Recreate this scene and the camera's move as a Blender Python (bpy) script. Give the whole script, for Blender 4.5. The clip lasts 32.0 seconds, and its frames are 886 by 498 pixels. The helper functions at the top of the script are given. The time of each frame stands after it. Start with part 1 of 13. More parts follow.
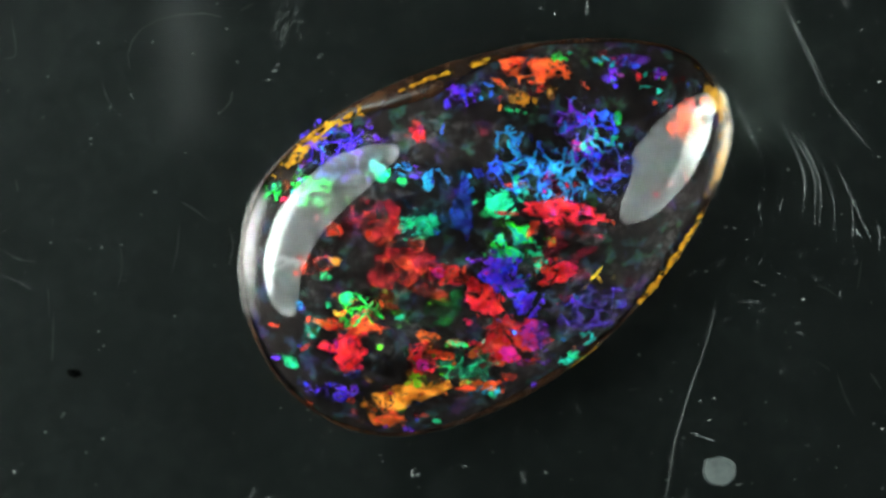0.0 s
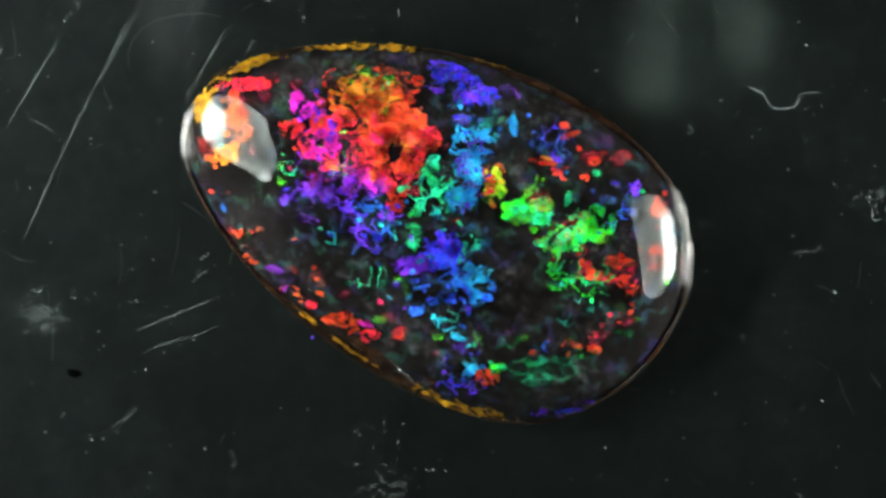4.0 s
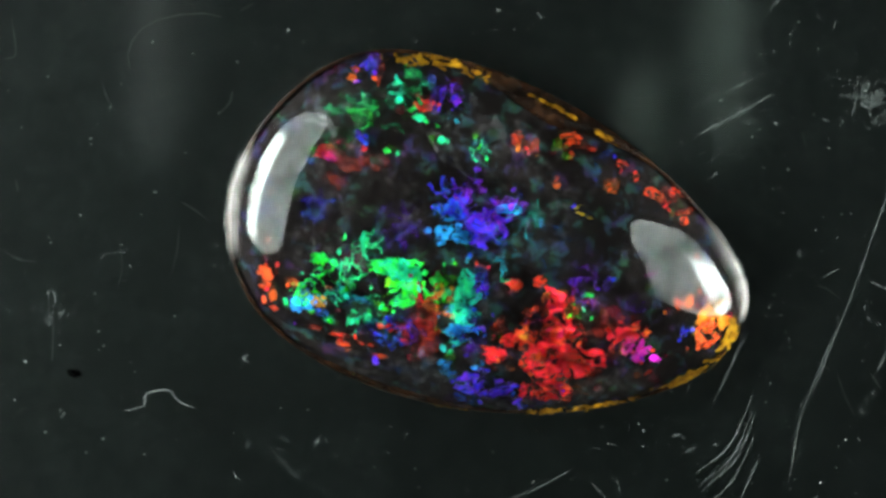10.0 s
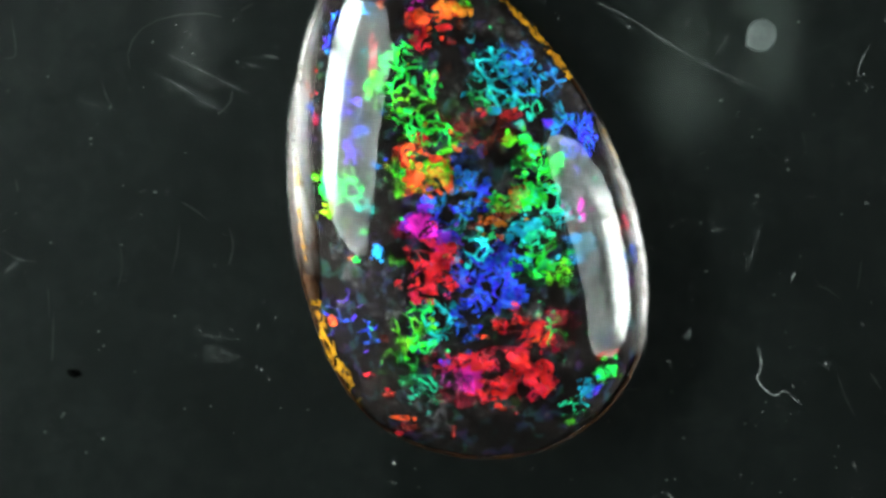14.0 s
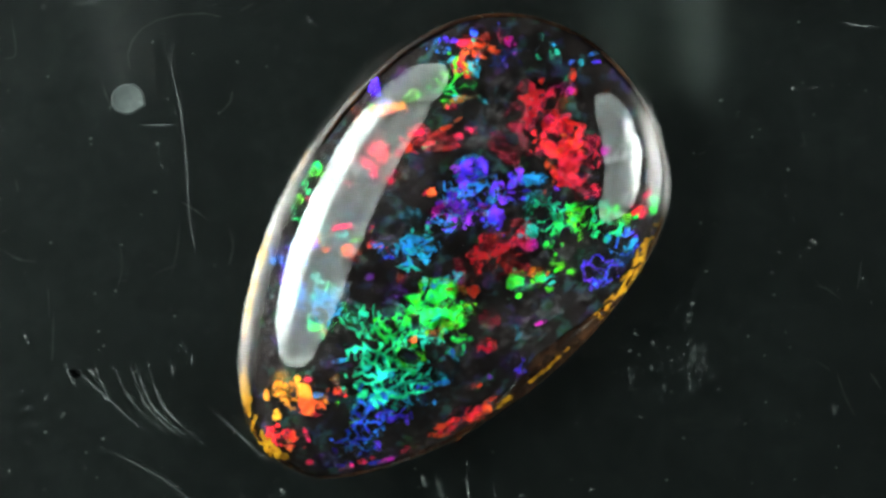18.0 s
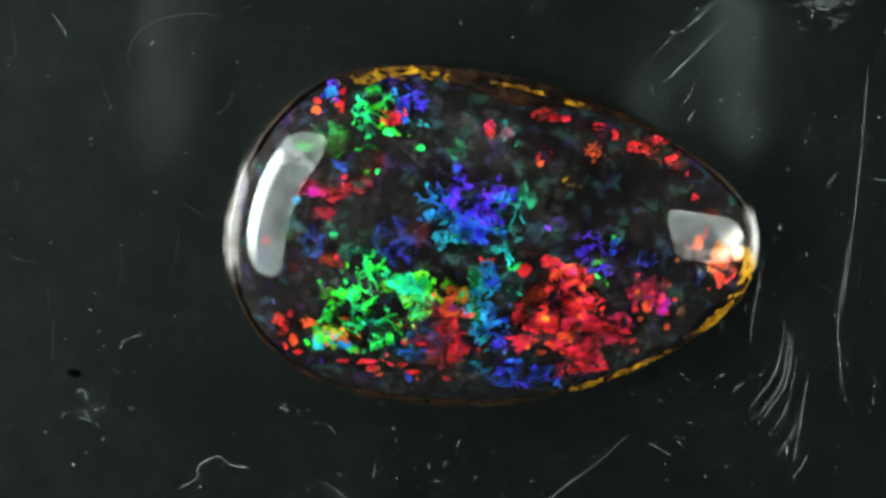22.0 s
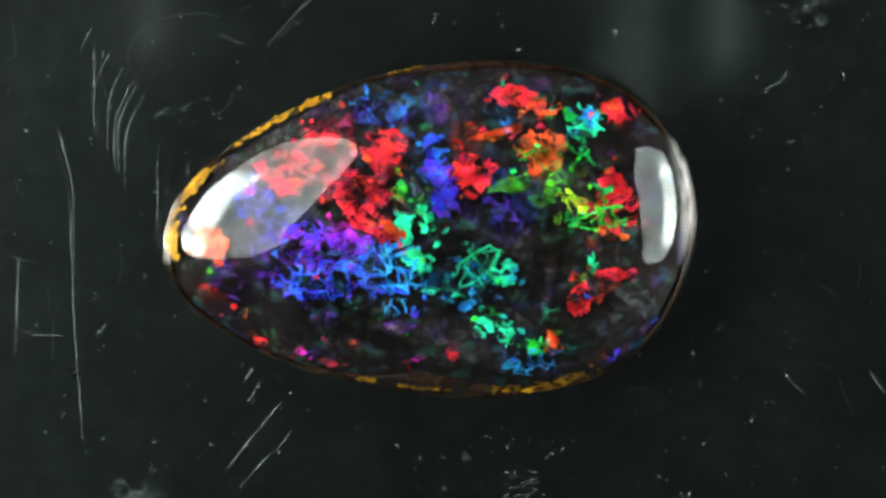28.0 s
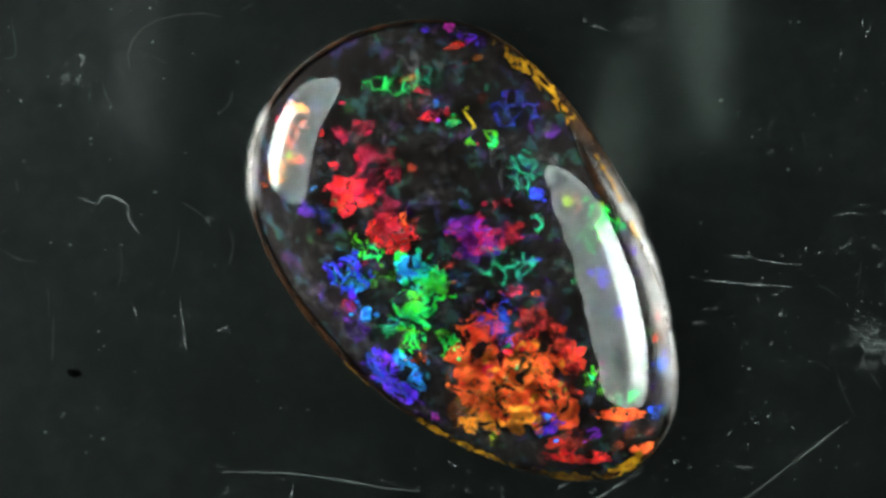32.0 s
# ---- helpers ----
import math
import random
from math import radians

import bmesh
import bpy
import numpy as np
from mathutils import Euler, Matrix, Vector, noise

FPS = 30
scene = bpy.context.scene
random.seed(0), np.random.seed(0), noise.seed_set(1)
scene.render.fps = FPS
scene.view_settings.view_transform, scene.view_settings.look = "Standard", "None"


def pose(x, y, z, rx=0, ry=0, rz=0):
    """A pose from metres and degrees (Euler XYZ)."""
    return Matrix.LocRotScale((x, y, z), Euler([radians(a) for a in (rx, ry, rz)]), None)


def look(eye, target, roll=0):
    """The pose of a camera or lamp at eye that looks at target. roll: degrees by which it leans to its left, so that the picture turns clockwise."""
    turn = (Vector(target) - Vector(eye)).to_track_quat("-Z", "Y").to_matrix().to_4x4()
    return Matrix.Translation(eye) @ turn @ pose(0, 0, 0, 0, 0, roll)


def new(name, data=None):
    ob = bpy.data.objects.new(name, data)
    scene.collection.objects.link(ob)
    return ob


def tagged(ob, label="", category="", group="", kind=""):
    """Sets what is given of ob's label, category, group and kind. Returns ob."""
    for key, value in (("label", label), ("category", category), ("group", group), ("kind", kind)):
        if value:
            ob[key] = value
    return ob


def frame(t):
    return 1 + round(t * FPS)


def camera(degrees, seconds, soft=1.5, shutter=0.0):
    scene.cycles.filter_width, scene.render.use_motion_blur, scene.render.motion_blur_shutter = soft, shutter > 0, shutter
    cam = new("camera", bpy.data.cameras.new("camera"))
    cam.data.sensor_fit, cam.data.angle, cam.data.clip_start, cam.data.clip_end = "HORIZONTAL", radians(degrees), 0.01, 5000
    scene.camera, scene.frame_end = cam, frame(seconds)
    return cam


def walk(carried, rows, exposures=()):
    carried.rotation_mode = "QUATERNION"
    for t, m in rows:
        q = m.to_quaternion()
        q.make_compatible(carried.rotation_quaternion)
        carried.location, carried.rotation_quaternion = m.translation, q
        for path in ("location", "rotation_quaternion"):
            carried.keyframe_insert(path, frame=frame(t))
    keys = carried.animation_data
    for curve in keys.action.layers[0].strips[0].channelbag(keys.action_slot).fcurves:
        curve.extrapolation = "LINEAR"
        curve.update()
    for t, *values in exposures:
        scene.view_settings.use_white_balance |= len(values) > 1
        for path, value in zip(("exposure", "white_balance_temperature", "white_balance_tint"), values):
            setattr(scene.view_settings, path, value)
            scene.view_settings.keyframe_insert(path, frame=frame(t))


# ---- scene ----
import functools
import itertools

MM = 0.001
# macro camera on a stand, leaning a little over the far side of the turntable
TILT = 7.52
cam = camera(16.0, 32.0, soft=3.2)
scene.cycles.transparent_max_bounces = 96
EYE = pose(-0.000496, 0.011195, 0.088545, -TILT, 0, 0)
walk(cam, [(0, EYE), (32, EYE)], [(0, 0.0), (32, 0.0)])

# the turntable: degrees per second, the small unevenness of its drive, and its lean
SPEED = 31.188
LEAN = pose(0, 0, 0, -0.67, -0.56, 0)
UNEVEN = {0: 0.1, 1: 0.5, 2: 0.2, 3: 0.2, 6: 0.6, 7: 0.1, 8: 0.3, 9: 0.7, 10: -0.2, 11: 0.1, 12: -0.8, 13: -0.2, 14: -0.2,
          17: -0.2, 18: -0.4, 19: -0.1, 20: -0.2, 21: -0.4, 22: 0.0, 23: 0.7, 24: 0.8, 29: 1.0, 30: -0.1, 31: 0.3}


def turn(t):
    return pose(0, 0, 0, 0, 0, SPEED * t + UNEVEN.get(t, 0.2)) @ LEAN


# ---- world and light ----
world = bpy.data.worlds.new("dark_room")
scene.world = world
world.use_nodes = True
world.node_tree.nodes["Background"].inputs[0].default_value = (0.75, 0.95, 0.88, 1)
world.node_tree.nodes["Background"].inputs[1].default_value = 0.02

PANEL_STRENGTH = 7.7
CORE_STRENGTH = 60.0
STRIP_STRENGTH = 27.0


# ---- materials ----
class Nodes:
    """Short hand for building a node material."""

    def __init__(self, name):
        self.mat = bpy.data.materials.new(name)
        self.mat.use_nodes = True
        self.tree = self.mat.node_tree
        self.tree.nodes.clear()
        self.out = self.tree.nodes.new("ShaderNodeOutputMaterial")

    def add(self, kind, **kw):
        n = self.tree.nodes.new("ShaderNode" + kind)
        if "operation" in kw:
            n.operation = kw["operation"]
        if "interpolation_type" in kw:
            n.interpolation_type = kw["interpolation_type"]
        if "feature" in kw:
            n.feature = kw["feature"]
        if "attribute_name" in kw:
            n.attribute_name = kw["attribute_name"]
        if "vector_type" in kw:
            n.vector_type, n.convert_from, n.convert_to = kw["vector_type"], kw["convert_from"], kw["convert_to"]
        if "data_type" in kw:
            n.data_type = kw["data_type"]
        if "mode" in kw:
            n.mode = kw["mode"]
        return n

    def put(self, socket, value):
        if isinstance(value, bpy.types.NodeSocket):
            self.tree.links.new(value, socket)
        else:
            socket.default_value = value

    def math(self, op, a, b=0.0, c=0.0):
        n = self.add("Math", operation=op)
        for s, v in zip(n.inputs, (a, b, c)):
            self.put(s, v)
        return n.outputs[0]

    def coords(self, scale=1000.0):
        """Object space in millimetres."""
        n = self.add("VectorMath", operation="SCALE")
        self.put(n.inputs[0], self.add("TexCoord").outputs["Object"])
        n.inputs["Scale"].default_value = scale
        return n.outputs[0]

    def noise(self, vec, scale, detail=3.0, rough=0.5, distort=0.0):
        n = self.add("TexNoise")
        self.put(n.inputs["Vector"], vec)
        n.inputs["Scale"].default_value = scale
        n.inputs["Detail"].default_value = detail
        n.inputs["Roughness"].default_value = rough
        n.inputs["Distortion"].default_value = distort
        return n.outputs[0]

    def ramp(self, fac, *stops):
        n = self.add("ValToRGB")
        self.put(n.inputs[0], fac)
        e = n.color_ramp.elements
        while len(e) < len(stops):
            e.new(0.5)
        for el, (p, c) in zip(e, stops):
            el.position, el.color = p, (*c, 1) if len(c) == 3 else c
        return n.outputs[0]

    def span(self, v, a, b, c=0.0, d=1.0, smooth=True):
        n = self.add("MapRange", interpolation_type="SMOOTHSTEP" if smooth else "LINEAR")
        for s, x in zip(n.inputs, (v, a, b, c, d)):
            self.put(s, x)
        return n.outputs[0]

    def bump(self, height, strength=0.2, distance=0.00002):
        n = self.add("Bump")
        n.inputs["Strength"].default_value = strength
        n.inputs["Distance"].default_value = distance
        self.put(n.inputs["Height"], height)
        return n.outputs[0]

    def principled(self, **kw):
        n = self.add("BsdfPrincipled")
        for k, v in kw.items():
            self.put(n.inputs[k.replace("_", " ")], v)
        return n

    def mix(self, fac, a, b):
        n = self.add("MixShader")
        self.put(n.inputs[0], fac)
        self.tree.links.new(a, n.inputs[1])
        self.tree.links.new(b, n.inputs[2])
        return n.outputs[0]

    def done(self, shader):
        self.tree.links.new(shader, self.out.inputs[0])
        return self.mat


def mat_plain(name, colour, rough=0.6, var=0.3, scale=0.4, metal=0.0, ior=1.45):
    n = Nodes(name)
    c = n.coords()
    f = n.noise(c, scale, 5, 0.6)
    lo = tuple(x * (1 - var) for x in colour)
    hi = tuple(min(1, x * (1 + var)) for x in colour)
    col = n.ramp(f, (0.3, lo), (0.7, hi))
    b = n.principled(Base_Color=col, Roughness=rough, Metallic=metal, IOR=ior, Normal=n.bump(n.noise(c, scale * 30, 3), 0.15))
    return n.done(b.outputs[0])


def mat_clear(name, ior, rough, ripple, scale, worn):
    """A clear polished skin: what lies under it shows through, the lamps mirror in it."""
    n = Nodes(name)
    c = n.coords()
    h = n.noise(c, scale, 2, 0.4)
    h2 = n.noise(c, scale * 5, 2, 0.5, 0.8)
    nor = n.bump(n.math("ADD", h, n.math("MULTIPLY", h2, 0.1)), 1.0, ripple) if worn else n.add("NewGeometry").outputs["Normal"]
    fr = n.add("Fresnel")
    fr.inputs[0].default_value = ior
    n.put(fr.inputs[1], nor)
    g = n.add("BsdfGlossy")
    g.inputs["Roughness"].default_value = rough
    n.put(g.inputs["Normal"], nor)
    t = n.add("BsdfTransparent")
    # the polish is duller along fine cracks between cells, and in small soft pits
    v = n.add("TexVoronoi", feature="DISTANCE_TO_EDGE")
    warp = n.add("VectorMath", operation="MULTIPLY_ADD")
    nz = n.add("TexNoise")
    n.put(nz.inputs["Vector"], c)
    nz.inputs["Scale"].default_value = 1.5
    nz.inputs["Detail"].default_value = 5
    n.put(warp.inputs[0], nz.outputs["Color"])
    warp.inputs[1].default_value = (0.8, 0.8, 0.8)
    n.put(warp.inputs[2], c)
    n.put(v.inputs["Vector"], warp.outputs[0])
    v.inputs["Scale"].default_value = 1.7
    crack = n.math("MULTIPLY", n.span(v.outputs["Distance"], 0.03, 0.085, 1.0, 0.0), n.span(n.noise(c, 0.55, 2), 0.42, 0.56, 0.25, 1.0))
    pit = n.math("MULTIPLY", n.span(n.noise(warp.outputs[0], 2.1, 2, 0.5), 0.51, 0.565), n.span(n.noise(c, 0.45, 2), 0.40, 0.60, 0.9, 0.1))
    dull = n.math("SUBTRACT", 1.0, n.math("MULTIPLY", n.math("MAXIMUM", crack, pit), worn))
    return n.done(n.mix(n.math("MULTIPLY", fr.outputs[0], dull), t.outputs[0], g.outputs[0]))


def mat_black_sheet():
    n = Nodes("black_acrylic")
    c = n.coords()
    f = n.noise(c, 0.25, 6, 0.65)
    mid = n.noise(c, 1.3, 5, 0.7, 0.5)
    fine = n.noise(c, 14.0, 3, 0.8)
    mix = n.math("ADD", n.math("MULTIPLY", f, 0.45), n.math("ADD", n.math("MULTIPLY", mid, 0.30), n.math("MULTIPLY", fine, 0.25)))
    col = n.ramp(mix, (0.36, (0.0012, 0.0036, 0.0030)), (0.50, (0.0122, 0.0180, 0.0164)), (0.66, (0.0340, 0.0430, 0.0395)))
    b = n.principled(Base_Color=col, Roughness=0.5, IOR=1.385)
    return n.done(b.outputs[0])


def mat_opal_ground():
    """Dark potch with grey cells under the colour."""
    n = Nodes("dark_potch")
    c = n.coords()
    warp = n.add("VectorMath", operation="MULTIPLY_ADD")
    nz = n.add("TexNoise")
    n.put(nz.inputs["Vector"], c)
    nz.inputs["Scale"].default_value = 1.6
    n.put(warp.inputs[0], nz.outputs["Color"])
    warp.inputs[1].default_value = (0.7, 0.7, 0.7)
    n.put(warp.inputs[2], c)
    v = n.add("TexVoronoi", feature="DISTANCE_TO_EDGE")
    n.put(v.inputs["Vector"], warp.outputs[0])
    v.inputs["Scale"].default_value = 2.6
    cell = n.span(v.outputs["Distance"], -0.10, 0.22)
    where = n.span(n.noise(c, 0.55, 4, 0.6), 0.42, 0.68)
    fine = n.noise(c, 2.6, 5, 0.6, 1.0)
    f = n.math("MULTIPLY", n.math("MULTIPLY", cell, where), n.span(fine, 0.35, 0.7))
    col = n.ramp(f, (0.0, (0.012, 0.0092, 0.0090)), (0.4, (0.027, 0.0222, 0.022)), (1.0, (0.070, 0.063, 0.062)))
    tint = n.add("CombineColor", mode="HSV")
    n.put(tint.inputs[0], n.span(n.noise(c, 1.3, 3, 0.6), 0.32, 0.68, 0.30, 0.80, False))
    tint.inputs[1].default_value = 0.8
    n.put(tint.inputs[2], n.math("MULTIPLY", n.span(n.noise(warp.outputs[0], 2.2, 4, 0.6), 0.50, 0.66), 0.045))
    both = n.add("Mix", data_type="RGBA")
    both.blend_type = "ADD"
    both.inputs[0].default_value = 1.0
    n.put(both.inputs[6], col)
    n.put(both.inputs[7], tint.outputs[0])
    b = n.principled(Base_Color=both.outputs[2], Roughness=0.6, IOR=1.05)
    return n.done(b.outputs[0])


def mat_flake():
    """Play of colour, with the flash painted into the base colour: a patch shows only near its own turn angle
    against world x, whatever the lamps do, and its hue slides as it turns. The mesh carries that direction, hue and
    gain."""
    n = Nodes("painted_play_of_colour")
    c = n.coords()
    # rows: the direction that points along world x at the flake's own turn
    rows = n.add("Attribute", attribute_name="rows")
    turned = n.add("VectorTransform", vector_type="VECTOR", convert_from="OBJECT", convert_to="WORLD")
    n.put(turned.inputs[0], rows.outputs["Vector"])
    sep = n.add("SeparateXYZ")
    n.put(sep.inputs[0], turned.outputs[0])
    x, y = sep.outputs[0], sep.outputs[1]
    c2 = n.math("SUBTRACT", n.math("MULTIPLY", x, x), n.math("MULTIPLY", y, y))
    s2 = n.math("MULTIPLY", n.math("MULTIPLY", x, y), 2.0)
    flash_tone = n.add("Attribute", attribute_name="flash_tone")
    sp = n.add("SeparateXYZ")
    n.put(sp.inputs[0], flash_tone.outputs["Vector"])
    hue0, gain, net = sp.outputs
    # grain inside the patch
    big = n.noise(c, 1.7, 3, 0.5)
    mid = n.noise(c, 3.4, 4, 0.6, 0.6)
    # the flash is put into the colour here, within about 18 degrees of turn
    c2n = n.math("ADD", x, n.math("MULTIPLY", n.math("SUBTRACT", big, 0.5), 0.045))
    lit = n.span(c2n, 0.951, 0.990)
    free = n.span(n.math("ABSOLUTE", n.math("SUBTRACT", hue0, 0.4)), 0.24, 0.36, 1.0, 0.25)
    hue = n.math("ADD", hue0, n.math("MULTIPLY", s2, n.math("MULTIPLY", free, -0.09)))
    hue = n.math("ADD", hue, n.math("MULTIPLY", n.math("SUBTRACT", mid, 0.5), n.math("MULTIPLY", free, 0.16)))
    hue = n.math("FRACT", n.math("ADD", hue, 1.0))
    # worm-like cells
    warp = n.add("VectorMath", operation="MULTIPLY_ADD")
    nz = n.add("TexNoise")
    n.put(nz.inputs["Vector"], c)
    nz.inputs["Scale"].default_value = 1.5
    nz.inputs["Detail"].default_value = 5
    n.put(warp.inputs[0], nz.outputs["Color"])
    warp.inputs[1].default_value = (0.8, 0.8, 0.8)
    n.put(warp.inputs[2], c)
    v = n.add("TexVoronoi", feature="DISTANCE_TO_EDGE")
    n.put(v.inputs["Vector"], warp.outputs[0])
    v.inputs["Scale"].default_value = 1.9
    edge = n.span(v.outputs["Distance"], 0.016, 0.070, 1.0, 0.0)
    worm = n.math("ABSOLUTE", n.math("SUBTRACT", n.noise(warp.outputs[0], 1.6, 2, 0.5, 0.5), 0.5))
    line = n.math("MAXIMUM", edge, n.span(worm, 0.008, 0.020, 0.42, 0.0))
    block = n.span(n.noise(warp.outputs[0], 1.6, 2, 0.5, 0.6), 0.37, 0.54)
    block = n.math("MULTIPLY", block, n.span(worm, 0.002, 0.034, 0.15, 1.0))
    mixv = n.add("Mix", data_type="FLOAT")
    n.put(mixv.inputs[0], net)
    n.put(mixv.inputs[2], block)
    n.put(mixv.inputs[3], line)
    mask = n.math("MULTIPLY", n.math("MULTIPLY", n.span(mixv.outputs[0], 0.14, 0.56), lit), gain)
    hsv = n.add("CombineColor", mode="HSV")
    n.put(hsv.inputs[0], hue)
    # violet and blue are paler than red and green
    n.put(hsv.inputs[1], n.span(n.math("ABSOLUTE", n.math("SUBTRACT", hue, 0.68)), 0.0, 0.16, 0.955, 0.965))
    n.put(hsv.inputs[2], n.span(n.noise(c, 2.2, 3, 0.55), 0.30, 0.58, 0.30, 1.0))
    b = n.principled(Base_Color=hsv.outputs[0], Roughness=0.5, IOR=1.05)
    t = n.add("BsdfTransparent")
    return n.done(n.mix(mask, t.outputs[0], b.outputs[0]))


def mat_diffuser(hot_u, hot_v, half_u, half_v, wide, high, power):
    """A lit diffuser with the lamp's tube glowing through it."""
    n = Nodes("lit_diffuser")
    c = n.coords()
    sep = n.add("SeparateXYZ")
    n.put(sep.inputs[0], c)
    du = n.math("DIVIDE", n.math("SUBTRACT", sep.outputs[0], hot_u), half_u)
    dv = n.math("DIVIDE", n.math("SUBTRACT", sep.outputs[1], hot_v), half_v)
    d = n.math("MAXIMUM", n.math("ABSOLUTE", du), n.math("ABSOLUTE", dv))
    e = n.add("Emission")
    e.inputs[0].default_value = (0.85, 1.0, 0.95, 1)
    uneven = n.span(n.noise(c, 0.08, 3), 0.3, 0.7, 0.75, 1.2)
    glow = n.math("MULTIPLY", n.span(d, 0.8, 1.12, CORE_STRENGTH, PANEL_STRENGTH), uneven)
    # extra glow painted round the diffuser's edge, for the thin halo outlining its reflection
    brim = n.math("ADD", n.math("POWER", n.math("DIVIDE", n.math("ABSOLUTE", sep.outputs[0]), wide), 2.78),
                  n.math("POWER", n.math("DIVIDE", n.math("ABSOLUTE", sep.outputs[1]), high), 2.78))
    n.put(e.inputs[1], n.math("MULTIPLY", n.math("ADD", glow, n.span(brim, 0.87, 0.90, 0.0, PANEL_STRENGTH * 1.8)), power))
    return n.done(e.outputs[0])


def mat_ochre():
    n = Nodes("ochre")
    c = n.coords()
    f = n.noise(c, 4.0, 4, 0.6)
    col = n.ramp(f, (0.3, (0.09, 0.035, 0.006)), (0.5, (0.30, 0.135, 0.006)), (0.75, (0.46, 0.25, 0.012)))
    b = n.principled(Base_Color=col, Roughness=0.4, IOR=1.15, Normal=n.bump(n.noise(c, 12.0, 3), 0.3))
    # it shows in wandering streaks; the mesh says how much of it there is
    much = n.add("Attribute", attribute_name="amount")
    squash = n.add("VectorMath", operation="MULTIPLY")
    n.put(squash.inputs[0], c)
    squash.inputs[1].default_value = (1.0, 1.0, 2.2)
    wave = n.noise(squash.outputs[0], 2.4, 5, 0.62, 0.9)
    worm = n.math("ABSOLUTE", n.math("SUBTRACT", n.noise(squash.outputs[0], 1.6, 3, 0.55, 0.6), 0.5))
    bits = n.math("ADD", n.math("SUBTRACT", wave, n.math("MULTIPLY", worm, 1.5)), n.math("SUBTRACT", much.outputs["Fac"], 0.5))
    t = n.add("BsdfTransparent")
    return n.done(n.mix(n.span(bits, 0.40, 0.46), t.outputs[0], b.outputs[0]))


def mat_cloud():
    n = Nodes("lilac_grey_potch")
    c = n.coords()
    col = n.ramp(n.noise(c, 3.0, 5, 0.6), (0.3, (0.03, 0.026, 0.028)), (0.7, (0.11, 0.10, 0.108)))
    b = n.principled(Base_Color=col, Roughness=0.5)
    t = n.add("BsdfTransparent")
    mask = n.math("MULTIPLY", n.span(n.noise(c, 1.8, 4, 0.6, 0.8), 0.40, 0.60), 0.5)
    return n.done(n.mix(mask, t.outputs[0], b.outputs[0]))


def mat_ironstone():
    n = Nodes("brown_ironstone")
    c = n.coords()
    f = n.noise(c, 1.2, 5, 0.65)
    fine = n.noise(c, 9.0, 4, 0.6)
    col = n.ramp(n.math("ADD", n.math("MULTIPLY", f, 0.7), n.math("MULTIPLY", fine, 0.3)),
                 (0.36, (0.006, 0.0028, 0.0018)), (0.52, (0.021, 0.0082, 0.0040)), (0.72, (0.066, 0.028, 0.011)))
    b = n.principled(Base_Color=col, Roughness=0.24, IOR=1.4, Normal=n.bump(f, 0.1))
    return n.done(b.outputs[0])


BLACK = mat_black_sheet()
GLASS = mat_clear("clear_disc", 1.5, 0.085, 0.0000002, 0.6, 0.0)
DOME = mat_clear("clear_dome", 1.47, 0.025, 0.0000007, 1.1, 0.82)
POTCH = mat_opal_ground()
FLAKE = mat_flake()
OCHRE = mat_ochre()
CLOUD = mat_cloud()
IRON = mat_ironstone()
DUST = mat_plain("pale_dust", (0.26, 0.27, 0.26), 0.8, 0.4, 3.0)
FAINT = mat_plain("faint_dust", (0.036, 0.040, 0.038), 0.8, 0.4, 3.0)
SCRATCH = mat_plain("scratched_plastic", (0.074, 0.079, 0.077), 0.5, 0.6, 1.5, 0.0, 1.2)
LINT = mat_plain("grey_lint", (0.062, 0.066, 0.064), 0.8, 0.5, 1.5)
SMEAR = mat_plain("dried_glue", (0.034, 0.039, 0.038), 0.5, 0.3, 3.0, 0.0, 1.25)

SOOT = mat_plain("black_speck", (0.002, 0.002, 0.002), 0.9, 0.2, 3.0, 0.0, 1.01)
CASE = mat_plain("dark_grey_plastic", (0.03, 0.03, 0.03), 0.5, 0.2, 0.1)
WALL = mat_plain("grey_cloth", (0.09, 0.10, 0.095), 0.9, 0.3, 0.05)
CASE_GREY = mat_plain("grey_paint", (0.085, 0.09, 0.088), 0.6, 0.2, 0.1)
STEEL = mat_plain("pale_green_paint", (0.15, 0.21, 0.175), 0.5, 0.2, 0.1)


# ---- building helpers ----
def part(name, bm, material, parent=None, label="", smooth=True):
    me = bpy.data.meshes.new(name)
    bm.to_mesh(me)
    bm.free()
    if smooth:
        for p in me.polygons:
            p.use_smooth = True
    me.materials.append(material)
    ob = new(name, me)
    if parent is not None:
        ob.parent = parent
    if label:
        ob["label"] = label
    return ob


def box(bm, x0, y0, z0, x1, y1, z1, bevel=0.0):
    vs = [bm.verts.new(p) for p in itertools.product((x0, x1), (y0, y1), (z0, z1))]
    fs = [bm.faces.new([vs[i] for i in q]) for q in
          ((0, 1, 3, 2), (4, 6, 7, 5), (0, 4, 5, 1), (2, 3, 7, 6), (0, 2, 6, 4), (1, 5, 7, 3))]
    if bevel:
        bmesh.ops.bevel(bm, geom=list({e for f in fs for e in f.edges}), offset=bevel, segments=2, affect="EDGES")


def disc(bm, r, z0, z1, n=128, bevel=0.0):
    rings = [(r - bevel, z0), (r, z0 + bevel), (r, z1 - bevel), (r - bevel, z1)]
    loops = [[bm.verts.new((q * math.cos(2 * math.pi * i / n), q * math.sin(2 * math.pi * i / n), z)) for i in range(n)]
             for q, z in rings]
    for a, b in zip(loops, loops[1:]):
        for i in range(n):
            bm.faces.new((a[i], a[(i + 1) % n], b[(i + 1) % n], b[i]))
    bm.faces.new(loops[0][::-1])
    bm.faces.new(loops[-1])


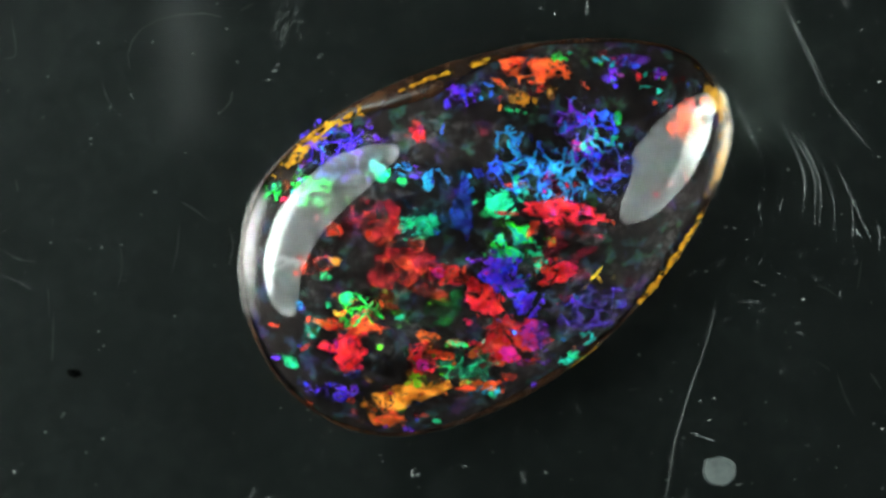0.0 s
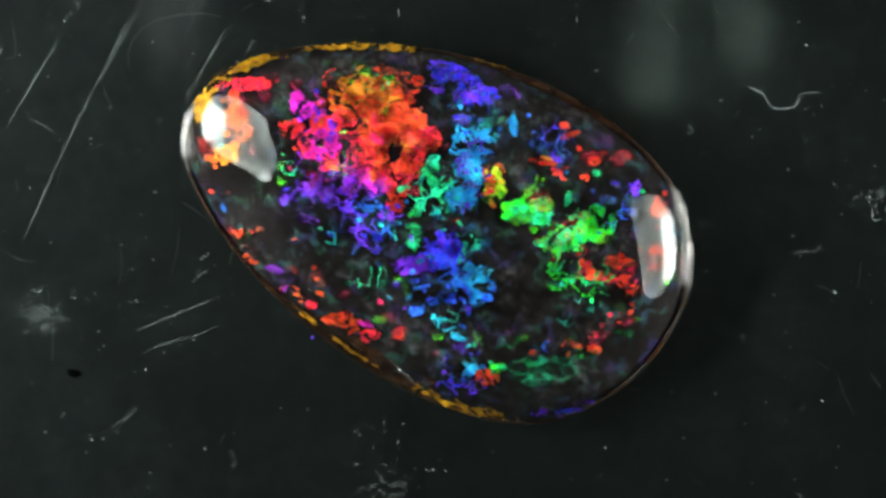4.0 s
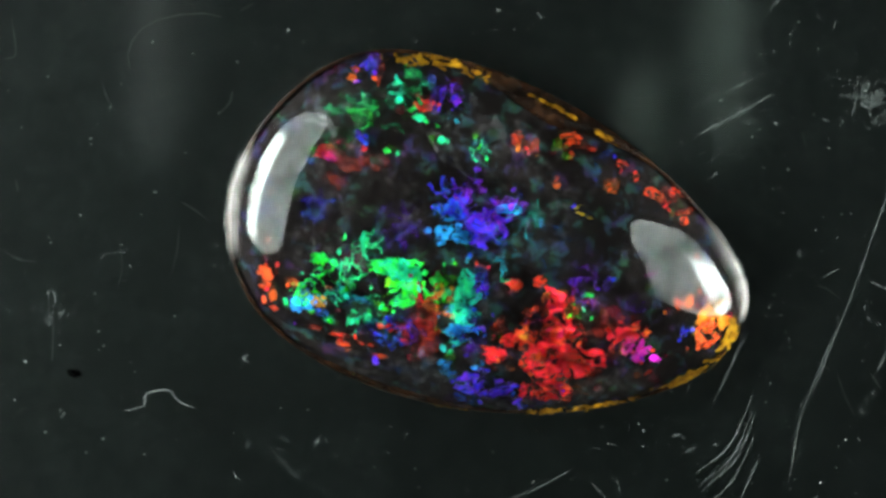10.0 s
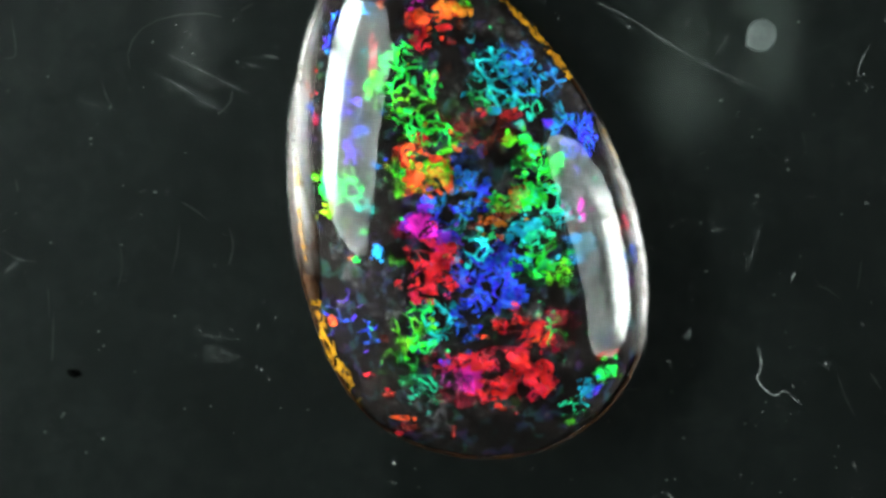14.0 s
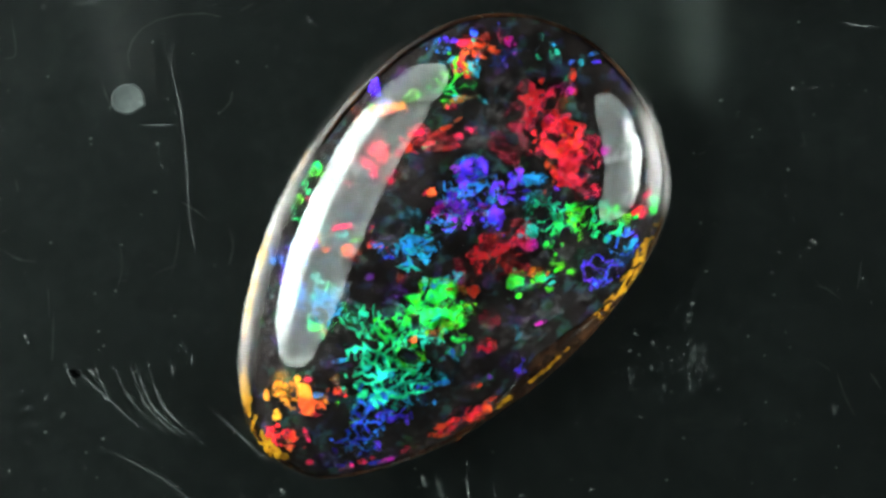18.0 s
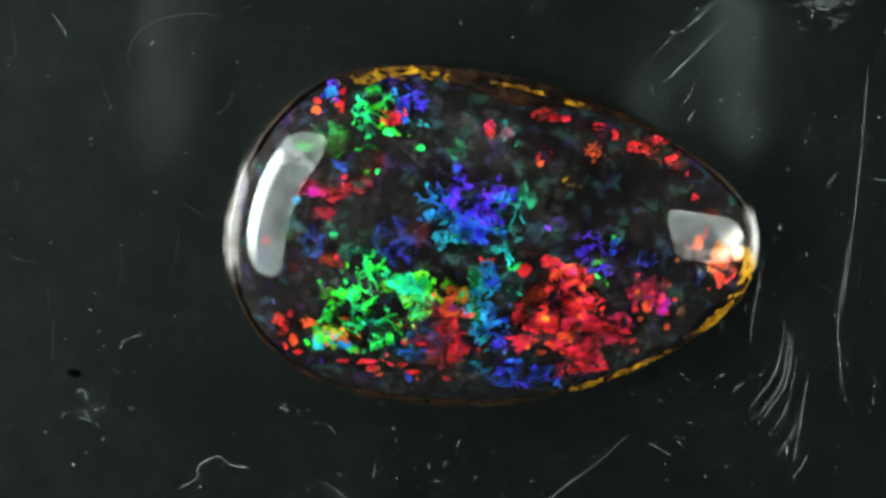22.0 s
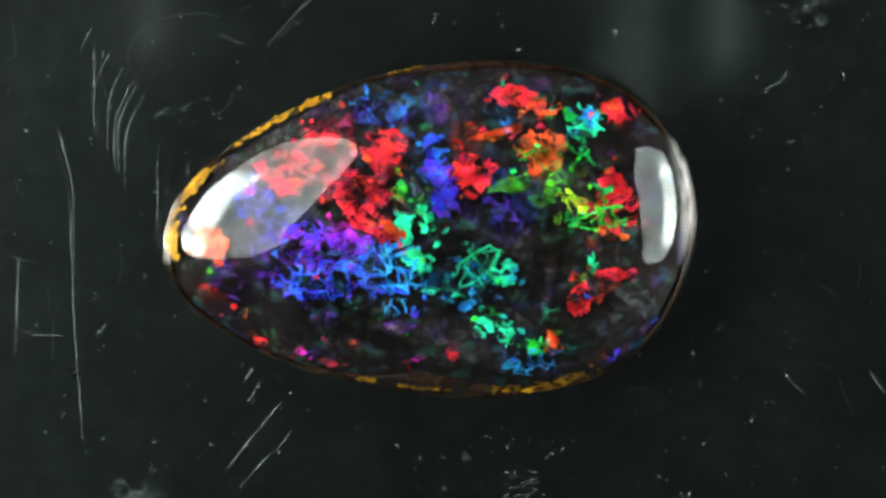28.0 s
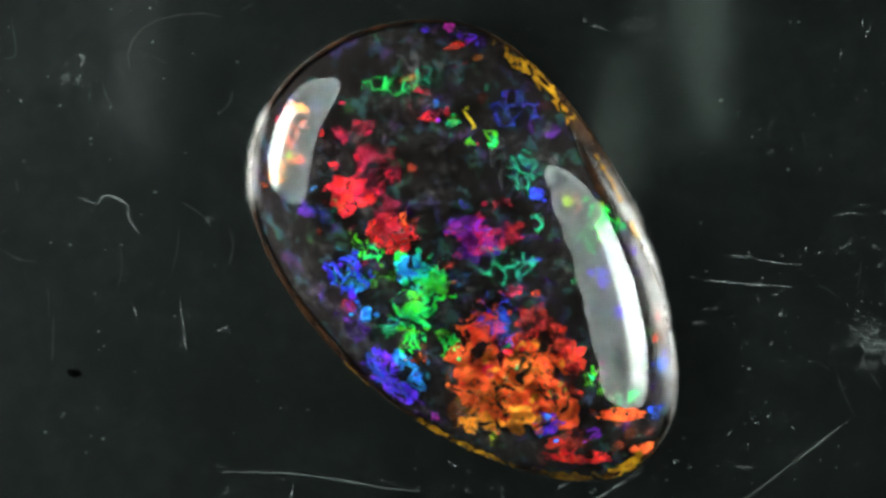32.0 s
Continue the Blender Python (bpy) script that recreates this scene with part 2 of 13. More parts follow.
def ribbon(bm, pts, width, z, rise=None):
    """A low ridge along a line of points in millimetres, pointed at both ends."""
    n = len(pts)
    rise = rise or 0.5 * width * MM
    left, right, mid = [], [], []
    for i, (x, y) in enumerate(pts):
        a, b = pts[max(0, i - 1)], pts[min(n - 1, i + 1)]
        dx, dy = b[0] - a[0], b[1] - a[1]
        l = math.hypot(dx, dy) or 1
        w = width * 0.5 * (0.15 + math.sin(math.pi * (i + 0.3) / (n - 0.4)) ** 0.5) * random.uniform(0.6, 1.3)
        nx, ny = -dy / l * w, dx / l * w
        left.append(bm.verts.new(((x + nx) * MM, (y + ny) * MM, z)))
        right.append(bm.verts.new(((x - nx) * MM, (y - ny) * MM, z)))
        mid.append(bm.verts.new((x * MM, y * MM, z + rise)))
    for i in range(n - 1):
        bm.faces.new((left[i + 1], left[i], mid[i], mid[i + 1]))
        bm.faces.new((mid[i + 1], mid[i], right[i], right[i + 1]))


def speck(bm, x, y, size, z):
    """A crumb of dust: a low uneven lump."""
    n = 6
    a0 = random.uniform(0, 6.28)
    ax = random.uniform(0.6, 1.6)
    ring = []
    for i in range(n):
        a = a0 + i * 2 * math.pi / n
        q = size * random.uniform(0.6, 1.2)
        ring.append(bm.verts.new(((x + q * ax * math.cos(a)) * MM, (y + q * math.sin(a)) * MM, z)))
    top = bm.verts.new((x * MM, y * MM, z + size * 0.6 * MM))
    for i in range(n):
        bm.faces.new((ring[i], ring[(i + 1) % n], top))


def wiggle(x, y, length, heading, curl, n=9, rough=0.25):
    pts = [(x, y)]
    a = heading
    for i in range(n - 1):
        a += curl / n + random.uniform(-rough, rough)
        x, y = x + math.cos(a) * length / n, y + math.sin(a) * length / n
        pts.append((x, y))
    return pts


def curve(*points, n=14):
    """A smooth line of n points through the given ones."""
    p = [Vector(q) for q in points]
    p = [2 * p[0] - p[1], *p, 2 * p[-1] - p[-2]]
    out = []
    for i in range(n):
        f = i / (n - 1) * (len(p) - 3)
        k = min(int(f), len(p) - 4)
        f -= k
        a, b, c, d = p[k:k + 4]
        out.append(tuple(b + 0.5 * f * (c - a + f * (2 * a - 5 * b + 4 * c - d + f * (3 * b - 3 * c + d - a)))))
    return out


# ---- the setting ----
DEEP = -2.1 * MM      # the still black sheet
bm = bmesh.new()
box(bm, -0.20, -0.20, DEEP - 0.004, 0.20, 0.20, DEEP)
base = part("ground", bm, BLACK, smooth=False)
tagged(base, "still black acrylic base sheet under the turntable", "base", kind="structure")
# unseen walls and ceiling, added to close the set and bounce some light
for name, b in (("wall_west", (-0.21, -0.21, DEEP - 0.004, -0.20, 0.21, 0.24)), ("wall_east", (0.20, -0.21, DEEP - 0.004, 0.21, 0.21, 0.24)),
                ("wall_south", (-0.20, -0.21, DEEP - 0.004, 0.20, -0.20, 0.24)), ("wall_north", (-0.20, 0.20, DEEP - 0.004, 0.20, 0.21, 0.24)),
                ("ceiling", (-0.21, -0.21, 0.24, 0.21, 0.21, 0.25))):
    bm = bmesh.new()
    box(bm, *b)
    tagged(part(name, bm, WALL, smooth=False), "unseen plain grey cloth wall added to close the set", "wall", kind="structure")


def softbox_lamp(eye, half_w, half_h, hot, power):
    """A flat lamp that faces the stone: case, frame and lit diffuser."""
    thing = new("softbox_lamp")
    thing.matrix_basis = look(eye, (0, 0, 0))
    # local: -z towards the stone
    bm = bmesh.new()
    box(bm, -half_w - 0.004, -half_h - 0.004, 0.002, half_w + 0.004, half_h + 0.004, 0.014, 0.002)
    part("case", bm, CASE, thing)
    for x0, y0, x1, y1 in ((-half_w - 0.004, half_h, half_w + 0.004, half_h + 0.004), (-half_w - 0.004, -half_h - 0.004, half_w + 0.004, -half_h),
                           (-half_w - 0.004, -half_h, -half_w, half_h), (half_w, -half_h, half_w + 0.004, half_h)):
        bm = bmesh.new()
        box(bm, x0, y0, -0.001, x1, y1, 0.002)
        part("frame", bm, CASE, thing, smooth=False)
    bm = bmesh.new()
    low, high = [], []
    for i in range(64):
        a = 2 * math.pi * i / 64
        cx = math.copysign(half_w * abs(math.cos(a)) ** 0.72, math.cos(a))
        cy = math.copysign(half_h * abs(math.sin(a)) ** 0.72, math.sin(a))
        low.append(bm.verts.new((cx, cy, 0.0)))
        high.append(bm.verts.new((cx, cy, 0.0015)))
    bm.faces.new(low[::-1])
    bm.faces.new(high)
    for i in range(64):
        bm.faces.new((low[i], low[(i + 1) % 64], high[(i + 1) % 64], high[i]))
    part("diffuser", bm, mat_diffuser(*hot, half_w * 1000, half_h * 1000, power), thing, "glowing white diffuser", smooth=False)
    # a stand from the case down to the table
    foot = thing.matrix_basis.inverted()
    bm = bmesh.new()
    top = thing.matrix_basis @ Vector((0, -half_h - 0.001, 0.011))
    bmesh.ops.create_cone(bm, cap_ends=True, segments=16, radius1=0.003, radius2=0.003, depth=top.z - DEEP,
                          matrix=foot @ pose(top.x, top.y, (top.z + DEEP) / 2))
    part("stand", bm, CASE, thing)
    bm = bmesh.new()
    bmesh.ops.create_cone(bm, cap_ends=True, segments=32, radius1=0.018, radius2=0.016, depth=0.004,
                          matrix=foot @ pose(top.x, top.y, DEEP + 0.002))
    part("foot", bm, CASE, thing)
    tagged(thing, "flat white studio lamp with a lit diffuser", "lamp", group="lamps beside the turntable")
    return thing


def light_strip(x, y, face, power):
    """A low lamp bar that stands on the table beside the disc."""
    thing = new("light_strip")
    thing.matrix_basis = pose(x, y, DEEP, 0, 0, face)
    bm = bmesh.new()
    box(bm, 0.001, -0.056, 0.0, 0.010, 0.056, 0.042, 0.001)
    part("case", bm, CASE, thing)
    n = Nodes("lit_strip")
    e = n.add("Emission")
    e.inputs[0].default_value = (0.95, 1.0, 0.93, 1)
    sep = n.add("SeparateXYZ")
    n.put(sep.inputs[0], n.coords())
    n.put(e.inputs[1], n.math("MULTIPLY", n.span(n.math("ABSOLUTE", sep.outputs[1]), 12.0, 52.0, STRIP_STRENGTH * power, 0.5), n.span(sep.outputs[2], 17.0, 36.0, 1.0, 0.08)))
    bm = bmesh.new()
    box(bm, -0.0005, -0.052, 0.003, 0.001, 0.052, 0.038)
    part("diffuser", bm, n.done(e.outputs[0]), thing, "glowing white diffuser", smooth=False)
    tagged(thing, "low white lamp bar standing beside the turntable", "lamp", group="lamp bars on the table")


softbox_lamp((-0.0937, 0.0296, 0.0857), 0.0728, 0.0408, (10, -26.5, 50, 12.7), 1.15)
softbox_lamp((0.1046, 0.0004, 0.0752), 0.0550, 0.0358, (-4, -23.5, 36, 13.5), 0.95)
light_strip(-0.112, 0.010, 180, 1.2)
light_strip(0.112, 0.004, 0, 1.0)


# ---- an unseen stand added to mirror as soft bars in the disc: two pale arms and a post behind ----
stand = new("mirrored_stand")
tagged(stand, "unseen pale painted stand, two arms mirrored in the disc", "stand")
for x, thick, paint in ((-0.0140, 0.0010, CASE_GREY), (0.0131, 0.0013, STEEL)):
    bm = bmesh.new()
    bmesh.ops.create_cone(bm, cap_ends=True, segments=4, radius1=thick, radius2=thick, depth=0.092, matrix=pose(x, 0.044, 0.062, 90))
    part("arm", bm, paint, stand, smooth=False)
# short bar added only for the second, lower smear in the reflection
bm = bmesh.new()
bmesh.ops.create_cone(bm, cap_ends=True, segments=4, radius1=0.0013, radius2=0.0013, depth=0.006, matrix=pose(0.0095, -0.001, 0.062, 90, 0, -12))
part("clamp", bm, STEEL, stand, smooth=False)
bm = bmesh.new()
bmesh.ops.create_cone(bm, cap_ends=True, segments=12, radius1=0.0006, radius2=0.0006, depth=0.005, matrix=pose(0.0119, 0.001, 0.062, 0, 90))
part("pin", bm, CASE, stand)
bm = bmesh.new()
bmesh.ops.create_cone(bm, cap_ends=True, segments=24, radius1=0.0017, radius2=0.0017, depth=0.044, matrix=pose(0, 0.090, 0.062, 0, 90))
part("crossbar", bm, CASE, stand)
bm = bmesh.new()
bmesh.ops.create_cone(bm, cap_ends=True, segments=24, radius1=0.004, radius2=0.004, depth=0.066 - DEEP, matrix=pose(0, 0.090, (0.066 + DEEP) / 2))
part("post", bm, CASE, stand)
bm = bmesh.new()
bmesh.ops.create_cone(bm, cap_ends=True, segments=40, radius1=0.022, radius2=0.020, depth=0.005, matrix=pose(0, 0.090, DEEP + 0.0025))
part("foot", bm, CASE, stand)

# ---- the turntable disc ----
turntable = new("turntable_disc")
tagged(turntable, "clear scratched acrylic turntable disc over a black sheet", "turntable")
bm = bmesh.new()
disc(bm, 0.030, -1.5 * MM, 0.0, 160, 0.0002)
part("plate", bm, GLASS, turntable, smooth=False)
bm = bmesh.new()
disc(bm, 0.004, -2.04 * MM, -1.505 * MM, 48, 0.00005)
part("spindle", bm, CASE, turntable, smooth=False)

# ---- the opal ----
CX, CY = 0.621, -0.117
CROWN = 2.42


# the outline as a support function: how far out it reaches in each direction
FACING = np.radians(np.arange(0, 360, 2.0))
REACH = 6.2972 + sum(p * np.cos(k * FACING) + q * np.sin(k * FACING) for k, p, q in (
    (1, -0.0146, 0.3672), (2, 0.6351, 1.1657), (3, 0.0008, 0.3175), (4, 0.0210, -0.1221), (5, 0.0739, -0.0336), (6, -0.0004, 0.0102)))
FACING_X, FACING_Y = np.cos(FACING), np.sin(FACING)


@functools.lru_cache(None)
def rim(a):
    """The stone's outline: its radius in millimetres at the angle a."""
    c = np.cos(FACING - a)
    return float(np.min(REACH[c > 0.05] / c[c > 0.05]))


def waves(c, a):
    """A value that changes round the stone: its mean and three pairs of waves."""
    return c[0] + sum(c[2 * k - 1] * math.cos(k * a) + c[2 * k] * math.sin(k * a) for k in (1, 2, 3))


STEEP = (0.612, -0.059, -0.002, -0.033, -0.032, -0.001, -0.028)      # how steeply the shoulder falls at the rim
SHOULDER = (4.186, 1.561, 0.565, -0.058, -0.218, 0.051, -0.251)      # how far in from the rim it begins


def crown(u, v):
    """The height of the polished dome over the point (u, v): a nearly flat crown, a rolled shoulder and a rounded edge."""
    x, y = u - CX, v - CY
    away = REACH - x * FACING_X - y * FACING_Y
    near = float(away.min())
    w = np.exp((near - away) / 0.3)
    d = near - 0.3 * math.log(float(w.sum()) / 8)
    a = math.atan2(float(w @ FACING_Y), float(w @ FACING_X))
    wide = waves(SHOULDER, a)
    q = max(0.0, 1 - d / wide)
    edge = max(0.0, 1 - max(0.0, near) / 0.45)
    return CROWN - waves(STEEP, a) * wide / 2.88 * q ** 2.88 - (0.018 * x * x - 0.014 * x * y + 0.019 * y * y) - 0.025 * edge ** 3


def on_stone(a, q, lift=0.0):
    u, v = CX + q * rim(a) * math.cos(a), CY + q * rim(a) * math.sin(a)
    return Vector((u * MM, v * MM, (crown(u, v) + lift) * MM))


def bare(a):
    """How far in from the rim the ironstone lies bare under the polish: broad along one long side."""
    d = math.degrees(a) % 360
    return 0.972 - 0.125 * math.exp(-((d - 112) / 24) ** 2) - 0.03 * math.exp(-((d - 285) / 30) ** 2) + 0.012 * noise.noise((5 * math.cos(a), 5 * math.sin(a), 2.0))


def shell(bm, drop, shrink, n=240, rings=64):
    """The dome as a sheet, drop millimetres under the polish."""
    mid = bm.verts.new((CX * MM, CY * MM, (CROWN - drop) * MM))
    last = None
    for k in range(1, rings + 1):
        q = math.sin(0.5 * math.pi * k / rings)
        row = []
        for i in range(n):
            a = 2 * math.pi * i / n
            p = on_stone(a, q)
            u, v = CX + q * rim(a) * math.cos(a) * shrink, CY + q * rim(a) * math.sin(a) * shrink
            row.append(bm.verts.new((u * MM, v * MM, p.z - drop * MM)))
        for i in range(n):
            j = (i + 1) % n
            if last is None:
                bm.faces.new((mid, row[i], row[j]))
            else:
                bm.faces.new((last[i], row[i], row[j], last[j]))
        last = row
    return last


opal = new("opal_cabochon")
tagged(opal, "polished boulder opal cabochon with rainbow fire on a clear disc", "gemstone")
bm = bmesh.new()
shell(bm, 0.0, 1.0)
part("dome", bm, DOME, opal, "clear glossy polished dome")
bm = bmesh.new()
shell(bm, 0.16, 0.98)
part("potch", bm, POTCH, opal, "dark grey-brown mottled ground under the colour")

# ironstone back: from the girdle down to the flat base
bm = bmesh.new()
n = 180
rows = []
rows.append([bm.verts.new((CX * MM, CY * MM, 0))])
for q, z in ((0.89, 0.0), (0.94, 0.08), (0.962, 0.28), (0.978, 0.60), (0.986, 0.92)):
    rows.append([bm.verts.new(on_stone(2 * math.pi * i / n, q)) for i in range(n)])
    for w in rows[-1]:
        w.co.z *= z
for f, drop in ((0.0, 0.05), (0.3, 0.05), (0.6, 0.08), (1.0, 0.14), (1.15, 0.4)):
    rows.append([bm.verts.new(on_stone(2 * math.pi * i / n, 0.985 + (bare(2 * math.pi * i / n) - 0.985) * f, -drop)) for i in range(n)])
for i in range(n):
    bm.faces.new((rows[0][0], rows[1][(i + 1) % n], rows[1][i]))
for a, b in zip(rows[1:], rows[2:]):
    for i in range(n):
        j = (i + 1) % n
        bm.faces.new((a[i], a[j], b[j], b[i]))
part("ironstone_back", bm, IRON, opal, "dark brown ironstone back")

faint = []
VEIL = bmesh.new()      # the weakest colour, too faint to pick apart
VEIL.verts.layers.float_vector.new("rows")
VEIL.verts.layers.float_vector.new("flash_tone")


def chip(u, v, ru, rv, hue, at, gain):
    """A splinter of colour beside a larger patch."""
    if math.hypot(u - CX, v - CY) > 0.93 * rim(math.atan2(v - CY, u - CX)):
        return
    flash_dir_layer = VEIL.verts.layers.float_vector.get("rows")
    flash_tone_layer = VEIL.verts.layers.float_vector.get("flash_tone")
    turned, ring = random.uniform(0, 3.14), []
    for i in range(9):
        a = 2 * math.pi * i / 9
        s = random.uniform(0.5, 1.3)
        x, y = s * ru * math.cos(a), s * rv * math.sin(a)
        pu, pv = u + x * math.cos(turned) - y * math.sin(turned), v + x * math.sin(turned) + y * math.cos(turned)
        w = VEIL.verts.new((pu * MM, pv * MM, (crown(pu, pv) - 0.022) * MM))
        w[flash_dir_layer] = (math.cos(radians(at)), -math.sin(radians(at)), 0)
        w[flash_tone_layer] = (hue % 1.0, gain, 0.15)
        ring.append(w)
    VEIL.faces.new(ring)


def flake(u, v, ru, rv, rot, hue, at, gain, kind):
    """One patch of colour inside the stone: an uneven sheet that follows the dome a little under the polish."""
    f = len(faint)
    faint.append(gain)
    drop = 0.03 + 0.1 * ((f * 0.618) % 1)
    bm = VEIL if gain < 0.9 or max(ru, rv) < 0.52 else bmesh.new()
    flash_dir_layer = bm.verts.layers.float_vector.get("rows") or bm.verts.layers.float_vector.new("rows")
    flash_tone_layer = bm.verts.layers.float_vector.get("flash_tone") or bm.verts.layers.float_vector.new("flash_tone")
    cr, sr = math.cos(radians(rot)), math.sin(radians(rot))
    n = 30
    shape = [0.9 + 0.35 * noise.noise((3 * math.cos(2 * math.pi * i / n) + f * 7.3, 3 * math.sin(2 * math.pi * i / n), f * 1.7)) +
             random.uniform(-0.12, 0.12) for i in range(n)]
    last = None
    rings = (0.0, 0.4, 0.75, 1.0)
    for k in rings:
        row = []
        for i in range(n if k else 1):
            a = 2 * math.pi * i / n
            s = k * (1 + (shape[i] * 1.12 - 1) * k)
            x, y = s * ru * math.cos(a), s * rv * math.sin(a)
            pu, pv = u + x * cr - y * sr, v + x * sr + y * cr
            w = bm.verts.new((pu * MM, pv * MM, (crown(pu, pv) - drop) * MM))
            w[flash_dir_layer] = (math.cos(radians(at)), -math.sin(radians(at)), 0)
            w[flash_tone_layer] = (hue, gain, {"n": 1.0, "m": 0.35, "b": 0.0}[kind])
            row.append(w)
        if last is not None:
            for i in range(n):
                j = (i + 1) % n
                if len(last) == 1:
                    bm.faces.new((last[0], row[i], row[j]))
                else:
                    bm.faces.new((last[i], row[i], row[j], last[j]))
        last = row
    if bm is not VEIL:
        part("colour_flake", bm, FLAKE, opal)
    if gain > 0.45 and max(ru, rv) > 0.2:
        for i in range(2):
            a, d = random.uniform(0, 6.28), random.uniform(0.9, 1.9)
            s = random.uniform(0.10, 0.30)
            chip(u + d * ru * math.cos(a), v + d * rv * math.sin(a), 0.04 + s * ru, 0.04 + s * rv * random.uniform(0.4, 1.0),
                 hue + random.uniform(-0.02, 0.02), at + random.uniform(-14, 14), gain * random.uniform(0.5, 1.0))


# each set below is painted to show only near its own turn
# the orientation that flashes near 0 degrees of turn
flake(1.08, 1.00, 0.37, 0.44, 0, 0.415, 0, 1, 'b')
flake(1.39, 0.06, 0.59, 0.44, 0, 0.350, 0, 1, 'b')
flake(2.02, -0.42, 0.29, 0.44, 0, 0.415, 0, 1, 'b')
flake(1.24, -0.89, 0.66, 0.59, 0, 0.683, 0, 1, 'b')
flake(1.87, -1.79, 0.44, 0.37, 0, 0.683, 0, 1, 'b')
flake(2.95, 0.76, 1.18, 0.29, 172, 0.997, 0, 1, 'b')
flake(2.65, -0.95, 0.56, 0.25, 20, 0.997, 0, 1, 'b')
flake(0.69, -1.60, 0.62, 0.38, 140, 0.997, 0, 1, 'b')
flake(1.41, -2.77, 0.85, 0.66, 0, 0.997, 0, 0.68, 'b')
flake(1.47, 2.00, 0.66, 0.62, 0, 0.655, 0, 1, 'n')
flake(2.63, 1.77, 0.88, 0.81, 0, 0.600, 0, 1, 'n')
flake(3.65, 3.00, 0.62, 0.62, 0, 0.655, 0, 0.9, 'n')
flake(4.12, 1.99, 0.74, 0.88, 0, 0.655, 0, 0.5, 'n')
flake(-1.26, 0.37, 0.47, 0.35, 0, 0.415, 0, 0.5, 'b')
flake(-0.79, 0.45, 0.22, 0.29, 0, 0.415, 0, 0.6, 'b')
flake(-0.71, 1.66, 0.32, 0.29, 0, 0.600, 0, 1, 'b')
flake(-1.57, 1.98, 0.22, 0.18, 0, 0.600, 0, 0.7, 'b')
flake(-1.62, 1.65, 0.12, 0.09, 0, 0.350, 0, 1, 'b')
flake(-2.35, 0.59, 0.71, 0.56, 0, 0.997, 0, 0.42, 'm')
flake(-1.50, -0.82, 0.96, 0.62, 0, 0.997, 0, 0.34, 'm')
flake(-0.98, -1.16, 0.18, 0.21, 0, 0.240, 0, 1, 'b')
flake(-0.25, -0.96, 0.62, 0.29, 0, 0.997, 0, 0.59, 'm')
flake(-2.83, -2.03, 0.71, 0.47, 0, 0.350, 0, 1, 'n')
flake(-3.39, -2.86, 0.81, 0.38, 155, 0.997, 0, 1, 'b')
flake(-2.60, -2.35, 0.53, 0.29, 0, 0.014, 0, 1, 'm')
flake(-3.16, -3.42, 0.38, 0.32, 0, 0.997, 0, 1, 'm')
flake(-1.51, -4.40, 1.18, 0.35, 15, 0.050, 0, 1, 'm')
flake(-1.99, -5.16, 0.47, 0.15, 0, 0.014, 0, 1, 'b')
flake(0.55, -4.17, 0.59, 0.12, 6, 0.014, 0, 1, 'b')
flake(-0.40, -3.26, 0.24, 0.12, 0, 0.014, 0, 1, 'b')
flake(-1.03, -3.31, 0.41, 0.47, 0, 0.997, 0, 0.59, 'm')
flake(-3.41, -4.28, 0.56, 0.29, 0, 0.683, 0, 0.7, 'b')
flake(-3.62, 2.62, 0.81, 0.59, 0, 0.683, 0, 0.8, 'n')
flake(-2.99, 2.79, 0.38, 0.32, 0, 0.683, 0, 1, 'n')
flake(-4.09, 1.32, 0.56, 0.38, 0, 0.350, 0, 1, 'n')
flake(-5.29, 1.18, 0.24, 0.24, 0, 0.350, 0, 1, 'n')
flake(2.11, 4.65, 0.97, 0.32, 0, 0.014, 0, 1, 'm')
flake(2.90, 5.03, 0.32, 0.12, 0, 0.350, 0, 0.8, 'b')
flake(4.64, 4.90, 0.65, 0.15, 0, 0.720, 0, 0.28, 'm')
flake(4.94, 4.46, 0.10, 0.09, 0, 0.997, 0, 1, 'b')
flake(3.15, 2.69, 0.10, 0.09, 0, 0.997, 0, 1, 'b')
flake(6.28, 3.16, 0.52, 0.44, 0, 0.014, 0, 1, 'b')
flake(6.87, 3.67, 0.21, 0.21, 0, 0.014, 0, 1, 'b')
flake(-0.09, 3.96, 0.38, 0.29, 0, 0.683, 0, 0.6, 'n')
flake(4.36, 3.37, 0.12, 0.18, 0, 0.350, 0, 0.6, 'b')
flake(-1.18, 2.97, 0.22, 0.22, 0, 0.997, 0, 0.51, 'm')
flake(0.23, -3.57, 0.77, 0.44, 0, 0.415, 0, 0.4, 'n')
flake(2.12, -2.72, 0.44, 0.44, 0, 0.720, 0, 0.28, 'm')
flake(3.71, -2.05, 0.88, 0.62, 0, 0.683, 0, 0.3, 'n')
flake(-4.49, -1.84, 0.12, 0.12, 0, 0.600, 0, 0.7, 'b')
flake(-4.76, -3.51, 0.18, 0.18, 0, 0.415, 0, 0.8, 'b')
flake(-5.17, -3.38, 0.15, 0.09, 0, 0.683, 0, 1, 'b')
flake(0.06, 0.92, 0.29, 0.77, 0, 0.655, 0, 0.3, 'b')
flake(1.31, 2.77, 0.44, 0.32, 0, 0.600, 0, 0.6, 'n')
flake(3.81, 2.76, 0.50, 0.38, 0, 0.415, 0, 0.5, 'n')
flake(2.24, 1.54, 1.03, 0.12, 0, 0.997, 0, 0.42, 'm')
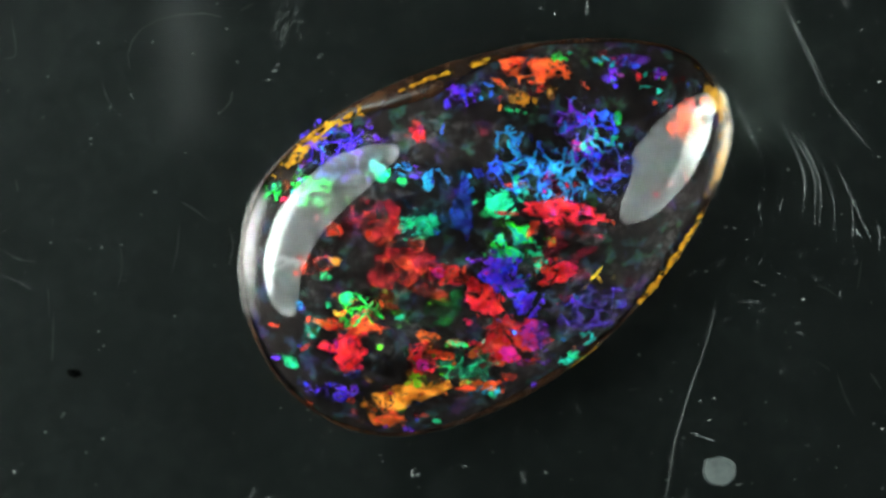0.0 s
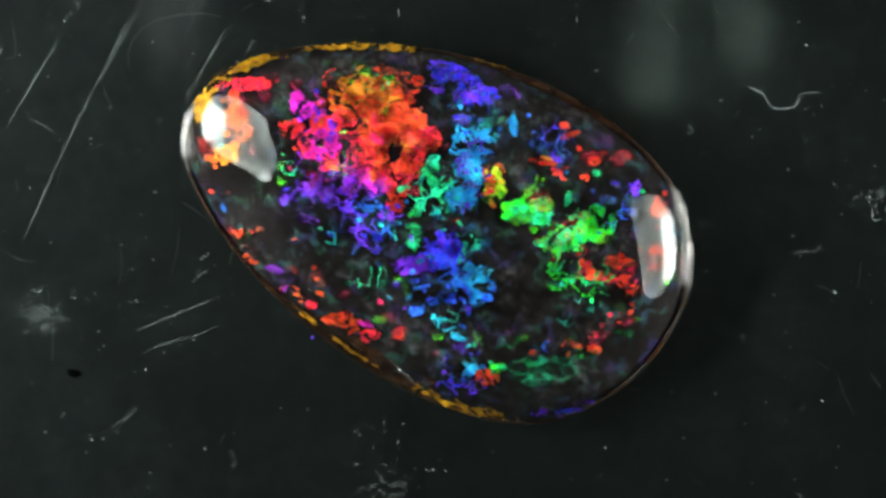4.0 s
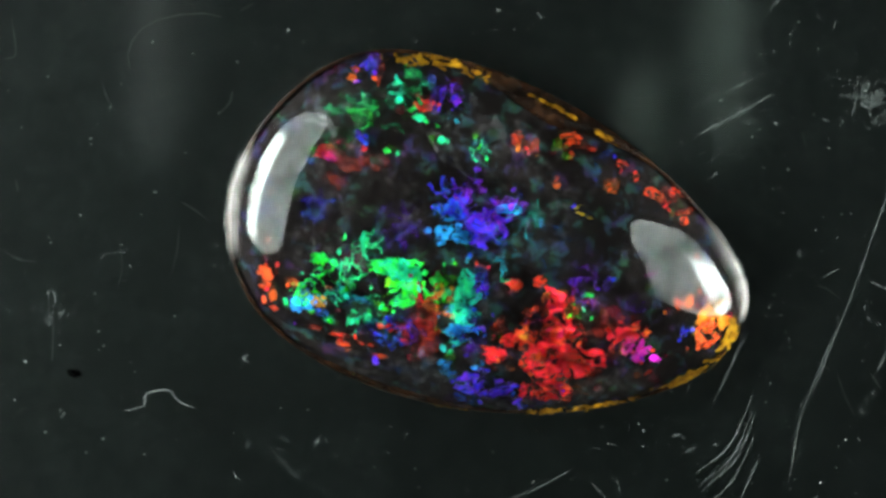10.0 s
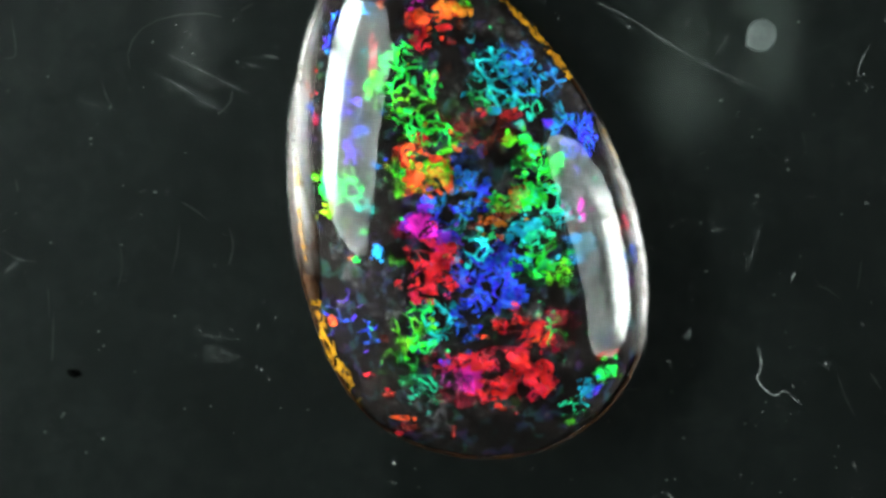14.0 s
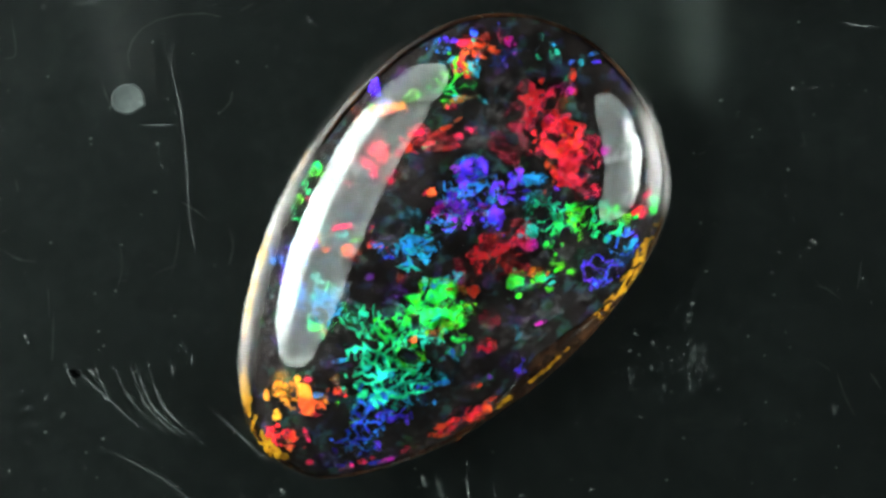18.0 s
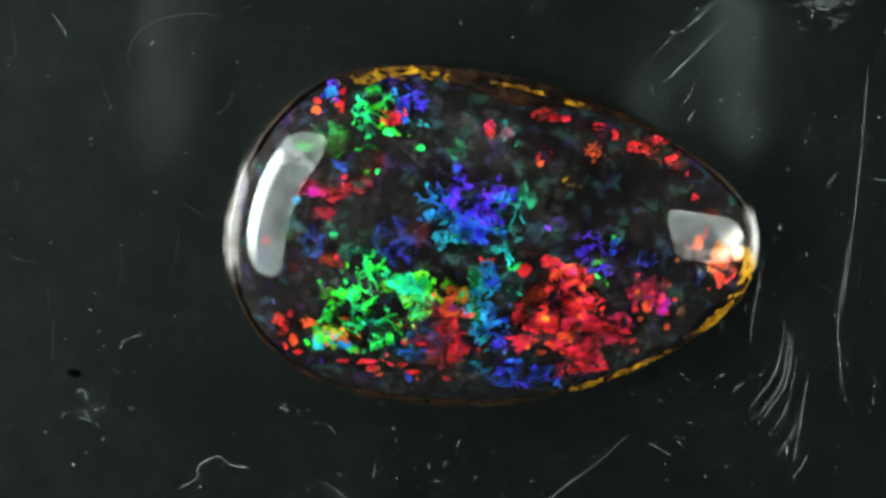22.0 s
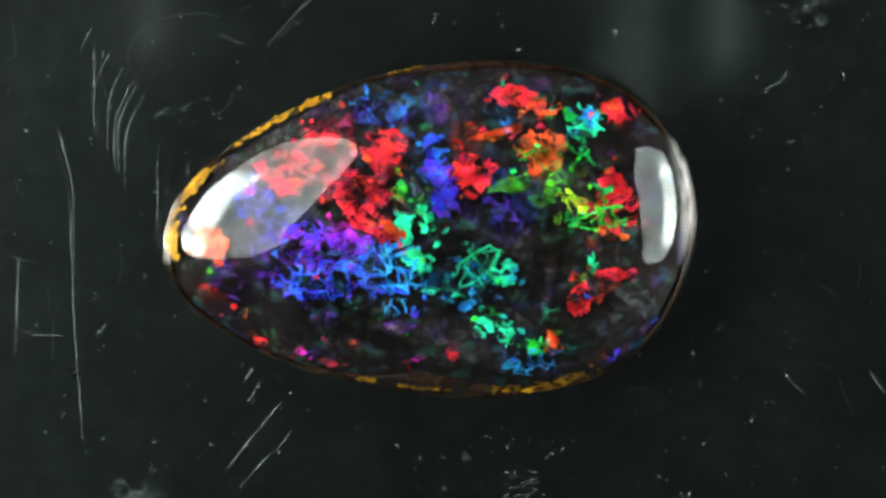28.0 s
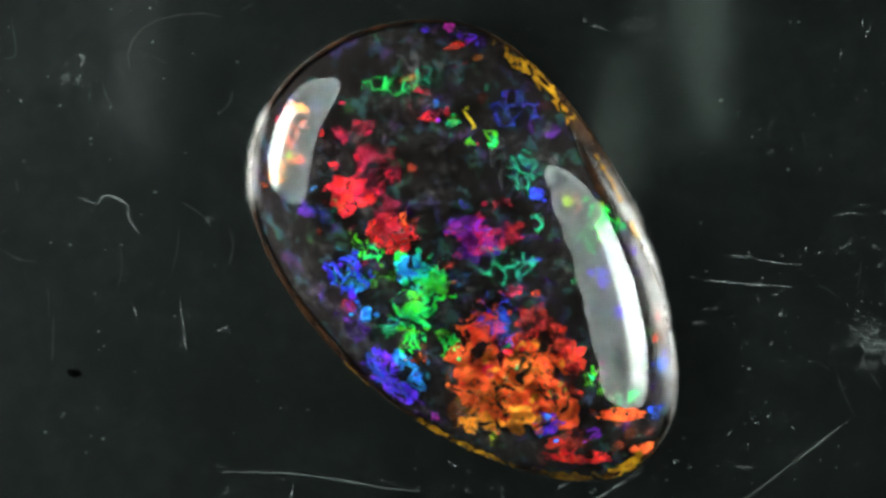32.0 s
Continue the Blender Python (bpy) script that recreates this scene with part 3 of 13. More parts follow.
# the orientation that flashes near 218 degrees of turn
flake(-1.55, -1.10, 0.66, 0.29, 142, 0.890, 218, 1, 'b')
flake(-0.96, -1.61, 0.38, 0.53, 142, 0.720, 218, 0.7, 'b')
flake(-0.38, -0.88, 0.62, 0.44, 172, 0.890, 218, 1, 'b')
flake(-1.06, -0.23, 0.24, 0.35, 142, 0.683, 218, 1, 'b')
flake(0.23, -0.92, 0.26, 0.19, 142, 0.014, 218, 1, 'b')
flake(-1.51, 0.33, 0.38, 0.38, 142, 0.997, 218, 1, 'b')
flake(-0.51, 0.84, 0.62, 0.77, 142, 0.997, 218, 0.68, 'b')
flake(-3.58, -2.67, 0.77, 0.44, 142, 0.997, 218, 1, 'm')
flake(-3.47, -1.78, 0.68, 0.38, 142, 0.997, 218, 1, 'm')
flake(-3.53, -0.84, 0.38, 0.38, 142, 0.997, 218, 1, 'm')
flake(-2.43, 0.17, 0.53, 0.53, 142, 0.655, 218, 1, 'n')
flake(-3.30, 0.58, 0.44, 0.44, 142, 0.350, 218, 1, 'n')
flake(-2.29, 0.86, 0.18, 0.22, 142, 0.350, 218, 1, 'b')
flake(1.10, -0.14, 0.50, 0.37, 142, 0.415, 218, 1, 'b')
flake(0.72, 0.76, 0.44, 0.29, 142, 0.655, 218, 1, 'n')
flake(2.07, 0.71, 0.53, 0.53, 142, 0.683, 218, 0.8, 'n')
flake(1.92, 0.32, 0.15, 0.15, 142, 0.997, 218, 1, 'b')
flake(1.18, 0.97, 0.26, 0.12, 142, 0.014, 218, 1, 'b')
flake(1.02, 1.65, 0.74, 0.37, 142, 0.050, 218, 1, 'm')
flake(1.56, 1.83, 0.68, 0.44, 142, 0.014, 218, 1, 'm')
flake(2.61, 1.40, 0.77, 0.59, 142, 0.350, 218, 0.8, 'n')
flake(1.52, 2.28, 0.68, 0.59, 142, 0.350, 218, 0.9, 'n')
flake(3.06, 2.71, 0.91, 0.68, 142, 0.350, 218, 1, 'n')
flake(4.08, 2.74, 0.62, 0.47, 142, 0.350, 218, 1, 'n')
flake(4.22, 3.55, 0.62, 0.59, 142, 0.415, 218, 1, 'n')
flake(4.75, 4.47, 0.71, 0.32, 142, 0.655, 218, 1, 'n')
flake(4.10, 4.94, 0.44, 0.29, 142, 0.655, 218, 1, 'n')
flake(5.62, 4.66, 0.65, 0.18, 142, 0.683, 218, 1, 'n')
flake(4.67, -0.86, 0.47, 0.62, 142, 0.683, 218, 1, 'b')
flake(5.10, 0.19, 0.77, 0.53, 142, 0.600, 218, 1, 'n')
flake(4.13, 0.26, 0.47, 0.47, 142, 0.510, 218, 1, 'n')
flake(3.65, 0.17, 0.35, 0.24, 142, 0.510, 218, 1, 'n')
flake(6.29, 2.19, 0.47, 0.47, 142, 0.050, 218, 1, 'm')
flake(5.63, 2.64, 0.62, 0.44, 142, 0.050, 218, 1, 'm')
flake(4.85, 2.68, 0.26, 0.21, 142, 0.014, 218, 1, 'b')
flake(6.80, 3.57, 0.22, 0.12, 142, 0.014, 218, 1, 'b')
flake(1.29, -2.55, 0.68, 0.53, 142, 0.997, 218, 0.42, 'b')
flake(1.27, -3.21, 0.22, 0.53, 142, 0.997, 218, 0.51, 'b')
flake(-0.19, -2.85, 0.22, 0.12, 142, 0.350, 218, 1, 'b')
flake(-2.79, -4.94, 0.38, 0.18, 142, 0.415, 218, 1, 'n')
flake(-3.21, -4.71, 0.12, 0.29, 142, 0.890, 218, 1, 'b')
flake(-3.28, -4.17, 0.38, 0.22, 142, 0.655, 218, 0.5, 'n')
flake(-4.24, -4.00, 0.29, 0.29, 142, 0.415, 218, 0.6, 'n')
flake(-4.54, -3.37, 0.35, 0.21, 142, 0.415, 218, 0.5, 'n')
flake(-5.20, -2.44, 0.12, 0.07, 142, 0.014, 218, 1, 'b')
flake(0.75, -4.72, 0.10, 0.29, 142, 0.683, 218, 1, 'b')
flake(1.42, -4.25, 0.12, 0.22, 142, 0.014, 218, 1, 'b')
flake(-4.27, 1.94, 0.22, 0.62, 142, 0.683, 218, 1, 'n')
flake(-3.32, 2.38, 0.29, 0.29, 142, 0.683, 218, 0.7, 'n')
flake(1.45, 5.05, 0.15, 1.03, 112, 0.014, 218, 1, 'm')
flake(-0.05, 3.88, 0.38, 0.47, 142, 0.683, 218, 0.8, 'n')
flake(-0.98, 1.64, 0.38, 0.18, 142, 0.350, 218, 0.6, 'b')
flake(-2.18, 2.56, 0.24, 0.24, 142, 0.683, 218, 0.6, 'n')
flake(-1.46, -3.76, 0.38, 0.29, 142, 0.415, 218, 0.4, 'n')
flake(2.68, -1.04, 0.12, 0.18, 142, 0.655, 218, 0.7, 'b')
flake(1.81, -1.38, 0.59, 0.88, 142, 0.655, 218, 0.35, 'n')
flake(-2.76, 1.67, 0.22, 0.44, 142, 0.350, 218, 0.5, 'n')
flake(0.26, -1.58, 0.15, 0.12, 142, 0.997, 218, 0.59, 'b')
flake(2.98, -0.67, 0.29, 0.12, 142, 0.997, 218, 0.42, 'b')
# the orientation that flashes near 250 degrees of turn
flake(-3.58, -2.76, 0.53, 0.47, 110, 0.997, 250, 1, 'b')
flake(-3.33, -2.21, 0.32, 0.24, 110, 0.997, 250, 1, 'b')
flake(-2.39, -1.99, 0.77, 0.68, 110, 0.997, 250, 0.68, 'm')
flake(-2.14, -1.56, 0.38, 0.29, 110, 0.997, 250, 1, 'b')
flake(-4.05, -0.61, 0.41, 0.38, 110, 0.997, 250, 0.34, 'm')
flake(-3.30, 0.25, 0.15, 0.22, 110, 0.350, 250, 1, 'b')
flake(-2.52, 0.37, 0.62, 0.53, 110, 0.415, 250, 0.5, 'n')
flake(-1.59, 0.31, 0.32, 0.24, 110, 0.997, 250, 1, 'b')
flake(-0.82, 0.93, 0.50, 0.77, 110, 0.997, 250, 1, 'b')
flake(-0.21, 1.08, 0.68, 0.44, 110, 0.997, 250, 1, 'b')
flake(1.05, 1.30, 0.74, 0.29, 110, 0.014, 250, 1, 'm')
flake(1.75, 1.73, 0.82, 0.59, 110, 0.014, 250, 1, 'm')
flake(3.00, 2.03, 0.91, 0.68, 110, 0.014, 250, 1, 'm')
flake(2.46, 1.16, 0.38, 0.38, 110, 0.014, 250, 1, 'b')
flake(2.55, 0.02, 0.62, 0.38, 110, 0.997, 250, 1, 'b')
flake(3.17, 0.00, 0.47, 0.38, 110, 0.997, 250, 0.68, 'b')
flake(2.07, 0.84, 0.35, 0.53, 110, 0.683, 250, 0.8, 'b')
flake(2.93, 0.83, 0.38, 0.47, 110, 0.683, 250, 0.6, 'n')
flake(1.14, -0.09, 0.62, 0.53, 110, 0.600, 250, 0.8, 'n')
flake(3.89, 0.19, 0.77, 0.53, 110, 0.240, 250, 1, 'm')
flake(4.43, 0.22, 0.38, 0.38, 110, 0.240, 250, 1, 'm')
flake(4.77, -0.51, 0.53, 0.44, 110, 0.415, 250, 1, 'n')
flake(5.30, 0.37, 0.77, 0.38, 110, 0.415, 250, 1, 'n')
flake(3.67, 1.62, 0.91, 0.62, 110, 0.350, 250, 0.7, 'n')
flake(4.14, 3.31, 0.77, 0.53, 110, 0.350, 250, 1, 'n')
flake(5.00, 3.99, 0.38, 0.29, 110, 0.350, 250, 1, 'n')
flake(5.24, 2.71, 0.47, 0.62, 110, 0.014, 250, 1, 'b')
flake(6.24, 2.59, 0.62, 0.41, 110, 0.014, 250, 1, 'b')
flake(6.31, 2.19, 0.38, 0.44, 110, 0.050, 250, 1, 'b')
flake(5.51, 1.55, 0.29, 0.29, 110, 0.655, 250, 1, 'b')
flake(-0.23, -2.85, 0.32, 0.26, 110, 0.350, 250, 1, 'b')
flake(0.60, -3.21, 0.44, 0.53, 110, 0.655, 250, 0.9, 'b')
flake(1.48, -3.23, 0.38, 0.38, 110, 0.890, 250, 1, 'm')
flake(1.64, -3.00, 0.26, 0.18, 110, 0.655, 250, 1, 'b')
flake(2.20, -1.45, 0.62, 0.38, 110, 0.415, 250, 0.7, 'n')
flake(2.67, -0.69, 0.15, 0.47, 110, 0.415, 250, 0.6, 'b')
flake(3.49, -2.50, 0.35, 0.77, 110, 0.683, 250, 0.6, 'n')
flake(3.89, -1.81, 0.21, 0.44, 110, 0.683, 250, 0.5, 'n')
flake(-0.06, -1.12, 0.62, 0.47, 110, 0.997, 250, 0.26, 'm')
flake(1.64, -1.99, 0.62, 0.62, 110, 0.415, 250, 0.4, 'n')
flake(4.73, 5.11, 0.38, 0.22, 110, 0.683, 250, 1, 'n')
flake(5.51, 4.89, 0.47, 0.29, 110, 0.655, 250, 1, 'n')
flake(4.62, 4.80, 0.12, 0.22, 110, 0.014, 250, 1, 'b')
flake(3.46, 5.22, 0.15, 0.47, 110, 0.014, 250, 1, 'm')
flake(-4.04, -4.31, 0.22, 0.18, 110, 0.014, 250, 1, 'b')
flake(-4.09, -3.96, 0.15, 0.26, 110, 0.350, 250, 1, 'b')
flake(-3.57, -4.27, 0.29, 0.22, 110, 0.350, 250, 0.8, 'n')
flake(-3.15, -4.28, 0.22, 0.22, 110, 0.655, 250, 1, 'b')
flake(-5.31, 0.43, 0.47, 0.07, 110, 0.997, 250, 1, 'b')
flake(1.29, 3.67, 0.22, 0.29, 110, 0.510, 250, 1, 'n')
flake(0.43, 4.33, 0.12, 0.74, 110, 0.415, 250, 0.7, 'n')
flake(-1.01, 2.20, 0.12, 0.18, 110, 0.655, 250, 1, 'b')
flake(-1.38, -3.74, 0.15, 0.18, 110, 0.350, 250, 0.6, 'b')
flake(-0.07, 2.13, 0.09, 0.15, 110, 0.350, 250, 1, 'b')
flake(0.64, -1.19, 0.59, 0.59, 110, 0.655, 250, 0.3, 'n')
flake(0.46, 1.08, 0.44, 0.38, 110, 0.600, 250, 0.4, 'n')
# the orientation that flashes near 281 degrees of turn
flake(2.45, 0.08, 0.53, 0.38, 79, 0.014, 281, 1, 'b')
flake(3.42, -0.10, 0.77, 0.88, 79, 0.014, 281, 1, 'b')
flake(4.50, 0.19, 1.06, 0.82, 79, 0.014, 281, 1, 'm')
flake(3.67, 1.30, 0.53, 0.68, 79, 0.050, 281, 1, 'm')
flake(4.22, 1.52, 0.91, 1.03, 79, 0.014, 281, 1, 'm')
flake(5.20, 2.15, 0.44, 0.68, 79, 0.014, 281, 1, 'm')
flake(5.25, -0.27, 0.47, 0.38, 79, 0.050, 281, 1, 'm')
flake(5.31, 0.85, 0.62, 0.47, 79, 0.050, 281, 1, 'm')
flake(5.53, 1.58, 0.37, 0.37, 79, 0.683, 281, 1, 'b')
flake(6.03, 2.90, 0.21, 0.18, 79, 0.720, 281, 0.7, 'b')
flake(1.04, -1.00, 0.41, 0.53, 79, 0.350, 281, 1, 'b')
flake(0.55, -1.47, 0.47, 0.38, 79, 0.510, 281, 1, 'b')
flake(1.85, -1.56, 0.74, 0.38, 79, 0.350, 281, 1, 'b')
flake(2.50, -1.68, 0.29, 0.44, 79, 0.350, 281, 1, 'n')
flake(2.85, -0.71, 0.26, 0.29, 79, 0.350, 281, 1, 'b')
flake(0.05, -2.49, 0.29, 0.22, 79, 0.350, 281, 1, 'n')
flake(0.18, -1.72, 0.18, 0.18, 79, 0.350, 281, 1, 'b')
flake(0.51, -3.22, 0.62, 0.53, 79, 0.655, 281, 1, 'n')
flake(3.33, -2.57, 0.32, 0.62, 114, 0.683, 281, 1, 'b')
flake(3.98, -2.37, 0.35, 0.59, 129, 0.683, 281, 1, 'b')
flake(3.49, -1.95, 0.24, 0.68, 114, 0.600, 281, 1, 'b')
flake(1.73, -2.90, 0.12, 0.26, 79, 0.600, 281, 1, 'b')
flake(-1.70, -2.95, 0.68, 0.53, 79, 0.997, 281, 1, 'b')
flake(-0.49, -1.90, 0.68, 0.53, 79, 0.997, 281, 0.51, 'b')
flake(-0.88, -1.39, 0.22, 0.22, 79, 0.014, 281, 1, 'b')
flake(-0.22, 0.43, 0.82, 0.38, 79, 0.720, 281, 0.42, 'm')
flake(0.27, 0.49, 0.68, 0.47, 79, 0.720, 281, 0.35, 'm')
flake(-0.25, 1.07, 0.74, 0.18, 79, 0.997, 281, 0.42, 'm')
flake(-2.56, 1.22, 0.15, 0.18, 79, 0.350, 281, 1, 'b')
flake(-3.85, -0.21, 0.15, 0.12, 79, 0.600, 281, 1, 'b')
flake(-3.52, -0.38, 0.29, 0.15, 79, 0.997, 281, 0.51, 'm')
flake(-3.26, 0.21, 0.21, 0.09, 79, 0.415, 281, 0.7, 'b')
flake(-0.99, 2.24, 0.21, 0.18, 79, 0.655, 281, 1, 'b')
flake(-0.02, 3.84, 0.32, 0.37, 79, 0.350, 281, 1, 'n')
flake(-0.61, 3.06, 0.15, 0.15, 79, 0.240, 281, 1, 'm')
flake(0.30, 4.19, 0.21, 0.21, 79, 0.350, 281, 1, 'n')
flake(-0.18, 2.17, 0.13, 0.29, 79, 0.415, 281, 0.8, 'n')
flake(-3.79, -4.16, 0.32, 0.53, 79, 0.014, 281, 1, 'm')
flake(-2.46, -4.77, 0.24, 0.18, 79, 0.050, 281, 1, 'b')
flake(-2.86, -4.25, 0.21, 0.18, 79, 0.014, 281, 1, 'b')
flake(-5.35, 1.08, 0.18, 0.21, 79, 0.683, 281, 1, 'b')
flake(-5.56, 0.80, 0.10, 0.10, 79, 0.683, 281, 1, 'b')
flake(-5.83, 0.50, 0.15, 0.12, 79, 0.890, 281, 1, 'b')
flake(-5.85, -0.18, 0.12, 0.07, 79, 0.683, 281, 1, 'b')
flake(5.59, 3.71, 0.62, 0.22, 79, 0.014, 281, 1, 'm')
flake(3.29, 5.04, 0.12, 0.47, 79, 0.014, 281, 1, 'b')
flake(1.63, 3.77, 0.18, 0.32, 79, 0.683, 281, 1, 'n')
flake(2.68, 4.07, 0.21, 0.15, 79, 0.683, 281, 1, 'n')
flake(4.32, 5.14, 0.12, 0.21, 79, 0.655, 281, 1, 'n')
flake(6.71, 2.39, 0.91, 0.22, 79, 0.997, 281, 1, 'm')
flake(6.73, 4.20, 0.35, 0.24, 79, 0.014, 281, 1, 'm')
flake(4.36, 2.94, 0.18, 0.09, 79, 0.415, 281, 1, 'b')
flake(4.67, 2.08, 0.29, 0.21, 79, 0.350, 281, 0.6, 'n')
flake(-4.61, -0.33, 0.38, 0.26, 79, 0.415, 281, 0.4, 'n')
flake(-4.48, -1.31, 0.77, 0.29, 79, 0.350, 281, 0.4, 'n')
flake(-3.37, 1.98, 0.62, 0.47, 79, 0.655, 281, 0.35, 'n')
flake(-1.65, 1.97, 0.47, 0.62, 79, 0.415, 281, 0.3, 'n')
flake(-2.67, 2.64, 0.53, 0.22, 79, 0.720, 281, 0.24, 'm')
flake(2.22, 0.60, 0.62, 0.62, 79, 0.655, 281, 0.35, 'n')
flake(0.89, 1.17, 0.77, 0.47, 79, 0.415, 281, 0.35, 'n')
flake(4.97, -1.48, 0.15, 0.12, 79, 0.890, 281, 1, 'b')
flake(1.59, -3.27, 0.29, 0.44, 79, 0.683, 281, 0.35, 'n')
# the orientation that flashes near 122 degrees of turn
flake(4.46, -0.11, 1.06, 0.53, 58, 0.050, 122, 1, 'm')
flake(4.10, 1.03, 1.35, 0.82, 58, 0.997, 122, 1, 'm')
flake(3.57, -0.11, 0.88, 0.88, 58, 0.014, 122, 1, 'b')
flake(2.86, 0.34, 0.91, 0.62, 58, 0.997, 122, 1, 'b')
flake(5.62, 1.42, 0.38, 0.37, 58, 0.890, 122, 1, 'b')
flake(5.23, 1.99, 0.29, 0.24, 58, 0.997, 122, 1, 'm')
flake(5.22, -0.02, 0.77, 0.29, 58, 0.050, 122, 1, 'm')
flake(6.91, 2.46, 0.88, 0.18, 58, 0.997, 122, 1, 'm')
flake(6.49, 3.09, 0.38, 0.22, 58, 0.014, 122, 1, 'b')
flake(5.66, 3.98, 0.38, 0.26, 58, 0.050, 122, 1, 'm')
flake(2.92, -0.99, 0.32, 0.26, 58, 0.997, 122, 1, 'b')
flake(2.10, -1.85, 0.59, 0.44, 58, 0.600, 122, 1, 'b')
flake(1.62, -1.19, 0.59, 0.68, 58, 0.600, 122, 1, 'b')
flake(1.01, -0.71, 0.44, 0.38, 58, 0.600, 122, 1, 'b')
flake(3.71, -2.41, 0.79, 0.41, 33, 0.683, 122, 1, 'b')
flake(2.91, -2.83, 0.35, 0.24, 58, 0.683, 122, 1, 'b')
flake(1.15, -1.71, 0.18, 0.24, 58, 0.014, 122, 1, 'b')
flake(0.84, -1.71, 0.29, 0.41, 58, 0.240, 122, 1, 'b')
flake(1.69, -0.22, 0.62, 0.62, 58, 0.415, 122, 1, 'n')
flake(-0.28, -2.02, 0.62, 0.37, 58, 0.350, 122, 1, 'b')
flake(-0.72, -2.21, 0.26, 0.18, 58, 0.415, 122, 1, 'b')
flake(-1.57, -2.42, 0.62, 0.38, 58, 0.350, 122, 1, 'b')
flake(-1.75, -3.41, 0.53, 0.44, 58, 0.350, 122, 1, 'b')
flake(-1.98, -1.89, 0.38, 0.53, 58, 0.350, 122, 0.6, 'n')
flake(-2.91, -2.15, 0.62, 0.38, 58, 0.350, 122, 0.5, 'n')
flake(0.01, 0.65, 0.68, 0.68, 58, 0.683, 122, 1, 'b')
flake(0.26, 1.42, 0.53, 0.26, 58, 0.720, 122, 0.7, 'b')
flake(-1.08, 0.41, 0.53, 0.53, 58, 0.600, 122, 1, 'b')
flake(-1.25, 0.89, 0.38, 0.21, 58, 0.655, 122, 1, 'b')
flake(-0.09, -0.11, 0.44, 0.29, 58, 0.415, 122, 0.6, 'b')
flake(-0.88, 2.14, 0.21, 0.15, 58, 0.655, 122, 0.8, 'b')
flake(0.03, 4.10, 0.53, 0.22, 58, 0.014, 122, 1, 'm')
flake(-0.79, 3.67, 0.29, 0.21, 58, 0.997, 122, 1, 'b')
flake(3.47, 5.03, 0.18, 0.29, 58, 0.014, 122, 1, 'm')
flake(2.90, 5.22, 0.15, 0.15, 58, 0.014, 122, 1, 'b')
flake(1.31, 4.51, 0.15, 0.12, 58, 0.014, 122, 1, 'b')
flake(0.84, 4.53, 0.18, 0.12, 58, 0.997, 122, 1, 'b')
flake(-3.11, 1.96, 0.35, 0.22, 58, 0.600, 122, 1, 'b')
flake(-3.44, 2.44, 0.68, 0.29, 58, 0.683, 122, 1, 'n')
flake(-3.54, 1.67, 0.21, 0.29, 58, 0.014, 122, 1, 'm')
flake(-3.51, 1.19, 0.22, 0.09, 58, 0.350, 122, 1, 'b')
flake(-3.79, -0.31, 0.18, 0.15, 58, 0.655, 122, 1, 'b')
flake(-4.30, -1.53, 0.15, 0.10, 58, 0.997, 122, 1, 'b')
flake(-4.48, -1.00, 0.38, 0.18, 58, 0.350, 122, 0.5, 'n')
flake(-5.35, 1.10, 0.18, 0.12, 58, 0.683, 122, 1, 'b')
flake(-5.87, 0.29, 0.47, 0.07, 58, 0.683, 122, 0.7, 'b')
flake(-2.44, -4.97, 0.15, 0.22, 58, 0.014, 122, 1, 'm')
flake(-3.53, -4.20, 0.47, 0.38, 58, 0.014, 122, 1, 'm')
flake(1.79, -3.04, 0.12, 0.29, 58, 0.600, 122, 1, 'b')
flake(0.96, -3.63, 0.62, 0.29, 58, 0.655, 122, 0.4, 'n')
flake(-0.43, -4.62, 0.77, 0.22, 58, 0.997, 122, 0.26, 'm')
flake(3.05, 1.69, 1.18, 0.38, 58, 0.720, 122, 0.35, 'm')
flake(1.82, 2.09, 0.91, 0.62, 58, 0.655, 122, 0.25, 'n')
flake(4.39, 2.70, 0.22, 0.22, 58, 0.415, 122, 0.8, 'n')
flake(0.58, 2.52, 0.44, 0.29, 58, 0.415, 122, 0.4, 'n')
flake(-1.99, -4.20, 0.29, 0.15, 58, 0.655, 122, 0.7, 'b')
flake(-0.29, -2.47, 0.32, 0.32, 58, 0.997, 122, 0.34, 'm')
flake(-4.30, 0.19, 1.18, 0.44, 58, 0.415, 122, 0.25, 'n')
flake(4.80, -0.69, 0.59, 0.21, 58, 0.350, 122, 0.6, 'n')
flake(4.35, 1.43, 0.44, 0.35, 58, 0.890, 122, 0.7, 'm')
# the orientation that flashes near 153 degrees of turn
flake(1.43, -0.05, 0.50, 0.41, 27, 0.415, 153, 1, 'b')
flake(1.99, -0.63, 0.32, 0.32, 27, 0.350, 153, 1, 'b')
flake(0.98, 0.69, 0.47, 0.62, 27, 0.415, 153, 1, 'b')
flake(1.40, -1.54, 0.47, 0.38, 27, 0.683, 153, 1, 'b')
flake(0.98, -0.89, 0.38, 0.53, 27, 0.683, 153, 1, 'b')
flake(0.60, -1.86, 0.62, 0.53, 27, 0.997, 153, 1, 'm')
flake(2.79, 0.56, 0.77, 0.32, 172, 0.997, 153, 1, 'b')
flake(1.92, 0.55, 0.62, 0.24, 7, 0.014, 153, 1, 'b')
flake(4.66, -0.86, 0.47, 0.26, 27, 0.997, 153, 1, 'b')
flake(3.06, -1.37, 0.62, 0.47, 27, 0.997, 153, 0.68, 'm')
flake(3.07, 0.01, 0.77, 0.47, 27, 0.997, 153, 0.59, 'm')
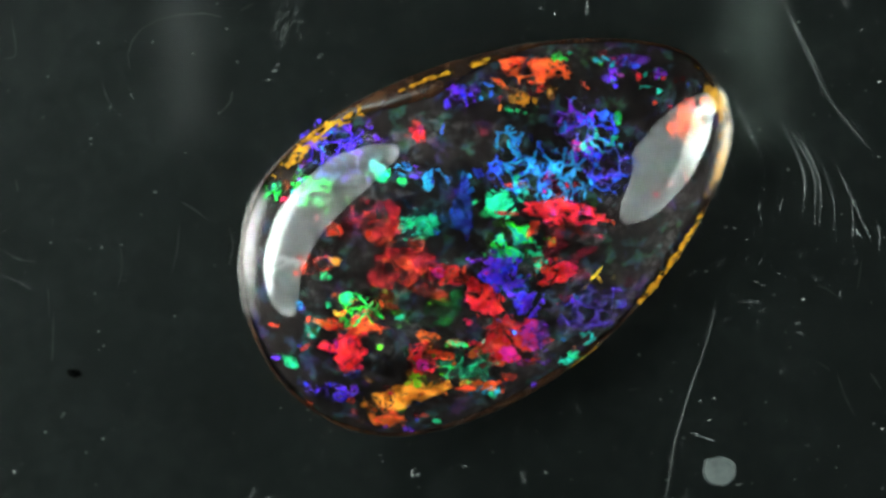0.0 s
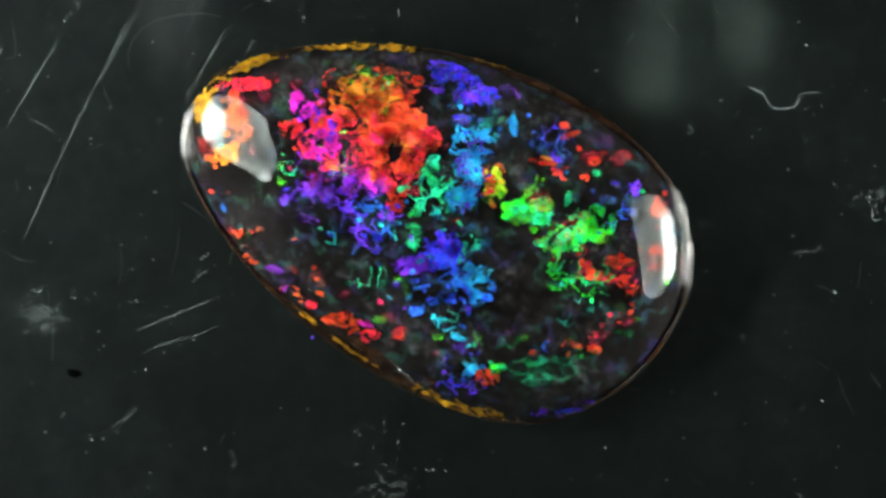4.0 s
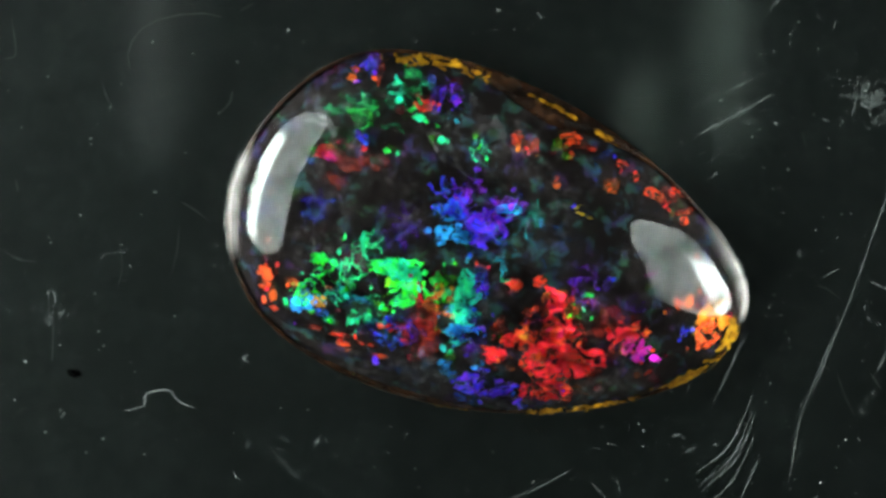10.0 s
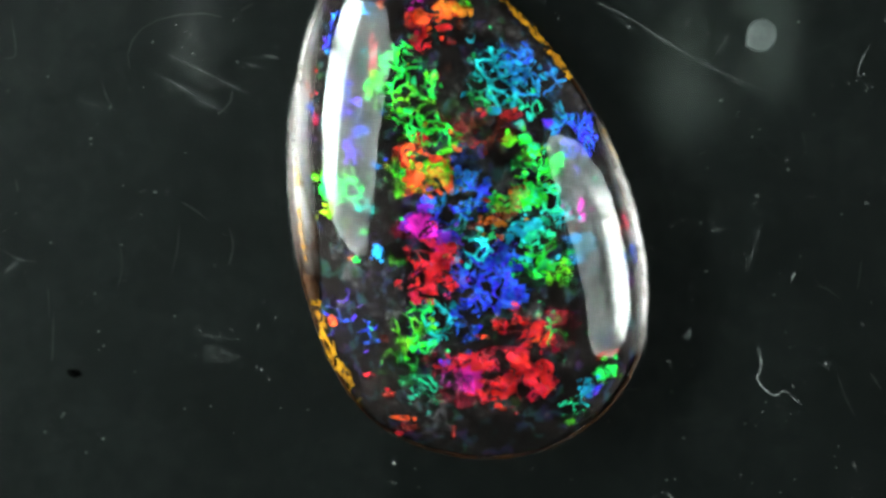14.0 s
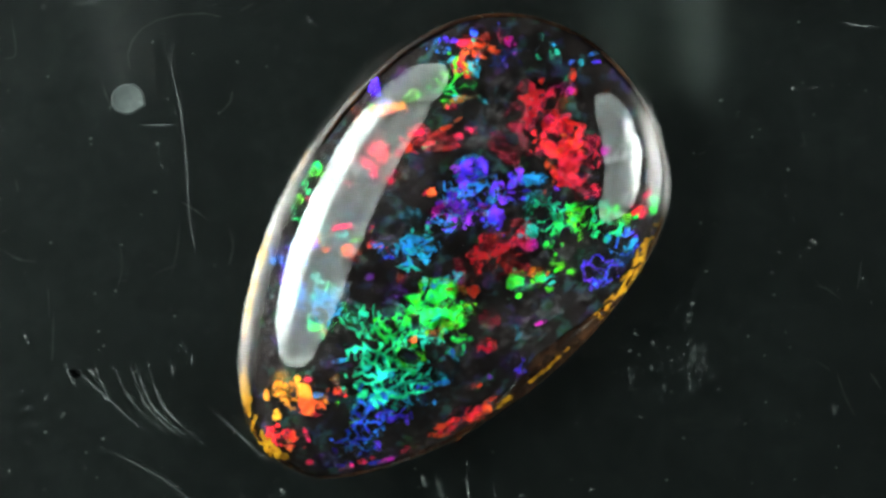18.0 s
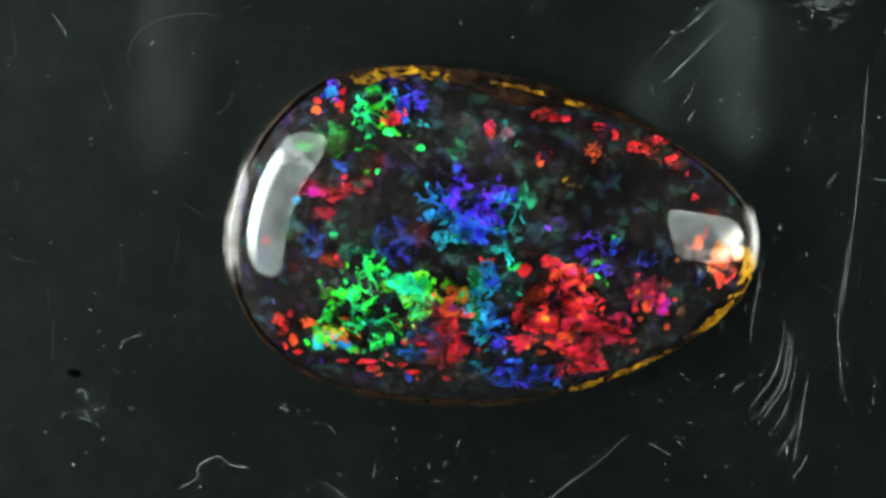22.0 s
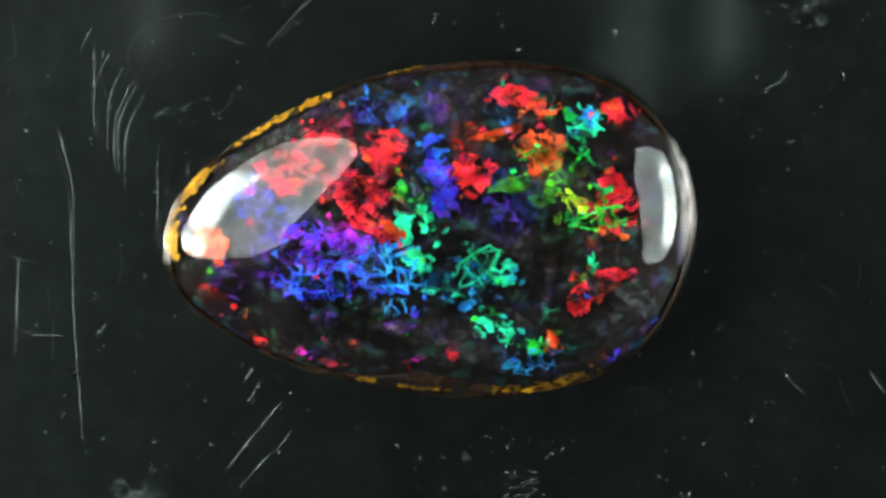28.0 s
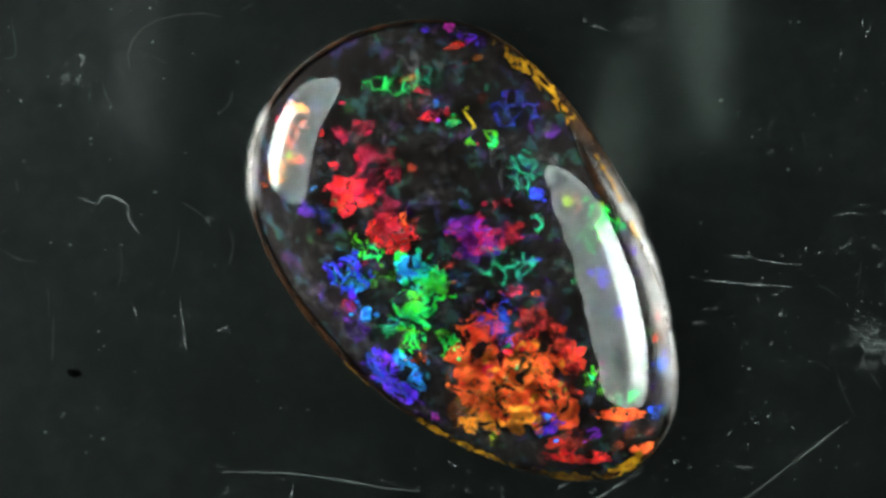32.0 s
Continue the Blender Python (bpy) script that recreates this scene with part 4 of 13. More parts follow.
flake(2.92, 1.69, 0.91, 0.62, 27, 0.720, 153, 0.7, 'm')
flake(1.53, 1.68, 0.91, 0.77, 27, 0.655, 153, 1, 'n')
flake(1.18, 1.33, 0.74, 0.74, 27, 0.600, 153, 1, 'n')
flake(3.12, 2.70, 1.21, 0.62, 27, 0.655, 153, 1, 'n')
flake(4.18, 1.99, 1.06, 0.47, 27, 0.683, 153, 0.5, 'n')
flake(4.17, 2.35, 0.91, 0.47, 27, 0.720, 153, 0.35, 'm')
flake(0.81, 2.41, 0.38, 0.24, 27, 0.600, 153, 1, 'n')
flake(-0.77, 0.34, 0.82, 0.62, 27, 0.415, 153, 0.7, 'n')
flake(-1.54, 0.14, 0.22, 0.38, 27, 0.415, 153, 1, 'b')
flake(-0.22, 1.34, 0.62, 0.22, 27, 0.415, 153, 0.5, 'n')
flake(-0.79, 1.41, 0.32, 0.29, 27, 0.600, 153, 1, 'b')
flake(-1.61, 1.82, 0.26, 0.26, 27, 0.415, 153, 1, 'b')
flake(-2.29, 1.76, 0.22, 0.47, 27, 0.415, 153, 0.8, 'n')
flake(-3.19, 1.79, 0.47, 0.22, 27, 0.350, 153, 1, 'b')
flake(-3.36, 2.28, 0.62, 0.38, 27, 0.600, 153, 1, 'n')
flake(-3.57, 1.50, 0.21, 0.38, 27, 0.014, 153, 1, 'b')
flake(0.48, -4.22, 0.59, 0.29, 27, 0.997, 153, 1, 'm')
flake(-0.36, -4.30, 0.47, 0.22, 27, 0.014, 153, 1, 'm')
flake(-0.86, -3.28, 0.62, 0.62, 27, 0.014, 153, 1, 'm')
flake(-1.58, -4.48, 0.53, 0.47, 27, 0.415, 153, 1, 'n')
flake(-1.55, -4.71, 0.38, 0.15, 27, 0.600, 153, 1, 'b')
flake(-2.31, -5.16, 0.62, 0.29, 27, 0.997, 153, 1, 'm')
flake(-1.78, -3.55, 0.47, 0.38, 27, 0.350, 153, 0.7, 'n')
flake(-2.95, -3.34, 0.38, 0.38, 27, 0.997, 153, 1, 'm')
flake(-2.94, -2.30, 0.77, 0.53, 27, 0.350, 153, 1, 'n')
flake(-2.38, -2.37, 0.38, 0.29, 27, 0.240, 153, 1, 'm')
flake(-3.44, -2.71, 0.62, 0.68, 27, 0.997, 153, 1, 'm')
flake(-4.13, -1.02, 0.47, 0.18, 27, 0.997, 153, 1, 'm')
flake(-3.68, -0.01, 0.38, 0.47, 27, 0.997, 153, 1, 'm')
flake(-3.56, -1.10, 0.12, 0.29, 27, 0.415, 153, 1, 'n')
flake(-5.34, 1.09, 0.18, 0.18, 27, 0.683, 153, 1, 'b')
flake(-3.82, -0.25, 0.12, 0.12, 27, 0.655, 153, 1, 'b')
flake(6.17, 3.21, 0.44, 0.38, 27, 0.014, 153, 1, 'b')
flake(5.29, 0.50, 0.77, 0.62, 27, 0.997, 153, 0.59, 'm')
flake(5.64, 1.56, 0.62, 0.62, 27, 0.683, 153, 0.4, 'n')
flake(-0.62, -3.07, 0.62, 0.18, 27, 0.350, 153, 0.5, 'n')
flake(0.60, -3.06, 0.62, 0.09, 39, 0.014, 153, 1, 'b')
flake(1.85, -2.08, 0.38, 0.29, 27, 0.655, 153, 1, 'b')
flake(2.25, -2.89, 0.38, 0.38, 27, 0.720, 153, 0.21, 'm')
flake(3.47, -2.17, 0.91, 0.29, 27, 0.683, 153, 0.35, 'n')
flake(4.80, 4.60, 0.09, 0.09, 27, 0.997, 153, 1, 'b')
flake(3.15, 2.66, 0.07, 0.07, 27, 0.997, 153, 1, 'b')
flake(1.74, 4.87, 0.32, 0.12, 27, 0.997, 153, 1, 'm')
flake(2.59, 4.95, 0.21, 0.09, 27, 0.890, 153, 1, 'm')
flake(0.48, 2.90, 0.44, 0.21, 27, 0.720, 153, 0.24, 'm')
flake(3.72, 5.20, 0.21, 0.12, 27, 0.997, 153, 1, 'm')
flake(-1.27, 3.05, 0.15, 0.15, 27, 0.997, 153, 0.68, 'b')
flake(1.36, 3.99, 0.18, 0.15, 27, 0.014, 153, 0.5, 'b')
flake(-0.62, -1.69, 0.88, 0.88, 27, 0.655, 153, 0.15, 'n')
# the orientation that flashes near 201 degrees of turn
flake(-3.52, -1.76, 0.74, 0.52, 159, 0.997, 201, 1, 'm')
flake(-3.55, -0.74, 0.59, 0.53, 159, 0.997, 201, 1, 'b')
flake(-3.50, -2.77, 0.62, 0.37, 159, 0.997, 201, 0.59, 'm')
flake(-1.10, -1.56, 0.59, 0.53, 159, 0.683, 201, 1, 'b')
flake(-1.78, -0.95, 0.62, 0.41, 159, 0.683, 201, 1, 'b')
flake(-1.11, -0.30, 0.24, 0.29, 159, 0.683, 201, 1, 'b')
flake(-0.05, -0.80, 0.62, 0.44, 159, 0.720, 201, 0.7, 'b')
flake(0.28, -1.02, 0.21, 0.21, 159, 0.890, 201, 1, 'b')
flake(0.30, -1.61, 0.13, 0.13, 159, 0.014, 201, 1, 'b')
flake(-1.09, -1.23, 0.18, 0.18, 159, 0.240, 201, 1, 'b')
flake(-2.50, -0.87, 0.35, 0.22, 159, 0.600, 201, 1, 'b')
flake(-0.81, 0.68, 0.82, 0.68, 159, 0.997, 201, 0.51, 'm')
flake(1.27, -0.22, 0.62, 0.41, 159, 0.600, 201, 1, 'b')
flake(1.90, -0.54, 0.26, 0.32, 159, 0.655, 201, 0.8, 'b')
flake(0.73, 0.75, 0.35, 0.21, 159, 0.510, 201, 1, 'b')
flake(1.05, 0.71, 0.35, 0.21, 159, 0.600, 201, 1, 'b')
flake(1.31, 1.38, 0.74, 0.53, 159, 0.350, 201, 1, 'b')
flake(1.08, 2.08, 0.38, 0.59, 159, 0.350, 201, 1, 'b')
flake(2.56, 1.57, 0.62, 0.47, 159, 0.350, 201, 0.8, 'n')
flake(3.38, 1.09, 0.62, 0.47, 159, 0.415, 201, 0.5, 'n')
flake(3.51, 2.25, 0.77, 0.62, 159, 0.415, 201, 1, 'n')
flake(3.31, 3.04, 0.88, 0.53, 159, 0.415, 201, 1, 'n')
flake(3.52, 3.14, 0.62, 0.47, 159, 0.510, 201, 1, 'n')
flake(4.25, 3.69, 0.47, 0.47, 159, 0.655, 201, 1, 'n')
flake(4.90, 4.20, 0.53, 0.24, 159, 0.655, 201, 1, 'n')
flake(3.52, 3.99, 0.47, 0.24, 159, 0.683, 201, 1, 'n')
flake(-0.83, 1.50, 0.32, 0.25, 159, 0.350, 201, 1, 'b')
flake(-1.67, 1.73, 0.15, 0.18, 159, 0.350, 201, 1, 'b')
flake(-3.28, 0.59, 0.68, 0.40, 159, 0.350, 201, 1, 'n')
flake(-2.57, 0.04, 0.53, 0.38, 159, 0.415, 201, 0.7, 'n')
flake(-2.23, 0.92, 0.21, 0.13, 159, 0.350, 201, 1, 'b')
flake(-3.97, 0.80, 0.41, 0.32, 159, 0.415, 201, 0.7, 'n')
flake(-4.27, 1.82, 0.35, 0.41, 159, 0.655, 201, 1, 'n')
flake(-3.25, 2.25, 0.62, 0.47, 159, 0.683, 201, 0.7, 'n')
flake(-4.88, 1.12, 0.24, 0.12, 159, 0.997, 201, 1, 'b')
flake(-5.29, 1.20, 0.15, 0.15, 159, 0.350, 201, 1, 'b')
flake(5.99, 2.44, 0.62, 0.38, 159, 0.050, 201, 1, 'm')
flake(5.65, 2.90, 0.47, 0.24, 159, 0.014, 201, 1, 'm')
flake(4.87, 2.67, 0.18, 0.09, 159, 0.014, 201, 1, 'b')
flake(6.93, 3.43, 0.29, 0.32, 159, 0.997, 201, 1, 'm')
flake(1.82, 4.86, 0.62, 0.21, 9, 0.997, 201, 1, 'm')
flake(2.59, 5.07, 0.32, 0.09, 159, 0.014, 201, 1, 'b')
flake(-2.42, -4.70, 0.41, 0.18, 159, 0.014, 201, 1, 'm')
flake(-3.20, -4.77, 0.12, 0.21, 159, 0.890, 201, 1, 'b')
flake(-2.38, -5.25, 0.12, 0.18, 159, 0.655, 201, 1, 'b')
flake(-1.64, -5.29, 0.26, 0.09, 159, 0.683, 201, 1, 'b')
flake(-1.34, -4.11, 0.62, 0.32, 159, 0.350, 201, 0.6, 'n')
flake(-3.98, -3.97, 0.29, 0.15, 159, 0.415, 201, 0.5, 'n')
flake(-5.24, -3.28, 0.15, 0.06, 159, 0.683, 201, 1, 'b')
flake(0.75, -4.78, 0.15, 0.24, 159, 0.683, 201, 1, 'b')
flake(0.34, -4.08, 0.24, 0.07, 159, 0.050, 201, 1, 'b')
flake(1.20, -3.17, 0.22, 0.22, 159, 0.997, 201, 0.59, 'b')
flake(4.25, 0.29, 0.68, 0.44, 159, 0.600, 201, 0.7, 'n')
flake(4.79, -1.02, 0.29, 0.62, 159, 0.683, 201, 0.5, 'n')
flake(4.64, 0.82, 0.24, 0.12, 159, 0.350, 201, 0.8, 'b')
flake(3.01, -0.94, 0.15, 0.13, 159, 0.014, 201, 1, 'b')
flake(3.61, -1.14, 0.12, 0.12, 159, 0.014, 201, 1, 'b')
flake(3.04, -3.30, 0.15, 0.12, 159, 0.350, 201, 0.5, 'b')
flake(-0.20, -2.90, 0.74, 0.29, 159, 0.997, 201, 0.3, 'm')
flake(0.42, 2.99, 0.29, 0.21, 159, 0.997, 201, 0.34, 'm')
flake(-0.24, 3.95, 0.18, 0.21, 159, 0.683, 201, 0.6, 'n')
flake(1.23, 2.91, 0.29, 0.12, 159, 0.655, 201, 0.6, 'b')
flake(5.60, 4.84, 0.62, 0.12, 159, 0.683, 201, 0.5, 'n')
# the orientation that flashes near 233 degrees of turn
flake(-3.47, -2.57, 0.53, 0.47, 127, 0.997, 233, 1, 'b')
flake(-3.33, -1.88, 0.53, 0.29, 127, 0.997, 233, 1, 'b')
flake(-2.61, -2.31, 0.62, 0.24, 127, 0.997, 233, 0.51, 'b')
flake(-2.21, -1.81, 0.77, 0.24, 127, 0.997, 233, 0.34, 'm')
flake(-1.48, -1.25, 0.53, 0.26, 127, 0.890, 233, 1, 'b')
flake(-1.81, -0.81, 0.32, 0.29, 127, 0.720, 233, 0.7, 'b')
flake(-0.67, -1.02, 0.38, 0.26, 127, 0.890, 233, 1, 'b')
flake(-0.11, -0.98, 0.38, 0.24, 157, 0.890, 233, 1, 'b')
flake(0.09, -0.87, 0.26, 0.18, 127, 0.014, 233, 1, 'b')
flake(-1.10, -0.21, 0.15, 0.29, 127, 0.683, 233, 1, 'b')
flake(-2.58, -0.82, 0.26, 0.15, 127, 0.720, 233, 0.42, 'b')
flake(-1.48, 0.43, 0.44, 0.38, 127, 0.997, 233, 1, 'b')
flake(-1.12, 1.00, 0.41, 0.26, 127, 0.997, 233, 1, 'b')
flake(-0.39, 1.07, 0.53, 0.68, 127, 0.997, 233, 1, 'b')
flake(-3.21, 0.28, 0.15, 0.32, 127, 0.350, 233, 1, 'b')
flake(-2.57, 0.07, 0.44, 0.38, 127, 0.600, 233, 1, 'n')
flake(-2.36, 0.44, 0.38, 0.21, 127, 0.415, 233, 1, 'n')
flake(-2.81, 0.78, 0.18, 0.38, 127, 0.350, 233, 1, 'n')
flake(-0.19, -2.91, 0.29, 0.15, 127, 0.350, 233, 1, 'b')
flake(1.05, -2.46, 0.41, 0.44, 127, 0.890, 233, 0.5, 'b')
flake(1.30, -3.36, 0.26, 0.29, 127, 0.997, 233, 0.68, 'b')
flake(1.17, -0.20, 0.50, 0.32, 127, 0.415, 233, 1, 'b')
flake(0.74, 0.75, 0.35, 0.26, 127, 0.683, 233, 1, 'b')
flake(1.86, 0.72, 0.44, 0.38, 127, 0.683, 233, 1, 'b')
flake(1.36, 1.52, 0.65, 0.53, 127, 0.014, 233, 1, 'm')
flake(1.71, 1.99, 0.53, 0.26, 127, 0.014, 233, 1, 'b')
flake(1.92, 0.37, 0.12, 0.09, 127, 0.997, 233, 1, 'b')
flake(2.70, -0.22, 0.82, 0.62, 127, 0.997, 233, 0.42, 'm')
flake(2.82, -1.11, 0.18, 0.21, 127, 0.655, 233, 1, 'b')
flake(4.15, -0.31, 0.82, 0.47, 127, 0.510, 233, 1, 'n')
flake(4.66, -0.62, 0.53, 0.53, 127, 0.600, 233, 1, 'b')
flake(4.54, 0.49, 0.62, 0.41, 127, 0.510, 233, 1, 'n')
flake(5.25, 0.32, 0.53, 0.29, 127, 0.600, 233, 1, 'n')
flake(4.61, 0.04, 0.29, 0.21, 127, 0.720, 233, 0.7, 'b')
flake(2.56, 1.65, 0.77, 0.62, 127, 0.350, 233, 0.6, 'n')
flake(2.94, 1.95, 0.62, 0.47, 127, 0.014, 233, 0.5, 'm')
flake(3.13, 3.08, 0.62, 0.53, 127, 0.350, 233, 1, 'n')
flake(3.69, 2.32, 0.62, 0.62, 127, 0.350, 233, 0.6, 'n')
flake(4.39, 3.06, 0.62, 0.29, 127, 0.350, 233, 1, 'n')
flake(4.48, 3.53, 0.35, 0.24, 127, 0.415, 233, 1, 'n')
flake(5.12, 4.32, 0.53, 0.24, 127, 0.655, 233, 1, 'n')
flake(4.74, 4.94, 0.47, 0.24, 127, 0.683, 233, 1, 'n')
flake(4.18, 4.81, 0.18, 0.12, 127, 0.683, 233, 1, 'b')
flake(5.60, 4.79, 0.29, 0.12, 127, 0.600, 233, 1, 'b')
flake(6.19, 1.93, 0.41, 0.50, 127, 0.050, 233, 1, 'b')
flake(5.62, 2.60, 0.53, 0.29, 127, 0.014, 233, 1, 'b')
flake(6.16, 2.51, 0.53, 0.32, 127, 0.050, 233, 1, 'b')
flake(4.82, 2.63, 0.21, 0.21, 127, 0.014, 233, 1, 'b')
flake(-4.14, -4.07, 0.32, 0.15, 127, 0.415, 233, 1, 'n')
flake(-4.33, -3.33, 0.21, 0.12, 127, 0.415, 233, 1, 'b')
flake(-2.79, -4.81, 0.32, 0.24, 127, 0.415, 233, 1, 'n')
flake(-3.29, -4.80, 0.12, 0.21, 127, 0.720, 233, 0.7, 'b')
flake(-3.17, -4.21, 0.21, 0.18, 127, 0.683, 233, 1, 'b')
flake(-3.54, -4.10, 0.18, 0.21, 127, 0.997, 233, 1, 'b')
flake(-4.12, -4.35, 0.21, 0.07, 127, 0.014, 233, 1, 'b')
flake(-5.30, -2.43, 0.09, 0.04, 127, 0.014, 233, 1, 'b')
flake(1.36, -4.33, 0.10, 0.26, 127, 0.014, 233, 1, 'b')
flake(0.01, 3.89, 0.32, 0.24, 127, 0.683, 233, 1, 'b')
flake(0.36, 3.95, 0.29, 0.21, 127, 0.415, 233, 0.7, 'n')
flake(1.31, 4.82, 0.09, 0.26, 127, 0.014, 233, 1, 'b')
flake(3.18, 5.26, 0.09, 0.44, 97, 0.014, 233, 1, 'b')
flake(1.06, 3.79, 0.32, 0.29, 127, 0.415, 233, 0.6, 'n')
flake(1.22, -1.54, 0.91, 0.62, 127, 0.655, 233, 0.35, 'n')
flake(-1.29, 2.76, 0.09, 0.07, 127, 0.014, 233, 1, 'b')
flake(-2.52, 2.00, 0.12, 0.12, 127, 0.350, 233, 0.7, 'b')
flake(3.46, -2.44, 0.29, 0.88, 127, 0.655, 233, 0.35, 'n')
flake(-4.26, 2.18, 0.12, 0.29, 127, 0.683, 233, 0.6, 'b')
flake(-3.43, 2.93, 0.07, 0.29, 127, 0.014, 233, 0.5, 'b')
flake(2.08, -2.08, 0.15, 0.12, 127, 0.350, 233, 0.5, 'b')
# the orientation that flashes near 264 degrees of turn
flake(-3.44, -2.51, 0.62, 0.29, 96, 0.997, 264, 1, 'm')
flake(-4.05, -0.54, 0.35, 0.29, 96, 0.997, 264, 1, 'b')
flake(-3.55, -0.17, 0.35, 0.18, 96, 0.997, 264, 1, 'b')
flake(-2.56, -2.10, 0.68, 0.44, 96, 0.997, 264, 0.68, 'm')
flake(-2.01, -2.19, 0.82, 0.41, 96, 0.997, 264, 1, 'm')
flake(-1.18, -1.94, 0.38, 0.77, 96, 0.997, 264, 0.59, 'm')
flake(-0.33, 0.34, 0.88, 0.41, 96, 0.997, 264, 1, 'b')
flake(0.09, 0.86, 0.82, 0.32, 96, 0.997, 264, 1, 'b')
flake(-0.66, 1.25, 0.29, 0.44, 96, 0.997, 264, 1, 'b')
flake(2.55, 0.19, 0.62, 0.44, 96, 0.014, 264, 1, 'b')
flake(3.24, -0.05, 0.38, 0.62, 96, 0.014, 264, 1, 'b')
flake(3.34, 0.44, 0.38, 0.44, 96, 0.997, 264, 1, 'b')
flake(2.39, 1.67, 0.47, 0.38, 96, 0.014, 264, 1, 'm')
flake(3.20, 1.68, 0.88, 0.68, 96, 0.014, 264, 1, 'm')
flake(3.80, 2.23, 0.68, 0.62, 96, 0.014, 264, 1, 'm')
flake(3.93, 0.98, 0.68, 0.53, 96, 0.050, 264, 1, 'm')
flake(4.21, 0.22, 0.62, 0.53, 96, 0.050, 264, 1, 'm')
flake(4.77, 1.07, 0.68, 0.38, 96, 0.050, 264, 1, 'm')
flake(4.90, 2.04, 0.62, 0.62, 96, 0.014, 264, 1, 'm')
flake(6.22, 2.12, 0.62, 0.32, 96, 0.014, 264, 1, 'm')
flake(6.67, 2.34, 0.32, 0.21, 96, 0.014, 264, 1, 'b')
flake(4.87, -0.51, 0.62, 0.44, 96, 0.050, 264, 0.7, 'm')
flake(5.63, 0.21, 0.38, 0.21, 96, 0.240, 264, 0.7, 'm')
flake(1.56, 1.18, 0.32, 0.15, 96, 0.997, 264, 1, 'b')
flake(2.32, 0.79, 0.21, 0.38, 96, 0.683, 264, 1, 'b')
flake(2.97, 0.79, 0.21, 0.29, 96, 0.683, 264, 0.8, 'b')
flake(5.59, 1.48, 0.32, 0.35, 96, 0.655, 264, 1, 'b')
flake(6.11, 2.83, 0.15, 0.12, 96, 0.890, 264, 1, 'b')
flake(1.49, -1.66, 0.47, 0.35, 96, 0.350, 264, 1, 'b')
flake(1.07, -0.92, 0.47, 0.32, 96, 0.350, 264, 1, 'b')
flake(2.14, -1.59, 0.47, 0.26, 96, 0.350, 264, 1, 'b')
flake(2.60, -1.86, 0.21, 0.21, 96, 0.350, 264, 1, 'b')
flake(2.69, -0.82, 0.19, 0.38, 136, 0.350, 264, 1, 'b')
flake(-0.28, -2.79, 0.26, 0.29, 96, 0.350, 264, 1, 'n')
flake(0.78, -2.36, 0.47, 0.26, 96, 0.350, 264, 1, 'n')
flake(0.62, -0.49, 0.32, 0.10, 96, 0.014, 264, 1, 'b')
flake(0.52, -3.34, 0.41, 0.38, 96, 0.600, 264, 1, 'n')
flake(0.79, -3.00, 0.29, 0.24, 96, 0.655, 264, 1, 'b')
flake(0.51, -1.53, 0.35, 0.29, 96, 0.655, 264, 1, 'b')
flake(1.44, -3.41, 0.18, 0.21, 96, 0.997, 264, 0.68, 'b')
flake(1.70, -2.99, 0.12, 0.29, 96, 0.655, 264, 1, 'b')
flake(3.69, -2.64, 0.24, 0.68, 126, 0.683, 264, 1, 'b')
flake(3.25, -2.19, 0.13, 0.32, 116, 0.600, 264, 1, 'b')
flake(3.80, -1.90, 0.18, 0.35, 126, 0.600, 264, 1, 'b')
flake(4.18, -2.02, 0.29, 0.15, 96, 0.683, 264, 1, 'b')
flake(3.06, -2.94, 0.21, 0.29, 96, 0.683, 264, 1, 'b')
flake(2.24, -3.18, 0.35, 0.24, 96, 0.720, 264, 0.28, 'b')
flake(2.27, -2.37, 0.29, 0.21, 96, 0.415, 264, 0.5, 'n')
flake(1.01, -0.37, 0.47, 0.29, 96, 0.655, 264, 0.3, 'n')
flake(0.57, 0.76, 0.62, 0.35, 96, 0.415, 264, 0.3, 'n')
flake(-3.78, -4.12, 0.32, 0.44, 96, 0.014, 264, 1, 'm')
flake(-4.03, -3.99, 0.32, 0.29, 96, 0.050, 264, 1, 'b')
flake(-3.16, -4.18, 0.16, 0.13, 96, 0.655, 264, 1, 'b')
flake(-2.70, -4.64, 0.12, 0.21, 96, 0.050, 264, 1, 'b')
flake(-2.98, -4.35, 0.12, 0.12, 96, 0.350, 264, 1, 'b')
flake(-3.32, 0.25, 0.15, 0.13, 96, 0.350, 264, 1, 'b')
flake(-2.70, 0.95, 0.47, 0.21, 96, 0.350, 264, 1, 'n')
flake(-2.57, 0.88, 0.09, 0.07, 96, 0.014, 264, 1, 'b')
flake(-4.64, -0.76, 0.32, 0.09, 96, 0.050, 264, 0.6, 'b')
flake(-5.32, 0.67, 0.35, 0.09, 96, 0.014, 264, 1, 'm')
flake(-4.88, 1.19, 0.18, 0.07, 96, 0.050, 264, 1, 'b')
flake(-5.87, -0.18, 0.10, 0.07, 96, 0.683, 264, 1, 'b')
flake(-5.24, 1.15, 0.12, 0.09, 96, 0.655, 264, 1, 'b')
flake(4.31, 3.09, 0.29, 0.32, 96, 0.350, 264, 1, 'n')
flake(5.13, 3.67, 0.29, 0.18, 96, 0.415, 264, 1, 'n')
flake(5.12, 4.16, 0.18, 0.15, 96, 0.415, 264, 1, 'b')
flake(-0.93, 2.25, 0.12, 0.13, 96, 0.655, 264, 1, 'b')
flake(-0.18, 2.09, 0.09, 0.35, 96, 0.350, 264, 0.7, 'n')
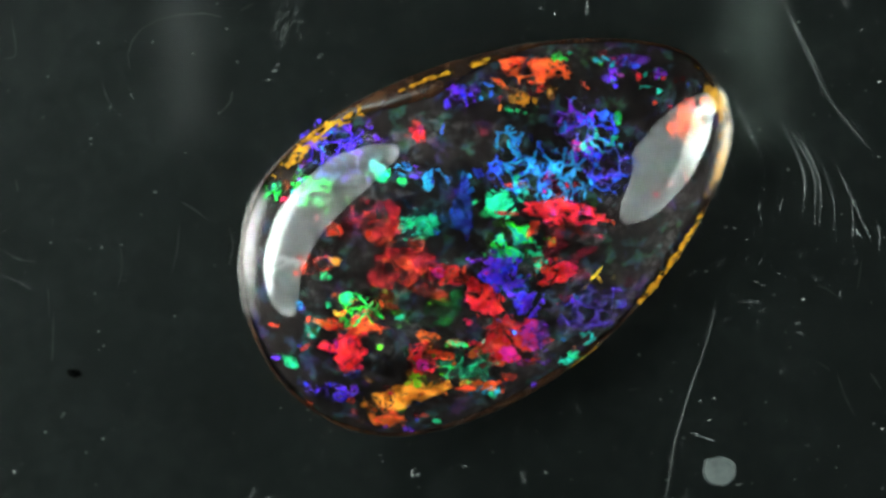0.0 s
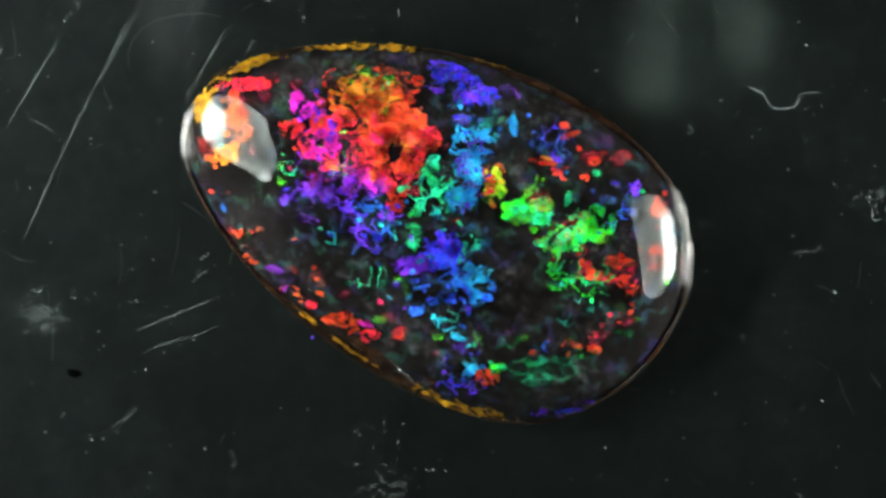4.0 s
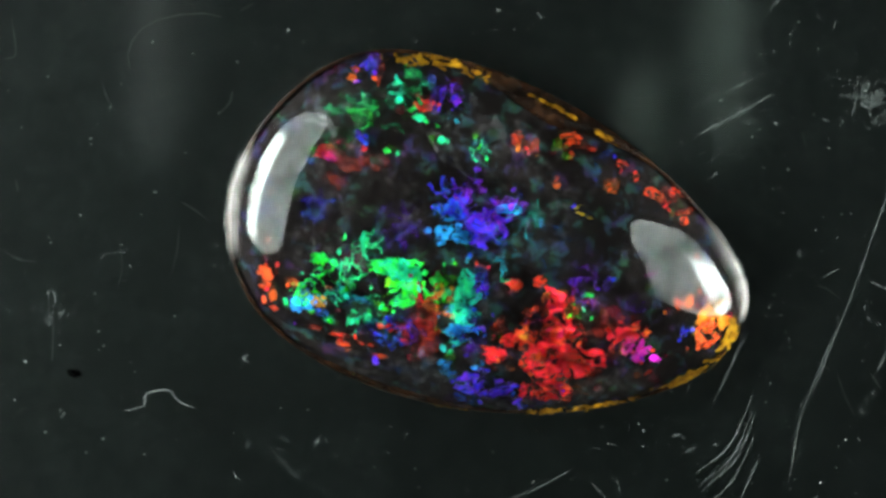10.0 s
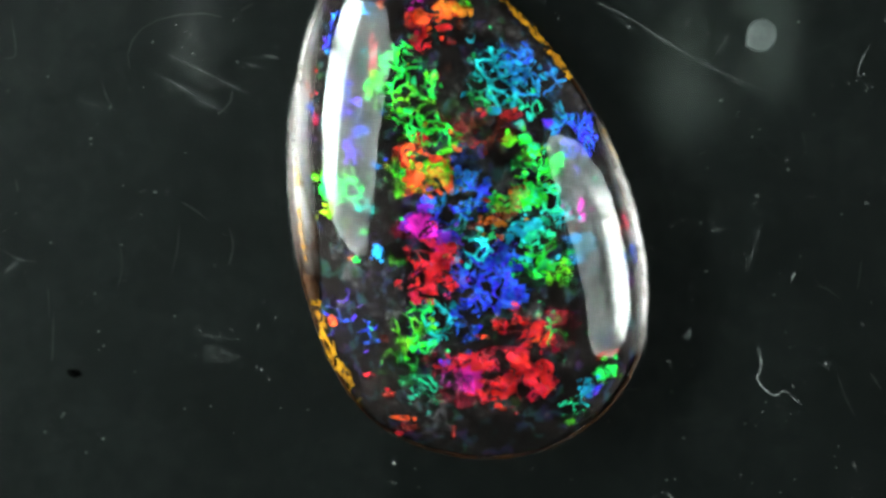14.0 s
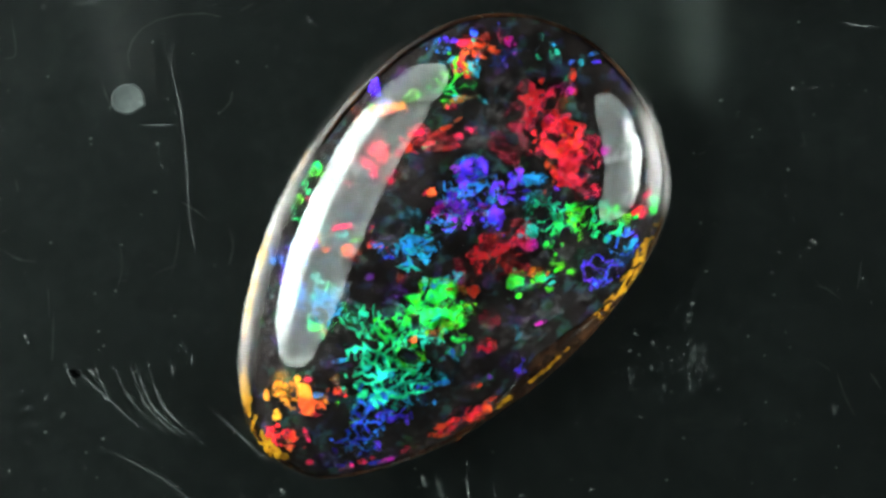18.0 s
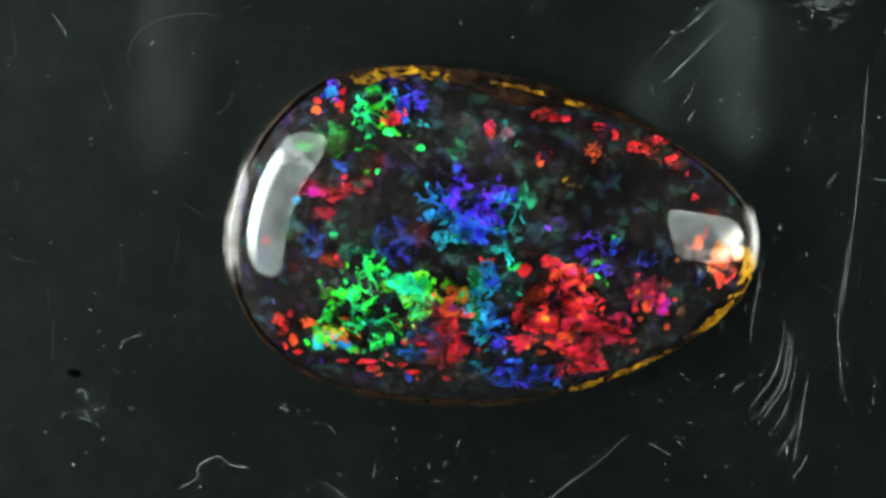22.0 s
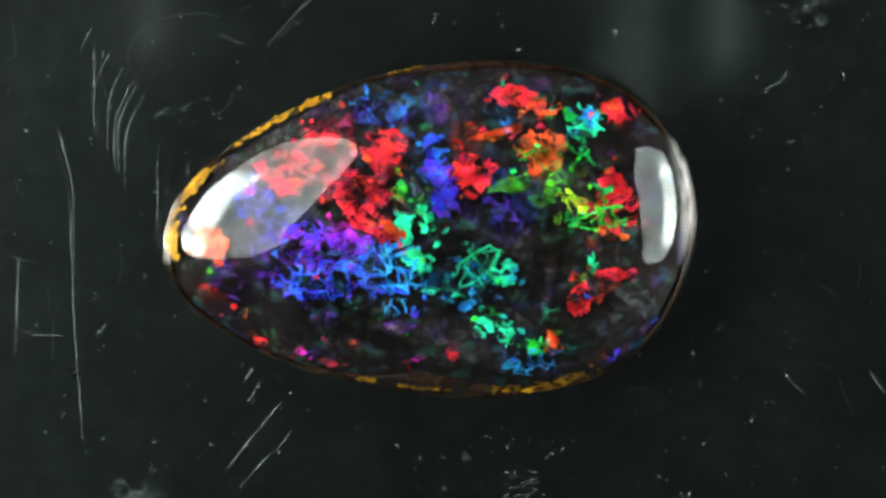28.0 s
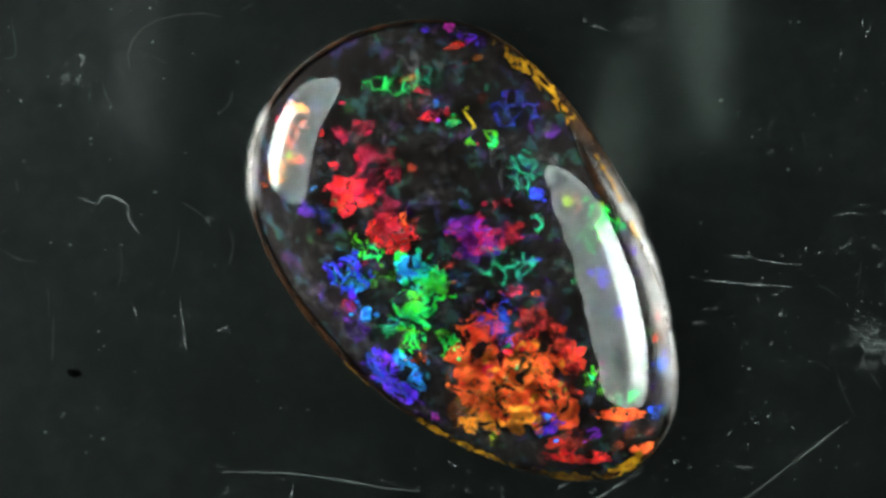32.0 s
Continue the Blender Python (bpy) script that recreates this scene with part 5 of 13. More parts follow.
flake(0.52, 3.45, 0.38, 0.38, 96, 0.415, 264, 0.6, 'n')
flake(1.54, 3.65, 0.12, 0.21, 96, 0.655, 264, 1, 'b')
flake(2.73, 4.03, 0.24, 0.18, 96, 0.683, 264, 1, 'n')
flake(3.70, 4.56, 0.18, 0.29, 96, 0.683, 264, 1, 'n')
flake(4.46, 5.07, 0.12, 0.24, 96, 0.655, 264, 1, 'b')
flake(3.39, 5.19, 0.10, 0.38, 96, 0.014, 264, 1, 'b')
flake(5.73, 4.74, 0.24, 0.29, 96, 0.683, 264, 1, 'n')
flake(4.69, 4.44, 0.12, 0.09, 96, 0.014, 264, 1, 'b')
flake(4.92, -1.47, 0.10, 0.09, 96, 0.683, 264, 1, 'b')
flake(1.58, 2.93, 0.09, 0.09, 96, 0.415, 264, 1, 'b')
# the orientation that flashes near 312 degrees of turn
flake(-0.38, 0.95, 0.53, 0.44, 48, 0.683, 312, 1, 'b')
flake(0.24, 0.71, 0.53, 0.53, 48, 0.683, 312, 1, 'b')
flake(-0.74, 0.55, 0.47, 0.29, 48, 0.655, 312, 1, 'b')
flake(-1.41, 0.73, 0.47, 0.24, 48, 0.655, 312, 0.7, 'n')
flake(0.22, 1.56, 0.38, 0.15, 48, 0.600, 312, 1, 'b')
flake(-0.27, -0.09, 0.47, 0.32, 48, 0.600, 312, 1, 'b')
flake(0.92, 0.41, 0.26, 0.21, 48, 0.600, 312, 1, 'b')
flake(-1.05, -1.17, 0.18, 0.12, 48, 0.720, 312, 0.7, 'b')
flake(-0.66, -1.84, 0.74, 0.26, 48, 0.350, 312, 1, 'b')
flake(-0.09, -2.04, 0.41, 0.44, 48, 0.350, 312, 1, 'b')
flake(0.11, -2.54, 0.35, 0.21, 48, 0.350, 312, 1, 'b')
flake(0.54, -1.44, 0.35, 0.41, 48, 0.350, 312, 1, 'b')
flake(0.93, -0.64, 0.24, 0.38, 48, 0.415, 312, 1, 'b')
flake(1.47, -1.12, 0.41, 0.74, 48, 0.415, 312, 1, 'b')
flake(1.92, -1.73, 0.53, 0.26, 48, 0.600, 312, 1, 'b')
flake(2.43, -2.72, 0.21, 0.29, 48, 0.600, 312, 0.7, 'b')
flake(0.36, -2.01, 0.18, 0.44, 48, 0.997, 312, 0.59, 'b')
flake(0.96, -2.56, 0.53, 0.35, 48, 0.997, 312, 0.34, 'm')
flake(0.37, -3.19, 0.21, 0.07, 48, 0.997, 312, 1, 'b')
flake(-2.22, -3.28, 0.24, 0.18, 48, 0.350, 312, 1, 'b')
flake(-1.77, -3.37, 0.38, 0.32, 48, 0.350, 312, 1, 'n')
flake(-1.71, -4.18, 0.47, 0.38, 48, 0.350, 312, 1, 'n')
flake(-1.57, -4.53, 0.35, 0.24, 48, 0.600, 312, 1, 'b')
flake(0.72, -3.09, 0.74, 0.47, 48, 0.655, 312, 0.5, 'n')
flake(-0.17, -3.88, 0.09, 0.24, 48, 0.415, 312, 1, 'b')
flake(3.75, 0.31, 0.62, 0.47, 48, 0.997, 312, 1, 'm')
flake(3.09, 0.79, 0.29, 0.38, 48, 0.997, 312, 1, 'b')
flake(4.35, -0.31, 0.91, 0.62, 48, 0.997, 312, 1, 'm')
flake(4.77, -1.18, 0.77, 0.29, 48, 0.997, 312, 1, 'm')
flake(4.94, 0.34, 0.53, 0.38, 48, 0.997, 312, 1, 'm')
flake(5.61, 1.50, 0.35, 0.38, 48, 0.890, 312, 1, 'b')
flake(5.05, 1.70, 0.62, 0.32, 48, 0.997, 312, 0.59, 'm')
flake(2.97, -0.88, 0.18, 0.21, 48, 0.997, 312, 1, 'b')
flake(3.05, -1.48, 0.32, 0.26, 48, 0.997, 312, 1, 'b')
flake(3.24, -2.59, 0.47, 0.32, 48, 0.683, 312, 1, 'b')
flake(3.73, -2.18, 0.62, 0.26, 48, 0.683, 312, 1, 'b')
flake(6.68, 3.30, 0.35, 0.44, 48, 0.014, 312, 1, 'm')
flake(6.43, 3.74, 0.47, 0.47, 48, 0.050, 312, 1, 'm')
flake(5.39, 3.21, 0.12, 0.21, 48, 0.014, 312, 1, 'b')
flake(6.14, 2.79, 0.15, 0.21, 48, 0.655, 312, 0.7, 'b')
flake(-2.82, -4.79, 0.21, 0.38, 48, 0.014, 312, 1, 'm')
flake(-2.39, -5.32, 0.12, 0.12, 48, 0.014, 312, 1, 'b')
flake(-5.24, 1.25, 0.21, 0.21, 48, 0.683, 312, 1, 'b')
flake(-5.16, 0.72, 0.10, 0.06, 48, 0.683, 312, 1, 'b')
flake(-3.89, -0.20, 0.21, 0.18, 48, 0.655, 312, 1, 'b')
flake(-3.69, -0.31, 0.10, 0.07, 48, 0.997, 312, 1, 'b')
flake(-3.21, 0.14, 0.10, 0.07, 48, 0.350, 312, 1, 'b')
flake(-3.54, 1.69, 0.21, 0.24, 48, 0.997, 312, 1, 'b')
flake(-3.17, 2.20, 0.32, 0.32, 48, 0.683, 312, 1, 'n')
flake(-2.80, 1.66, 0.09, 0.09, 48, 0.350, 312, 1, 'b')
flake(-2.43, 1.43, 0.10, 0.10, 48, 0.415, 312, 1, 'b')
flake(-4.01, 1.27, 0.12, 0.09, 48, 0.415, 312, 1, 'b')
flake(-0.02, 4.13, 0.29, 0.18, 48, 0.014, 312, 1, 'm')
flake(-0.56, 3.12, 0.21, 0.21, 48, 0.997, 312, 0.51, 'm')
flake(1.75, 4.67, 0.24, 0.09, 48, 0.997, 312, 1, 'm')
flake(3.22, 4.97, 0.21, 0.24, 48, 0.997, 312, 1, 'm')
flake(3.85, 4.94, 0.12, 0.12, 48, 0.014, 312, 1, 'b')
flake(-4.25, 2.01, 0.24, 0.12, 48, 0.350, 312, 0.4, 'b')
flake(-1.47, 2.04, 0.29, 0.35, 48, 0.415, 312, 0.4, 'n')
flake(1.80, 0.26, 0.18, 0.07, 48, 0.997, 312, 1, 'b')
flake(3.46, 1.20, 0.12, 0.07, 48, 0.350, 312, 1, 'b')
flake(3.49, 1.59, 0.18, 0.07, 48, 0.350, 312, 1, 'b')
flake(-4.32, -1.17, 0.35, 0.21, 48, 0.997, 312, 0.42, 'm')
flake(-3.32, -2.39, 0.53, 0.35, 48, 0.655, 312, 0.25, 'n')
flake(-4.46, 0.31, 0.47, 0.47, 48, 0.350, 312, 0.3, 'n')
flake(1.00, -4.09, 0.09, 0.15, 48, 0.683, 312, 1, 'b')
# the orientation that flashes near 170 degrees of turn
flake(1.25, -0.32, 0.53, 0.35, 10, 0.415, 170, 1, 'b')
flake(1.92, -0.52, 0.26, 0.35, 10, 0.510, 170, 1, 'n')
flake(1.00, 0.67, 0.44, 0.53, 10, 0.350, 170, 1, 'b')
flake(1.54, 1.74, 0.74, 0.68, 10, 0.600, 170, 1, 'n')
flake(2.49, 1.74, 0.82, 0.62, 10, 0.655, 170, 1, 'n')
flake(2.51, 1.59, 0.62, 0.41, 10, 0.720, 170, 0.42, 'm')
flake(3.54, 3.10, 1.06, 0.53, 10, 0.655, 170, 1, 'n')
flake(1.58, 2.41, 0.53, 0.47, 10, 0.655, 170, 1, 'n')
flake(4.90, 3.73, 1.06, 0.53, 10, 0.683, 170, 0.7, 'n')
flake(2.66, 2.60, 0.47, 0.29, 10, 0.600, 170, 1, 'n')
flake(1.25, -1.19, 0.62, 0.62, 10, 0.655, 170, 0.8, 'n')
flake(-0.49, -1.18, 1.06, 0.53, 10, 0.655, 170, 0.7, 'n')
flake(0.73, -0.97, 0.35, 0.29, 10, 0.683, 170, 1, 'n')
flake(6.50, 3.44, 0.56, 0.35, 10, 0.014, 170, 1, 'b')
flake(5.60, 4.62, 0.62, 0.24, 10, 0.997, 170, 0.59, 'm')
flake(4.86, 4.62, 0.10, 0.09, 10, 0.997, 170, 1, 'b')
flake(2.64, -1.01, 0.53, 0.21, 10, 0.997, 170, 1, 'b')
flake(2.91, -1.65, 0.53, 0.18, 10, 0.997, 170, 0.68, 'b')
flake(3.02, 0.48, 0.91, 0.24, 10, 0.997, 170, 1, 'm')
flake(1.86, 0.74, 0.21, 0.07, 10, 0.997, 170, 1, 'b')
flake(1.18, -2.61, 0.62, 0.47, 10, 0.997, 170, 0.51, 'm')
flake(0.47, -3.08, 0.35, 0.12, 40, 0.014, 170, 1, 'b')
flake(0.41, -4.16, 0.53, 0.13, 10, 0.014, 170, 1, 'b')
flake(-0.50, -4.37, 0.07, 0.12, 10, 0.997, 170, 1, 'b')
flake(-1.11, -3.09, 0.38, 0.62, 10, 0.014, 170, 1, 'm')
flake(-0.52, -3.30, 0.38, 0.12, 10, 0.014, 170, 1, 'b')
flake(-2.18, -5.26, 0.38, 0.18, 10, 0.014, 170, 1, 'm')
flake(-2.89, -4.84, 0.47, 0.29, 10, 0.997, 170, 0.42, 'm')
flake(-1.62, -5.28, 0.18, 0.09, 10, 0.655, 170, 1, 'b')
flake(-1.68, -4.42, 0.41, 0.32, 10, 0.350, 170, 1, 'b')
flake(-1.63, -4.72, 0.35, 0.15, 10, 0.600, 170, 1, 'b')
flake(-0.24, -4.48, 0.35, 0.15, 10, 0.415, 170, 0.6, 'b')
flake(-3.37, -2.90, 0.68, 0.47, 10, 0.997, 170, 1, 'm')
flake(-3.43, -2.12, 0.47, 0.32, 10, 0.014, 170, 1, 'm')
flake(-3.35, -1.64, 0.26, 0.29, 10, 0.997, 170, 1, 'm')
flake(-4.00, -0.70, 0.53, 0.24, 10, 0.997, 170, 1, 'm')
flake(-3.66, 0.08, 0.29, 0.24, 10, 0.997, 170, 1, 'b')
flake(-3.49, -0.62, 0.12, 0.18, 10, 0.240, 170, 1, 'b')
flake(-3.57, -1.06, 0.12, 0.18, 10, 0.350, 170, 1, 'b')
flake(-2.83, -2.34, 0.26, 0.18, 10, 0.350, 170, 1, 'n')
flake(-3.05, 0.66, 0.35, 0.29, 10, 0.350, 170, 1, 'n')
flake(-2.28, -1.86, 0.38, 0.29, 10, 0.997, 170, 0.42, 'm')
flake(-0.92, 0.34, 0.53, 0.38, 10, 0.350, 170, 0.6, 'n')
flake(-1.52, 0.17, 0.21, 0.26, 10, 0.350, 170, 0.6, 'b')
flake(-0.77, 1.48, 0.35, 0.26, 10, 0.600, 170, 1, 'b')
flake(-1.51, 1.88, 0.24, 0.35, 10, 0.350, 170, 1, 'n')
flake(-2.18, 1.61, 0.24, 0.21, 10, 0.350, 170, 1, 'b')
flake(-3.10, 1.81, 0.35, 0.29, 10, 0.350, 170, 1, 'n')
flake(-4.14, 1.33, 0.47, 0.29, 10, 0.415, 170, 0.7, 'n')
flake(-5.27, 1.21, 0.18, 0.21, 10, 0.600, 170, 1, 'b')
flake(-5.03, 1.23, 0.12, 0.24, 10, 0.014, 170, 1, 'b')
flake(-5.60, 0.75, 0.12, 0.12, 10, 0.997, 170, 1, 'b')
flake(-3.68, 1.87, 0.29, 0.10, 10, 0.997, 170, 1, 'b')
flake(0.61, 1.58, 0.47, 0.29, 10, 0.415, 170, 0.4, 'n')
flake(0.55, 3.03, 0.21, 0.12, 10, 0.997, 170, 1, 'm')
flake(1.43, 4.02, 0.21, 0.15, 10, 0.014, 170, 0.4, 'b')
flake(-0.76, 3.04, 0.15, 0.18, 10, 0.350, 170, 0.7, 'n')
flake(-1.17, 2.62, 0.12, 0.24, 10, 0.997, 170, 0.51, 'b')
flake(2.63, 4.90, 0.15, 0.15, 10, 0.997, 170, 1, 'm')
flake(1.76, 4.77, 0.21, 0.09, 10, 0.014, 170, 1, 'b')
flake(3.91, 5.06, 0.24, 0.09, 10, 0.997, 170, 1, 'm')
flake(2.32, 3.74, 0.29, 0.12, 10, 0.683, 170, 1, 'n')
flake(4.32, -1.43, 0.15, 0.13, 10, 0.683, 170, 0.7, 'b')
flake(4.73, -0.96, 0.62, 0.47, 10, 0.997, 170, 0.26, 'm')
flake(4.72, -0.04, 0.53, 0.47, 10, 0.683, 170, 0.3, 'n')
flake(3.80, 0.55, 0.12, 0.09, 10, 0.014, 170, 1, 'b')
flake(3.64, -2.12, 0.91, 0.29, 10, 0.655, 170, 0.4, 'n')
flake(3.05, -3.31, 0.12, 0.06, 10, 0.350, 170, 1, 'b')
flake(0.93, -4.42, 0.07, 0.12, 10, 0.350, 170, 1, 'b')
flake(1.77, -3.26, 0.38, 0.47, 10, 0.720, 170, 0.17, 'm')
flake(-3.66, -4.03, 0.77, 0.38, 10, 0.683, 170, 0.25, 'n')
flake(-2.38, 2.26, 0.47, 0.35, 10, 0.655, 170, 0.4, 'n')
flake(3.86, 2.58, 0.29, 0.35, 10, 0.510, 170, 0.7, 'n')
flake(1.05, 2.74, 0.21, 0.15, 10, 0.510, 170, 1, 'b')
# the orientation that flashes near 62 degrees of turn
flake(3.53, 2.92, 0.59, 0.68, 118, 0.350, 62, 1, 'n')
flake(3.66, 2.19, 0.66, 0.53, 118, 0.350, 62, 1, 'n')
flake(4.33, 3.63, 0.35, 0.09, 148, 0.510, 62, 1, 'b')
flake(2.80, 1.83, 0.82, 0.53, 118, 0.350, 62, 0.8, 'n')
flake(2.75, 1.10, 0.53, 0.38, 118, 0.350, 62, 0.7, 'n')
flake(1.33, 2.12, 0.32, 0.53, 118, 0.350, 62, 1, 'b')
flake(1.60, 1.29, 0.68, 0.41, 118, 0.350, 62, 1, 'b')
flake(2.00, 2.03, 0.38, 0.32, 118, 0.014, 62, 1, 'm')
flake(2.25, 1.72, 0.21, 0.29, 118, 0.014, 62, 1, 'm')
flake(1.12, 1.53, 0.38, 0.13, 118, 0.014, 62, 1, 'b')
flake(1.34, 0.95, 0.24, 0.12, 118, 0.997, 62, 1, 'b')
flake(4.11, 0.46, 0.32, 0.47, 118, 0.415, 62, 1, 'n')
flake(4.68, 0.35, 0.53, 0.74, 118, 0.600, 62, 1, 'n')
flake(5.30, 0.19, 0.35, 0.26, 118, 0.600, 62, 1, 'b')
flake(5.34, -0.33, 0.50, 0.35, 118, 0.683, 62, 1, 'b')
flake(4.54, -0.61, 0.59, 0.50, 118, 0.600, 62, 1, 'n')
flake(4.81, -1.38, 0.26, 0.59, 118, 0.655, 62, 1, 'n')
flake(3.04, -0.68, 0.21, 0.18, 118, 0.350, 62, 1, 'b')
flake(2.90, -1.47, 0.50, 0.26, 118, 0.350, 62, 1, 'n')
flake(2.38, -1.08, 0.21, 0.32, 118, 0.415, 62, 1, 'b')
flake(1.89, -1.51, 0.44, 0.53, 118, 0.350, 62, 1, 'n')
flake(1.80, -2.04, 0.32, 0.53, 118, 0.350, 62, 1, 'n')
flake(0.78, -0.51, 0.50, 0.16, 130, 0.014, 62, 1, 'b')
flake(1.32, -1.05, 0.35, 0.38, 118, 0.050, 62, 1, 'm')
flake(1.71, -1.25, 0.29, 0.21, 118, 0.050, 62, 1, 'b')
flake(0.37, -1.02, 0.18, 0.12, 118, 0.014, 62, 1, 'b')
flake(0.77, -1.61, 0.59, 0.29, 118, 0.600, 62, 1, 'b')
flake(0.21, -1.82, 0.26, 0.24, 118, 0.510, 62, 1, 'n')
flake(0.61, -2.26, 0.32, 0.38, 118, 0.350, 62, 1, 'n')
flake(-0.19, -2.79, 0.44, 0.38, 118, 0.350, 62, 1, 'b')
flake(0.60, -3.34, 0.44, 0.41, 118, 0.600, 62, 0.6, 'b')
flake(0.92, 0.85, 0.29, 0.29, 118, 0.655, 62, 1, 'b')
flake(1.45, 0.07, 0.53, 0.56, 118, 0.655, 62, 1, 'b')
flake(1.90, 0.04, 0.29, 0.29, 118, 0.655, 62, 1, 'n')
flake(0.38, -0.08, 0.59, 0.53, 118, 0.510, 62, 0.6, 'n')
flake(0.32, -0.65, 0.26, 0.32, 118, 0.415, 62, 1, 'n')
flake(0.03, 1.49, 0.44, 0.26, 118, 0.997, 62, 0.68, 'm')
flake(-0.46, 0.83, 0.59, 0.59, 118, 0.997, 62, 0.59, 'm')
flake(-1.17, 0.64, 0.50, 0.50, 118, 0.997, 62, 1, 'b')
flake(-1.11, -0.13, 0.38, 0.21, 118, 0.997, 62, 0.59, 'b')
flake(-0.92, -0.17, 0.21, 0.47, 118, 0.683, 62, 1, 'b')
flake(-0.40, -0.99, 0.62, 0.68, 118, 0.683, 62, 0.9, 'b')
flake(-1.35, -1.22, 1.03, 0.35, 118, 0.683, 62, 1, 'b')
flake(-1.91, -0.58, 0.26, 0.24, 118, 0.683, 62, 1, 'b')
flake(-2.44, -0.82, 0.35, 0.24, 118, 0.683, 62, 1, 'b')
flake(-2.71, 0.80, 0.47, 0.59, 118, 0.350, 62, 1, 'n')
flake(-2.22, 0.14, 0.44, 0.44, 118, 0.510, 62, 1, 'n')
flake(-3.21, 0.87, 0.24, 0.24, 118, 0.350, 62, 1, 'b')
flake(-3.05, 0.18, 0.32, 0.26, 118, 0.415, 62, 1, 'b')
flake(-3.00, -1.56, 0.88, 0.35, 118, 0.997, 62, 1, 'm')
flake(-3.60, -0.45, 0.38, 0.26, 118, 0.997, 62, 1, 'b')
flake(-3.39, -2.30, 0.88, 0.38, 118, 0.997, 62, 1, 'b')
flake(-4.06, -1.32, 1.03, 0.38, 118, 0.997, 62, 0.51, 'm')
flake(-3.64, -2.91, 0.47, 0.29, 118, 0.997, 62, 1, 'm')
flake(-3.31, -0.13, 0.41, 0.21, 118, 0.997, 62, 0.51, 'b')
flake(-1.85, -3.09, 0.97, 0.62, 118, 0.997, 62, 0.34, 'm')
flake(-3.12, -4.36, 0.24, 0.21, 118, 0.600, 62, 1, 'b')
flake(-2.80, -5.00, 0.35, 0.15, 118, 0.350, 62, 1, 'b')
flake(-3.30, -4.83, 0.24, 0.12, 118, 0.683, 62, 1, 'b')
flake(-4.31, -4.23, 0.15, 0.12, 118, 0.350, 62, 1, 'b')
flake(-4.01, -4.25, 0.29, 0.12, 118, 0.415, 62, 1, 'n')
flake(-2.18, -4.71, 0.32, 0.13, 118, 0.014, 62, 1, 'm')
flake(3.16, 4.98, 0.21, 0.21, 118, 0.014, 62, 1, 'b')
flake(2.26, 4.69, 0.10, 0.18, 118, 0.997, 62, 1, 'b')
flake(3.57, 4.26, 0.21, 0.44, 118, 0.655, 62, 1, 'n')
flake(5.80, 2.47, 0.47, 0.29, 118, 0.014, 62, 1, 'b')
flake(6.14, 1.87, 0.38, 0.24, 118, 0.050, 62, 1, 'b')
flake(6.29, 1.41, 0.21, 0.21, 118, 0.350, 62, 1, 'b')
flake(6.61, 1.34, 0.21, 0.09, 118, 0.014, 62, 1, 'b')
flake(4.94, 2.48, 0.21, 0.15, 118, 0.997, 62, 1, 'b')
flake(5.23, 2.40, 0.29, 0.12, 118, 0.014, 62, 1, 'm')
flake(2.55, 4.95, 0.12, 0.29, 118, 0.655, 62, 1, 'n')
flake(0.55, 4.11, 0.12, 0.38, 118, 0.350, 62, 1, 'n')
flake(1.10, 3.41, 0.38, 0.21, 118, 0.350, 62, 1, 'n')
flake(0.54, 3.21, 0.44, 0.29, 118, 0.415, 62, 0.7, 'n')
flake(0.38, 2.86, 0.29, 0.24, 118, 0.510, 62, 0.7, 'n')
flake(-1.21, 2.79, 0.12, 0.09, 118, 0.050, 62, 1, 'b')
flake(-0.76, 2.17, 0.13, 0.16, 118, 0.655, 62, 1, 'b')
flake(1.82, 3.61, 0.21, 0.21, 118, 0.655, 62, 1, 'n')
flake(2.94, 3.67, 0.24, 0.59, 118, 0.683, 62, 0.7, 'n')
flake(-0.86, 1.56, 0.29, 0.26, 118, 0.350, 62, 0.5, 'n')
flake(-4.76, 0.91, 0.21, 0.09, 118, 0.014, 62, 1, 'b')
flake(-5.63, 0.20, 0.35, 0.12, 118, 0.014, 62, 1, 'm')
flake(-3.71, 1.09, 0.38, 0.24, 118, 0.350, 62, 0.5, 'n')
flake(-4.09, 0.44, 0.38, 0.26, 118, 0.415, 62, 0.4, 'n')
flake(-3.21, 3.02, 0.15, 0.09, 118, 0.014, 62, 1, 'b')
flake(4.28, 2.17, 0.59, 0.44, 118, 0.415, 62, 0.4, 'n')
flake(3.14, 0.34, 0.44, 0.59, 118, 0.415, 62, 0.3, 'n')
flake(3.55, 0.38, 0.59, 0.18, 118, 0.997, 62, 0.26, 'm')
flake(2.42, 0.40, 0.53, 0.38, 118, 0.683, 62, 0.4, 'n')
flake(1.48, -4.40, 0.10, 0.29, 118, 0.997, 62, 1, 'b')
flake(0.70, -4.81, 0.09, 0.26, 118, 0.683, 62, 1, 'b')
flake(3.89, -1.94, 0.15, 0.44, 118, 0.600, 62, 1, 'b')
flake(3.22, -2.33, 0.18, 0.35, 118, 0.655, 62, 0.8, 'b')
flake(-1.99, 0.65, 0.29, 0.15, 118, 0.600, 62, 0.5, 'b')
